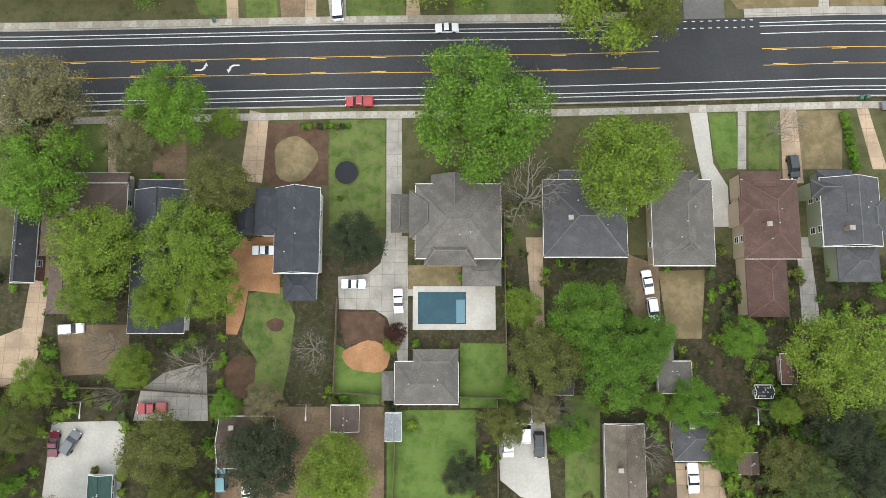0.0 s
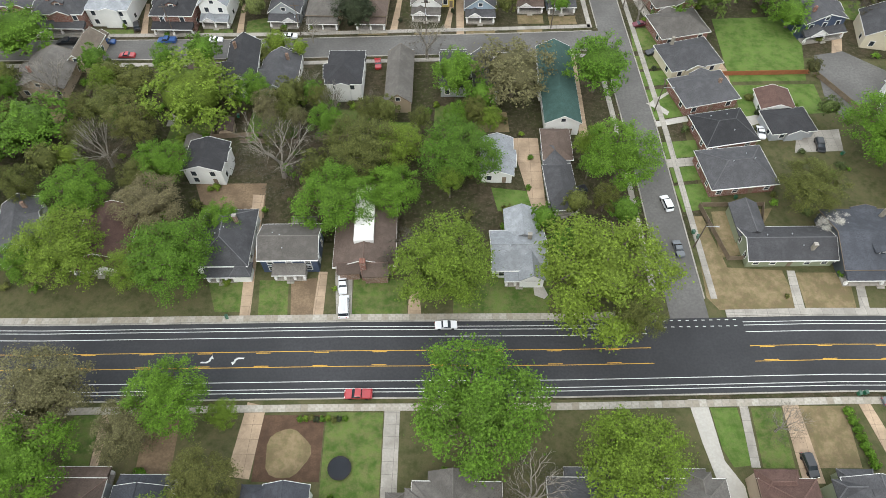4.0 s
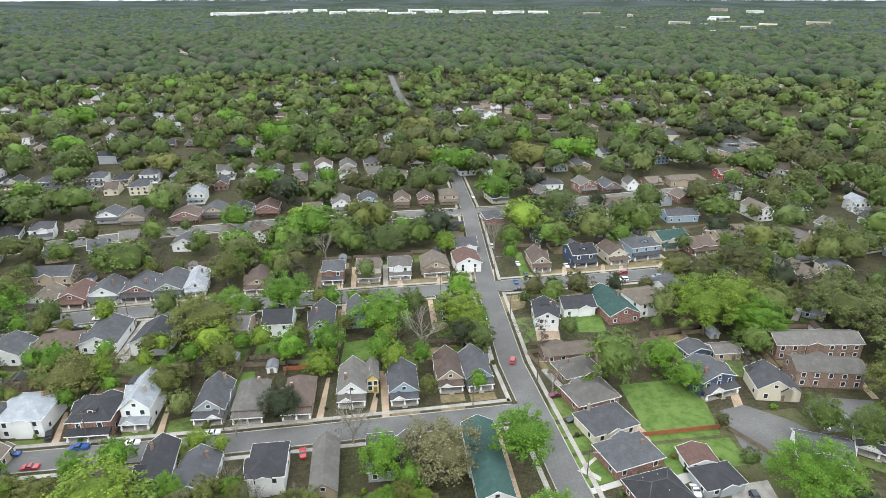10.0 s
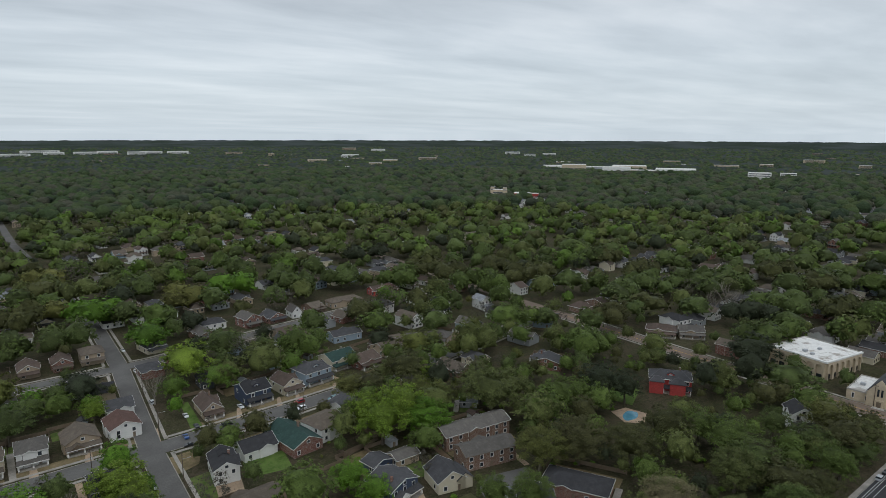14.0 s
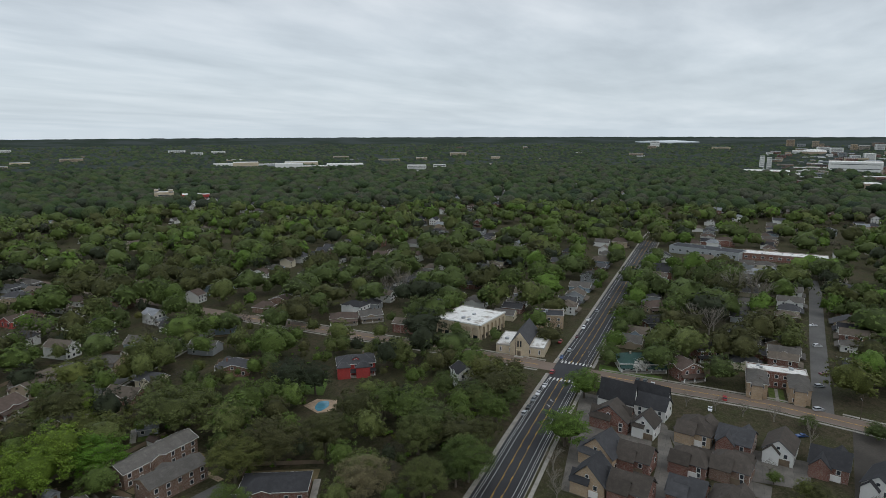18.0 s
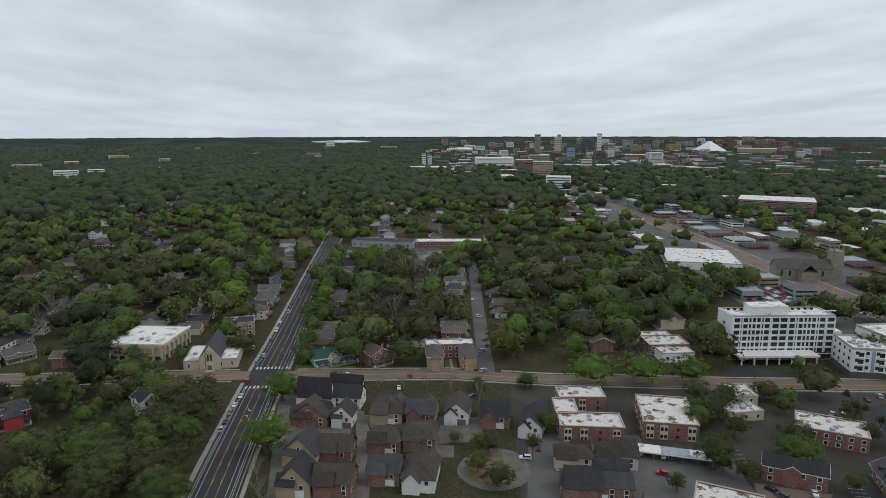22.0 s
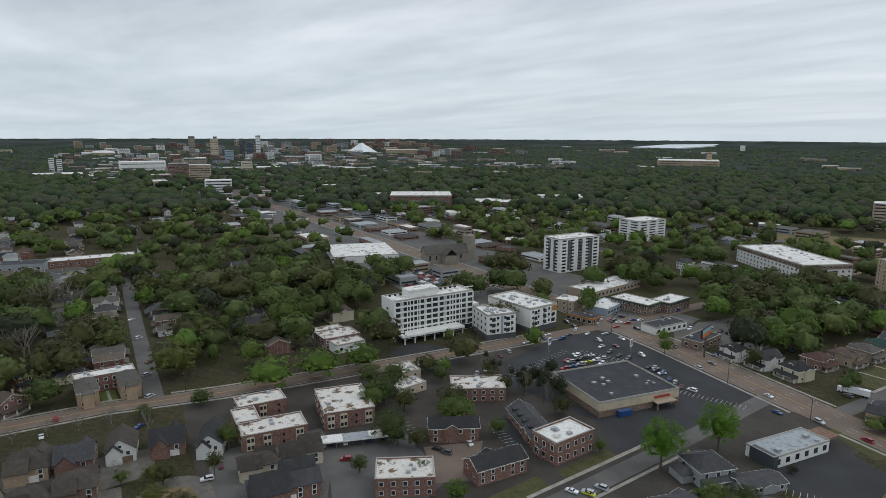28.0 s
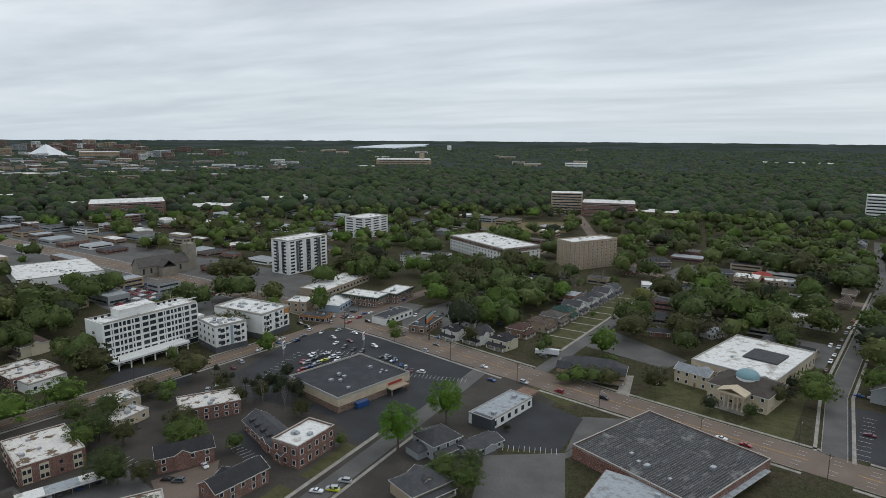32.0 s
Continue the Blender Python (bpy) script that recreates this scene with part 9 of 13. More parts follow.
patch("lawn_121", [(16.1, -314.6), (-0.5, -349.3), (4.7, -279.2), (27.3, -280.1)], M_LAWN_WORN, 0.03, "worn lawn before the church")
patch("parking_lot_122", [(-14.3, -336.3), (-33.2, -336.1), (-29.1, -279.8), (-7.7, -281.6)], M_ASPHALT, 0.028, "marked asphalt car park")
patch("parking_lot_123", [(107, -390), (114, -354), (66, -341), (58, -360)], M_ASPHALT_OLD, 0.028, "cracked grey car park")
patch("lawn_side_street_homes", [(140.5, -342), (124, -344), (119, -420), (115, -492), (131, -492), (134, -420)], M_LAWN_WORN, 0.026, "green front lawns of the side street homes")
patch("parking_lot_far_avenue", [(118, -588), (80, -578), (84, -626), (112, -628)], M_ASPHALT_OLD, 0.026, "grey car park by the far avenue")
patch("lawn_far_avenue", [(78, -576), (50, -572), (50, -598), (80, -600)], M_LAWN_WORN, 0.026, "green lawn by the far avenue")
patch("parking_lot_shops", [(232, -346), (240, -372), (196, -372), (178, -352), (196, -338)], M_ASPHALT_OLD, 0.03, "asphalt car park behind the shops")
for y_ in (-362, -379, -396, -412, -428, -445, -461, -478):
    x_ = 117.5 + (y_ + 362) * 0.06
    patch("path_front", [(x_ + 4.5, y_ - 0.7), (x_ + 23, y_ - 0.7), (x_ + 23, y_ + 0.7), (x_ + 4.5, y_ + 0.7)], M_CONCRETE, 0.04, "concrete path to a front door")
patch("pavement_side_street", [(124.6, -338), (122.8, -338), (114.2, -492), (116.0, -492)], M_CONCRETE, 0.05, "concrete footway along the side street")
CLEAR.append((114, -495, 158, -340))
CLEAR.append((20, -625, 142, -574))
patch("parking_lot_124", [(12.5, -435.9), (-13.3, -432.2), (-6.5, -383.2), (-2.3, -386.4)], M_ASPHALT_OLD, 0.028, "church car park")
patch("parking_lot_125", [(285.5, -69.5), (296.7, -123.0), (251.0, -139.2), (214.2, -144.3), (159.9, -151.7), (153.8, -125.5), (227.6, -54.2)], M_YARD, 0.018, "worn asphalt yards between apartment blocks")
patch("field_126", [(415.3, -793.2), (306.9, -865.0), (277.4, -770.3), (373.4, -707.3)], M_LAWN_DRY, 0.05, "playing field")
patch("lawn_127", [(119.5, -293.4), (101.7, -294.0), (84.4, -284.7), (94.7, -267.2), (115.6, -277.0)], M_LAWN_WORN, 0.03, "front lawn")
patch("driveway_128", [(81.9, -319.6), (77.6, -322.2), (71.3, -285.3), (78.1, -286.3)], M_CONCRETE, 0.04, "drive to the hall")
patch("lawn_129", [(187.5, -323.5), (141.7, -306.5), (139.5, -288.2), (179.0, -302.5)], M_LAWN_WORN, 0.03, "front lawns by the avenue")
patch("lawn_131", [(156, -160), (157.5, -188), (150.9, -188), (150, -160)], M_LAWN_WORN, 0.04, "clinic lawn")
patch("pavement_clinic", [(148.6, -140), (150.2, -140), (152.6, -212), (150.8, -212)], M_CONCRETE, 0.05, "concrete footway along the side street")
patch("pavement_clinic_east", [(135.2, -140), (136.6, -140), (139.0, -215), (137.6, -215)], M_CONCRETE, 0.05, "concrete footway along the side street")
patch("lawn_133", [(157, -126), (158, -152), (149.8, -152), (149.2, -126)], M_LAWN_WORN, 0.03, "small lawn")
patch("road_lane_135", [(271.1, 15.1), (267.0, 11.0), (234.1, 4.3), (196.8, 5.9), (197.8, 12.2), (235.3, 11.7)], M_LANE, 0.045, "concrete lane between terraced homes")
patch("road_loop", oval(215.3, -39.8, 30, 27, -20, 28, 0.02), M_LANE, 0.05, "concrete turning loop")
patch("lawn_loop_island", oval(213.9, -38.7, 19, 17, -20, 28, 0.02), M_LAWN_DRY, 0.16, "dry lawn island in the loop", 0.2)
patch("road_lane_136", [(235.1, -17.7), (233.7, -26.5), (224.2, -25.5), (225.2, -19.2)], M_LANE, 0.045, "lane")
patch("driveway_137", [(263.7, 10.8), (257.6, -41.1), (236.5, -38.1), (234.8, -19.9), (243.3, 4.5)], M_LANE, 0.03, "forecourts of the terraced homes")
patch("driveway_138", [(287.7, 51.7), (282.4, 18.3), (197.5, 10.7), (202.2, 40.2)], M_LANE, 0.03, "paved court between terraced homes")
patch("parking_lot_139", [(240.7, -57.6), (236.2, -102.4), (217.6, -99.6), (183.0, -81.3), (188.5, -46.4)], M_ASPHALT_OLD, 0.028, "worn asphalt yard")
patch("yard_140", [(350.7, 117.3), (346.6, 91.5), (319.6, 81.9), (317.1, 102.5)], M_DIRT, 0.03, "bare chapel yard")
patch("lawn_141", [(327.6, 50.2), (322.4, 18.2), (312.3, 17.5), (317.2, 48.7)], M_LAWN_BRIGHT, 0.03, "green front lawn before a house")
patch("patio_142", [(221.5, 162.8), (230.1, 161.4), (232.7, 152.3), (223.4, 146.6), (217.6, 152.4)], M_CONCRETE_BUFF, 0.06, "stone pool terrace")
patch("water_garden_pool", oval(224.9, 155.1, 11, 6, 20), rough_mat("clear_pool_water", (0.10, 0.27, 0.36), 0.12, 0.3, 1.5, 0.3, 0.0, 0.35), 0.09, "blue kidney-shaped garden pool")
patch("lawn_143", [(256.7, 189.3), (251.4, 169.7), (234.5, 161.3), (232.1, 172.8)], M_LAWN_BRIGHT, 0.03, "green garden lawn")
block(43.3, -201.5, 178, 35.1, 26, 4.4, "brick", M_METALROOF, "low brick store under a pale weathered metal roof", "", 1, name="store", parapet=0, units=1)
# link of the U-shaped apartments, pines by the car park
tree(246.8, -195.3, 1.7, 11, "grey", 1, "in a row beside the car park")
tree(243.1, -195.1, 1.9, 14, "dark", 1, "in a row beside the car park")
tree(237.0, -194.8, 2.1, 12, "dark", 1, "in a row beside the car park")
tree(236.9, -194.4, 2.3, 15, "grey", 1, "in a row beside the car park")
tree(230.7, -194.1, 1.7, 13, "dark", 1, "in a row beside the car park")
tree(224.5, -196.3, 1.9, 11, "dark", 1, "in a row beside the car park")
tree(224.4, -195.9, 2.1, 14, "grey", 1, "in a row beside the car park")
tree(218.3, -195.6, 2.3, 12, "dark", 1, "in a row beside the car park")
tree(214.6, -195.3, 1.7, 15, "dark", 1, "in a row beside the car park")
tree(212.0, -194.9, 1.9, 13, "grey", 1, "in a row beside the car park")
tree(205.8, -197.1, 2.1, 11, "dark", 1, "in a row beside the car park")
tree(202.1, -196.9, 2.3, 14, "dark", 1, "in a row beside the car park")
tree(199.6, -196.4, 1.7, 12, "grey", 1, "in a row beside the car park")
tree(195.9, -196.2, 1.9, 15, "dark", 1, "in a row beside the car park")
tree(189.7, -195.9, 2.1, 13, "dark", 1, "in a row beside the car park")
stall_lines(221.9, -222.4, 221.5, -266.5, 16, 5.0)
stall_lines(235.7, -204.3, 247.7, -256.3, 14, 5.0)
stall_lines(179.5, -260.5, 148.4, -270.3, 16, 5.0)
stall_lines(242.4, -264.4, 217.2, -272.9, 10, 5.0)
stall_lines(-12.8, -323.5, -9.6, -281.7, 10, 5.0)
stall_lines(-24.3, -325.9, -19.6, -281.2, 10, 5.0)
stall_lines(194.7, -163.0, 173.8, -158.5, 9, 5.0)
stall_lines(102.3, -217.8, 82.8, -225.6, 10, 5.0)
stall_lines(226.9, -133.4, 206.0, -133.5, 7, 5.0)
# far landmarks
block(3126, -705, -103, 28.7, 20.1, 95.0, "greystone", M_WROOF, "grey city office tower far off", "s", 8, 28.4, (26.4, 2.0), 0, name="tower", units=0, z=9.6)
block(3019, -780, -104, 34.5, 27.1, 84.0, "stone", M_WROOF, "cream city office tower far off", "s", 8, 44.0, (40.9, 2.0), 0, name="tower", units=0, z=7.9)
block(3577, -929, -104, 19.8, 13.9, 78.8, "greystone", M_WROOF, "grey city tower far off", "s", 6, 19.6, (18.2, 2.0), 0, name="tower", units=0, z=21.7)
block(3072, -920, -107, 20.0, 14.0, 84.0, "dkgrey", M_WROOF, "slim dark city tower far off", "s", 6, 19.8, (18.4, 2.0), 0, name="tower", units=0, z=9.8)
block(3055, -996, -108, 22.6, 17.9, 100.0, "plaster", M_WROOF, "pale stepped city tower far off", "s", 8, 25.4, (23.6, 2.0), 0, name="tower", units=0, z=9.9)
block(3023, -946, -107, 32.5, 25.5, 68.0, "navy", M_WROOF, "blue glass city tower far off", "s", 6, 36.1, (33.6, 2.0), 0, name="tower", units=0, z=8.9)
block(2618, -734, -106, 33.9, 23.7, 48.4, "blue", M_WROOF, "blue glass office block far off", "s", 5, 33.5, (31.1, 2.0), 0, name="tower", units=0, z=2.5)
block(3133, -1056, -109, 17.6, 12.3, 52.7, "greystone", M_WROOF, "grey city block far off", "s", 5, 17.4, (16.2, 2.0), 0, name="tower", units=0, z=11.8)
block(3201, -1176, -110, 21.0, 14.7, 45.0, "tanbrick", M_WROOF, "tan city block far off", "s", 4, 20.8, (19.3, 2.0), 0, name="tower", units=0, z=14.1)
block(3099, -1177, -111, 17.5, 12.2, 43.7, "greystone", M_WROOF, "grey city block far off", "s", 4, 17.3, (16.1, 2.0), 0, name="tower", units=0, z=12.0)
block(2056, -323, -99, 124.6, 87.2, 36.6, "plaster", M_WROOF, "blue and white hospital block far off", "s", 3, 123.3, (114.6, 1.6), 0, name="tower", units=0, z=0.0)
block(2430, -385, -99, 113.2, 79.3, 13.1, "navy", M_WROOF, "blue glass hospital upper storeys far off", "s", 1, 112.1, (104.2, 1.6), 0, name="tower", units=0, z=0.5)
block(1801, -370, -101, 49.1, 34.3, 40.9, "brick", M_WROOF, "red-brown hospital block far off", "s", 6, 48.6, (45.1, 2.0), 0, name="tower", units=0, z=0.0)
block(1703, -403, -103, 52.7, 36.9, 40.3, "tanbrick", M_WROOF, "tan hospital block far off", "s", 7, 52.2, (48.5, 2.0), 0, name="tower", units=0, z=0.0)
block(1834, -564, -107, 30.6, 21.4, 39.0, "cream", M_WROOF, "cream office block far off", "s", 5, 30.2, (28.1, 2.0), 0, name="tower", units=0, z=0.0)
block(1318, -347, -105, 51.6, 36.1, 27.6, "plaster", M_WROOF, "white apartment block with pale walls far off", "s", 5, 51.1, (47.5, 2.0), 0, name="tower", units=0, z=0.0)
block(2091, -94, -92, 13.1, 9.1, 48.5, "plaster", M_WROOF, "white residential tower far off", "s", 8, 12.9, (12.0, 2.0), 0, name="tower", units=0, z=0.0)
block(2088, -113, -93, 13.1, 9.1, 44.8, "plaster", M_WROOF, "white residential tower far off", "s", 8, 12.9, (12.0, 2.0), 0, name="tower", units=0, z=0.0)
block(1953, -98, -93, 119.8, 83.9, 13.7, "brick", M_WROOF, "low brick hospital buildings far off", "s", 1, 118.6, (110.2, 1.6), 0, name="tower", units=0, z=0.0)
block(3769, 383, -84, 49.2, 34.5, 39.4, "plaster", M_WROOF, "white distant tower pair far off", "s", 3, 48.8, (45.3, 1.6), 0, name="tower", units=0, z=24.3)
block(3659, -601, -99, 46.5, 32.6, 26.6, "greystone", M_WROOF, "grey distant block far off", "s", 3, 46.1, (42.8, 1.6), 0, name="tower", units=0, z=21.8)
block(1779, -1125, -122, 20.7, 14.5, 27.6, "greystone", M_WROOF, "grey apartment tower far off", "s", 5, 20.5, (19.1, 2.0), 0, name="tower", units=0, z=0.0)
block(1775, -1152, -123, 22.4, 15.7, 27.6, "greystone", M_WROOF, "grey apartment tower far off", "s", 5, 22.2, (20.7, 2.0), 0, name="tower", units=0, z=0.0)
block(2883, -1700, -120, 164.7, 115.3, 27.5, "tanbrick", M_WROOF, "tan distant block far off", "s", 2, 163.1, (151.6, 1.6), 0, name="tower", units=0, z=11.6)
block(3332, -335, -96, 133.6, 93.5, 17.8, "plaster", M_WROOF, "pale arena under a low dome far off", "s", 1, 132.2, (122.9, 1.6), 0, name="tower", units=0, z=11.9)
block(2578, -1003, -111, 96.0, 67.2, 21.6, "brick", M_WROOF, "brick city block far off", "s", 2, 95.0, (88.3, 1.6), 0, name="tower", units=0, z=2.7)
block(2828, -1190, -113, 66.4, 46.5, 26.6, "brick", M_WROOF, "brick city block far off", "s", 2, 65.8, (61.1, 1.6), 0, name="tower", units=0, z=6.9)
block(2311, -530, -103, 73.6, 51.5, 33.7, "greystone", M_WROOF, "grey hospital tower far off", "s", 4, 72.9, (67.7, 2.0), 0, name="tower", units=0, z=0.2)
block(2079, -232, -96, 52.2, 36.5, 18.6, "tanbrick", M_WROOF, "tan hospital block far off", "s", 3, 51.6, (48.0, 1.6), 0, name="tower", units=0, z=0.0)
block(2000, -683, -109, 73.9, 51.7, 14.8, "plaster", M_WROOF, "white low block far off", "s", 2, 73.2, (68.0, 1.6), 0, name="tower", units=0, z=0.0)
block(1959, -561, -106, 62.9, 44.0, 18.0, "brick", M_WROOF, "brick low block far off", "s", 2, 62.3, (57.9, 1.6), 0, name="tower", units=0, z=0.0)
block(1410, -2042, -145, 207.7, 145.4, 30.3, "tanbrick", M_WROOF, "large tan hospital range far off", "s", 4, 205.6, (191.1, 2.0), 0, name="tower", units=0, z=0.4)
block(1371, -2112, -147, 18.7, 13.1, 58.2, "tanbrick", M_WROOF, "tall tan hospital tower far off", "s", 5, 18.5, (17.2, 2.0), 0, name="tower", units=0, z=0.9)
block(839, -698, -130, 96.1, 67.3, 9.4, "brick", M_WROOF, "long low shops with a white roof far off", "s", 1, 95.1, (88.4, 1.6), 0, name="tower", units=0, z=0.0)
block(846, -841, -135, 82.0, 57.4, 10.3, "plaster", M_WROOF, "long low white-roofed shops far off", "s", 1, 81.2, (75.5, 1.6), 0, name="tower", units=0, z=0.0)
block(930, -589, -122, 104.8, 73.3, 19.0, "brick", M_WROOF, "row of brick apartments far off", "s", 3, 103.7, (96.4, 1.6), 0, name="tower", units=0, z=0.0)
block(1071, -582, -118, 64.0, 44.8, 8.5, "brick", M_WROOF, "small red brick block far off", "s", 2, 63.4, (58.9, 1.6), 0, name="tower", units=0, z=0.0)
block(413, -1089, -159, 17.0, 11.9, 21.3, "tanbrick", M_WROOF, "tan apartment block far off", "s", 6, 16.8, (15.7, 2.0), 0, name="tower", units=0, z=0.0)
block(1716, -1099, -123, 43.6, 30.5, 23.6, "greystone", M_WROOF, "grey apartment tower far off", "s", 4, 43.2, (40.1, 2.0), 0, name="tower", units=0, z=0.0)
block(1263, -571, -114, 42.4, 29.7, 12.1, "brick", M_WROOF, "small red brick block far off", "s", 2, 42.0, (39.0, 1.6), 0, name="tower", units=0, z=0.0)
block(1462, -1873, -142, 70.4, 49.3, 10.1, "plaster", M_WROOF, "pale low flat-roofed building far off", "s", 1, 69.7, (64.7, 1.6), 0, name="tower", units=0, z=0.2)
block(1953, -3312, -149, 24.9, 17.4, 37.4, "plaster", M_WROOF, "tall pale distant silo far off", "s", 1, 24.7, (22.9, 1.6), 0, name="tower", units=0, z=26.2)
block(777, -2227, -161, 77.9, 54.5, 24.6, "plaster", M_WROOF, "white distant hospital far off", "s", 3, 77.1, (71.6, 1.6), 0, name="tower", units=0, z=0.2)
block(351, -967, -160, 48.8, 34.2, 33.7, "tanbrick", M_WROOF, "tan eight-storey apartment block far off", "s", 8, 48.3, (44.9, 2.0), 0, name="tower", units=0, z=0.0)
block(289, -987, -164, 79.6, 55.7, 20.8, "brick", M_WROOF, "red brick school range far off", "s", 3, 78.8, (73.2, 1.6), 0, name="tower", units=0, z=0.0)
block(217, -996, -168, 65.8, 46.1, 10.1, "brick", M_WROOF, "red brick low range far off", "s", 1, 65.2, (60.6, 1.6), 0, name="tower", units=0, z=0.0)
block(-69, -1097, -184, 30.5, 21.3, 41.7, "plaster", M_WROOF, "white residential tower far off", "s", 9, 30.2, (28.0, 2.0), 0, name="tower", units=0, z=0.0)
block(100, -3143, -178, 274.3, 192.0, 9.5, "plaster", M_WROOF, "long pale distant shed far off", "s", 1, 271.6, (252.4, 1.6), 0, name="tower", units=0, z=7.0)
block(48, -1090, -178, 21.3, 14.9, 6.8, "plaster", M_WROOF, "white low building far off", "s", 1, 21.1, (19.6, 1.6), 0, name="tower", units=0, z=0.0)
block(196, -1137, -170, 33.3, 23.3, 9.5, "brick", M_WROOF, "small red brick block far off", "s", 2, 33.0, (30.7, 1.6), 0, name="tower", units=0, z=0.0)
block(1632, 1529, -47, 79.9, 55.9, 17.8, "plaster", M_WROOF, "white shopping centre hall far off", "s", 1, 79.1, (73.5, 1.6), 0, name="tower", units=0, z=0.0)
block(1604, 1418, -48, 77.6, 54.3, 25.9, "stone", M_WROOF, "pale shopping centre hall far off", "s", 1, 76.8, (71.4, 1.6), 0, name="tower", units=0, z=0.0)
block(1940, 1771, -47, 63.2, 44.3, 12.6, "tan", M_WROOF, "tan shopping centre upper hall far off", "s", 1, 62.6, (58.2, 1.6), 0, name="tower", units=0, z=1.6)
block(1692, 1403, -50, 71.9, 50.3, 16.2, "grey", M_WROOF, "grey shopping centre hall far off", "s", 1, 71.2, (66.2, 1.6), 0, name="tower", units=0, z=0.0)
block(1600, 1242, -52, 83.7, 58.6, 25.1, "plaster", M_WROOF, "white shopping centre hall far off", "s", 1, 82.8, (77.0, 1.6), 0, name="tower", units=0, z=0.0)
block(1666, 1193, -54, 82.5, 57.7, 15.5, "tanbrick", M_WROOF, "tan shopping centre hall far off", "s", 1, 81.6, (75.9, 1.6), 0, name="tower", units=0, z=0.0)
block(1749, 1134, -57, 116.4, 81.5, 19.4, "plaster", M_WROOF, "white shopping centre store far off", "s", 1, 115.3, (107.1, 1.6), 0, name="tower", units=0, z=0.0)
block(1811, 1354, -53, 112.5, 78.8, 18.8, "stone", M_WROOF, "pale shopping centre store far off", "s", 1, 111.4, (103.5, 1.6), 0, name="tower", units=0, z=0.0)
block(1652, 824, -63, 55.0, 38.5, 25.9, "plaster", M_WROOF, "white apartment slab far off", "s", 5, 54.5, (50.6, 2.0), 0, name="tower", units=0, z=0.0)
block(1755, 798, -65, 39.3, 27.5, 22.2, "plaster", M_WROOF, "white apartment slab far off", "s", 5, 38.9, (36.1, 2.0), 0, name="tower", units=0, z=0.0)
block(788, 872, -42, 26.9, 18.8, 21.5, "stone", M_WROOF, "stone church front far off", "s", 2, 26.6, (24.7, 1.6), 0, name="tower", units=0, z=0.0)
block(845, 861, -44, 46.8, 32.8, 13.1, "redpaint", M_WROOF, "red-roofed church hall far off", "s", 1, 46.4, (43.1, 1.6), 0, name="tower", units=0, z=0.0)
block(2011, -88, -92, 109.1, 76.4, 10.1, "brick", M_WROOF, "long low brick range far off", "s", 1, 108.0, (100.4, 1.6), 0, name="tower", units=0, z=0.0)
block(779, 883, -41, 7.2, 5.0, 26.0, "stone", M_WROOF, "stone church belfry far off", "s", 3, 7.1, (6.6, 1.6), 0, name="tower", units=0, z=0.0)
block(786, 857, -42, 7.2, 5.0, 26.0, "stone", M_WROOF, "stone church belfry far off", "s", 3, 7.1, (6.6, 1.6), 0, name="tower", units=0, z=0.0)
# vehicles
car(-35.1, 13.8, 1, "white", "sedan", 0, "parked beside a house")
car(-17.4, 7.6, 180, "white", "sedan", 0, "parked beside a house")
car(-8.7, 4.5, -86, "white", "sedan", 0, "parked beside a house")
car(-71.2, -2.0, 6, "white", "suv", 0, "parked beside a house")
car(-54.6, -16.5, -176, "red", "pickup", 0, "parked beside a house")
car(-72.6, -23.4, 90, "maroon", "sedan", 0, "parked beside a house")
car(-69.4, -23.1, 61, "grey", "suv", 0, "parked beside a house")
car(-40.8, -29.2, 95, "teal", "suv", 0, "parked beside a house")
car(39.4, 9.0, -80, "white", "sedan", 0, "parked beside a house")
car(40.3, 3.7, -82, "white", "suv", 0, "parked beside a house")
car(12.5, -21.5, -87, "white", "van", 0, "in a car park")
car(15.9, -19.4, 90, "white", "suv", 0, "in a car park")
car(18.4, -21.9, -89, "black", "suv", 0, "in a car park")
car(68.7, 32.3, -83, "black", "suv", 0, "parked beside a house")
car(-22.7, 64.0, 92, "white", "van", 0, "parked beside a house")
car(-0.3, 60.0, 4, "white", "sedan", 0, "on the avenue")
car(-17.5, 44.1, -179, "red", "pickup", 0, "on the avenue")
car(47.0, -27.4, -87, "white", "pickup", 0, "parked beside a house")
car(-35.7, -32.7, -79, "white", "sedan", 0, "parked beside a house")
car(89.3, 45.4, 7, "grey", "sedan", 0, "on the avenue")
car(-115.9, 151.8, -179, "black", "pickup", 2, "parked at the kerb")
car(-107.0, 146.1, -179, "silver", "suv", 2, "parked at the kerb")
car(-95.9, 146.1, -179, "red", "sedan", 2, "parked at the kerb")
car(-103.7, 152.1, -179, "blue", "sedan", 2, "parked at the kerb")
car(-86.0, 153.1, -179, "blue", "pickup", 2, "parked at the kerb")
car(-71.7, 153.7, -179, "white", "sedan", 2, "parked at the kerb")
car(-61.9, 154.3, -179, "silver", "sedan", 2, "parked at the kerb")
car(-49.5, 155.8, -179, "white", "sedan", 2, "parked at the kerb")
car(-15.8, 150.0, -179, "black", "sedan", 2, "parked at the kerb")
car(-21.9, 144.2, 98, "red", "sedan", 1, "parked beside a house")
car(-97.1, 160.0, 110, "black", "suv", 2, "parked beside a house")
car(52.7, 94.4, 102, "white", "suv", 1, "parked at the kerb")
car(53.1, 81.1, 97, "grey", "sedan", 1, "parked at the kerb")
car(47.1, 185.5, 70, "red", "suv", 2, "parked at the kerb")
car(-23.6, 69.6, 98, "white", "sedan", 1, "parked beside a house")
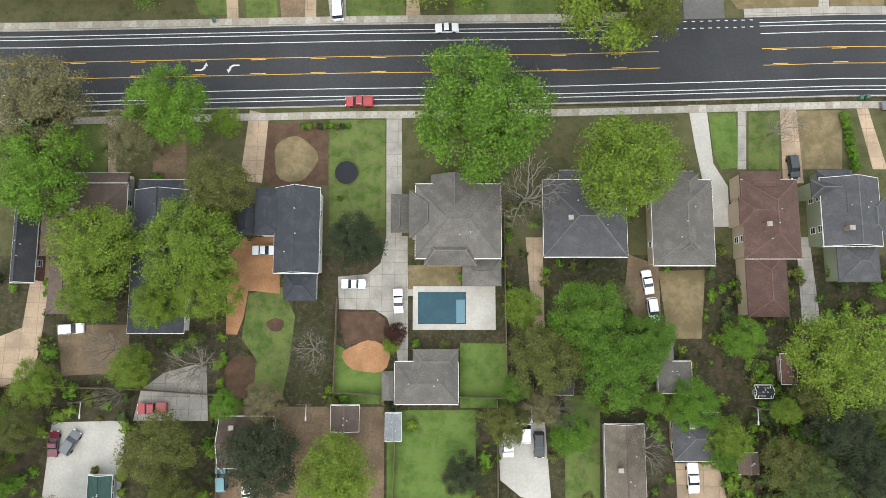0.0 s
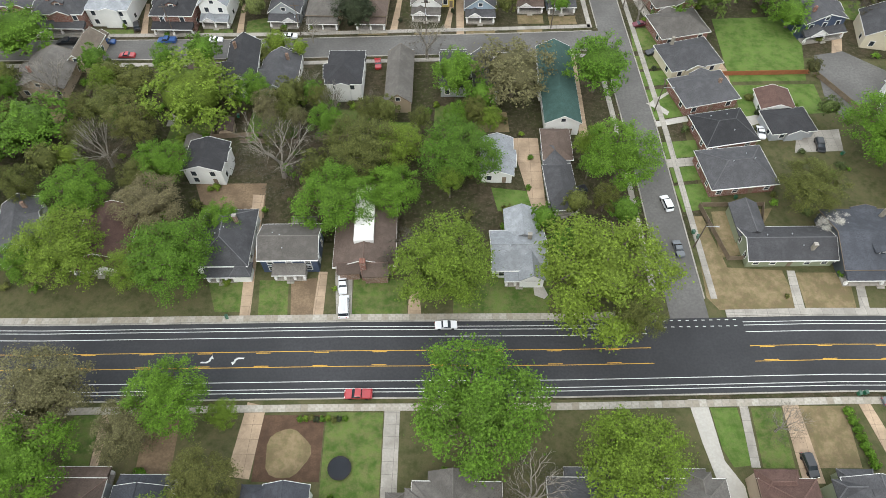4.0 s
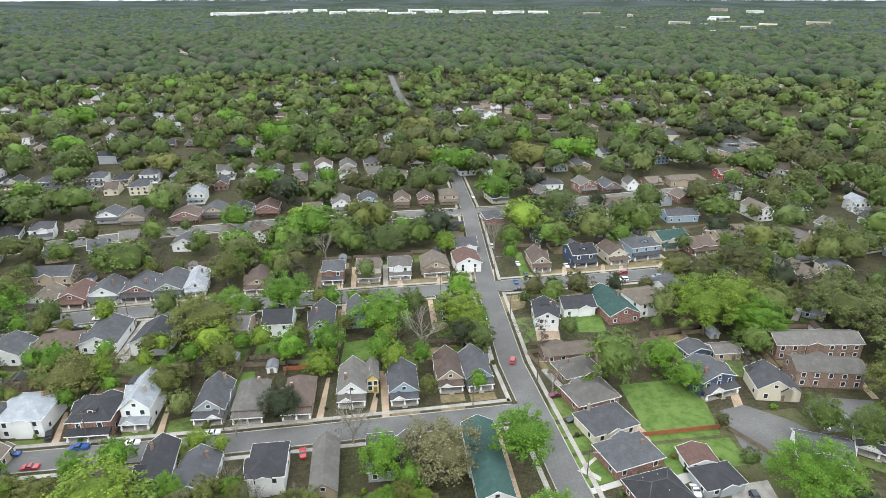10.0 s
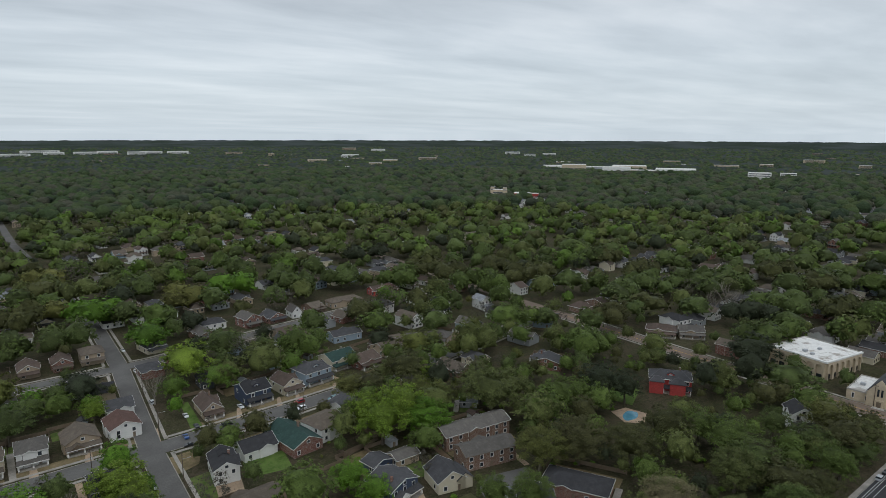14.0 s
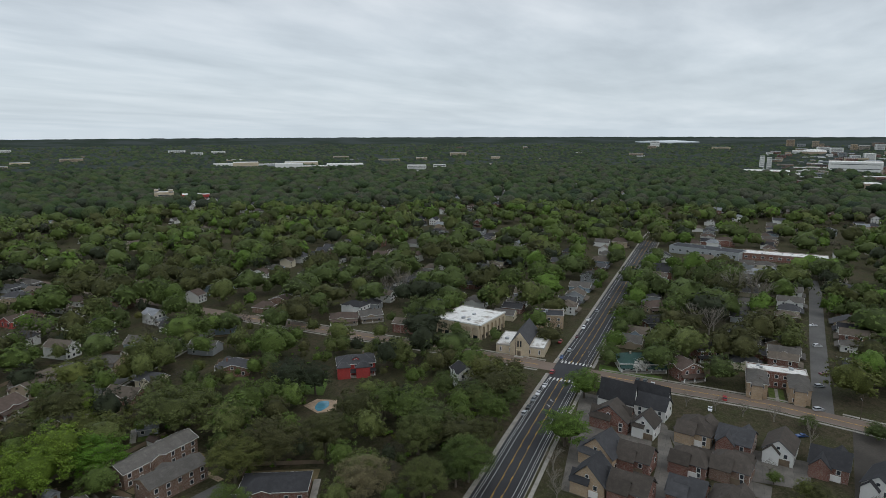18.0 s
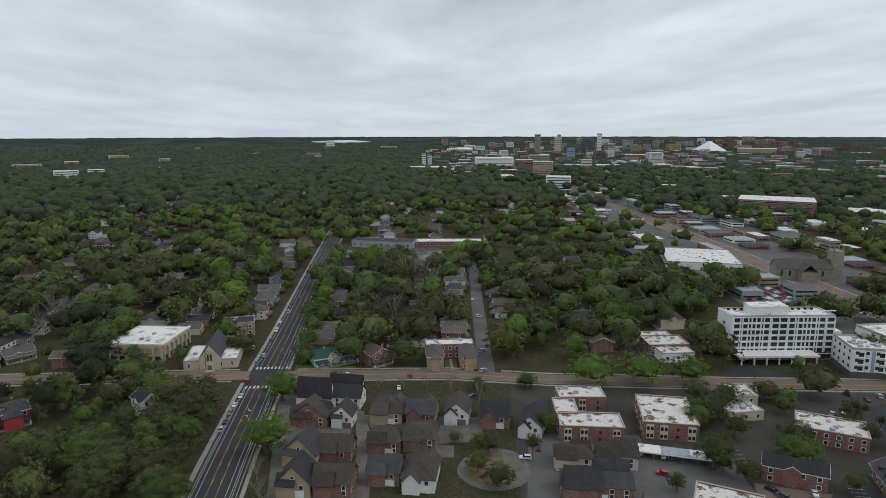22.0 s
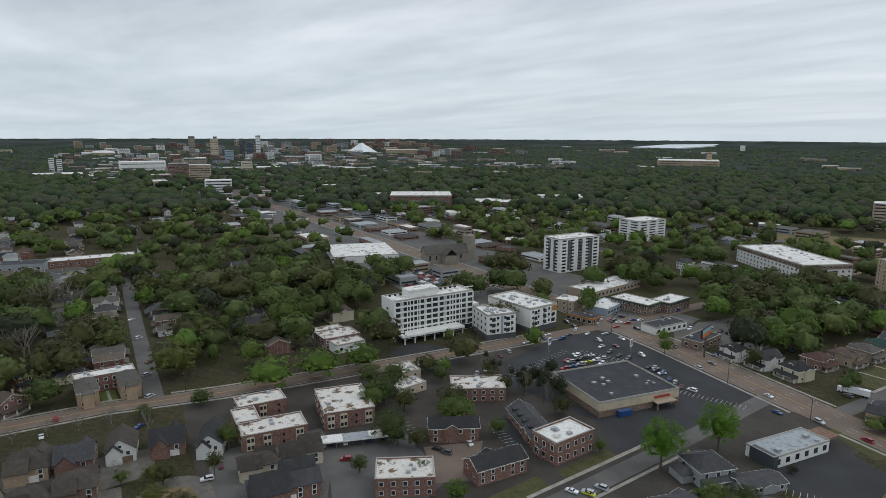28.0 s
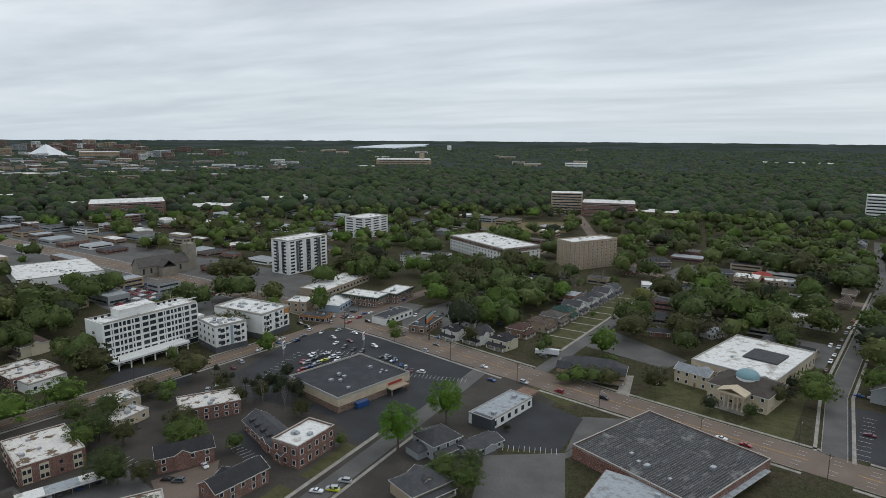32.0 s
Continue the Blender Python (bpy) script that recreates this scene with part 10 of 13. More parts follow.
car(-22.6, 64.0, 97, "white", "van", 1, "parked beside a house")
car(81.8, 119.0, 84, "white", "sedan", 1, "parked beside a house")
car(58.7, 150.8, -168, "black", "suv", 2, "parked beside a house")
car(56.8, 164.1, -168, "maroon", "sedan", 2, "parked beside a house")
car(31.5, 97.7, -160, "black", "suv", 1, "parked beside a house")
car(95.9, 114.6, -95, "black", "suv", 1, "parked beside a house")
car(-129.1, 230.3, 0, "black", "sedan", 2, "parked at the kerb")
car(-145.1, 228.2, 0, "white", "sedan", 2, "parked at the kerb")
car(-117.2, 226.7, 0, "grey", "sedan", 2, "parked at the kerb")
car(-111.4, 233.2, 6, "white", "sedan", 2, "parked at the kerb")
car(-82.0, 241.3, 6, "silver", "sedan", 2, "parked at the kerb")
car(42.4, 218.5, 90, "white", "suv", 2, "parked at the kerb")
car(40.1, 200.2, 93, "silver", "sedan", 2, "parked at the kerb")
car(78.1, 243.7, -180, "black", "pickup", 2, "parked at the kerb")
car(86.6, 244.0, -174, "red", "suv", 2, "parked at the kerb")
car(110.9, 246.9, -175, "white", "suv", 2, "parked at the kerb")
car(113.2, 253.9, -174, "red", "suv", 2, "parked at the kerb")
car(127.3, 248.4, -170, "teal", "suv", 2, "parked at the kerb")
car(78.9, 250.9, 5, "black", "suv", 2, "parked at the kerb")
car(61.5, 241.7, -6, "black", "sedan", 2, "parked at the kerb")
car(61.9, 250.0, 89, "blue", "sedan", 2, "on the avenue")
car(68.0, 257.1, 90, "black", "sedan", 2, "parked at the kerb")
car(67.1, 270.1, 89, "white", "sedan", 2, "parked at the kerb")
car(61.3, 378.7, 91, "white", "sedan", 2, "parked at the kerb")
car(60.5, 339.7, 93, "white", "sedan", 2, "parked at the kerb")
car(58.4, 293.7, 94, "silver", "suv", 2, "parked at the kerb")
car(-115.7, 152.0, -172, "black", "pickup", 2, "parked at the kerb")
car(-25.1, 251.5, -180, "black", "sedan", 2, "parked at the kerb")
car(89.7, 265.3, 92, "white", "sedan", 2, "parked beside a house")
car(122.0, 270.5, 87, "white", "suv", 2, "parked beside a house")
car(253.9, 69.0, 1, "silver", "suv", 2, "parked at the kerb")
car(260.7, 69.1, 1, "black", "sedan", 2, "parked at the kerb")
car(269.0, 69.3, 181, "grey", "suv", 2, "parked at the kerb")
car(277.3, 69.4, 1, "white", "sedan", 2, "parked at the kerb")
car(305.5, 70.0, 1, "red", "suv", 2, "parked at the kerb")
car(329.1, 70.8, 181, "blue", "sedan", 2, "on the avenue")
car(341.2, 69.3, 1, "silver", "suv", 2, "parked at the kerb")
car(367.1, 70.7, 1, "maroon", "sedan", 2, "parked at the kerb")
car(385.7, 70.9, 181, "white", "suv", 2, "parked at the kerb")
car(404.1, 71.8, 1, "white", "sedan", 2, "parked at the kerb")
car(426.4, 70.3, 1, "silver", "suv", 2, "parked at the kerb")
car(447.2, 70.6, 181, "black", "sedan", 2, "parked at the kerb")
car(461.9, 68.2, 1, "grey", "suv", 2, "on the avenue")
car(287.0, 68.9, 1, "white", "sedan", 2, "on the avenue")
car(353.1, 77.7, 181, "red", "suv", 2, "on the avenue")
car(279.2, -39.4, -60, "blue", "sedan", 2, "parked at the kerb")
car(339.6, -52.2, -60, "silver", "suv", 2, "parked at the kerb")
car(358.8, -56.2, -60, "maroon", "sedan", 2, "parked at the kerb")
car(405.6, -58.4, -62, "white", "suv", 2, "parked at the kerb")
car(448.8, -60.8, -62, "white", "sedan", 2, "parked at the kerb")
car(309.9, -48.6, -60, "silver", "suv", 2, "parked at the kerb")
car(312.3, 28.7, 175, "black", "sedan", 2, "parked at the kerb")
car(311.0, 25.2, 175, "grey", "suv", 2, "parked at the kerb")
car(309.7, 21.5, 175, "white", "sedan", 2, "parked at the kerb")
car(306.0, -10.7, 0, "red", "suv", 2, "parked at the kerb")
car(240.8, -2.7, 90, "blue", "sedan", 2, "parked at the kerb")
car(233.1, -56.9, -10, "silver", "suv", 2, "parked at the kerb")
car(228.1, -59.0, -10, "maroon", "sedan", 2, "parked at the kerb")
car(221.2, -52.5, 80, "white", "suv", 2, "parked at the kerb")
car(291.3, -4.9, 0, "white", "sedan", 2, "parked at the kerb")
car(233.0, -245.8, 70, "silver", "suv", 2, "in a car park")
car(233.4, -251.4, 70, "black", "sedan", 2, "in a car park")
car(233.8, -257.1, 70, "grey", "suv", 2, "in a car park")
car(233.7, -262.3, 70, "white", "sedan", 2, "in a car park")
car(227.5, -236.0, 70, "red", "suv", 2, "in a car park")
car(227.5, -241.9, 70, "blue", "sedan", 2, "in a car park")
car(227.5, -247.9, 70, "silver", "suv", 2, "in a car park")
car(227.6, -254.0, 70, "yellow", "sedan", 2, "in a car park")
car(227.0, -259.5, 70, "white", "suv", 2, "in a car park")
car(240.1, -257.5, 70, "white", "sedan", 2, "in a car park")
car(227.1, -264.1, 70, "silver", "suv", 2, "in a car park")
car(222.6, -225.1, -20, "black", "sedan", 2, "in a car park")
car(217.0, -223.9, -20, "grey", "suv", 2, "in a car park")
car(197.5, -253.4, 10, "white", "sedan", 2, "on the avenue")
car(183.0, -252.2, 10, "red", "suv", 2, "on the avenue")
car(188.2, -270.1, -60, "blue", "sedan", 2, "in a car park")
car(183.8, -268.7, -60, "silver", "suv", 2, "in a car park")
car(178.6, -266.3, -60, "maroon", "sedan", 2, "in a car park")
car(173.2, -267.0, 10, "white", "suv", 2, "on the avenue")
car(149.0, -291.3, -15, "white", "sedan", 2, "on the avenue")
car(122.0, -282.7, 165, "silver", "suv", 2, "on the avenue")
car(203.8, -274.7, 75, "black", "sedan", 2, "in a car park")
car(199.2, -274.3, 75, "grey", "suv", 2, "in a car park")
car(195.1, -273.4, 75, "white", "sedan", 2, "in a car park")
car(271.8, -252.2, -15, "red", "suv", 2, "on the avenue")
car(270.8, -261.3, -15, "blue", "sedan", 2, "on the avenue")
car(264.0, -228.1, -20, "silver", "suv", 2, "in a car park")
car(260.8, -219.7, -20, "maroon", "sedan", 2, "in a car park")
car(271.7, -290.2, -70, "white", "suv", 2, "on the avenue")
car(262.2, -290.2, -70, "white", "sedan", 2, "on the avenue")
car(271.7, -309.8, -40, "silver", "suv", 2, "on the avenue")
car(275.2, -337.0, 10, "black", "sedan", 2, "on the avenue")
car(273.0, -326.0, 60, "grey", "suv", 2, "in a car park")
car(267.5, -325.1, 60, "white", "sedan", 2, "in a car park")
car(262.8, -327.8, 60, "red", "suv", 2, "in a car park")
car(265.8, -337.0, 60, "blue", "sedan", 2, "in a car park")
car(249.4, -286.1, 165, "silver", "suv", 2, "on the avenue")
car(236.9, -286.6, 165, "maroon", "sedan", 2, "on the avenue")
car(218.5, -286.8, 165, "white", "suv", 2, "on the avenue")
car(249.3, -200.3, -50, "white", "sedan", 2, "on the avenue")
car(248.0, -193.7, -50, "silver", "suv", 2, "on the avenue")
car(193.6, -132.9, 30, "black", "sedan", 2, "in a car park")
car(189.6, -134.2, 30, "grey", "suv", 2, "in a car park")
car(190.3, -146.1, -20, "white", "sedan", 2, "in a car park")
car(206.5, -99.6, 60, "red", "suv", 2, "in a car park")
car(139.1, -158.8, 20, "yellow", "sedan", 2, "on the avenue")
car(139.3, -165.3, 20, "silver", "suv", 2, "on the avenue")
car(296.6, -269.7, 40, "maroon", "sedan", 2, "on the avenue")
car(327.7, -191.0, -60, "white", "suv", 2, "in a car park")
car(314.6, -191.3, -60, "white", "sedan", 2, "in a car park")
car(213.0, -375.0, 20, "silver", "suv", 2, "on the avenue")
car(205.9, -375.5, 20, "black", "sedan", 2, "on the avenue")
car(128.1, -322.7, -10, "grey", "suv", 2, "on the avenue")
car(29.2, -270.9, -12, "white", "sedan", 2, "on the avenue")
car(102.8, -281.4, -12, "red", "suv", 2, "on the avenue")
car(137.1, -276.8, -12, "blue", "sedan", 2, "on the avenue")
car(189.4, -296.0, -12, "silver", "suv", 2, "on the avenue")
car(-7.5, -382.6, 80, "maroon", "sedan", 2, "parked at the kerb")
car(-9.6, -398.8, 80, "white", "suv", 2, "parked at the kerb")
car(-11.6, -412.8, 80, "white", "sedan", 2, "parked at the kerb")
car(-13.7, -428.9, 80, "silver", "suv", 2, "parked at the kerb")
car(-15.7, -446.0, 80, "black", "sedan", 2, "parked at the kerb")
car(-18.1, -463.2, 80, "grey", "suv", 2, "parked at the kerb")
car(-20.3, -478.5, 80, "white", "sedan", 2, "parked at the kerb")
car(-23.0, -498.1, 80, "red", "suv", 2, "parked at the kerb")
car(-21.0, -352.1, -10, "blue", "sedan", 2, "on the avenue")
car(-26.6, -351.7, -10, "silver", "suv", 2, "on the avenue")
car(-23.2, -306.3, -10, "maroon", "sedan", 2, "on the avenue")
car(-9.7, -430.0, 80, "white", "suv", 2, "parked at the kerb")
car(143.5, -155.1, 20, "white", "sedan", 2, "on the avenue")
car(139.7, -159.1, 25, "silver", "suv", 2, "on the avenue")
TRAILER = (126.9, -327.5)
DOME_AT = (25.0, -321.0)
PORTICO_AT = (29.7, -303.2)
PYLON_A = (223.3, -283.1)
PYLON_B = (250.7, -246.8)
BILLBOARD = (198.2, -314.5)
TRAMP = (-19.6, 29.6)
STONE_CHURCH = (497.2, -345.6)
PYRAMID = (3067, -1560, 19.2, 61.9, 52.7)
ARENA = (3282, -350, 15.1, 50.5, 23.8)
river("water_river_1", [(2562, -3159), (2400, -3258), (2325, -3612), (2383, -3762), (2585, -3506)])
river("water_river_2", [(2540, -3120), (2306, -3249), (2299, -3598), (2526, -3559)])
river("water_river_3", [(4264, 555), (4161, 350), (4264, 170), (4428, 335)])
house(25.0, -321.0, 165, 27.0, 24.0, 7.6, "hip", "x", 3.8, "stone", "umber", 0, 2, chimney=0, lod=1, label="cream stone church front under a dark hip roof")
house(49.0, -328.0, 165, 17.0, 10.0, 6.8, "gable", "x", 2.2, "stone", "pale", 0, 2, chimney=0, lod=1, label="cream stone church wing with two rows of windows")
# street trees and garden trees of the east
tree(281.5, 48.8, 9.5, 14, "bright", 1, "beside the avenue")
tree(233.0, 46.2, 10.8, 16, "bright", 1, "beside the avenue")
tree(324.7, 29.0, 4.6, 7, "white", 0, "on the lawn of the green-roofed house")
tree(338.9, 47.3, 6.5, 9, "fresh", 0, "on a lawn beside the avenue")
tree(216.2, 96.9, 11.4, 15, "mid", 1, "beside the street")
tree(213.4, 83.5, 10.4, 14, "moss", 1, "beside the street")
tree(324.0, 153.2, 13.8, 15, "dark", 1, "beside the street")
tree(301.0, 123.7, 13.0, 13, "mid", 1, "beside the street")
tree(263.6, 85.1, 11.7, 12, "moss", 1, "beside the street")
tree(253.2, 91.4, 8.9, 11, "mid", 1, "beside the street")
tree(333.2, 27.5, 4.8, 6, "white", 1, "beside the street")
tree(326.8, 45.5, 6.5, 10, "mid", 1, "beside the street")
tree(397.2, 43.2, 10.7, 13, "mid", 1, "beside the street")
stand(500.1, 52.3, 16.0, 18.8, "mid")
tree(324.2, -8.4, 10.8, 14, "mid", 1, "beside the street")
tree(412.1, -42.0, 11.4, 12, "spring", 1, "beside the street")
stand(407.7, 1.1, 14.8, 17.8, "grey")
stand(392.7, 15.0, 14.2, 17.4, "moss")
tree(346.8, 82.3, 9.2, 12, "moss", 1, "beside the street")
tree(411.7, 50.1, 9.6, 14, "moss", 1, "beside the street")
tree(226.8, -39.0, 5.2, 8, "moss", 1, "beside the street")
tree(202.9, -39.4, 5.9, 9, "moss", 1, "beside the street")
tree(288.1, -66.4, 5.5, 7, "mid", 1, "beside the street")
tree(287.7, -42.7, 4.4, 6, "mid", 1, "beside the street")
stand(374.2, -86.3, 15.9, 18.7, "moss")
stand(412.3, -148.9, 17.8, 20.2, "mid")
stand(462.6, -200.9, 20.1, 22.1, "moss")
stand(455.8, -125.8, 25.8, 26.6, "moss")
stand(494.1, -24.8, 22.5, 24.0, "grey")
tree(136.5, -194.0, 8.4, 20, "green", 0, "beside the side street")
tree(132.0, -223.5, 8.2, 20, "green", 0, "beside the side street")
for x_, y_, r_, h_, k_ in ((98.8, -181.2, 6.5, 12, "green"), (104, -195, 5, 9, "mid"), (112, -190, 5, 8, "fresh"), (107.3, -231.5, 2, 3.2, "dark"), (99.4, -298, 6, 9, "fresh"), (92, -300, 6.5, 9, "mid"), (85, -303, 6, 9, "moss"),
                           (105, -293, 4.5, 6, "fresh"), (37.4, -296, 4.2, 8, "dark"), (20.7, -297, 4.2, 8, "mid"), (9, -328, 4, 7, "dark"), (8, -345, 4, 7, "dark"), (189, -196, 5, 9, "moss"), (157, -184, 2.5, 6, "fresh"),
                           (206, -122, 4.5, 9, "mid"), (190, -160, 4, 8, "fresh"), (160, -118, 4.5, 9, "bright"), (178, -116, 4, 8, "mid"), (222, -190, 4.5, 9, "moss"), (250, -172, 5, 10, "mid"), (258, -180, 4.5, 9, "bright"), (184, -108, 4, 7, "fresh"), (196, -100, 3.5, 7, "mid"), (213, -160, 4, 8, "bright"),
                           (243, -198, 5, 10, "moss"), (232, -190, 5, 9, "moss"), (257, -150, 7, 13, "mid"), (264, -140, 6.5, 12, "mid"), (216, -152, 5, 9, "fresh"), (252, -140, 6, 11, "moss")):
    tree(x_, y_, r_, h_, k_, 1, "among shops and flats")
tree(265.2, -173.7, 6.5, 9, "moss", 1, "beside the street")
tree(224.3, -161.1, 7.2, 10, "moss", 1, "beside the street")
tree(199.3, -127.3, 4.9, 9, "moss", 1, "beside the street")
tree(219.2, -206.3, 4.4, 12, "dark", 1, "beside the street")
tree(213.9, -207.7, 4.4, 12, "dark", 1, "beside the street")
tree(219.0, -217.3, 3.9, 13, "dark", 1, "beside the street")
tree(202.2, -206.6, 4.2, 12, "dark", 1, "beside the street")
tree(216.2, -198.1, 4.3, 11, "moss", 1, "beside the street")
tree(300.8, -249.4, 13.5, 14, "moss", 1, "beside the street")
stand(411.8, -352.1, 22.0, 23.6, "moss")
stand(357.4, -441.1, 17.8, 20.2, "moss")
stand(344.3, -537.5, 20.2, 22.2, "mid")
stand(233.7, -422.3, 21.6, 23.3, "moss")
stand(208.3, -425.8, 20.7, 22.6, "mid")
stand(182.0, -429.9, 18.0, 20.4, "mid")
stand(234.1, -518.8, 17.7, 20.2, "moss")
tree(349.9, -334.0, 9.6, 12, "spring", 1, "beside the street")
tree(-3.0, -348.2, 8.8, 10, "fresh", 1, "beside the avenue")
tree(65.9, -316.7, 6.8, 7, "grey", 1, "beside the avenue")
stand(66.5, -400.6, 14.5, 17.6, "moss")
tree(93.5, -379.3, 13.7, 13, "moss", 1, "beside the avenue")
stand(50.4, -464.6, 17.4, 19.9, "mid")
tree(91.4, -326.2, 6.0, 6, "mid", 1, "beside the avenue")
tree(109.2, -181.6, 6.0, 10, "fresh", 1, "beside the avenue")
tree(-29.7, -429.1, 12.9, 14, "dark", 1, "beside the avenue")
stand(20.6, -641.3, 22.8, 24.2, "moss")
stand(-25.0, -592.1, 20.2, 22.2, "mid")
stand(58.4, -651.5, 21.3, 23.0, "mid")

# ---------------------------------------------------------------- single things
# swimming pool behind the grey house: coping and deck round a sunken basin
pool = thing("swimming_pool", pose(-0.3, 3.3, 0, 0, 0, 1), "rectangular blue swimming pool in a pale deck", "pool")
for u0, v0, u1, v1 in ((-5.6, -4.2, 10.4, -3.1), (-5.6, 3.1, 10.4, 4.2), (-5.6, -3.1, -4.6, 3.1), (4.7, -3.1, 10.4, 3.1)):
    part("deck", Shape().box(u0, v0, -0.1, u1, v1, 0.16), M_CONCRETE_NEW, pool)
part("water", Shape().box(-4.6, -3.1, -0.1, 4.7, 3.1, 0.06), M_WATER, pool)
part("sun_shelf", Shape().box(2.8, -2.9, 0.0, 4.5, 1.6, 0.075), rough_mat("pale_blue_pool_plaster", (0.10, 0.20, 0.25), 0.3, 0.5, 3, 0.1, 0), pool)
CLEAR.append((-7, -2, 11, 9))

tr_ = thing("trampoline", pose(*TRAMP, 0), "round black trampoline on the front lawn", "trampoline")
s_ = Shape()
for k in range(24):
    a0, a1 = 2 * math.pi * k / 24, 2 * math.pi * (k + 1) / 24
    s_.poly([(r * math.cos(a), r * math.sin(a), z) for a in (a0, a1) for r, z in ((1.9, 0.8), (2.25, 0.8), (2.25, 0.68), (1.9, 0.68))], [(0, 1, 5, 4), (1, 2, 6, 5), (2, 3, 7, 6), (3, 0, 4, 7)])
part("rim", s_, M_DARK, tr_)
part("mat", Shape().cyl(0, 0, 0.7, 0.74, 1.92, 24), rough_mat("black_woven_mat", (0.02, 0.023, 0.028), 0.9, 0.5, 4, 0.2, 0), tr_)
for k in range(6):
    a = 2 * math.pi * k / 6
    part("leg", Shape().cyl(2.05 * math.cos(a), 2.05 * math.sin(a), 0, 0.7, 0.05, 6), M_METAL, tr_)


def fence(points, h=1.8, mat=None, label="weathered board fence along a yard", post=4.0):
    """Posts with boards between them, along a line of points."""
    x0, y0 = points[0]
    f = thing("fence", pose(x0, y0, 0), label, "fence", "fences")
    mat = mat or M_WOODF
    for (ax, ay), (bx, by) in zip(points, points[1:]):
        d = math.hypot(bx - ax, by - ay)
        a = math.degrees(math.atan2(by - ay, bx - ax))
        n = max(1, round(d / post))
        for i in range(n):
            m = pose(ax - x0 + (bx - ax) * i / n, ay - y0 + (by - ay) * i / n, 0, 0, 0, a)
            L = d / n
            s = Shape()
            # one run of overlapping boards, every other board set back
            nb = max(1, int(L / 0.3))
            us = [0.05 + (L - 0.1) * ((q + 1) // 2) / nb for q in range(2 * nb)]
            fr_ = [(u, -0.045 if (q // 2) % 2 else -0.02) for q, u in enumerate(us)]
            ring_ = fr_ + [(u, -v) for u, v in reversed(fr_)]
            m_ = len(ring_)
            s.poly([(u, v, 0.06) for u, v in ring_] + [(u, v, h) for u, v in ring_], [(q, (q + 1) % m_, m_ + (q + 1) % m_, m_ + q) for q in range(m_)] + [tuple(range(m_, 2 * m_))])
            part("panel", s, mat, f, m=m)
            part("post", Shape().box(-0.06, -0.06, 0, 0.06, 0.06, h + 0.1), mat, f, m=m)
    return f


fence([(-20.5, 5), (-20.5, -13), (-8, -13.5)])
fence([(11.5, 22), (12.4, -13.5), (0, -13.4)])
fence([(-8.5, -14), (-8.8, -36)])
fence([(10.5, -14), (10.8, -34)])
fence([(-90, -13), (-60, -13), (-40, -14)])
fence([(-41, -14), (-41.5, -36)])
fence([(60.5, 94), (64, 78.5), (72, 79)], 1.7)
fence([(61, 94), (76, 94.5), (74, 88)], 1.7)
fence([(72, 141.5), (102, 143)], 1.6, M_WOOD_RED, "reddish stained board fence behind a lawn")
fence([(103, 143), (116, 118)], 1.6)
fence([(116, 228), (128, 200)], 1.6)
fence([(-33, 188), (-24, 188.5)], 1.7, M_WOOD_RED, "orange-brown board fence behind a yard")
fence([(55.5, 196), (66, 196.5)], 1.6)

# hotel: roof house, entrance canopy, end pier
hotel = scene.objects["hotel"]
part("penthouse", Shape().box(-16, -4, 24, 4, 5, 28.5), SID["plaster"], hotel)
part("penthouse_roof", Shape().box(-16.3, -4.3, 28.5, 4.3, 5.3, 28.8), M_WROOF, hotel)
part("entrance_canopy", Shape().box(-27, -17, 4.2, 16, -8, 5.4), SID["plaster"], hotel, "white flat entrance canopy")
for k in range(7):
    part("canopy_column", Shape().box(-25.5 + k * 6.7, -16.4, 0, -24.9 + k * 6.7, -15.8, 4.2), SID["plaster"], hotel)
part("base_glazing", Shape().box(-27, -8.06, 0.2, 27.2, -7.9, 4.0), M_GLASS, hotel)
for k in range(8):
    part("floor_ledge", Shape().box(-27.4, -8.35, 3.25 + k * 3.43 - 0.2, 27.6, -7.95, 3.25 + k * 3.43 + 0.25), SID["plaster"], hotel)
for u in np.linspace(-27.4, 27.6, 12):
    part("pier", Shape().box(u - 0.3, -8.5, 4, u + 0.3, -7.95, 24), SID["plaster"], hotel)
part("end_wall", Shape().box(-28.4, -8.6, 0, -27.7, 8.2, 25), SID["plaster"], hotel)

part("link", Shape().box(27.9, -5.5, 0, 34, 8, 14.8), SID["plaster"], hotel)
for k in range(14):
    part("roof_fan", Shape().cyl(-24 + k * 3.6, 5.6, 24, 25.1, 0.8, 8), M_DARK, hotel)

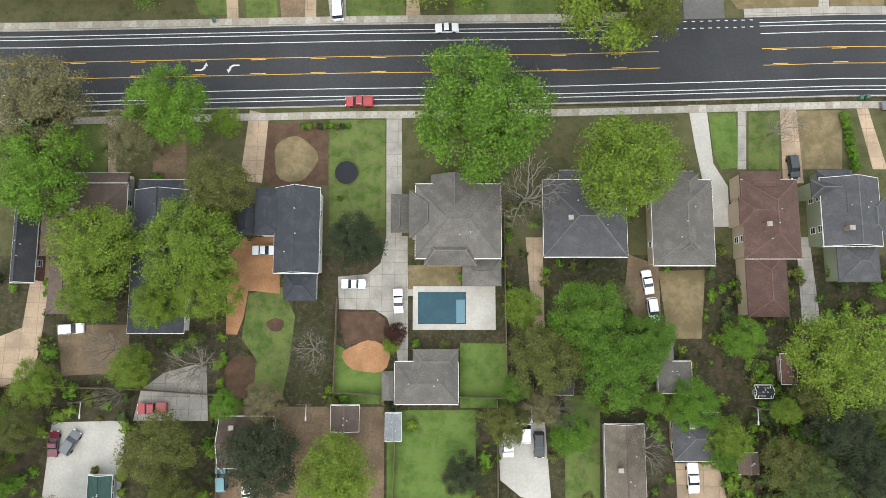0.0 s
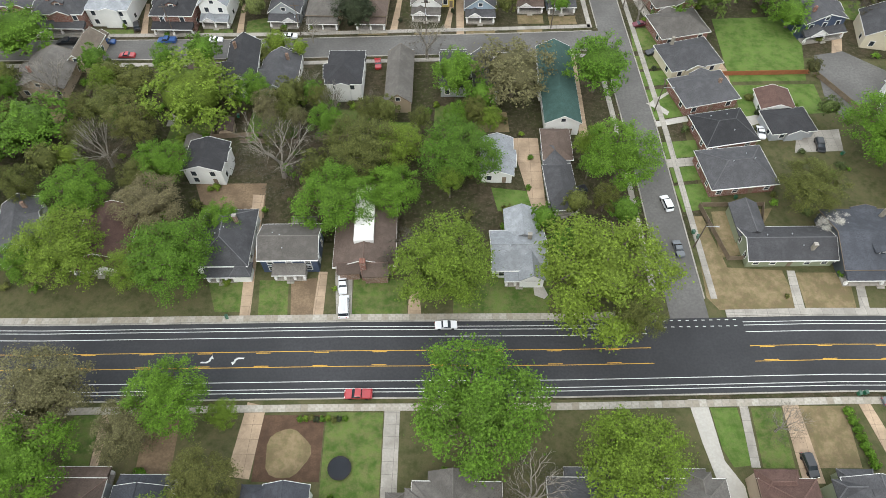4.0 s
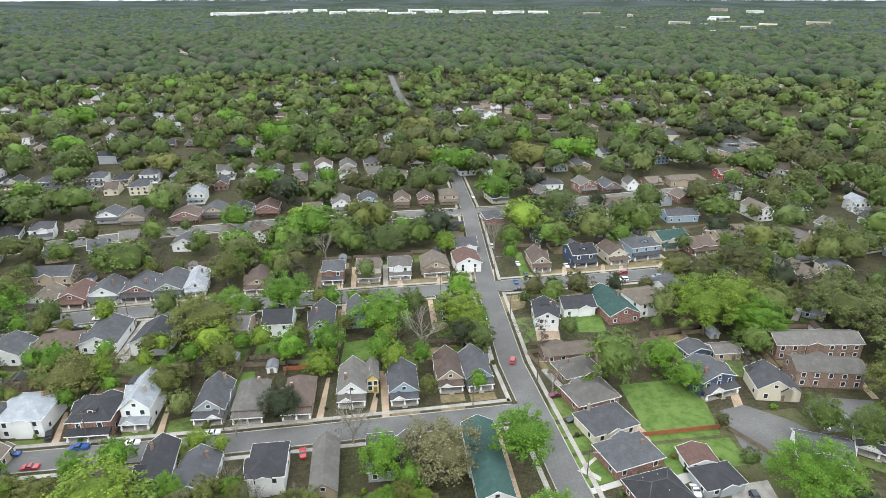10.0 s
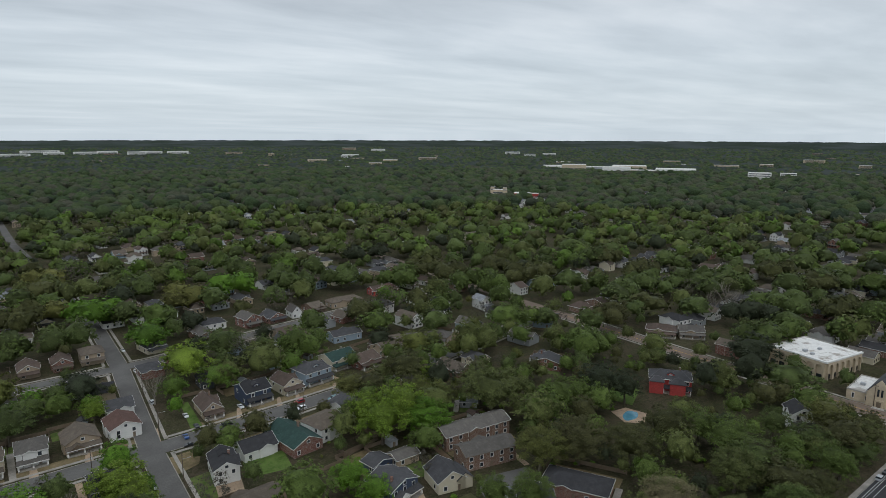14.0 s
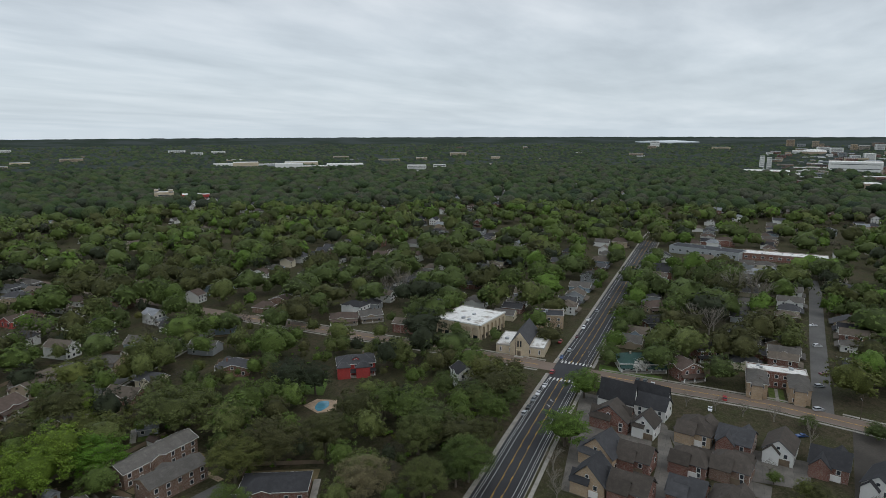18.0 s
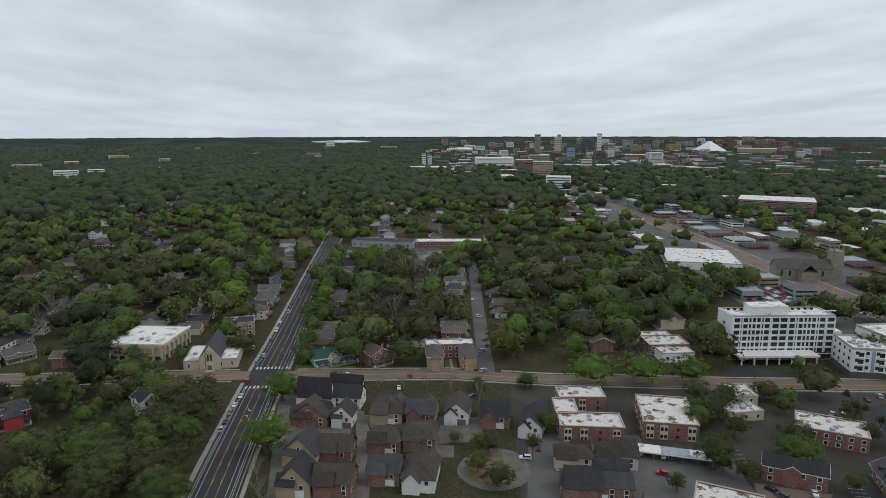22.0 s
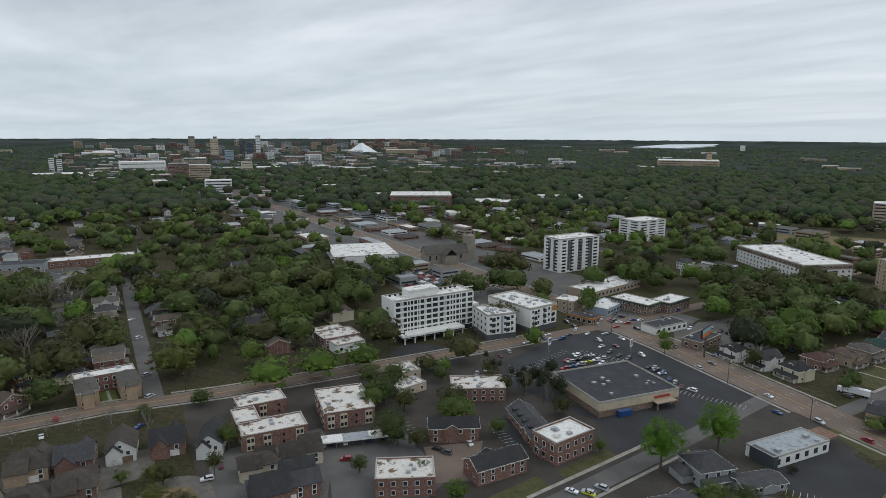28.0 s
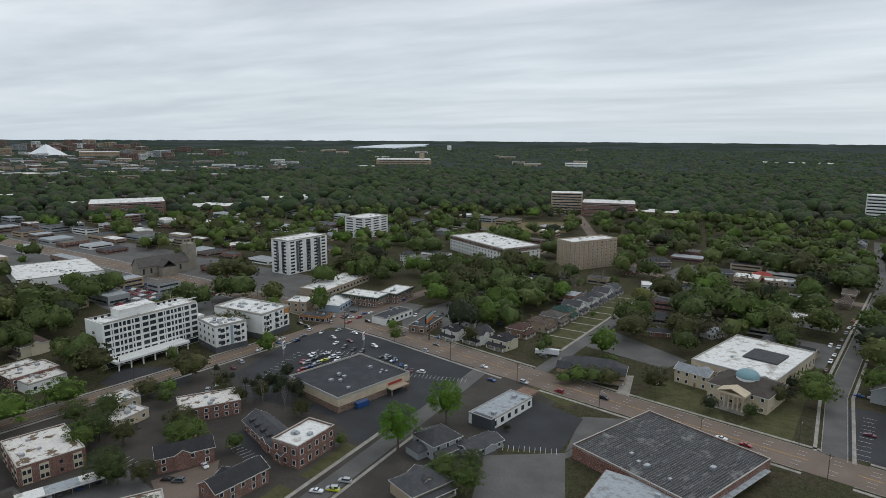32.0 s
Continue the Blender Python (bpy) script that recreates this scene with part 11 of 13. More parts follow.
# apartment wings beside the hotel: dark shop floor, balcony stacks, a tan corner
for nm, sides in (("apartment_wing", (-0.55, 0.45)), ("apartment_wing.001", (-0.6, 0.1, 0.7))):
    ob, (X, Y, H) = scene.objects[nm], SIZES[nm]
    part("shop_floor", Shape().box(-X - 0.12, -Y - 0.12, 0, X + 0.12, Y, 3.3), SID["dkgrey"], ob, "dark glazed ground floor")
    for q in sides:
        for k in range(3):
            zb_ = 4.1 + k * 3.6
            bl = part("balcony", Shape().box(q * X - 1.7, -Y - 1.5, zb_ - 0.2, q * X + 1.7, -Y, zb_), SID["plaster"], ob)
            part("railing", Shape().box(q * X - 1.7, -Y - 1.5, zb_ + 0.95, q * X + 1.7, -Y - 1.42, zb_ + 1.05).box(q * X - 1.7, -Y - 1.5, zb_, q * X - 1.62, -Y - 1.42, zb_ + 1).box(q * X + 1.62, -Y - 1.5, zb_, q * X + 1.7, -Y - 1.42, zb_ + 1).box(q * X - 0.05, -Y - 1.5, zb_, q * X + 0.05, -Y - 1.42, zb_ + 1), M_DARK, bl)
            part("balcony_door", Shape().box(q * X - 1.2, -Y - 0.1, zb_, q * X + 1.2, -Y + 0.02, zb_ + 2.2), M_GLASS, bl)
    part("grey_panel", Shape().box(-0.05 * X, -Y - 0.06, 3.4, 0.12 * X, -Y, H - 0.4), SID["blue"], ob)
part("corner_panel", Shape().box(SIZES["apartment_wing.001"][0] - 4.5, -SIZES["apartment_wing.001"][1] - 0.13, 10.5, SIZES["apartment_wing.001"][0] + 0.13, -SIZES["apartment_wing.001"][1] + 5, 14.6), rough_mat("orange_brown_panels", (0.42, 0.20, 0.06), 0.7, 0.3, 2, 0.2, 0), scene.objects["apartment_wing.001"], "orange-brown corner cladding")

# grey stripes of the tower, brown top floor of the long block
X, Y, H = SIZES["apartment_tower"]
for q in (-0.62, -0.1, 0.42):
    part("dark_stripe", Shape().box(q * X, -Y - 0.05, 2, q * X + X * 0.22, -Y, H - 1), SID["dkgrey"], scene.objects["apartment_tower"])
for q in (-0.5, 0.15):
    part("dark_stripe", Shape().box(-X - 0.05, q * Y, 2, -X, q * Y + Y * 0.3, H - 1), SID["dkgrey"], scene.objects["apartment_tower"])
X, Y, H = SIZES["apartment_block"]
part("top_storey", Shape().box(-X - 0.05, -Y - 0.05, H * 0.76, X + 0.05, Y, H - 0.3), SID["brownbrick"], scene.objects["apartment_block"], "brown clad top storey")

# supermarket fittings
X, Y, H = SIZES["supermarket"]
sm = scene.objects["supermarket"]
part("brick_base", Shape().box(-X - 0.1, -Y - 0.1, 0, X + 0.1, Y + 0.1, 2.9), SID["brownbrick"], sm, "brown brick lower wall")
part("sign_board", Shape().box(X * 0.35, -Y - 0.25, 4.2, X * 0.75, -Y - 0.02, 5.3), PAINT["red"], sm, "red shop sign bar")
part("entrance_canopy", Shape().box(X * 0.3, -Y - 4, 3.1, X * 0.8, -Y, 3.6), SID["tan"], sm)
for q in (0.32, 0.78):
    part("canopy_column", Shape().box(q * X - 0.3, -Y - 3.8, 0, q * X + 0.3, -Y - 3.2, 3.1), SID["brownbrick"], sm)
part("shop_front", Shape().box(X * 0.32, -Y - 0.16, 0.1, X * 0.78, -Y - 0.1, 2.8), M_GLASS, sm)
part("waste_container", Shape().box(-X * 0.6, -Y - 3.2, 0, -X * 0.3, -Y - 0.6, 2.6), PAINT["blue"], sm, "blue steel waste compactor")

# bank: dark front, drive-through roof
X, Y, H = SIZES["bank"]
bk = scene.objects["bank"]
part("dark_front", Shape().box(-X - 0.15, -Y - 0.1, 0, -X + 2.5, Y * 0.7, H + 0.3), SID["charcoal"], bk, "black panelled entrance bay")
part("drive_through_roof", Shape().box(X, -Y * 0.7, 3.4, X + 9, Y * 0.7, 4.3), SID["brownbrick"], bk, "brown drive-through canopy")
for q in (3.5, 8.2):
    part("canopy_column", Shape().box(X + q, -0.4, 0, X + q + 0.7, 0.4, 3.4), SID["brownbrick"], bk)

# hall with a row of tall arches
hall = scene.objects["hall"]


def arch(b, h, depth=0.35, n=10):
    """A flat panel with a round-headed opening."""
    r = b * 0.36
    zs = h - 1.3 - r
    turn = [math.pi * (1 - k / n) for k in range(n + 1)]
    inner = [(-r, 0)] + [(r * math.cos(a), zs + r * math.sin(a)) for a in turn] + [(r, 0)]
    outer = [(-b / 2, 0)] + [(b / 2 * max(-1, min(1, 1.42 * math.cos(a))), h if 0.25 < a / math.pi < 0.75 else zs + (h - zs) * min(1, 1.42 * math.sin(a))) for a in turn] + [(b / 2, 0)]
    m = len(inner)
    pts = [(x, -depth, z) for x, z in inner] + [(x, -depth, z) for x, z in outer] + [(x, 0, z) for x, z in inner] + [(x, 0, z) for x, z in outer]
    fs = []
    for k in range(m - 1):
        fs += [(k, k + 1, m + k + 1, m + k), (k + 1, k, 2 * m + k, 2 * m + k + 1), (m + k, m + k + 1, 3 * m + k + 1, 3 * m + k)]
    s = Shape()
    s.poly(pts, fs)
    return s


am = arch(4.98, 9.3, 1.1).mesh("arch", SID["stone"])
gm_ = Shape().box(-1.7, -0.06, 0.2, 1.7, 0.0, 2.6).mesh("pane", M_GLASS)
for k in range(6):
    v = -12.45 + k * 4.98
    a_ = part("arch", am, None, hall, m=pose(-15.52, v, 0, 0, 0, -90))
    part("pane", gm_, None, a_)
    a_ = part("arch", am, None, hall, m=pose(v + 0.05, -15.02, 0))
    part("pane", gm_, None, a_)
part("cornice", Shape().box(-16.7, -16.2, 9.3, 16, -15.0, 10.1), SID["plaster"], hall)
part("cornice", Shape().box(-16.7, -15.0, 9.3, -15.5, 15.3, 10.1), SID["plaster"], hall)

chapel = scene.objects["chapel"]
nv = Shape().box(-5.2, -13.6, 0, 5.2, 15, 6.4)
nv.poly([(-5.2, -13.6, 6.4), (5.2, -13.6, 6.4), (0, -13.6, 13.2), (-5.2, 15, 6.4), (5.2, 15, 6.4), (0, 15, 13.2)], [(0, 1, 2), (4, 3, 5), (1, 4, 5, 2), (3, 0, 2, 5)])
nave = part("nave", nv, SID["stone"], chapel)
part("nave_roof", gable_roof(Shape(), -5.6, -13.2, 5.6, 15.4, 6.4, 7.0, "y"), SH["slate"], nave)
for sx in (-0.75, 0.75):
    part("lancet", Shape().box(sx - 0.4, -13.75, 5.2, sx + 0.4, -13.55, 8.6), M_GLASS, nave)
part("porch", Shape().box(-1.6, -14.4, 0, 1.6, -13.6, 3.6), SID["stone"], nave)
part("door", Shape().box(-0.9, -14.5, 0.1, 0.9, -14.38, 2.9), M_WOODF, nave)
part("steps", Shape().box(-2.4, -16.2, 0, 2.4, -14.4, 0.18).box(-2.1, -15.6, 0.18, 2.1, -14.4, 0.36), M_CONCRETE_NEW, nave)

X, Y, H = SIZES["workshop"]
wk = scene.objects["workshop"]
part("awning", Shape().box(-X + 2, -Y - 2.2, 2.9, X - 4, -Y, 3.1), M_METALROOF, wk, "pale metal awning along the brick front")
for k in range(6):
    part("shop_front", Shape().box(-X + 4 + k * 7.5, -Y - 0.06, 0.3, -X + 8.5 + k * 7.5, -Y + 0.05, 2.6), M_GLASS, wk)

# domed church: drum, dome, portico
fr = thing("church_portico", pose(*PORTICO_AT, 0, 0, 0, 165), "cream stone church portico with columns and pediment", "portico")
for k in range(6):
    c_ = Shape().cyl(-5 + 2 * k, 0, 0.9, 7.2, 0.42, 10, 0.36)
    part("column", c_, SID["stone"], fr)
part("steps", Shape().box(-6.5, -2.2, 0, 6.5, -1.5, 0.3).box(-6.5, -1.5, 0, 6.5, -0.8, 0.6).box(-6.5, -0.8, 0, 6.5, 6, 0.9), M_CONCRETE, fr)
part("entablature", Shape().box(-6, -0.7, 7.2, 6, 6, 8.3), SID["stone"], fr)
part("pediment", gable_roof(Shape(), -6.3, -1.0, 6.3, 6.2, 8.35, 2.2, "y"), SID["stone"], fr)
dm_ = thing("church_dome", pose(*DOME_AT, 0), "blue-green church dome on a cream drum", "dome")
part("drum", Shape().cyl(0, 0, 0, 11.2, 5.2, 24), SID["plaster"], dm_)
part("lantern", Shape().cyl(0, 0, 14.5, 16.0, 0.8, 12, 0.6), SID["plaster"], dm_)
ds = Shape()
ds.tube([(0, 0, 11.2 + 3.6 * math.sin(a)) for a in np.linspace(0, 1.45, 8)], [5.3 * math.cos(a) for a in np.linspace(0, 1.45, 8)], 28)
part("dome", ds, rough_mat("verdigris_copper", (0.20, 0.33, 0.36), 0.6, 0.4, 2, 0.2, 0), dm_, "blue-green copper dome")
sk = scene.objects["church"]
part("skylight", Shape().box(-6, -13, 8.1, 12, 4, 8.9), SH["slate"], sk, "dark grey raised roof")

# stone church with a square tower beside the big shop
sc = thing("stone_church", pose(*STONE_CHURCH, 0, 0, 0, -100), "grey stone church with slate roof and square tower", "church")
FOOT.append((*STONE_CHURCH, 26))
bs = Shape().box(-24, -7, 0, 20, 7, 9)
bs.poly([(-24, -7, 9), (-24, 7, 9), (-24, 0, 16), (20, -7, 9), (20, 7, 9), (20, 0, 16)], [(1, 0, 2), (3, 4, 5), (0, 3, 5, 2), (4, 1, 2, 5)])
part("nave", bs, SID["greystone"], sc)
part("roof", gable_roof(Shape(), -24.5, -7.6, 20.5, 7.6, 9.1, 7.4, "x"), SH["grey"], sc)
part("transept", Shape().box(-8, -16, 0, 4, 16, 8), SID["greystone"], sc)
part("transept_roof", gable_roof(Shape(), -8.5, -16.4, 4.5, 16.4, 8.1, 6, "y"), SH["grey"], sc)
part("tower", Shape().box(20, -4.5, 0, 29, 4.5, 24), SID["greystone"], sc)
for sx in (20.5, 27.5):
    for sy in (-4, 3):
        part("pinnacle", Shape().box(sx, sy, 24, sx + 1, sy + 1, 27), SID["greystone"], sc)
for k in range(6):
    part("window", Shape().box(-21 + k * 6.5, -7.12, 3, -19.4 + k * 6.5, -6.9, 7.5), M_GLASS, sc)

# city landmarks
px_, py_, pz_, pw_, ph_ = PYRAMID
pym = thing("pyramid", pose(px_, py_, pz_, 0, 0, 20), "pale steel-clad pyramid far off in the city", "building")
part("shell", Shape().poly([(-pw_, -pw_, 0), (pw_, -pw_, 0), (pw_, pw_, 0), (-pw_, pw_, 0), (0, 0, ph_)], [(0, 1, 4), (1, 2, 4), (2, 3, 4), (3, 0, 4), (3, 2, 1, 0)]), rough_mat("pale_steel_cladding", (0.75, 0.77, 0.78), 0.35, 0.02, 0.2, 0.1, 0), pym)
ax_, ay_, az_, ar_, ah_ = ARENA
arn = thing("arena", pose(ax_, ay_, az_), "round arena under a shallow white dome", "building")
part("wall", Shape().cyl(0, 0, 0, ah_ * 0.55, ar_, 24), SID["tan"], arn)
part("roof", Shape().tube([(0, 0, ah_ * (0.55 + 0.45 * math.sin(a))) for a in np.linspace(0, 1.4, 5)], [ar_ * 1.02 * math.cos(a) for a in np.linspace(0, 1.4, 5)], 24), M_WROOF, arn)


# signs, poles and lamps
def pylon(x, y, deg, h, w, hh, label, col):
    p = thing("pylon_sign", pose(x, y, 0, 0, 0, deg), label, "sign")
    part("pole", Shape().cyl(-w * 0.3, 0, 0, h - hh, 0.14), M_METAL, p)
    part("pole", Shape().cyl(w * 0.3, 0, 0, h - hh, 0.14), M_METAL, p)
    bd = part("panel", Shape().box(-w / 2, -0.25, h - hh, w / 2, 0.25, h), SID["plaster"], p)
    part("logo_patch", Shape().box(-w * 0.4, -0.3, h - hh * 0.45, w * 0.4, -0.25, h - hh * 0.1), PAINT[col], bd)
    part("text_bar", Shape().box(-w * 0.4, -0.3, h - hh * 0.7, w * 0.4, -0.25, h - hh * 0.55), PAINT["blue"], bd)


pylon(*PYLON_A, -70, 9, 3.2, 4.2, "white pylon sign with red and blue patches", "red")
pylon(*PYLON_B, -70, 9, 3.0, 4.0, "white pylon sign with blue patches", "blue")
bb = thing("billboard", pose(*BILLBOARD, 0, 0, 0, -75), "orange and teal billboard on a single post", "billboard")
part("post", Shape().cyl(0, 0, 0, 13, 0.5, 10), M_POLE, bb)
pn = part("panel", Shape().box(-7, -0.4, 12, 7, 0.4, 17), M_DARK, bb)
part("poster", Shape().box(-6.8, -0.46, 12.2, 6.8, -0.4, 14.6), rough_mat("orange_poster", (0.55, 0.18, 0.06), 0.6, 0.3, 2, 0.2, 0), pn)
part("poster", Shape().box(-6.8, -0.46, 14.6, 6.8, -0.4, 16.8), rough_mat("teal_poster", (0.25, 0.42, 0.45), 0.6, 0.3, 2, 0.2, 0), pn)

tl = thing("box_trailer", pose(*TRAILER, 0, 0, 0, 12), "white box lorry parked on a side street", "truck")
part("box", Shape().box(-6, -1.25, 1.1, 5, 1.25, 3.9), PAINT["white"], tl)
part("cab", Shape().box(5.3, -1.1, 0.6, 7.4, 1.1, 2.9), PAINT["white"], tl)
for ux in (-4.5, -3.3, 6.3):
    for uy in (-1.0, 1.0):
        part("wheel", Shape().tube([(ux, uy - 0.15, 0.5), (ux, uy + 0.15, 0.5)], [0.5, 0.5], 10), M_DARK, tl)

# traffic and parked cars about the crossing of the two avenues
TINT = ("white", "silver", "black", "grey", "white", "black", "red", "grey", "blue")
AT_SHOPS = ((227, -365), (219, -363), (213, -364), (208, -363), (204, -361), (199, -358), (197, -343), (176, -366), (163, -359), (233, -352), (238, -362), (279, -322), (274, -324), (271, -323), (283, -340), (217, -315), (196, -322))
for k, (x_, y_) in enumerate(AT_SHOPS):
    car(x_, y_, 95 + 7 * (k % 4), TINT[k * 5 % 9], ("sedan", "suv", "sedan", "pickup")[k % 4], 1, "parked beside the shops")
IN_TRAFFIC = ((270, -247, 84), (274, -268, 84), (264, -270, 84), (267, -279, 84), (279, -295, 174), (287, -297, 174), (262, -316, 84), (256, -299, 84), (252, -324, 174), (244, -300, 172), (263, -341, 87), (263, -381, 90), (259, -358, 90), (189, -308, 169), (82, -285, 170), (20, -270, 170), (84, -564, 170), (112, -571, 160), (40, -559, 175))
for k, (x_, y_, a_) in enumerate(IN_TRAFFIC):
    car(x_, y_, a_, TINT[k * 4 % 9], ("sedan", "sedan", "suv")[k % 3], 1, "driving on the avenue")
LOT_CARS = ((241, -279), (232, -276), (225, -275.5), (219, -276), (203, -277), (195, -274), (236, -246), (238, -256), (228, -262), (222, -258), (216, -262))
for k, (x_, y_) in enumerate(LOT_CARS):
    car(x_, y_, 100 + 3 * (k % 3), TINT[k * 7 % 9], ("sedan", "suv")[k % 2], 1, "parked before the supermarket")

POLE_P = Shape().cyl(0, 0, 0, 11, 0.17, 7, 0.11).mesh("pole", M_POLE)
ARM_P = Shape().box(-1.3, -0.07, 10.1, 1.3, 0.07, 10.25).mesh("cross_arm", M_POLE)
LMP_P = Shape().box(-0.05, -2.4, 8.2, 0.05, 0, 8.3).box(-0.12, -3.0, 8.15, 0.12, -2.3, 8.32).mesh("lamp_arm", M_METAL)


def utility_pole(x, y, deg):
    p = thing("utility_pole", pose(x, y, 0, 0, 0, deg), "tarred wooden utility pole with a cross arm", "pole", "utility poles")
    part("pole", POLE_P, None, p)
    part("cross_arm", ARM_P, None, p)
    part("lamp_arm", LMP_P, None, p)


for line, off, step, x0, x1 in ((FIRST, 6.2, 38, -160, 40), (SECOND, -7.5, 42, -150, 300), (THIRD, 6.5, 45, -100, 300), (AV2, 12.5, 45, -40, 420), (AV2, -12.5, 60, -40, 420), (EAST_R, -6, 48, 320, 560)):
    for x, y, a in along(shifted(line, off), step, 12):
        if x0 < x < x1 and road_gap(x, y) > 0.5:
            utility_pole(x, y, math.degrees(a))
for x, y, a in along(sorted(EAST_X[4:-1], key=lambda q: -q[1]), 40, 5):
    utility_pole(x + 7.2, y, 90)
for x, y, a in along([(-70, -14.6), (90, -13.2)], 40, 6):
    utility_pole(x, y, 0)
for x, y, a in along(CROSS[:5], 45, 20):
    utility_pole(x + 5.2, y, 90)

# wheelie bins and garden hedges
BIN_B = Shape().box(-0.3, -0.35, 0.05, 0.3, 0.35, 0.95).mesh("body", car_paint("green_bin_plastic", (0.02, 0.13, 0.07)))
BIN_L = Shape().box(-0.33, -0.4, 0.95, 0.33, 0.4, 1.05).mesh("lid", car_paint("dark_bin_plastic", (0.015, 0.07, 0.04)))
for x, y in ((-47.8, 60.9), (57.6, 86), (58.4, 84.6), (83, 46.8), (84.3, 47), (-58, 122), (70, 96.8), (101, 112)):
    b_ = thing("wheelie_bin", pose(x, y, 0.03, 0, 0, rnd(0, 30)), "green plastic wheelie bin beside the kerb", "bin", "bins")
    part("body", BIN_B, None, b_)
    part("lid", BIN_L, None, b_)

SHRUB = [crown_mesh("leaves", 31 + k, 520, 0.12, LEAF[t], 12, 2, 0.4) for k, t in enumerate(("green", "lime", "olive", "dark", "red"))]


def shrub(x, y, r, h, k):
    o = new("shrub", SHRUB[k])
    o.matrix_basis = Matrix.LocRotScale((x, y, h * 0.42), Euler((0, 0, rnd(0, 6))), (r, r, h * 0.75))
    tagged(o, ("dense green", "yellow-green", "olive", "dark evergreen", "dark red")[k] + " garden shrub beside a house", "shrub", "shrubs")


rq = random.Random(5)
for fx, fy, frr in list(FOOT):
    if math.hypot(fx, fy - 60) < 150:
        for _ in range(2):
            a = rq.uniform(0, 6.28)
            x, y = fx + math.cos(a) * (frr * 1.08 + 1), fy + math.sin(a) * (frr * 1.08 + 1)
            if road_gap(x, y) > 1.5 and not any((x - gx) ** 2 + (y - gy) ** 2 < gr ** 2 for gx, gy, gr in FOOT):
                shrub(x, y, rq.uniform(0.6, 1.4), rq.uniform(0.9, 2.0), rq.choice((0, 0, 1, 2, 3)))
for k in range(7):
    shrub(79.5 + 0.25 * k, 43 - 1.7 * k, 1.1, 1.6, 0)
for k in range(9):
    shrub(-28.5 + 1.1 * k, 38.9 + 0.15 * (k % 3), 0.7, 1.0, k % 4)

# ---------------------------------------------------------------- far shops and city blocks
rb = random.Random(9)
walls_, roofs_, dark_ = {}, {}, Shape()


def far_block(x, y, deg, w, d, h, wl__, rf__):
    c, s = math.cos(radians(deg)), math.sin(radians(deg))
    z = rise(x, y)
    put = lambda sh, src: sh.poly([(x + c * u - s * v, y + s * u + c * v, z + k) for u, v, k in src.v], src.f)
    put(walls_.setdefault(wl__, Shape()), Shape().box(-w / 2, -d / 2, -2, w / 2, d / 2, h))
    put(roofs_.setdefault(rf__, Shape()), Shape().box(-w / 2 + .3, -d / 2 + .3, h, w / 2 - .3, d / 2 - .3, h + 0.1))
    g = Shape()
    for k in range(max(1, int(h / 3.4))):
        for sgn in (-1, 1):
            g.box(-w * 0.44, sgn * d / 2 - 0.07, 1.2 + k * 3.4, w * 0.44, sgn * d / 2 + 0.07, 2.6 + k * 3.4)
            g.box(sgn * w / 2 - 0.07, -d * 0.42, 1.2 + k * 3.4, sgn * w / 2 + 0.07, d * 0.42, 2.6 + k * 3.4)
    put(dark_, g)


def scatter(n, x0, x1, y0, y1, wmin, wmax, hmin, hmax, deg=-2):
    got = tries = 0
    while got < n and tries < n * 20:
        tries += 1
        x, y = rb.uniform(x0, x1), rb.uniform(y0, y1)
        w, d = rb.uniform(wmin, wmax), rb.uniform(wmin, wmax) * 0.7
        if road_gap(x, y) < d * 0.6 or any((x - a) ** 2 + (y - b) ** 2 < (q + w * 0.55) ** 2 for a, b, q in FOOT):
            continue
        FOOT.append((x, y, w * 0.5))
        far_block(x, y, deg, w, d, rb.uniform(hmin, hmax), rb.choice(("brick", "tan", "plaster", "tanbrick", "brownbrick", "grey")), rb.choice(("white", "old", "old", "black", "black", "grey", "grey", "tar")))
        got += 1


scatter(120, 430, 1500, -480, -225, 14, 40, 4, 8)
scatter(130, 700, 2100, -800, -380, 16, 50, 4, 12)
scatter(25, 300, 900, -900, -480, 18, 45, 4, 9)
scatter(260, 1400, 3300, -1500, -150, 20, 70, 6, 22)
scatter(110, 2400, 4000, -2200, -300, 30, 80, 14, 42)
scatter(26, -60, 330, -760, -420, 14, 34, 4, 8)
scatter(30, 1200, 3600, 200, 2600, 20, 60, 6, 14)
scatter(20, -500, 1500, 1500, 3800, 20, 70, 6, 14)
scatter(24, 900, 3000, -3200, -1500, 20, 70, 6, 16)
# long pale sheds of an airfield and a rail yard near the horizon
for k in range(16):
    a_ = radians(76 + 1.7 * k + rb.uniform(-0.5, 0.5))
    r_ = rb.uniform(3350, 3700)
    far_block(r_ * math.cos(a_), r_ * math.sin(a_), math.degrees(a_) - 90 + rb.uniform(-6, 6), rb.uniform(70, 190), 40, rb.uniform(17, 22), "plaster", "white")
for k in range(40):
    a_ = radians(rb.uniform(-80, 75))
    r_ = rb.uniform(2300, 3900)
    far_block(r_ * math.cos(a_), r_ * math.sin(a_), math.degrees(a_) - 90, rb.uniform(25, 90), 30, rb.uniform(16, 22), rb.choice(("plaster", "stone", "tan")), rb.choice(("white", "old")))
for key, sh in walls_.items():
    setting(f"far_block_walls_{key}", sh, SID[key], f"{key} walls of far shops and city blocks", "stuff", "buildings")
for key, sh in roofs_.items():
    setting(f"far_block_roofs_{key}", sh, {"white": M_WROOF, "old": M_METALROOF, "black": M_BROOF, "grey": SH["grey"], "tar": M_TARROOF}[key], f"{key} flat roofs of far shops and city blocks", "stuff", "buildings")
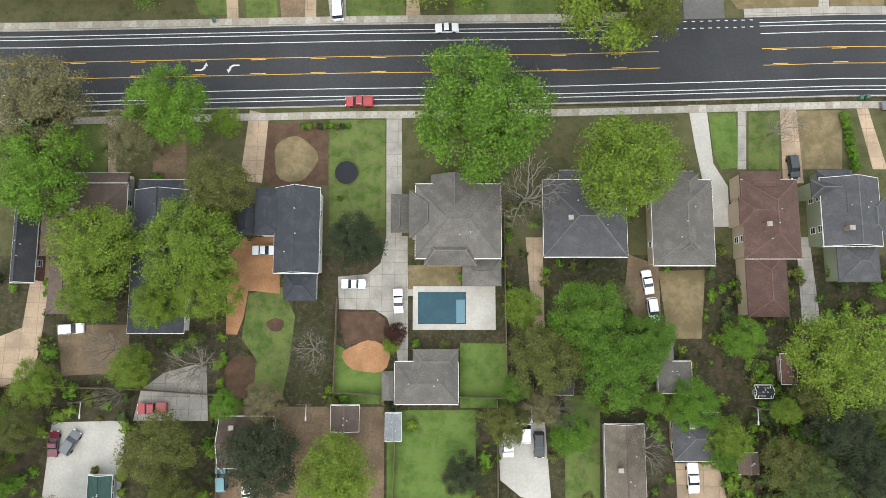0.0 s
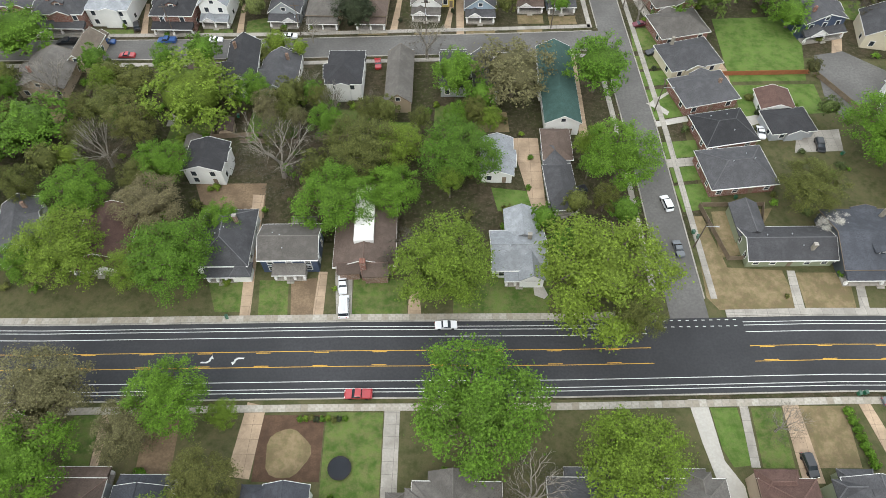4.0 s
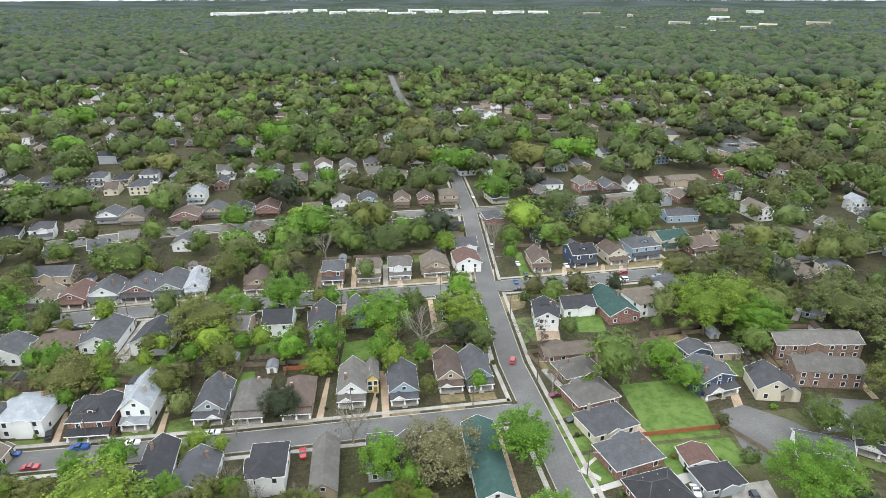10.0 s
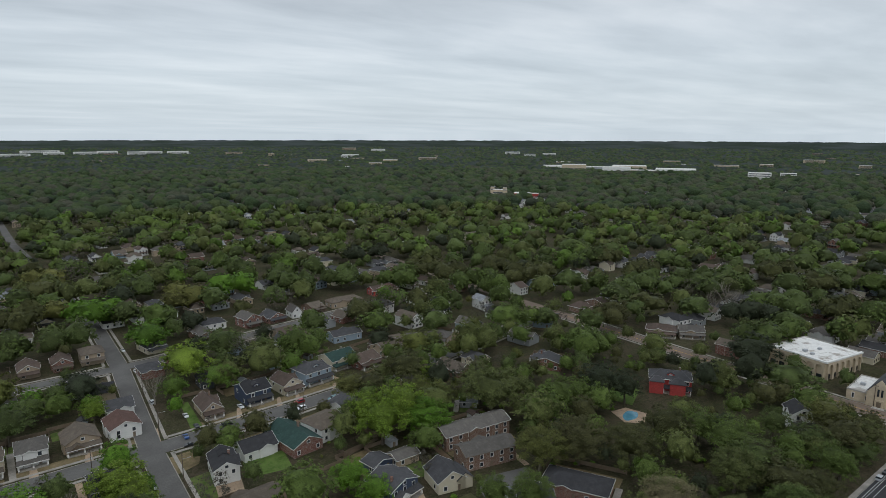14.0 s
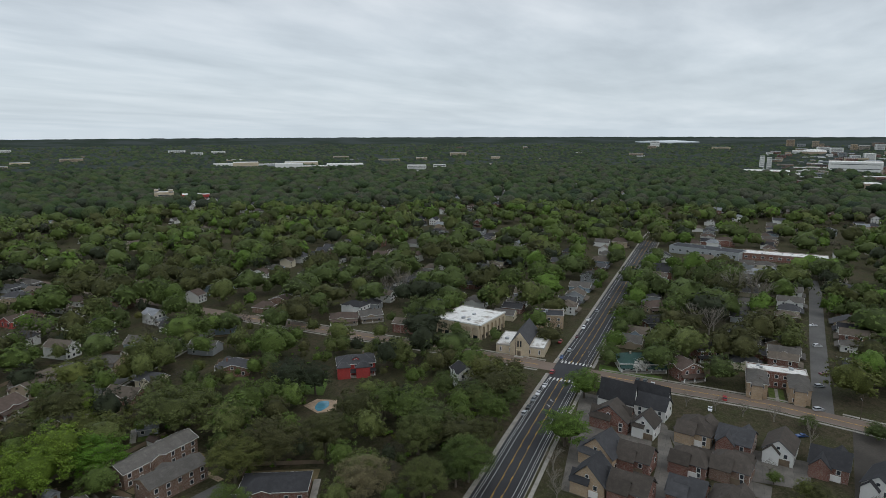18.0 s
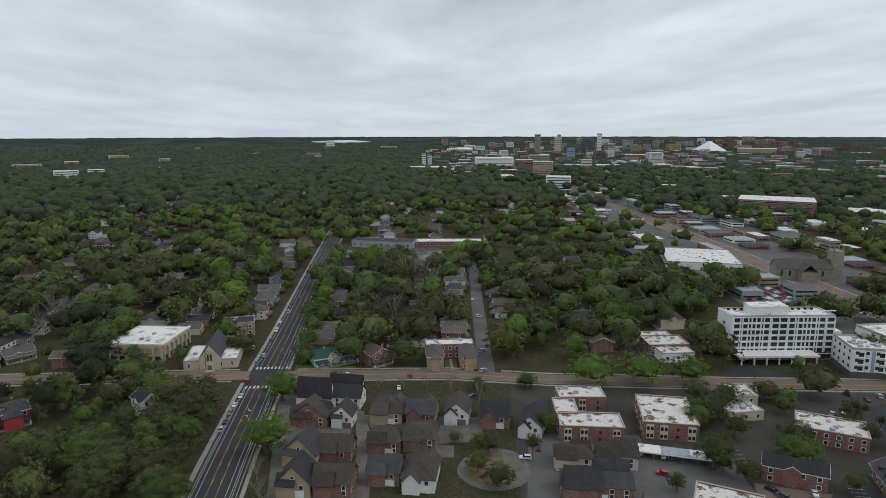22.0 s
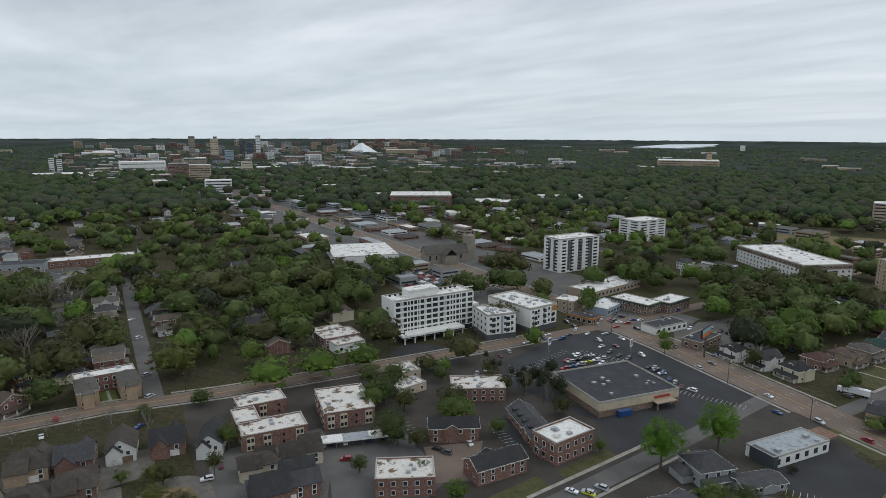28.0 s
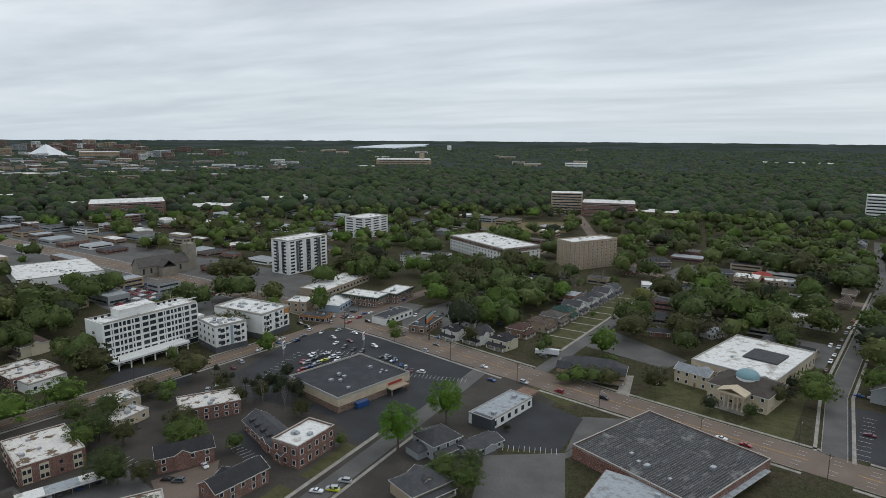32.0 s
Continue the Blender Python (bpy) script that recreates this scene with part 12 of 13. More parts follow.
setting("far_block_windows", dark_, M_GLASS, "dark window bands of far shops", "stuff", "buildings")

# cars in the large car park, too many to count
lot = {}
for line_y in np.linspace(-318, -262, 8):
    for x in np.arange(392, 470, 3.1):
        if rb.random() < 0.72 and road_gap(x, line_y) > 3 and not any((x - a) ** 2 + (line_y - b) ** 2 < (q * 0.9) ** 2 for a, b, q in FOOT):
            sh = lot.setdefault(rb.choice(("white", "silver", "black", "grey", "red", "blue")), Shape())
            yy = float(line_y) + rb.uniform(-0.3, 0.3)
            sh.poly([(x - .9, yy - 2.3, .3), (x + .9, yy - 2.3, .3), (x + .9, yy + 2.3, .3), (x - .9, yy + 2.3, .3), (x - .9, yy - 2.3, .9), (x + .9, yy - 2.3, .9), (x + .9, yy + 2.3, .9), (x - .9, yy + 2.3, .9)],
                    [(4, 5, 6, 7), (0, 1, 5, 4), (1, 2, 6, 5), (2, 3, 7, 6), (3, 0, 4, 7)])
            sh.poly([(x - .8, yy - 1.6, .9), (x + .8, yy - 1.6, .9), (x + .8, yy + 1.1, .9), (x - .8, yy + 1.1, .9), (x - .65, yy - 1.0, 1.45), (x + .65, yy - 1.0, 1.45), (x + .65, yy + .5, 1.45), (x - .65, yy + .5, 1.45)],
                    [(4, 5, 6, 7), (0, 1, 5, 4), (1, 2, 6, 5), (2, 3, 7, 6), (3, 0, 4, 7)])
for key, sh in lot.items():
    setting(f"far_parked_cars_{key}", sh, PAINT[key], f"rows of {key} cars in a distant car park", "stuff", "cars")

# ---------------------------------------------------------------- more homes and trees of the district
WALLS = ("white", "tan", "grey", "brick", "cream", "white", "brownbrick", "blue")
TOPS = ("grey", "slate", "brown", "dark", "tan", "grey", "slate")
rf = random.Random(21)


def row_of_homes(line, off, step, lod, x0, x1, front, jitter=2.0):
    """Homes along one side of a line of points."""
    for x, y, a in along(shifted(line, off), step, 6.0):
        if not (x0 < x < x1) or rf.random() < 0.12:
            continue
        if any((x - fx) ** 2 + (y - fy) ** 2 < (fr + 8.0) ** 2 for fx, fy, fr in FOOT) or road_gap(x, y) < 5 or not is_open(x, y, 5):
            continue
        two = rf.random() < 0.3
        house(x + rf.uniform(-1, 1), y + rf.uniform(-jitter, jitter), math.degrees(a) + front, rf.uniform(8, 12), rf.uniform(11, 16), 5.6 if two else 3.6, rf.choice(("gable", "gable", "hip")),
              rf.choice(("y", "y", "x")), rf.uniform(2.4, 3.6), rf.choice(WALLS), rf.choice(TOPS), 1 if lod < 3 else 0, 2 if two else 1, chimney=0 if lod > 2 else 1, lod=lod)


FOURTH = [(-500, 400), (-120, 430), (5, 445), (150, 455), (330, 490)]
FIFTH = [(-500, 500), (0, 545), (320, 580)]
SIXTH = [(-500, 620), (0, 660), (350, 700)]
row_of_homes(SECOND, 20, 16, 2, 150, 305, 0)
row_of_homes(SECOND, -20, 16, 2, 150, 300, 180)
row_of_homes(THIRD, 18, 16, 2, -330, 305, 0)
row_of_homes(THIRD, -18, 16, 2, -330, 305, 180)
row_of_homes(FOURTH, 14, 17, 3, -400, 330, 0)
row_of_homes(FOURTH, -14, 17, 3, -400, 330, 180)
row_of_homes(FIFTH, 14, 19, 3, -300, 340, 0)
row_of_homes(SIXTH, 14, 21, 3, -300, 350, 0)
row_of_homes(AVENUE, 26, 16, 2, 325, 620, 0)
row_of_homes(AVENUE, -26, 17, 3, 340, 620, 180)
row_of_homes([(330, 120), (620, 130)], 0, 17, 3, 325, 620, 180)
row_of_homes([(330, 170), (620, 185)], 0, 17, 3, 325, 620, 0)
row_of_homes([(330, 215), (700, 240)], 0, 19, 3, 325, 700, 180)
row_of_homes([(330, 280), (700, 310)], 0, 19, 3, 325, 700, 0)
row_of_homes([(330, 345), (700, 380)], 0, 21, 3, 325, 700, 180)
row_of_homes(EAST_R, 17, 16, 2, 330, 590, 0)
row_of_homes(EAST_R, -17, 16, 2, 330, 590, 180)
row_of_homes([(330, -20), (640, -25)], 0, 18, 3, 325, 640, 0)
row_of_homes([(330, -120), (600, -140)], 0, 18, 3, 325, 600, 0)
row_of_homes([(620, -40), (900, -60)], 0, 22, 3, 600, 900, 0)
row_of_homes([(620, 10), (900, 10)], 0, 22, 3, 600, 900, 0)
row_of_homes([(-330, -20), (-110, -10)], 0, 16, 3, -330, -100, 0)
row_of_homes(SW_ST[1:], 18, 17, 2, -200, 20, -90)
row_of_homes(SW_ST[1:], -18, 17, 2, -200, 20, 90)
row_of_homes([(-300, -330), (100, -420)], 0, 19, 3, -300, 90, 0)
row_of_homes([(-300, -400), (100, -490)], 0, 19, 3, -300, 250, 0)
row_of_homes([(-300, -500), (300, -590)], 0, 21, 3, -300, 300, 0)

# homes scattered among the trees farther off
for _ in range(900):
    r_, a_ = math.sqrt(rf.uniform(380.0 ** 2, 1750.0 ** 2)), radians(rf.uniform(-60, 130))
    x_, y_ = r_ * math.cos(a_), r_ * math.sin(a_)
    if road_gap(x_, y_) > 9 and is_open(x_, y_, 8) and rf.random() > in_town(x_, y_):
        two = rf.random() < 0.45
        house(x_, y_, rf.choice((0, 90, 180, 270)) + rf.uniform(-8, 8), rf.uniform(8, 12), rf.uniform(11, 16), 6.2 if two else 4.2, rf.choice(("gable", "hip")), "y", rf.uniform(2.6, 3.8), rf.choice(("white", "white", "cream", "tan", "brick", "grey", "white")), rf.choice(("grey", "slate", "pale", "tan", "brown", "dark")), lod=3)

# white cottages and their car park beside the brick row homes
house(124.0, 129.5, -25, 14.0, 8.5, 3.3, "gable", "x", 2.2, "white", "slate", 1, chimney=0, lod=1)
house(142.5, 130.5, -38, 11.5, 9.0, 3.6, "gable", "y", 2.8, "white", "slate", 1, chimney=0, lod=1)
patch("parking_lot_cottages", [(130.5, 137.5), (133.5, 150.0), (142.0, 154.5), (157.5, 151.0), (151.0, 139.5), (140.0, 138.0)], M_ASPHALT_OLD, 0.0215, "worn asphalt car park behind white cottages")
car(133.5, 140.6, 65, "white", "sedan", 1, "parked behind a cottage")
car(138.2, 141.2, 60, "silver", "sedan", 1, "parked behind a cottage")
car(141.4, 142.4, 60, "grey", "suv", 1, "parked behind a cottage")

# drives, lawns, board fences and sheds of the homes between the streets
ry = random.Random(12)


def in_house(x, y, grow=0.6):
    for hx, hy, hr, X, Y, lod, bk in YARDS:
        if abs(hx - x) < 30 and abs(hy - y) < 30:
            c, q = math.cos(radians(hr)), math.sin(radians(hr))
            if abs((x - hx) * c + (y - hy) * q) < X + grow and abs((y - hy) * c - (x - hx) * q) < Y + grow:
                return True
    return False


def yard(x, y, rot, X, Y, k):
    c, q = math.cos(radians(rot)), math.sin(radians(rot))
    at = lambda u, v: (x + c * u - q * v, y + q * u + c * v)
    free = lambda ps: all(not in_house(*p_, 0.3) and road_gap(*p_) > 0.6 and is_open_ground(*p_) for p_ in ps)
    z = 0.012 + 0.0007 * (k % 9)
    ring = [at(u, v) for u, v in ((-X - 2.2, Y + 1.2), (X + 1.5, Y + 1.0), (X + 1.8, Y + ry.uniform(8, 11)), (-X - 2.0, Y + ry.uniform(8, 11)))]
    if free(ring):
        setting("lawn_yard", Shape().prism(ring, z - 0.1, z), ry.choice((M_LAWN, M_LAWN_BRIGHT, M_LAWN_DRY, M_LAWN)), "back lawn behind a house")
    side = ry.choice((-1, 1))
    u0 = side * (X + 1.7)
    ring = [at(u0 + a, v) for a, v in ((-1.15, -Y - 5), (1.15, -Y - 5), (1.25, Y + 2), (-1.25, Y + 2))]
    if free(ring[2:] + [at(u0, 0), at(u0, -Y), at(u0, -Y * 0.5), at(u0, Y * 0.5)]) and all(road_gap(*p_) > -0.5 for p_ in ring):
        setting("driveway_yard", Shape().prism(ring, z - 0.09, z + 0.006), ry.choice((M_CONCRETE, M_CONCRETE_BUFF, M_DIRT)), "narrow driveway beside a house")
        CLEAR_ROT.append((*at(u0, 0), rot, 1.0, Y + 3))
    ring = [at(u, v) for u, v in ((-X, -Y - 0.4), (X, -Y - 0.4), (X, -Y - 4.5), (-X, -Y - 4.5))]
    if free(ring):
        setting("lawn_front", Shape().prism(ring[::-1], z - 0.1, z + 0.003), ry.choice((M_LAWN_DRY, M_LAWN, M_LAWN_DRY)), "small front lawn beside the street")
    if free([at(-X - 2.5, Y + 12.5), at(X + 2.5, Y + 12.5), at(0, Y + 12.5)]):
        fence([at(-X - 2.6, Y + 4), at(-X - 2.6, Y + 12.5), at(X + 2.6, Y + 12.5)], 1.7, None, "weathered wooden board fence behind a house", 9.0)
    su = ry.choice((-1, 1)) * X * 0.7
    if k % 3 == 0 and free([at(su + a, Y + v) for a in (-2, 2) for v in (8, 12)]):
        sx, sy = at(su, Y + 10)
        gs = thing("garden_shed", pose(sx, sy, 0, 0, 0, rot), "small wooden garden shed in a back yard", "shed", "sheds")
        part("wall", Shape().box(-1.7, -2.2, -0.1, 1.7, 2.2, 2.3), SID[ry.choice(("white", "tan", "grey"))], gs)
        part("roof", gable_roof(Shape(), -2.0, -2.5, 2.0, 2.5, 2.35, 1.0, "y"), SH[ry.choice(("grey", "slate", "brown", "pale"))], gs)
        part("door", Shape().box(-0.6, -2.26, 0.05, 0.6, -2.2, 1.95), M_WOODF, gs)
        CLEAR_ROT.append((sx, sy, rot, 2.2, 2.7))


def is_open_ground(x, y):
    for ax, ay, cx, cy, ring in POLYS:
        if ax < x < cx and ay < y < cy:
            return False
    return True


k_ = 0
for hx, hy, hr, X, Y, lod, bk in list(YARDS):
    if lod == 1 and 125 < hy < 380 and -190 < hx < 300:
        k_ += 1
        yard(hx, hy, hr, X, Y, k_)

rt_ = random.Random(77)
MIX = ("green", "green", "olive", "olive", "lime", "grey", "dark", "olive")



def plant(count, where, lod, rmin, rmax, kinds=MIX, gap=0.62, words="among houses and yards"):
    """Trees at chance places inside a rectangle x0, y0, x1, y1, clear of roads and buildings."""
    got = tries = 0
    while got < count and tries < count * 30:
        tries += 1
        x, y = rt_.uniform(where[0], where[2]), rt_.uniform(where[1], where[3])
        rad = rt_.uniform(rmin, rmax)
        if not is_open(x, y, rad * 0.3) or any((x - tx) ** 2 + (y - ty) ** 2 < (gap * (tr + rad)) ** 2 for tx, ty, tr in TREE_SPOTS):
            continue
        hh = rad * (rt_.uniform(1.2, 1.5) if rad > 6.5 else rt_.uniform(1.35, 1.8)) + 4.5
        if lod:
            kd = rt_.choice(kinds)
            GROVES.append((x, y, rad, hh, {"green": "fresh", "lime": "spring"}.get(kd, kd) if x > 190 or y < -100 else kd))
            TREE_SPOTS.append((x, y, rad))
        else:
            tree(x, y, rad, hh, rt_.choice(kinds), lod, words)
        got += 1


# open gardens and drives that keep trees away: a rectangle from a house towards the street
for x_, y_, w_, l_, a_ in ((268, 160, 18, 30, 30), (244, 158, 12, 30, 33), (228, 158, 10, 36, 35)):
    CLEAR_ROT.append((x_ - math.cos(radians(a_)) * l_ / 2, y_ - math.sin(radians(a_)) * l_ / 2, a_, l_ / 2, w_ / 2))
CLEAR.append((104, 119, 120, 155))
CLEAR_ROT.append((205, 143, 35, 22, 8.5))      # open garden in front of the kidney-shaped pool
CLEAR.append((-6, -333, 13, -240))
BIG = ("moss", "fresh", "mid", "spring", "dark", "mid", "fresh", "grey", "spring")
YARD = ("green", "lime", "olive", "grey", "olive", "green", "pale")
stand(181.9, 197.0, 18.1, 21, "spring")
stand(217.1, 253.9, 14.2, 21.0, "spring")
tree(261.3, 276.9, 12.7, 19.5, "green", 1, "among the houses")
tree(249.6, 250.8, 7.6, 14.7, "fresh", 1, "among the houses")
stand(263.3, 212.8, 14.5, 21, "green")
tree(229.1, 175.1, 11.4, 18.3, "dark", 1, "among the houses")
tree(233.6, 165.0, 9.1, 16.2, "dark", 1, "among the houses")
tree(200.9, 175.1, 10.6, 17.6, "fresh", 1, "among the houses")
tree(174.3, 140.7, 11.8, 18.7, "moss", 0, "among the houses")
tree(159.9, 146.2, 10.4, 17.4, "olive", 0, "among the houses")
tree(188.8, 128.7, 9.8, 16.8, "moss", 0, "among the houses")
tree(214.3, 130.1, 10.3, 17.3, "moss", 1, "among the houses")
tree(223.8, 109.2, 11.0, 17.9, "green", 1, "among the houses")
tree(203.5, 95.9, 9.1, 16.2, "spring", 0, "among the houses")
tree(223.9, 122.3, 9.0, 16.1, "green", 1, "among the houses")
tree(166.3, 97.5, 10.3, 17.3, "pale", 0, "among the houses")
tree(177.4, 80.6, 8.4, 15.4, "spring", 0, "among the houses")
tree(193.7, 71.2, 10.5, 17.4, "fresh", 0, "among the houses")
tree(266.4, 145.3, 6.7, 20.8, "dark", 1, "among the houses")
tree(294.8, 138.9, 10.0, 22.1, "dark", 1, "among the houses")
tree(285.4, 106.7, 8.9, 15.9, "fresh", 1, "among the houses")
tree(240.3, 79.7, 7.1, 14.3, "fresh", 1, "among the houses")
stand(316.4, 240.7, 14.0, 20.8, "moss")
stand(352.1, 164.5, 15.6, 21, "mid")
tree(379.3, 159.1, 9.8, 16.8, "fresh", 1, "among the houses")
tree(312.2, 175.2, 4.9, 12.2, "lime", 1, "among the houses")
stand(404.4, 213.8, 14.7, 21, "grey")
tree(138.1, 129.0, 7.7, 14.8, "fresh", 0, "among the houses")
tree(129.1, 136.9, 6.2, 13.4, "fresh", 1, "among the houses")
tree(273.7, 95.3, 10.2, 17.2, "olive", 1, "among the houses")
tree(253.5, 107.2, 6.9, 14.1, "mid", 1, "among the houses")
tree(221.8, 297.1, 11.8, 18.7, "mid", 1, "among the houses")
tree(364.3, 318.2, 13.3, 20.2, "mid", 1, "among the houses")
stand(348.8, 356.4, 16.4, 21, "moss")
stand(410.1, 283.0, 17.3, 21, "mid")
stand(436.4, 265.1, 18.5, 21, "mid")
stand(311.0, 347.8, 13.7, 20.5, "fresh")
stand(309.7, 401.2, 16.5, 21, "moss")
stand(427.1, 181.0, 15.4, 21, "mid")
stand(447.6, 160.2, 14.7, 21, "moss")
stand(512.0, 202.0, 17.1, 21, "moss")
stand(482.4, 412.7, 19.4, 21, "mid")
stand(470.7, 366.7, 16.9, 21, "moss")
stand(436.4, 307.2, 16.4, 21, "moss")
stand(501.3, 320.5, 16.7, 21, "mid")
stand(460.2, 251.1, 17.9, 21, "mid")
stand(535.3, 243.1, 17.4, 21, "moss")
stand(532.6, 199.3, 20.2, 21, "mid")
stand(544.7, 166.7, 17.4, 21, "fresh")
stand(480.3, 123.5, 16.2, 21, "green")
stand(520.7, 109.4, 14.5, 21, "mid")
tree(393.9, 167.0, 9.9, 16.9, "mid", 1, "among the houses")
tree(381.9, 302.9, 10.8, 17.7, "fresh", 1, "among the houses")
stand(375.4, 274.9, 15.0, 21, "mid")
tree(356.5, 240.2, 12.8, 19.6, "moss", 1, "among the houses")
tree(377.1, 218.0, 11.1, 18.1, "mid", 1, "among the houses")
stand(457.4, 10.6, 22.9, 21, "mid")
stand(359.9, -14.4, 15.1, 21, "moss")
tree(386.8, -42.6, 8.7, 15.8, "lime", 1, "among the houses")
tree(328.4, 20.8, 10.4, 17.4, "mid", 1, "among the houses")
tree(330.1, -63.7, 12.5, 19.3, "olive", 1, "among the houses")
tree(380.4, -86.1, 12.2, 19.1, "fresh", 1, "among the houses")
tree(400.1, -116.1, 13.4, 20.2, "mid", 1, "among the houses")
tree(346.6, -115.2, 12.2, 19.1, "moss", 1, "among the houses")
stand(375.7, -139.4, 15.1, 21, "fresh")
stand(380.6, -169.0, 14.4, 21, "mid")
stand(395.0, -197.1, 14.9, 21, "mid")
tree(497.9, -97.7, 8.8, 15.9, "lime", 1, "among the houses")
stand(496.4, -143.3, 14.7, 21, "mid")
tree(526.2, -177.4, 12.8, 19.6, "fresh", 1, "among the houses")
stand(485.1, -199.9, 18.3, 21, "mid")
stand(467.1, -223.0, 15.9, 21, "moss")
for x_, y_, r_, k_ in ((352, 47, 7, "bright"), (375, 47, 8, "mid"), (398, 48, 8, "bright"), (420, 48, 7.5, "mid"), (442, 48, 9, "bright"), (466, 49, 9, "fresh"), (490, 49, 9.5, "bright"), (516, 50, 9, "mid"), (545, 50, 9, "fresh"), (575, 51, 9, "bright"), (606, 51, 9, "mid")):
    tree(x_, y_, r_, r_ * 1.75, k_, 1, "in a row beside the avenue")
tree(287.0, -98.5, 12.0, 15.5, "bright", 1, "in a row beside the street")
tree(287.0, -123.5, 12.0, 15.5, "bright", 1, "in a row beside the street")
tree(286.0, -147.0, 10.5, 14.5, "bright", 1, "in a row beside the street")
tree(243.0, -137.5, 7.0, 13.0, "mid", 1, "between the flats")
tree(231.0, -140.0, 6.0, 11.0, "moss", 1, "between the flats")
for x_, y_, r_, k_ in ((205, 76, 7, "spring"), (222, 75, 6.5, "moss"), (240, 77, 7, "fresh"), (258, 77, 6, "mid"), (276, 82, 7, "spring"), (292, 86, 6, "moss"), (189, 74, 7, "mid")):
    tree(x_, y_, r_, r_ * 1.7, k_, 1, "leaning over the avenue footway")
tree(239.5, -65.1, 4.4, 11.6, "fresh", 1, "among the houses")
tree(221.4, -55.2, 3.2, 10.6, "moss", 1, "among the houses")
tree(530.2, -38.8, 13.3, 20.1, "spring", 1, "among the houses")
stand(581.5, -87.2, 15.4, 21, "mid")
stand(557.1, -131.4, 16.6, 21, "mid")
stand(585.1, -205.2, 19.1, 21, "mid")
stand(473.4, 41.4, 14.8, 21, "mid")
stand(-138.3, 618.5, 16.5, 21, "green")
stand(-104.8, 570.9, 15.5, 21, "moss")
stand(-83.5, 535.3, 17.4, 21, "green")
stand(-57.7, 529.6, 15.8, 21, "mid")
stand(-34.3, 582.7, 19.5, 21, "moss")
stand(-11.1, 534.7, 15.5, 21, "mid")
tree(-103.6, 475.9, 11.4, 18.3, "dark", 1, "among the houses")
tree(-69.5, 397.4, 13.0, 19.8, "green", 1, "among the houses")
tree(-14.1, 394.9, 10.2, 17.2, "moss", 1, "among the houses")
stand(15.5, 444.0, 15.6, 21, "moss")
stand(33.3, 390.3, 15.8, 21, "mid")
stand(56.8, 437.4, 19.1, 21, "green")
stand(39.1, 562.6, 16.9, 21, "olive")
stand(52.4, 505.5, 17.2, 21, "spring")
tree(72.0, 423.3, 11.7, 18.7, "mid", 1, "among the houses")
tree(73.1, 368.5, 12.5, 19.3, "green", 1, "among the houses")
stand(110.6, 441.4, 16.7, 21, "olive")
tree(128.5, 428.7, 11.6, 18.5, "mid", 1, "among the houses")
tree(103.2, 330.7, 13.0, 19.8, "mid", 1, "among the houses")
stand(-35.9, 309.3, 15.2, 21, "green")
stand(-4.2, 320.4, 13.5, 20.3, "olive")
tree(4.0, 283.9, 10.2, 17.2, "mid", 1, "among the houses")
tree(33.8, 284.1, 5.8, 13.0, "lime", 1, "among the houses")
tree(13.8, 312.0, 5.6, 12.8, "green", 1, "among the houses")
tree(-75.7, 331.1, 9.4, 16.4, "green", 1, "among the houses")
tree(-45.8, 270.5, 7.3, 14.4, "green", 1, "among the houses")
tree(-66.9, 261.0, 8.5, 15.6, "olive", 1, "among the houses")
tree(-25.0, 284.8, 8.4, 15.5, "grey", 1, "among the houses")
tree(109.2, 308.5, 7.4, 14.5, "dark", 1, "among the houses")
tree(-56.7, 222.6, 8.9, 15.9, "green", 0, "among the houses")
tree(-6.2, 389.1, 8.8, 15.9, "moss", 1, "among the houses")
stand(92.9, 492.2, 16.4, 21, "mid")
stand(151.8, 460.4, 19.7, 21, "green")
tree(59.2, 291.3, 7.2, 14.4, "grey", 1, "among the houses")
stand(193.3, 432.7, 15.8, 21, "mid")
stand(228.8, 435.2, 18.0, 21, "mid")
stand(266.5, 408.0, 18.5, 21, "green")
stand(304.6, 421.5, 16.7, 21, "moss")
stand(303.0, 369.1, 16.0, 21, "green")
stand(355.3, 393.2, 15.5, 21, "moss")
tree(249.3, 329.1, 9.6, 16.6, "fresh", 1, "among the houses")
tree(163.3, 241.3, 12.2, 19.0, "moss", 1, "among the houses")
tree(169.3, 233.5, 6.9, 14.1, "lime", 1, "among the houses")
tree(179.5, 292.8, 7.0, 14.2, "dark", 1, "among the houses")
stand(370.8, 355.7, 18.9, 21, "moss")
stand(465.2, 376.0, 15.3, 21, "mid")
tree(361.6, 271.6, 12.2, 19.1, "mid", 1, "among the houses")
stand(451.8, 311.6, 16.0, 21, "moss")
stand(493.3, -9.2, 15.1, 21, "moss")
tree(551.8, -55.3, 13.3, 20.1, "spring", 1, "among the houses")
tree(428.6, -88.0, 13.3, 20.1, "green", 1, "among the houses")
stand(373.4, -143.7, 14.2, 21.0, "fresh")
stand(478.5, -184.2, 18.1, 21, "mid")
stand(449.9, -220.2, 19.8, 21, "mid")
stand(458.3, -266.4, 16.3, 21, "mid")
tree(208.7, -120.0, 7.6, 14.7, "mid", 1, "among the houses")
tree(238.8, -128.4, 6.5, 13.7, "fresh", 1, "among the houses")
tree(204.9, -149.8, 7.6, 14.7, "fresh", 1, "among the houses")
tree(341.7, -380.9, 12.6, 19.5, "fresh", 1, "among the houses")
stand(369.3, -316.1, 17.5, 21, "mid")
stand(374.6, -281.9, 15.3, 21, "mid")
tree(337.8, -322.6, 8.4, 15.5, "lime", 1, "among the houses")
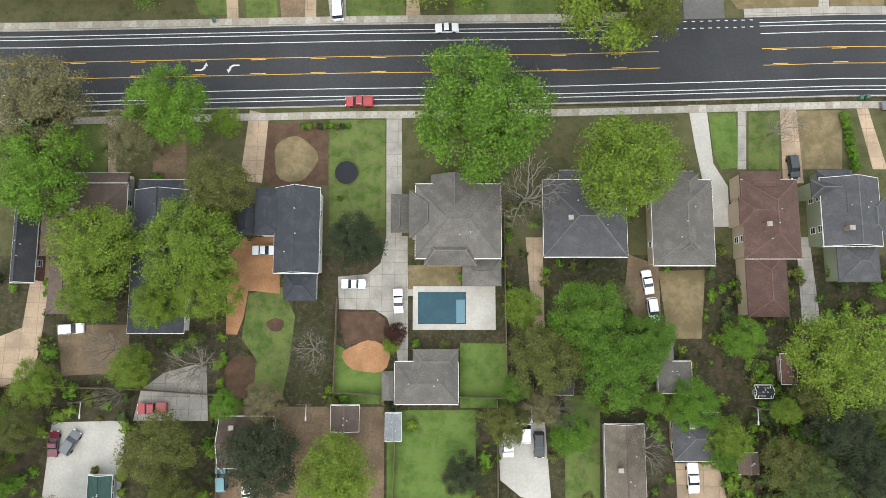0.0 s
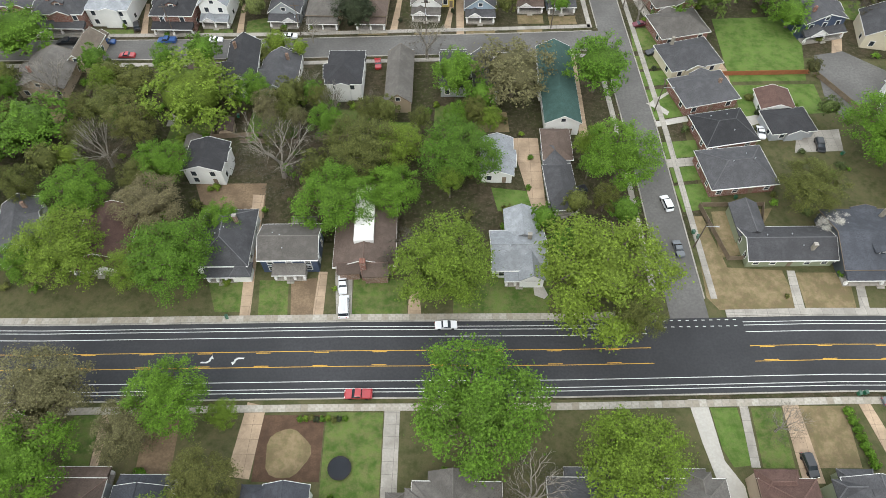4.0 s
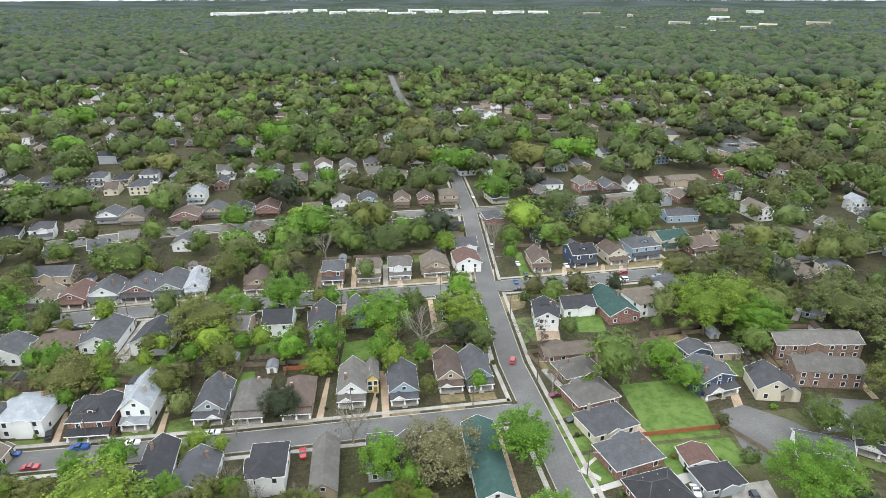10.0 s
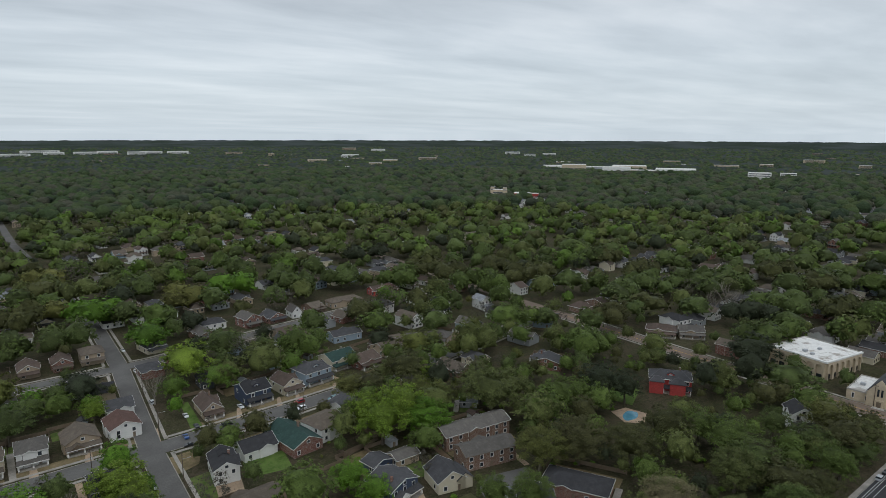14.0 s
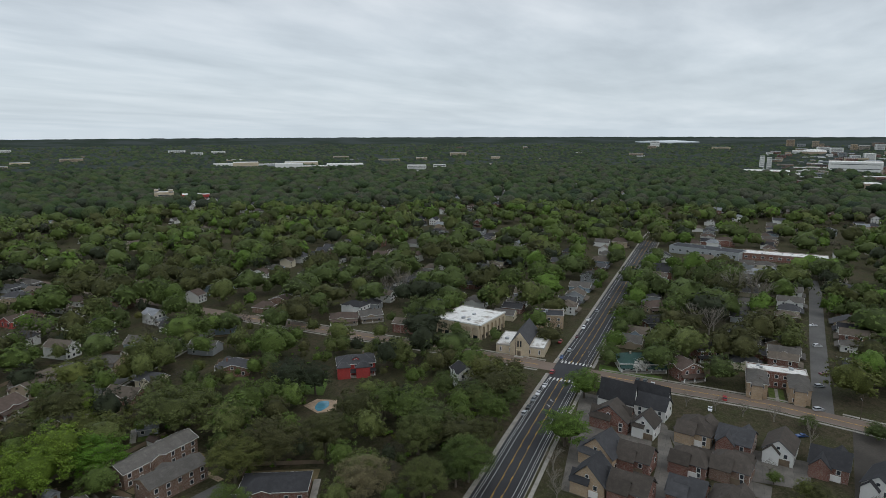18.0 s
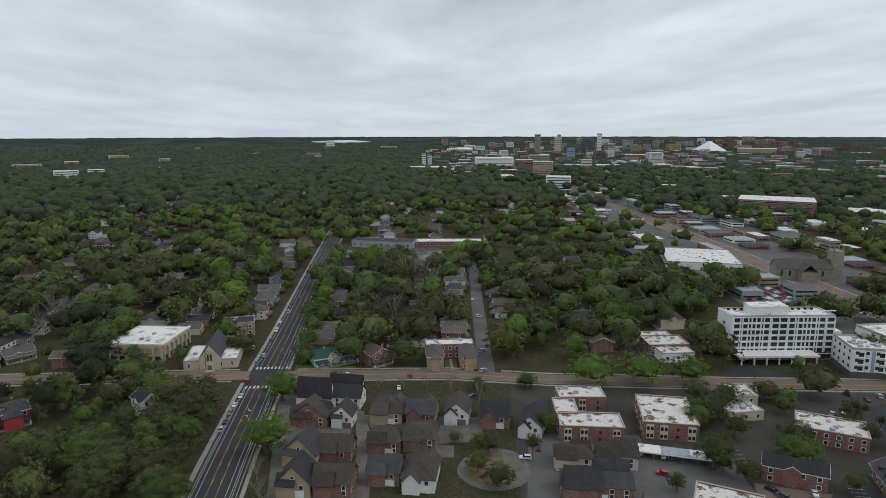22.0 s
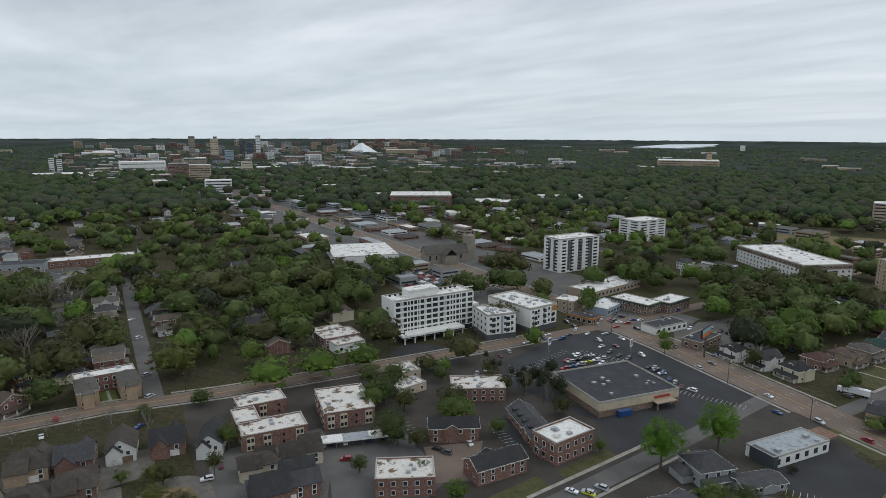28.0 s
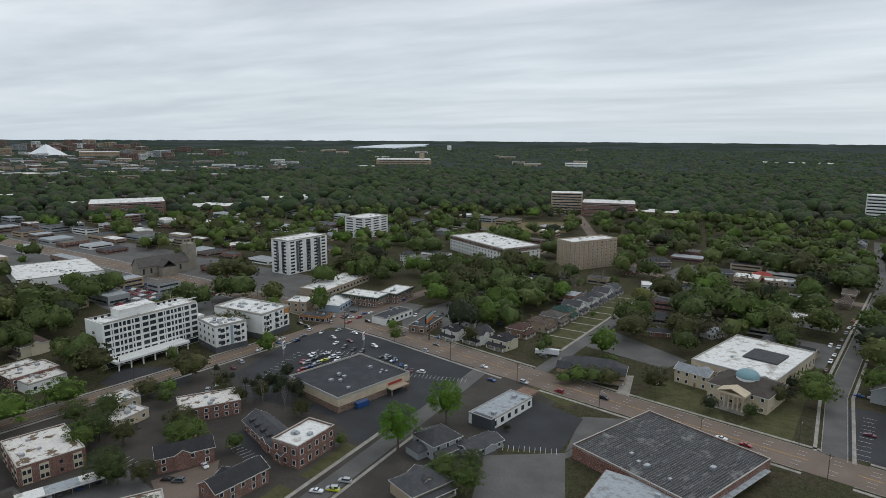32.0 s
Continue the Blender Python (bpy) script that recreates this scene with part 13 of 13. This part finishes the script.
stand(333.4, -418.6, 15.8, 21, "fresh")
tree(210.4, -297.0, 4.4, 11.7, "fresh", 1, "among the houses")
stand(185.0, -392.0, 14.0, 19, "bright")
tree(170.0, -412.0, 9.0, 16, "fresh", 1, "behind the side street homes")
tree(162.0, -440.0, 9.5, 17, "bright", 1, "behind the side street homes")
tree(160.0, -466.0, 9.0, 16, "grey", 1, "behind the side street homes")
tree(152.0, -500.0, 9.0, 16, "grey", 1, "behind the side street homes")
tree(174.0, -478.0, 9.0, 16, "grey", 1, "behind the side street homes")
tree(172.0, -366.0, 5.0, 10, "green", 1, "behind the avenue homes")
tree(236.0, -386.0, 10.0, 17, "bright", 1, "beside the shops")
tree(220.0, -396.0, 11.0, 18, "mid", 1, "beside the shops")
tree(249.0, -420.0, 10.0, 17, "bright", 1, "beside the street")
tree(206.0, -392.0, 8.0, 14, "grey", 1, "beside the shops")
tree(227.0, -317.0, 4.2, 8.5, "bright", 1, "before a shop")
tree(299.0, -330.0, 8.0, 17, "bright", 1, "between the corner shops")
tree(294.0, -324.0, 6.5, 14, "fresh", 1, "between the corner shops")
tree(321.7, -308.0, 6.5, 12, "bright", 1, "beside the avenue")
tree(100.0, -404.0, 10.5, 18, "bright", 1, "beside the car park")
tree(107.0, -458.0, 8.5, 15, "olive", 1, "beside the side street")
tree(98.0, -492.0, 8.0, 15, "grey", 1, "beside the side street")
tree(73.0, -505.0, 10.5, 19, "bright", 1, "among the houses")
tree(106.5, -363.0, 3.6, 6, "green", 1, "beside the car park")
tree(129.0, -414.0, 2.6, 5, "green", 1, "before a house")
tree(187.4, -489.7, 11.8, 18.7, "moss", 1, "among the houses")
stand(278.3, -466.3, 15.2, 21, "mid")
stand(240.8, -479.4, 17.0, 21, "moss")
stand(400.7, -31.0, 16.0, 21, "moss")
tree(398.9, -44.6, 7.8, 14.9, "lime", 1, "among the houses")
for x_, y_, r_ in ((291, 16, 4.2), (291, 5, 4.0), (291, -7, 4.4), (290, -18, 4.0), (290, -30, 4.6), (243, -26, 3.2), (214, 46, 5.0), (203, 43, 4.6), (196, 40, 4.0)):
    tree(x_, y_, r_, r_ * 1.7, "grey", 1, "in a row before terraced homes")
tree(212.5, -33.0, 5.2, 9.0, "olive", 1, "on the lawn island")
tree(228.0, -36.0, 4.4, 8.5, "olive", 1, "on the lawn island")
tree(236.0, -27.0, 3.0, 5.0, "fresh", 1, "beside the turning loop")
tree(233.0, 3.0, 2.4, 4.5, "fresh", 1, "beside a lane of terraced homes")
tree(269.6, -41.3, 4.6, 11.9, "grey", 1, "among the houses")
stand(229.4, -469.7, 14.2, 20.9, "mid")
stand(100.3, -403.9, 14.5, 21, "mid")
stand(66.5, -471.8, 13.6, 20.4, "mid")
stand(36.3, -456.4, 16.4, 21, "fresh")
tree(13.6, -404.1, 8.4, 15.5, "mid", 1, "among the houses")
tree(-3.9, -326.5, 8.7, 15.8, "fresh", 1, "among the houses")
stand(-34.6, -457.7, 15.0, 21, "green")
tree(-29.0, -357.6, 9.1, 16.2, "green", 1, "among the houses")
tree(63.5, -304.3, 7.0, 14.2, "moss", 1, "among the houses")
stand(21.4, -636.9, 22.1, 21, "mid")
stand(-20.6, -610.7, 20.4, 21, "moss")
tree(11.3, -317.5, 4.6, 11.9, "moss", 1, "among the houses")
tree(96.3, -486.0, 12.7, 19.6, "moss", 1, "among the houses")
tree(1.1, -491.6, 11.5, 18.4, "mid", 1, "among the houses")
for x_, y_, a_ in along(shifted(clipped(SECOND, 150, 316), -8.5), 13.0, 3.0):
    if is_open(x_, y_, 0.5):
        tree(x_, y_, 5.5 + 2.5 * rt_.random(), 12.0 + 4 * rt_.random(), rt_.choice(("fresh", "spring", "mid", "olive", "fresh")), 1, "beside the street")
plant(16, (128, 78, 300, 230), 1, 6.0, 9.0, BIG, 0.5, "in a wooded block by the avenue")
plant(26, (128, 78, 300, 230), 1, 3.5, 6.0, BIG, 0.5, "in a wooded block by the avenue")
plant(50, (128, 78, 300, 230), 1, 1.8, 3.4, BIG, 0.5)
plant(40, (-150, 66, 46, 145), 1, 2.5, 5.0, YARD, 0.5)
plant(45, (-170, 160, 45, 235), 1, 2.5, 5.0, YARD, 0.5)
plant(16, (-150, 165, 44, 235), 1, 4.5, 7.5, ("green", "olive", "mid", "lime"), 0.5)
plant(18, (-190, 256, 44, 335), 1, 4.5, 8.0, BIG, 0.5)
plant(14, (60, 256, 300, 350), 1, 4.0, 7.0, BIG, 0.5)
plant(8, (60, 205, 150, 236), 1, 4.0, 7.0, BIG)
plant(30, (-150, 66, -50, 140), 0, 3.5, 6.5, YARD, 0.5)
plant(22, (-60, 92, 44, 140), 0, 2.5, 5.0, YARD, 0.5)
plant(20, (-85, -40, 60, -8), 0, 2.0, 4.5, YARD, 0.55, "along a back fence")
plant(12, (10, -25, 100, 10), 0, 2.0, 4.5, YARD, 0.5, "along a back fence")
plant(22, (-180, 165, 40, 232), 1, 2.5, 5.5, YARD)
plant(70, (-330, 165, 300, 345), 1, 2.2, 4.5, ("mid", "spring", "moss", "green", "grey", "olive"), 0.55)
plant(50, (-330, 355, 310, 560), 1, 2.5, 5.0, ("mid", "spring", "moss", "green", "grey"), 0.55)
plant(30, (60, 66, 300, 260), 1, 2.2, 4.0, ("mid", "spring", "moss", "green"), 0.55)
plant(16, (-180, 255, 40, 325), 1, 3.0, 6.5, BIG)

# tangled undergrowth along back fences and in untended yards
UNDER = {}
for count, (x0, y0, x1, y1) in ((620, (-85, -42, 100, -10)), (460, (45, -42, 100, 12)), (120, (-85, -10, -30, 20)), (80, (10, 5, 70, 28)), (320, (-150, 66, 46, 145)), (160, (-160, 165, 42, 235)), (90, (60, 66, 130, 240)), (260, (128, 78, 300, 230))):
    k = 0
    while k < count:
        x, y = rt_.uniform(x0, x1), rt_.uniform(y0, y1)
        k += 1
        r = rt_.uniform(0.45, 1.8)
        if is_open(x, y, r * 0.5):
            UNDER.setdefault(rt_.choice(("green", "lime", "olive", "green", "mid")), []).append((x, y, r, r * rt_.uniform(0.9, 1.5) + 0.3))

# ---------------------------------------------------------------- woods and distance
for (nm, key), sh in FAR_HOMES.items():
    mt = SID[key] if nm == "far_home_walls" else (SH[key] if nm == "far_home_roofs" else (M_TRIM if nm == "far_home_trim" else M_GLASS))
    setting(f"{nm}_{key}", sh, mt, {"far_home_walls": f"{key} walls of many far homes", "far_home_roofs": f"{key} roofs of many far homes", "far_home_trim": "white roof edge boards of many far homes"}.get(nm, "dark windows of many far homes"), "stuff", "houses")

def dome(sides, levels):
    """A round-topped crown with few faces: rings of points and a tip."""
    v = [(math.cos(a) * r, math.sin(a) * r, z) for k, (z, r) in enumerate(levels) for a in [2 * math.pi * (i + 0.5 * (k % 2)) / sides for i in range(sides)]] + [(0, 0, 1.0)]
    f = []
    for k in range(len(levels) - 1):
        for i in range(sides):
            a, b, c, d = k * sides + i, k * sides + (i + 1) % sides, (k + 1) * sides + i, (k + 1) * sides + (i + 1) % sides
            f += [(a, b, c), (b, d, c)] if k % 2 == 0 else [(a, b, d), (a, d, c)]
    t = (len(levels) - 1) * sides
    f += [(t + i, t + (i + 1) % sides, len(v) - 1) for i in range(sides)]
    return np.array(v), np.array(f)


DOME, DOME_FAR = dome(6, ((-0.55, 0.72), (0.15, 1.0), (0.7, 0.68))), dome(5, ((-0.3, 0.95), (0.5, 0.82)))


def grove(name, spots, base, label, mat, rough=0.1):
    """Many round crowns in one mesh, each turned and uneven."""
    r = np.random.RandomState(3)
    base_v, base_f = base
    q = np.array(spots)
    n, m = len(q), len(base_v)
    a = r.rand(n) * 6.283
    v = base_v[None] * (1 + rough * r.normal(size=(n, m, 1)))
    c, s = np.cos(a)[:, None], np.sin(a)[:, None]
    hz = q[:, 2] * r.uniform(0.7, 1.0, n)
    ground_z = np.clip((np.hypot(q[:, 0], q[:, 1]) - 2200) / 2700, 0, 1.14) ** 2 * 72.0
    V = np.stack([(v[..., 0] * c - v[..., 1] * s) * q[:, 2:3] + q[:, 0:1], (v[..., 0] * s + v[..., 1] * c) * q[:, 2:3] + q[:, 1:2],
                  v[..., 2] * hz[:, None] + (ground_z + q[:, 3] - hz)[:, None]], -1).reshape(-1, 3)
    F = (base_f[None] + (np.arange(n) * m)[:, None, None]).reshape(-1, 3)
    return tagged(new(name, tri_mesh(name, V, F, mat)), label, "woodland", "", "stuff")


of = np.array(OPEN_FRONT)
of_u = of[:, :2] / np.linalg.norm(of[:, :2], axis=1)[:, None]
LOTS = [(1600, 1330, 270, 95, 128)]     # open car parks far off: x, y, half sizes, heading


def in_view(x, y):
    """Whether a place lies in the open ground before a far building."""
    for lx, ly, lw, ld, ldeg in LOTS:
        c, q = math.cos(radians(ldeg)), math.sin(radians(ldeg))
        if abs((x - lx) * c + (y - ly) * q) < lw and abs((y - ly) * c - (x - lx) * q) < ld:
            return True
    dx, dy = x - of[:, 0], y - of[:, 1]
    ahead = -(dx * of_u[:, 0] + dy * of_u[:, 1])
    return bool(np.any((np.abs(dx * of_u[:, 1] - dy * of_u[:, 0]) < of[:, 2]) & (ahead > -8) & (ahead < of[:, 3])))


setting("parking_lot_mall", Shape().prism(rect(1600, 1330, 540, 190, 128), 0.0, 0.1), M_ASPHALT_OLD, "wide pale asphalt car park of a shopping centre")
rs = np.random.RandomState(8)
near_w, mid_w = [], []
for r0, r1, step, out in ((150, 1000, 17.5, near_w), (1000, 2050, 13.4, mid_w)):
    n = int(math.pi * (r1 ** 2 - r0 ** 2) / step ** 2 * 0.7)
    for _ in range(n):
        r = math.sqrt(rs.uniform(r0 ** 2, r1 ** 2))
        a = radians(rs.uniform(-101, 133))
        x, y = r * math.cos(a), r * math.sin(a)
        big = rs.rand()
        town = in_town(x, y)
        if rs.rand() < town:
            continue
        rad = rs.uniform(6.5, 12.5) if big > 0.25 else rs.uniform(3.5, 5.5)
        if out is mid_w and noise.noise((x / 45, y / 45, 2.0)) > 0.36:
            continue
        if out is near_w and r < 330 and y < 60:
            continue
        if out is near_w and not (is_open(x, y, rad * 0.3 if r < 330 else 1.5) and road_gap(x, y) > (rad * 0.75 if r < 470 else (rad * 0.3 if r < 560 else -1.5)) and not in_view(x, y) and all((x - a) ** 2 + (y - b) ** 2 > (0.55 * (c + rad)) ** 2 for a, b, c in TREE_SPOTS)):
            continue
        if out is mid_w and (road_gap(x, y) < -2 or in_view(x, y)):
            continue
        out.append((x, y, rad, rad * rs.uniform(1.1, 1.5) + (5.5 if r > 330 else 4.5)))


def leafy(name, spots, n, leaf, blobs, core, size, label, mat):
    """Many leafy crowns in one mesh, from a few shapes turned and stretched."""
    r = np.random.RandomState(len(name) + n)
    kit = [crown_arrays(r, n, leaf, blobs, core, size, 0.72) if n < 800 else spray_arrays(r, n, leaf, 55, 0.72 if core else 0.0) for _ in range(12)]
    V, F, m = [], [], 0
    for x, y, rad, h in spots:
        q, f = kit[r.randint(12)]
        a = r.rand() * 6.283
        c, s = math.cos(a), math.sin(a)
        q = np.stack([q[:, 0] * c - q[:, 1] * s, q[:, 0] * s + q[:, 1] * c, q[:, 2]], 1)
        V.append(q * (rad * r.uniform(0.9, 1.15), rad * r.uniform(0.9, 1.15), min(h * 0.55, rad * 1.3)) + (x, y, rise(x, y) + h - 0.88 * min(h * 0.55, rad * 1.3)))
        F.append(f + m)
        m += len(q)
    return tagged(new(name, tri_mesh(name, np.concatenate(V), np.concatenate(F), mat)), label, "woodland", "", "stuff")


TONES = ("mid", "fresh", "spring", "mid", "fresh", "mid", "dark", "moss", "bright", "mid", "grey", "fresh", "spring")
belts = {}
for sp in near_w:
    belts.setdefault((TONES[rs.randint(len(TONES))], 0 if math.hypot(sp[0], sp[1]) < 340 else (1 if math.hypot(sp[0], sp[1]) < 600 else 2)), []).append(sp)
for x, y, rad, h, tone in GROVES:
    belts.setdefault((tone, 0 if math.hypot(x, y) < 420 else 1), []).append((x, y, rad, h))
# for each reach: leaves a crown, their size, lobes, heart, lobe size
REACH = {0: (1400, 0.058, 28, 2, 0.28), 1: (220, 0.1, 20, 2, 0.31), 2: (34, 0.17, 12, 2, 0.36)}
for (tone, far), spots in sorted(belts.items()):
    n, leaf, blobs, core, size = REACH[far]
    if tone in ("grey", "pale"):
        n, leaf, core = int(n * 1.2), leaf * 0.6, 0
    leafy(f"tree_belt_{tone}_{('near', 'middle', 'far')[far]}", spots, n, leaf, blobs, core, size, f"belts of {KIND_WORDS[tone]} trees between the streets", LEAF[tone])
for tone, spots in sorted(UNDER.items()):
    leafy(f"undergrowth_{tone}", spots, 95, 0.15, 10, 2, 0.34, f"tangled {KIND_WORDS[tone]} bushes in untended back yards", LEAF[tone])
grove("far_woods", mid_w, DOME, "unbroken spring-green tree canopy over far districts", M_WOODS)

# clumps of woodland on the rising land beyond
far_c = []
for _ in range(26000):
    r = math.sqrt(rs.uniform(2000.0 ** 2, 4100.0 ** 2))
    a = radians(rs.uniform(-103, 135))
    w = rs.uniform(8, 13)
    if rs.rand() < in_town(r * math.cos(a), r * math.sin(a)):
        continue
    far_c.append((r * math.cos(a), r * math.sin(a), w, (rs.uniform(12, 17) + w * 0.2) * (1.3 - 0.3 * r / 2000)))
grove("distant_woods", far_c, DOME_FAR, "clumped dark woodland of the far plain", M_WOODS)

# the canopy beyond two kilometres: a rough sheet out to the horizon
NA, NR = 620, 60
rr = 1950 * (4900 / 1950) ** np.linspace(0, 1, NR)
aa = np.radians(np.linspace(-104, 136, NA))
A, Rr = np.meshgrid(aa, rr)
Rr = Rr * (1 + rs.normal(size=Rr.shape) * 0.002)
g = np.random.RandomState(4)
z = np.clip((Rr - 2200) / 2700, 0, 1.3) ** 2 * 72.0
lump = g.rand(*A.shape) ** 1.2 * 13.0 * np.linspace(1.0, 0.25, NR)[:, None]
z = np.where(np.arange(NR)[:, None] < 2, z + 1, z + 4.5 + lump)
V = np.stack([Rr * np.cos(A), Rr * np.sin(A), z], -1).reshape(-1, 3)
i0 = (np.arange(NR - 1)[:, None] * NA + np.arange(NA - 1)[None]).ravel()
F = np.stack([i0, i0 + 1, i0 + NA + 1, i0 + NA], 1)
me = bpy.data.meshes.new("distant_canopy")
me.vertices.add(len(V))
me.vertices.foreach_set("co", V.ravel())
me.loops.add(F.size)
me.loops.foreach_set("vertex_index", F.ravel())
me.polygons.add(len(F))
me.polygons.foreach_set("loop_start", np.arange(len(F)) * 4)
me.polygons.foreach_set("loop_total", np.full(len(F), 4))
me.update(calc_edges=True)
# the sheet's colour already holds the distance haze
me.materials.append(M_HAZY_CANOPY)
tagged(new("distant_canopy", me), "dark green tree canopy, haze tinted, reaching to the horizon", "woodland", "", "stuff")
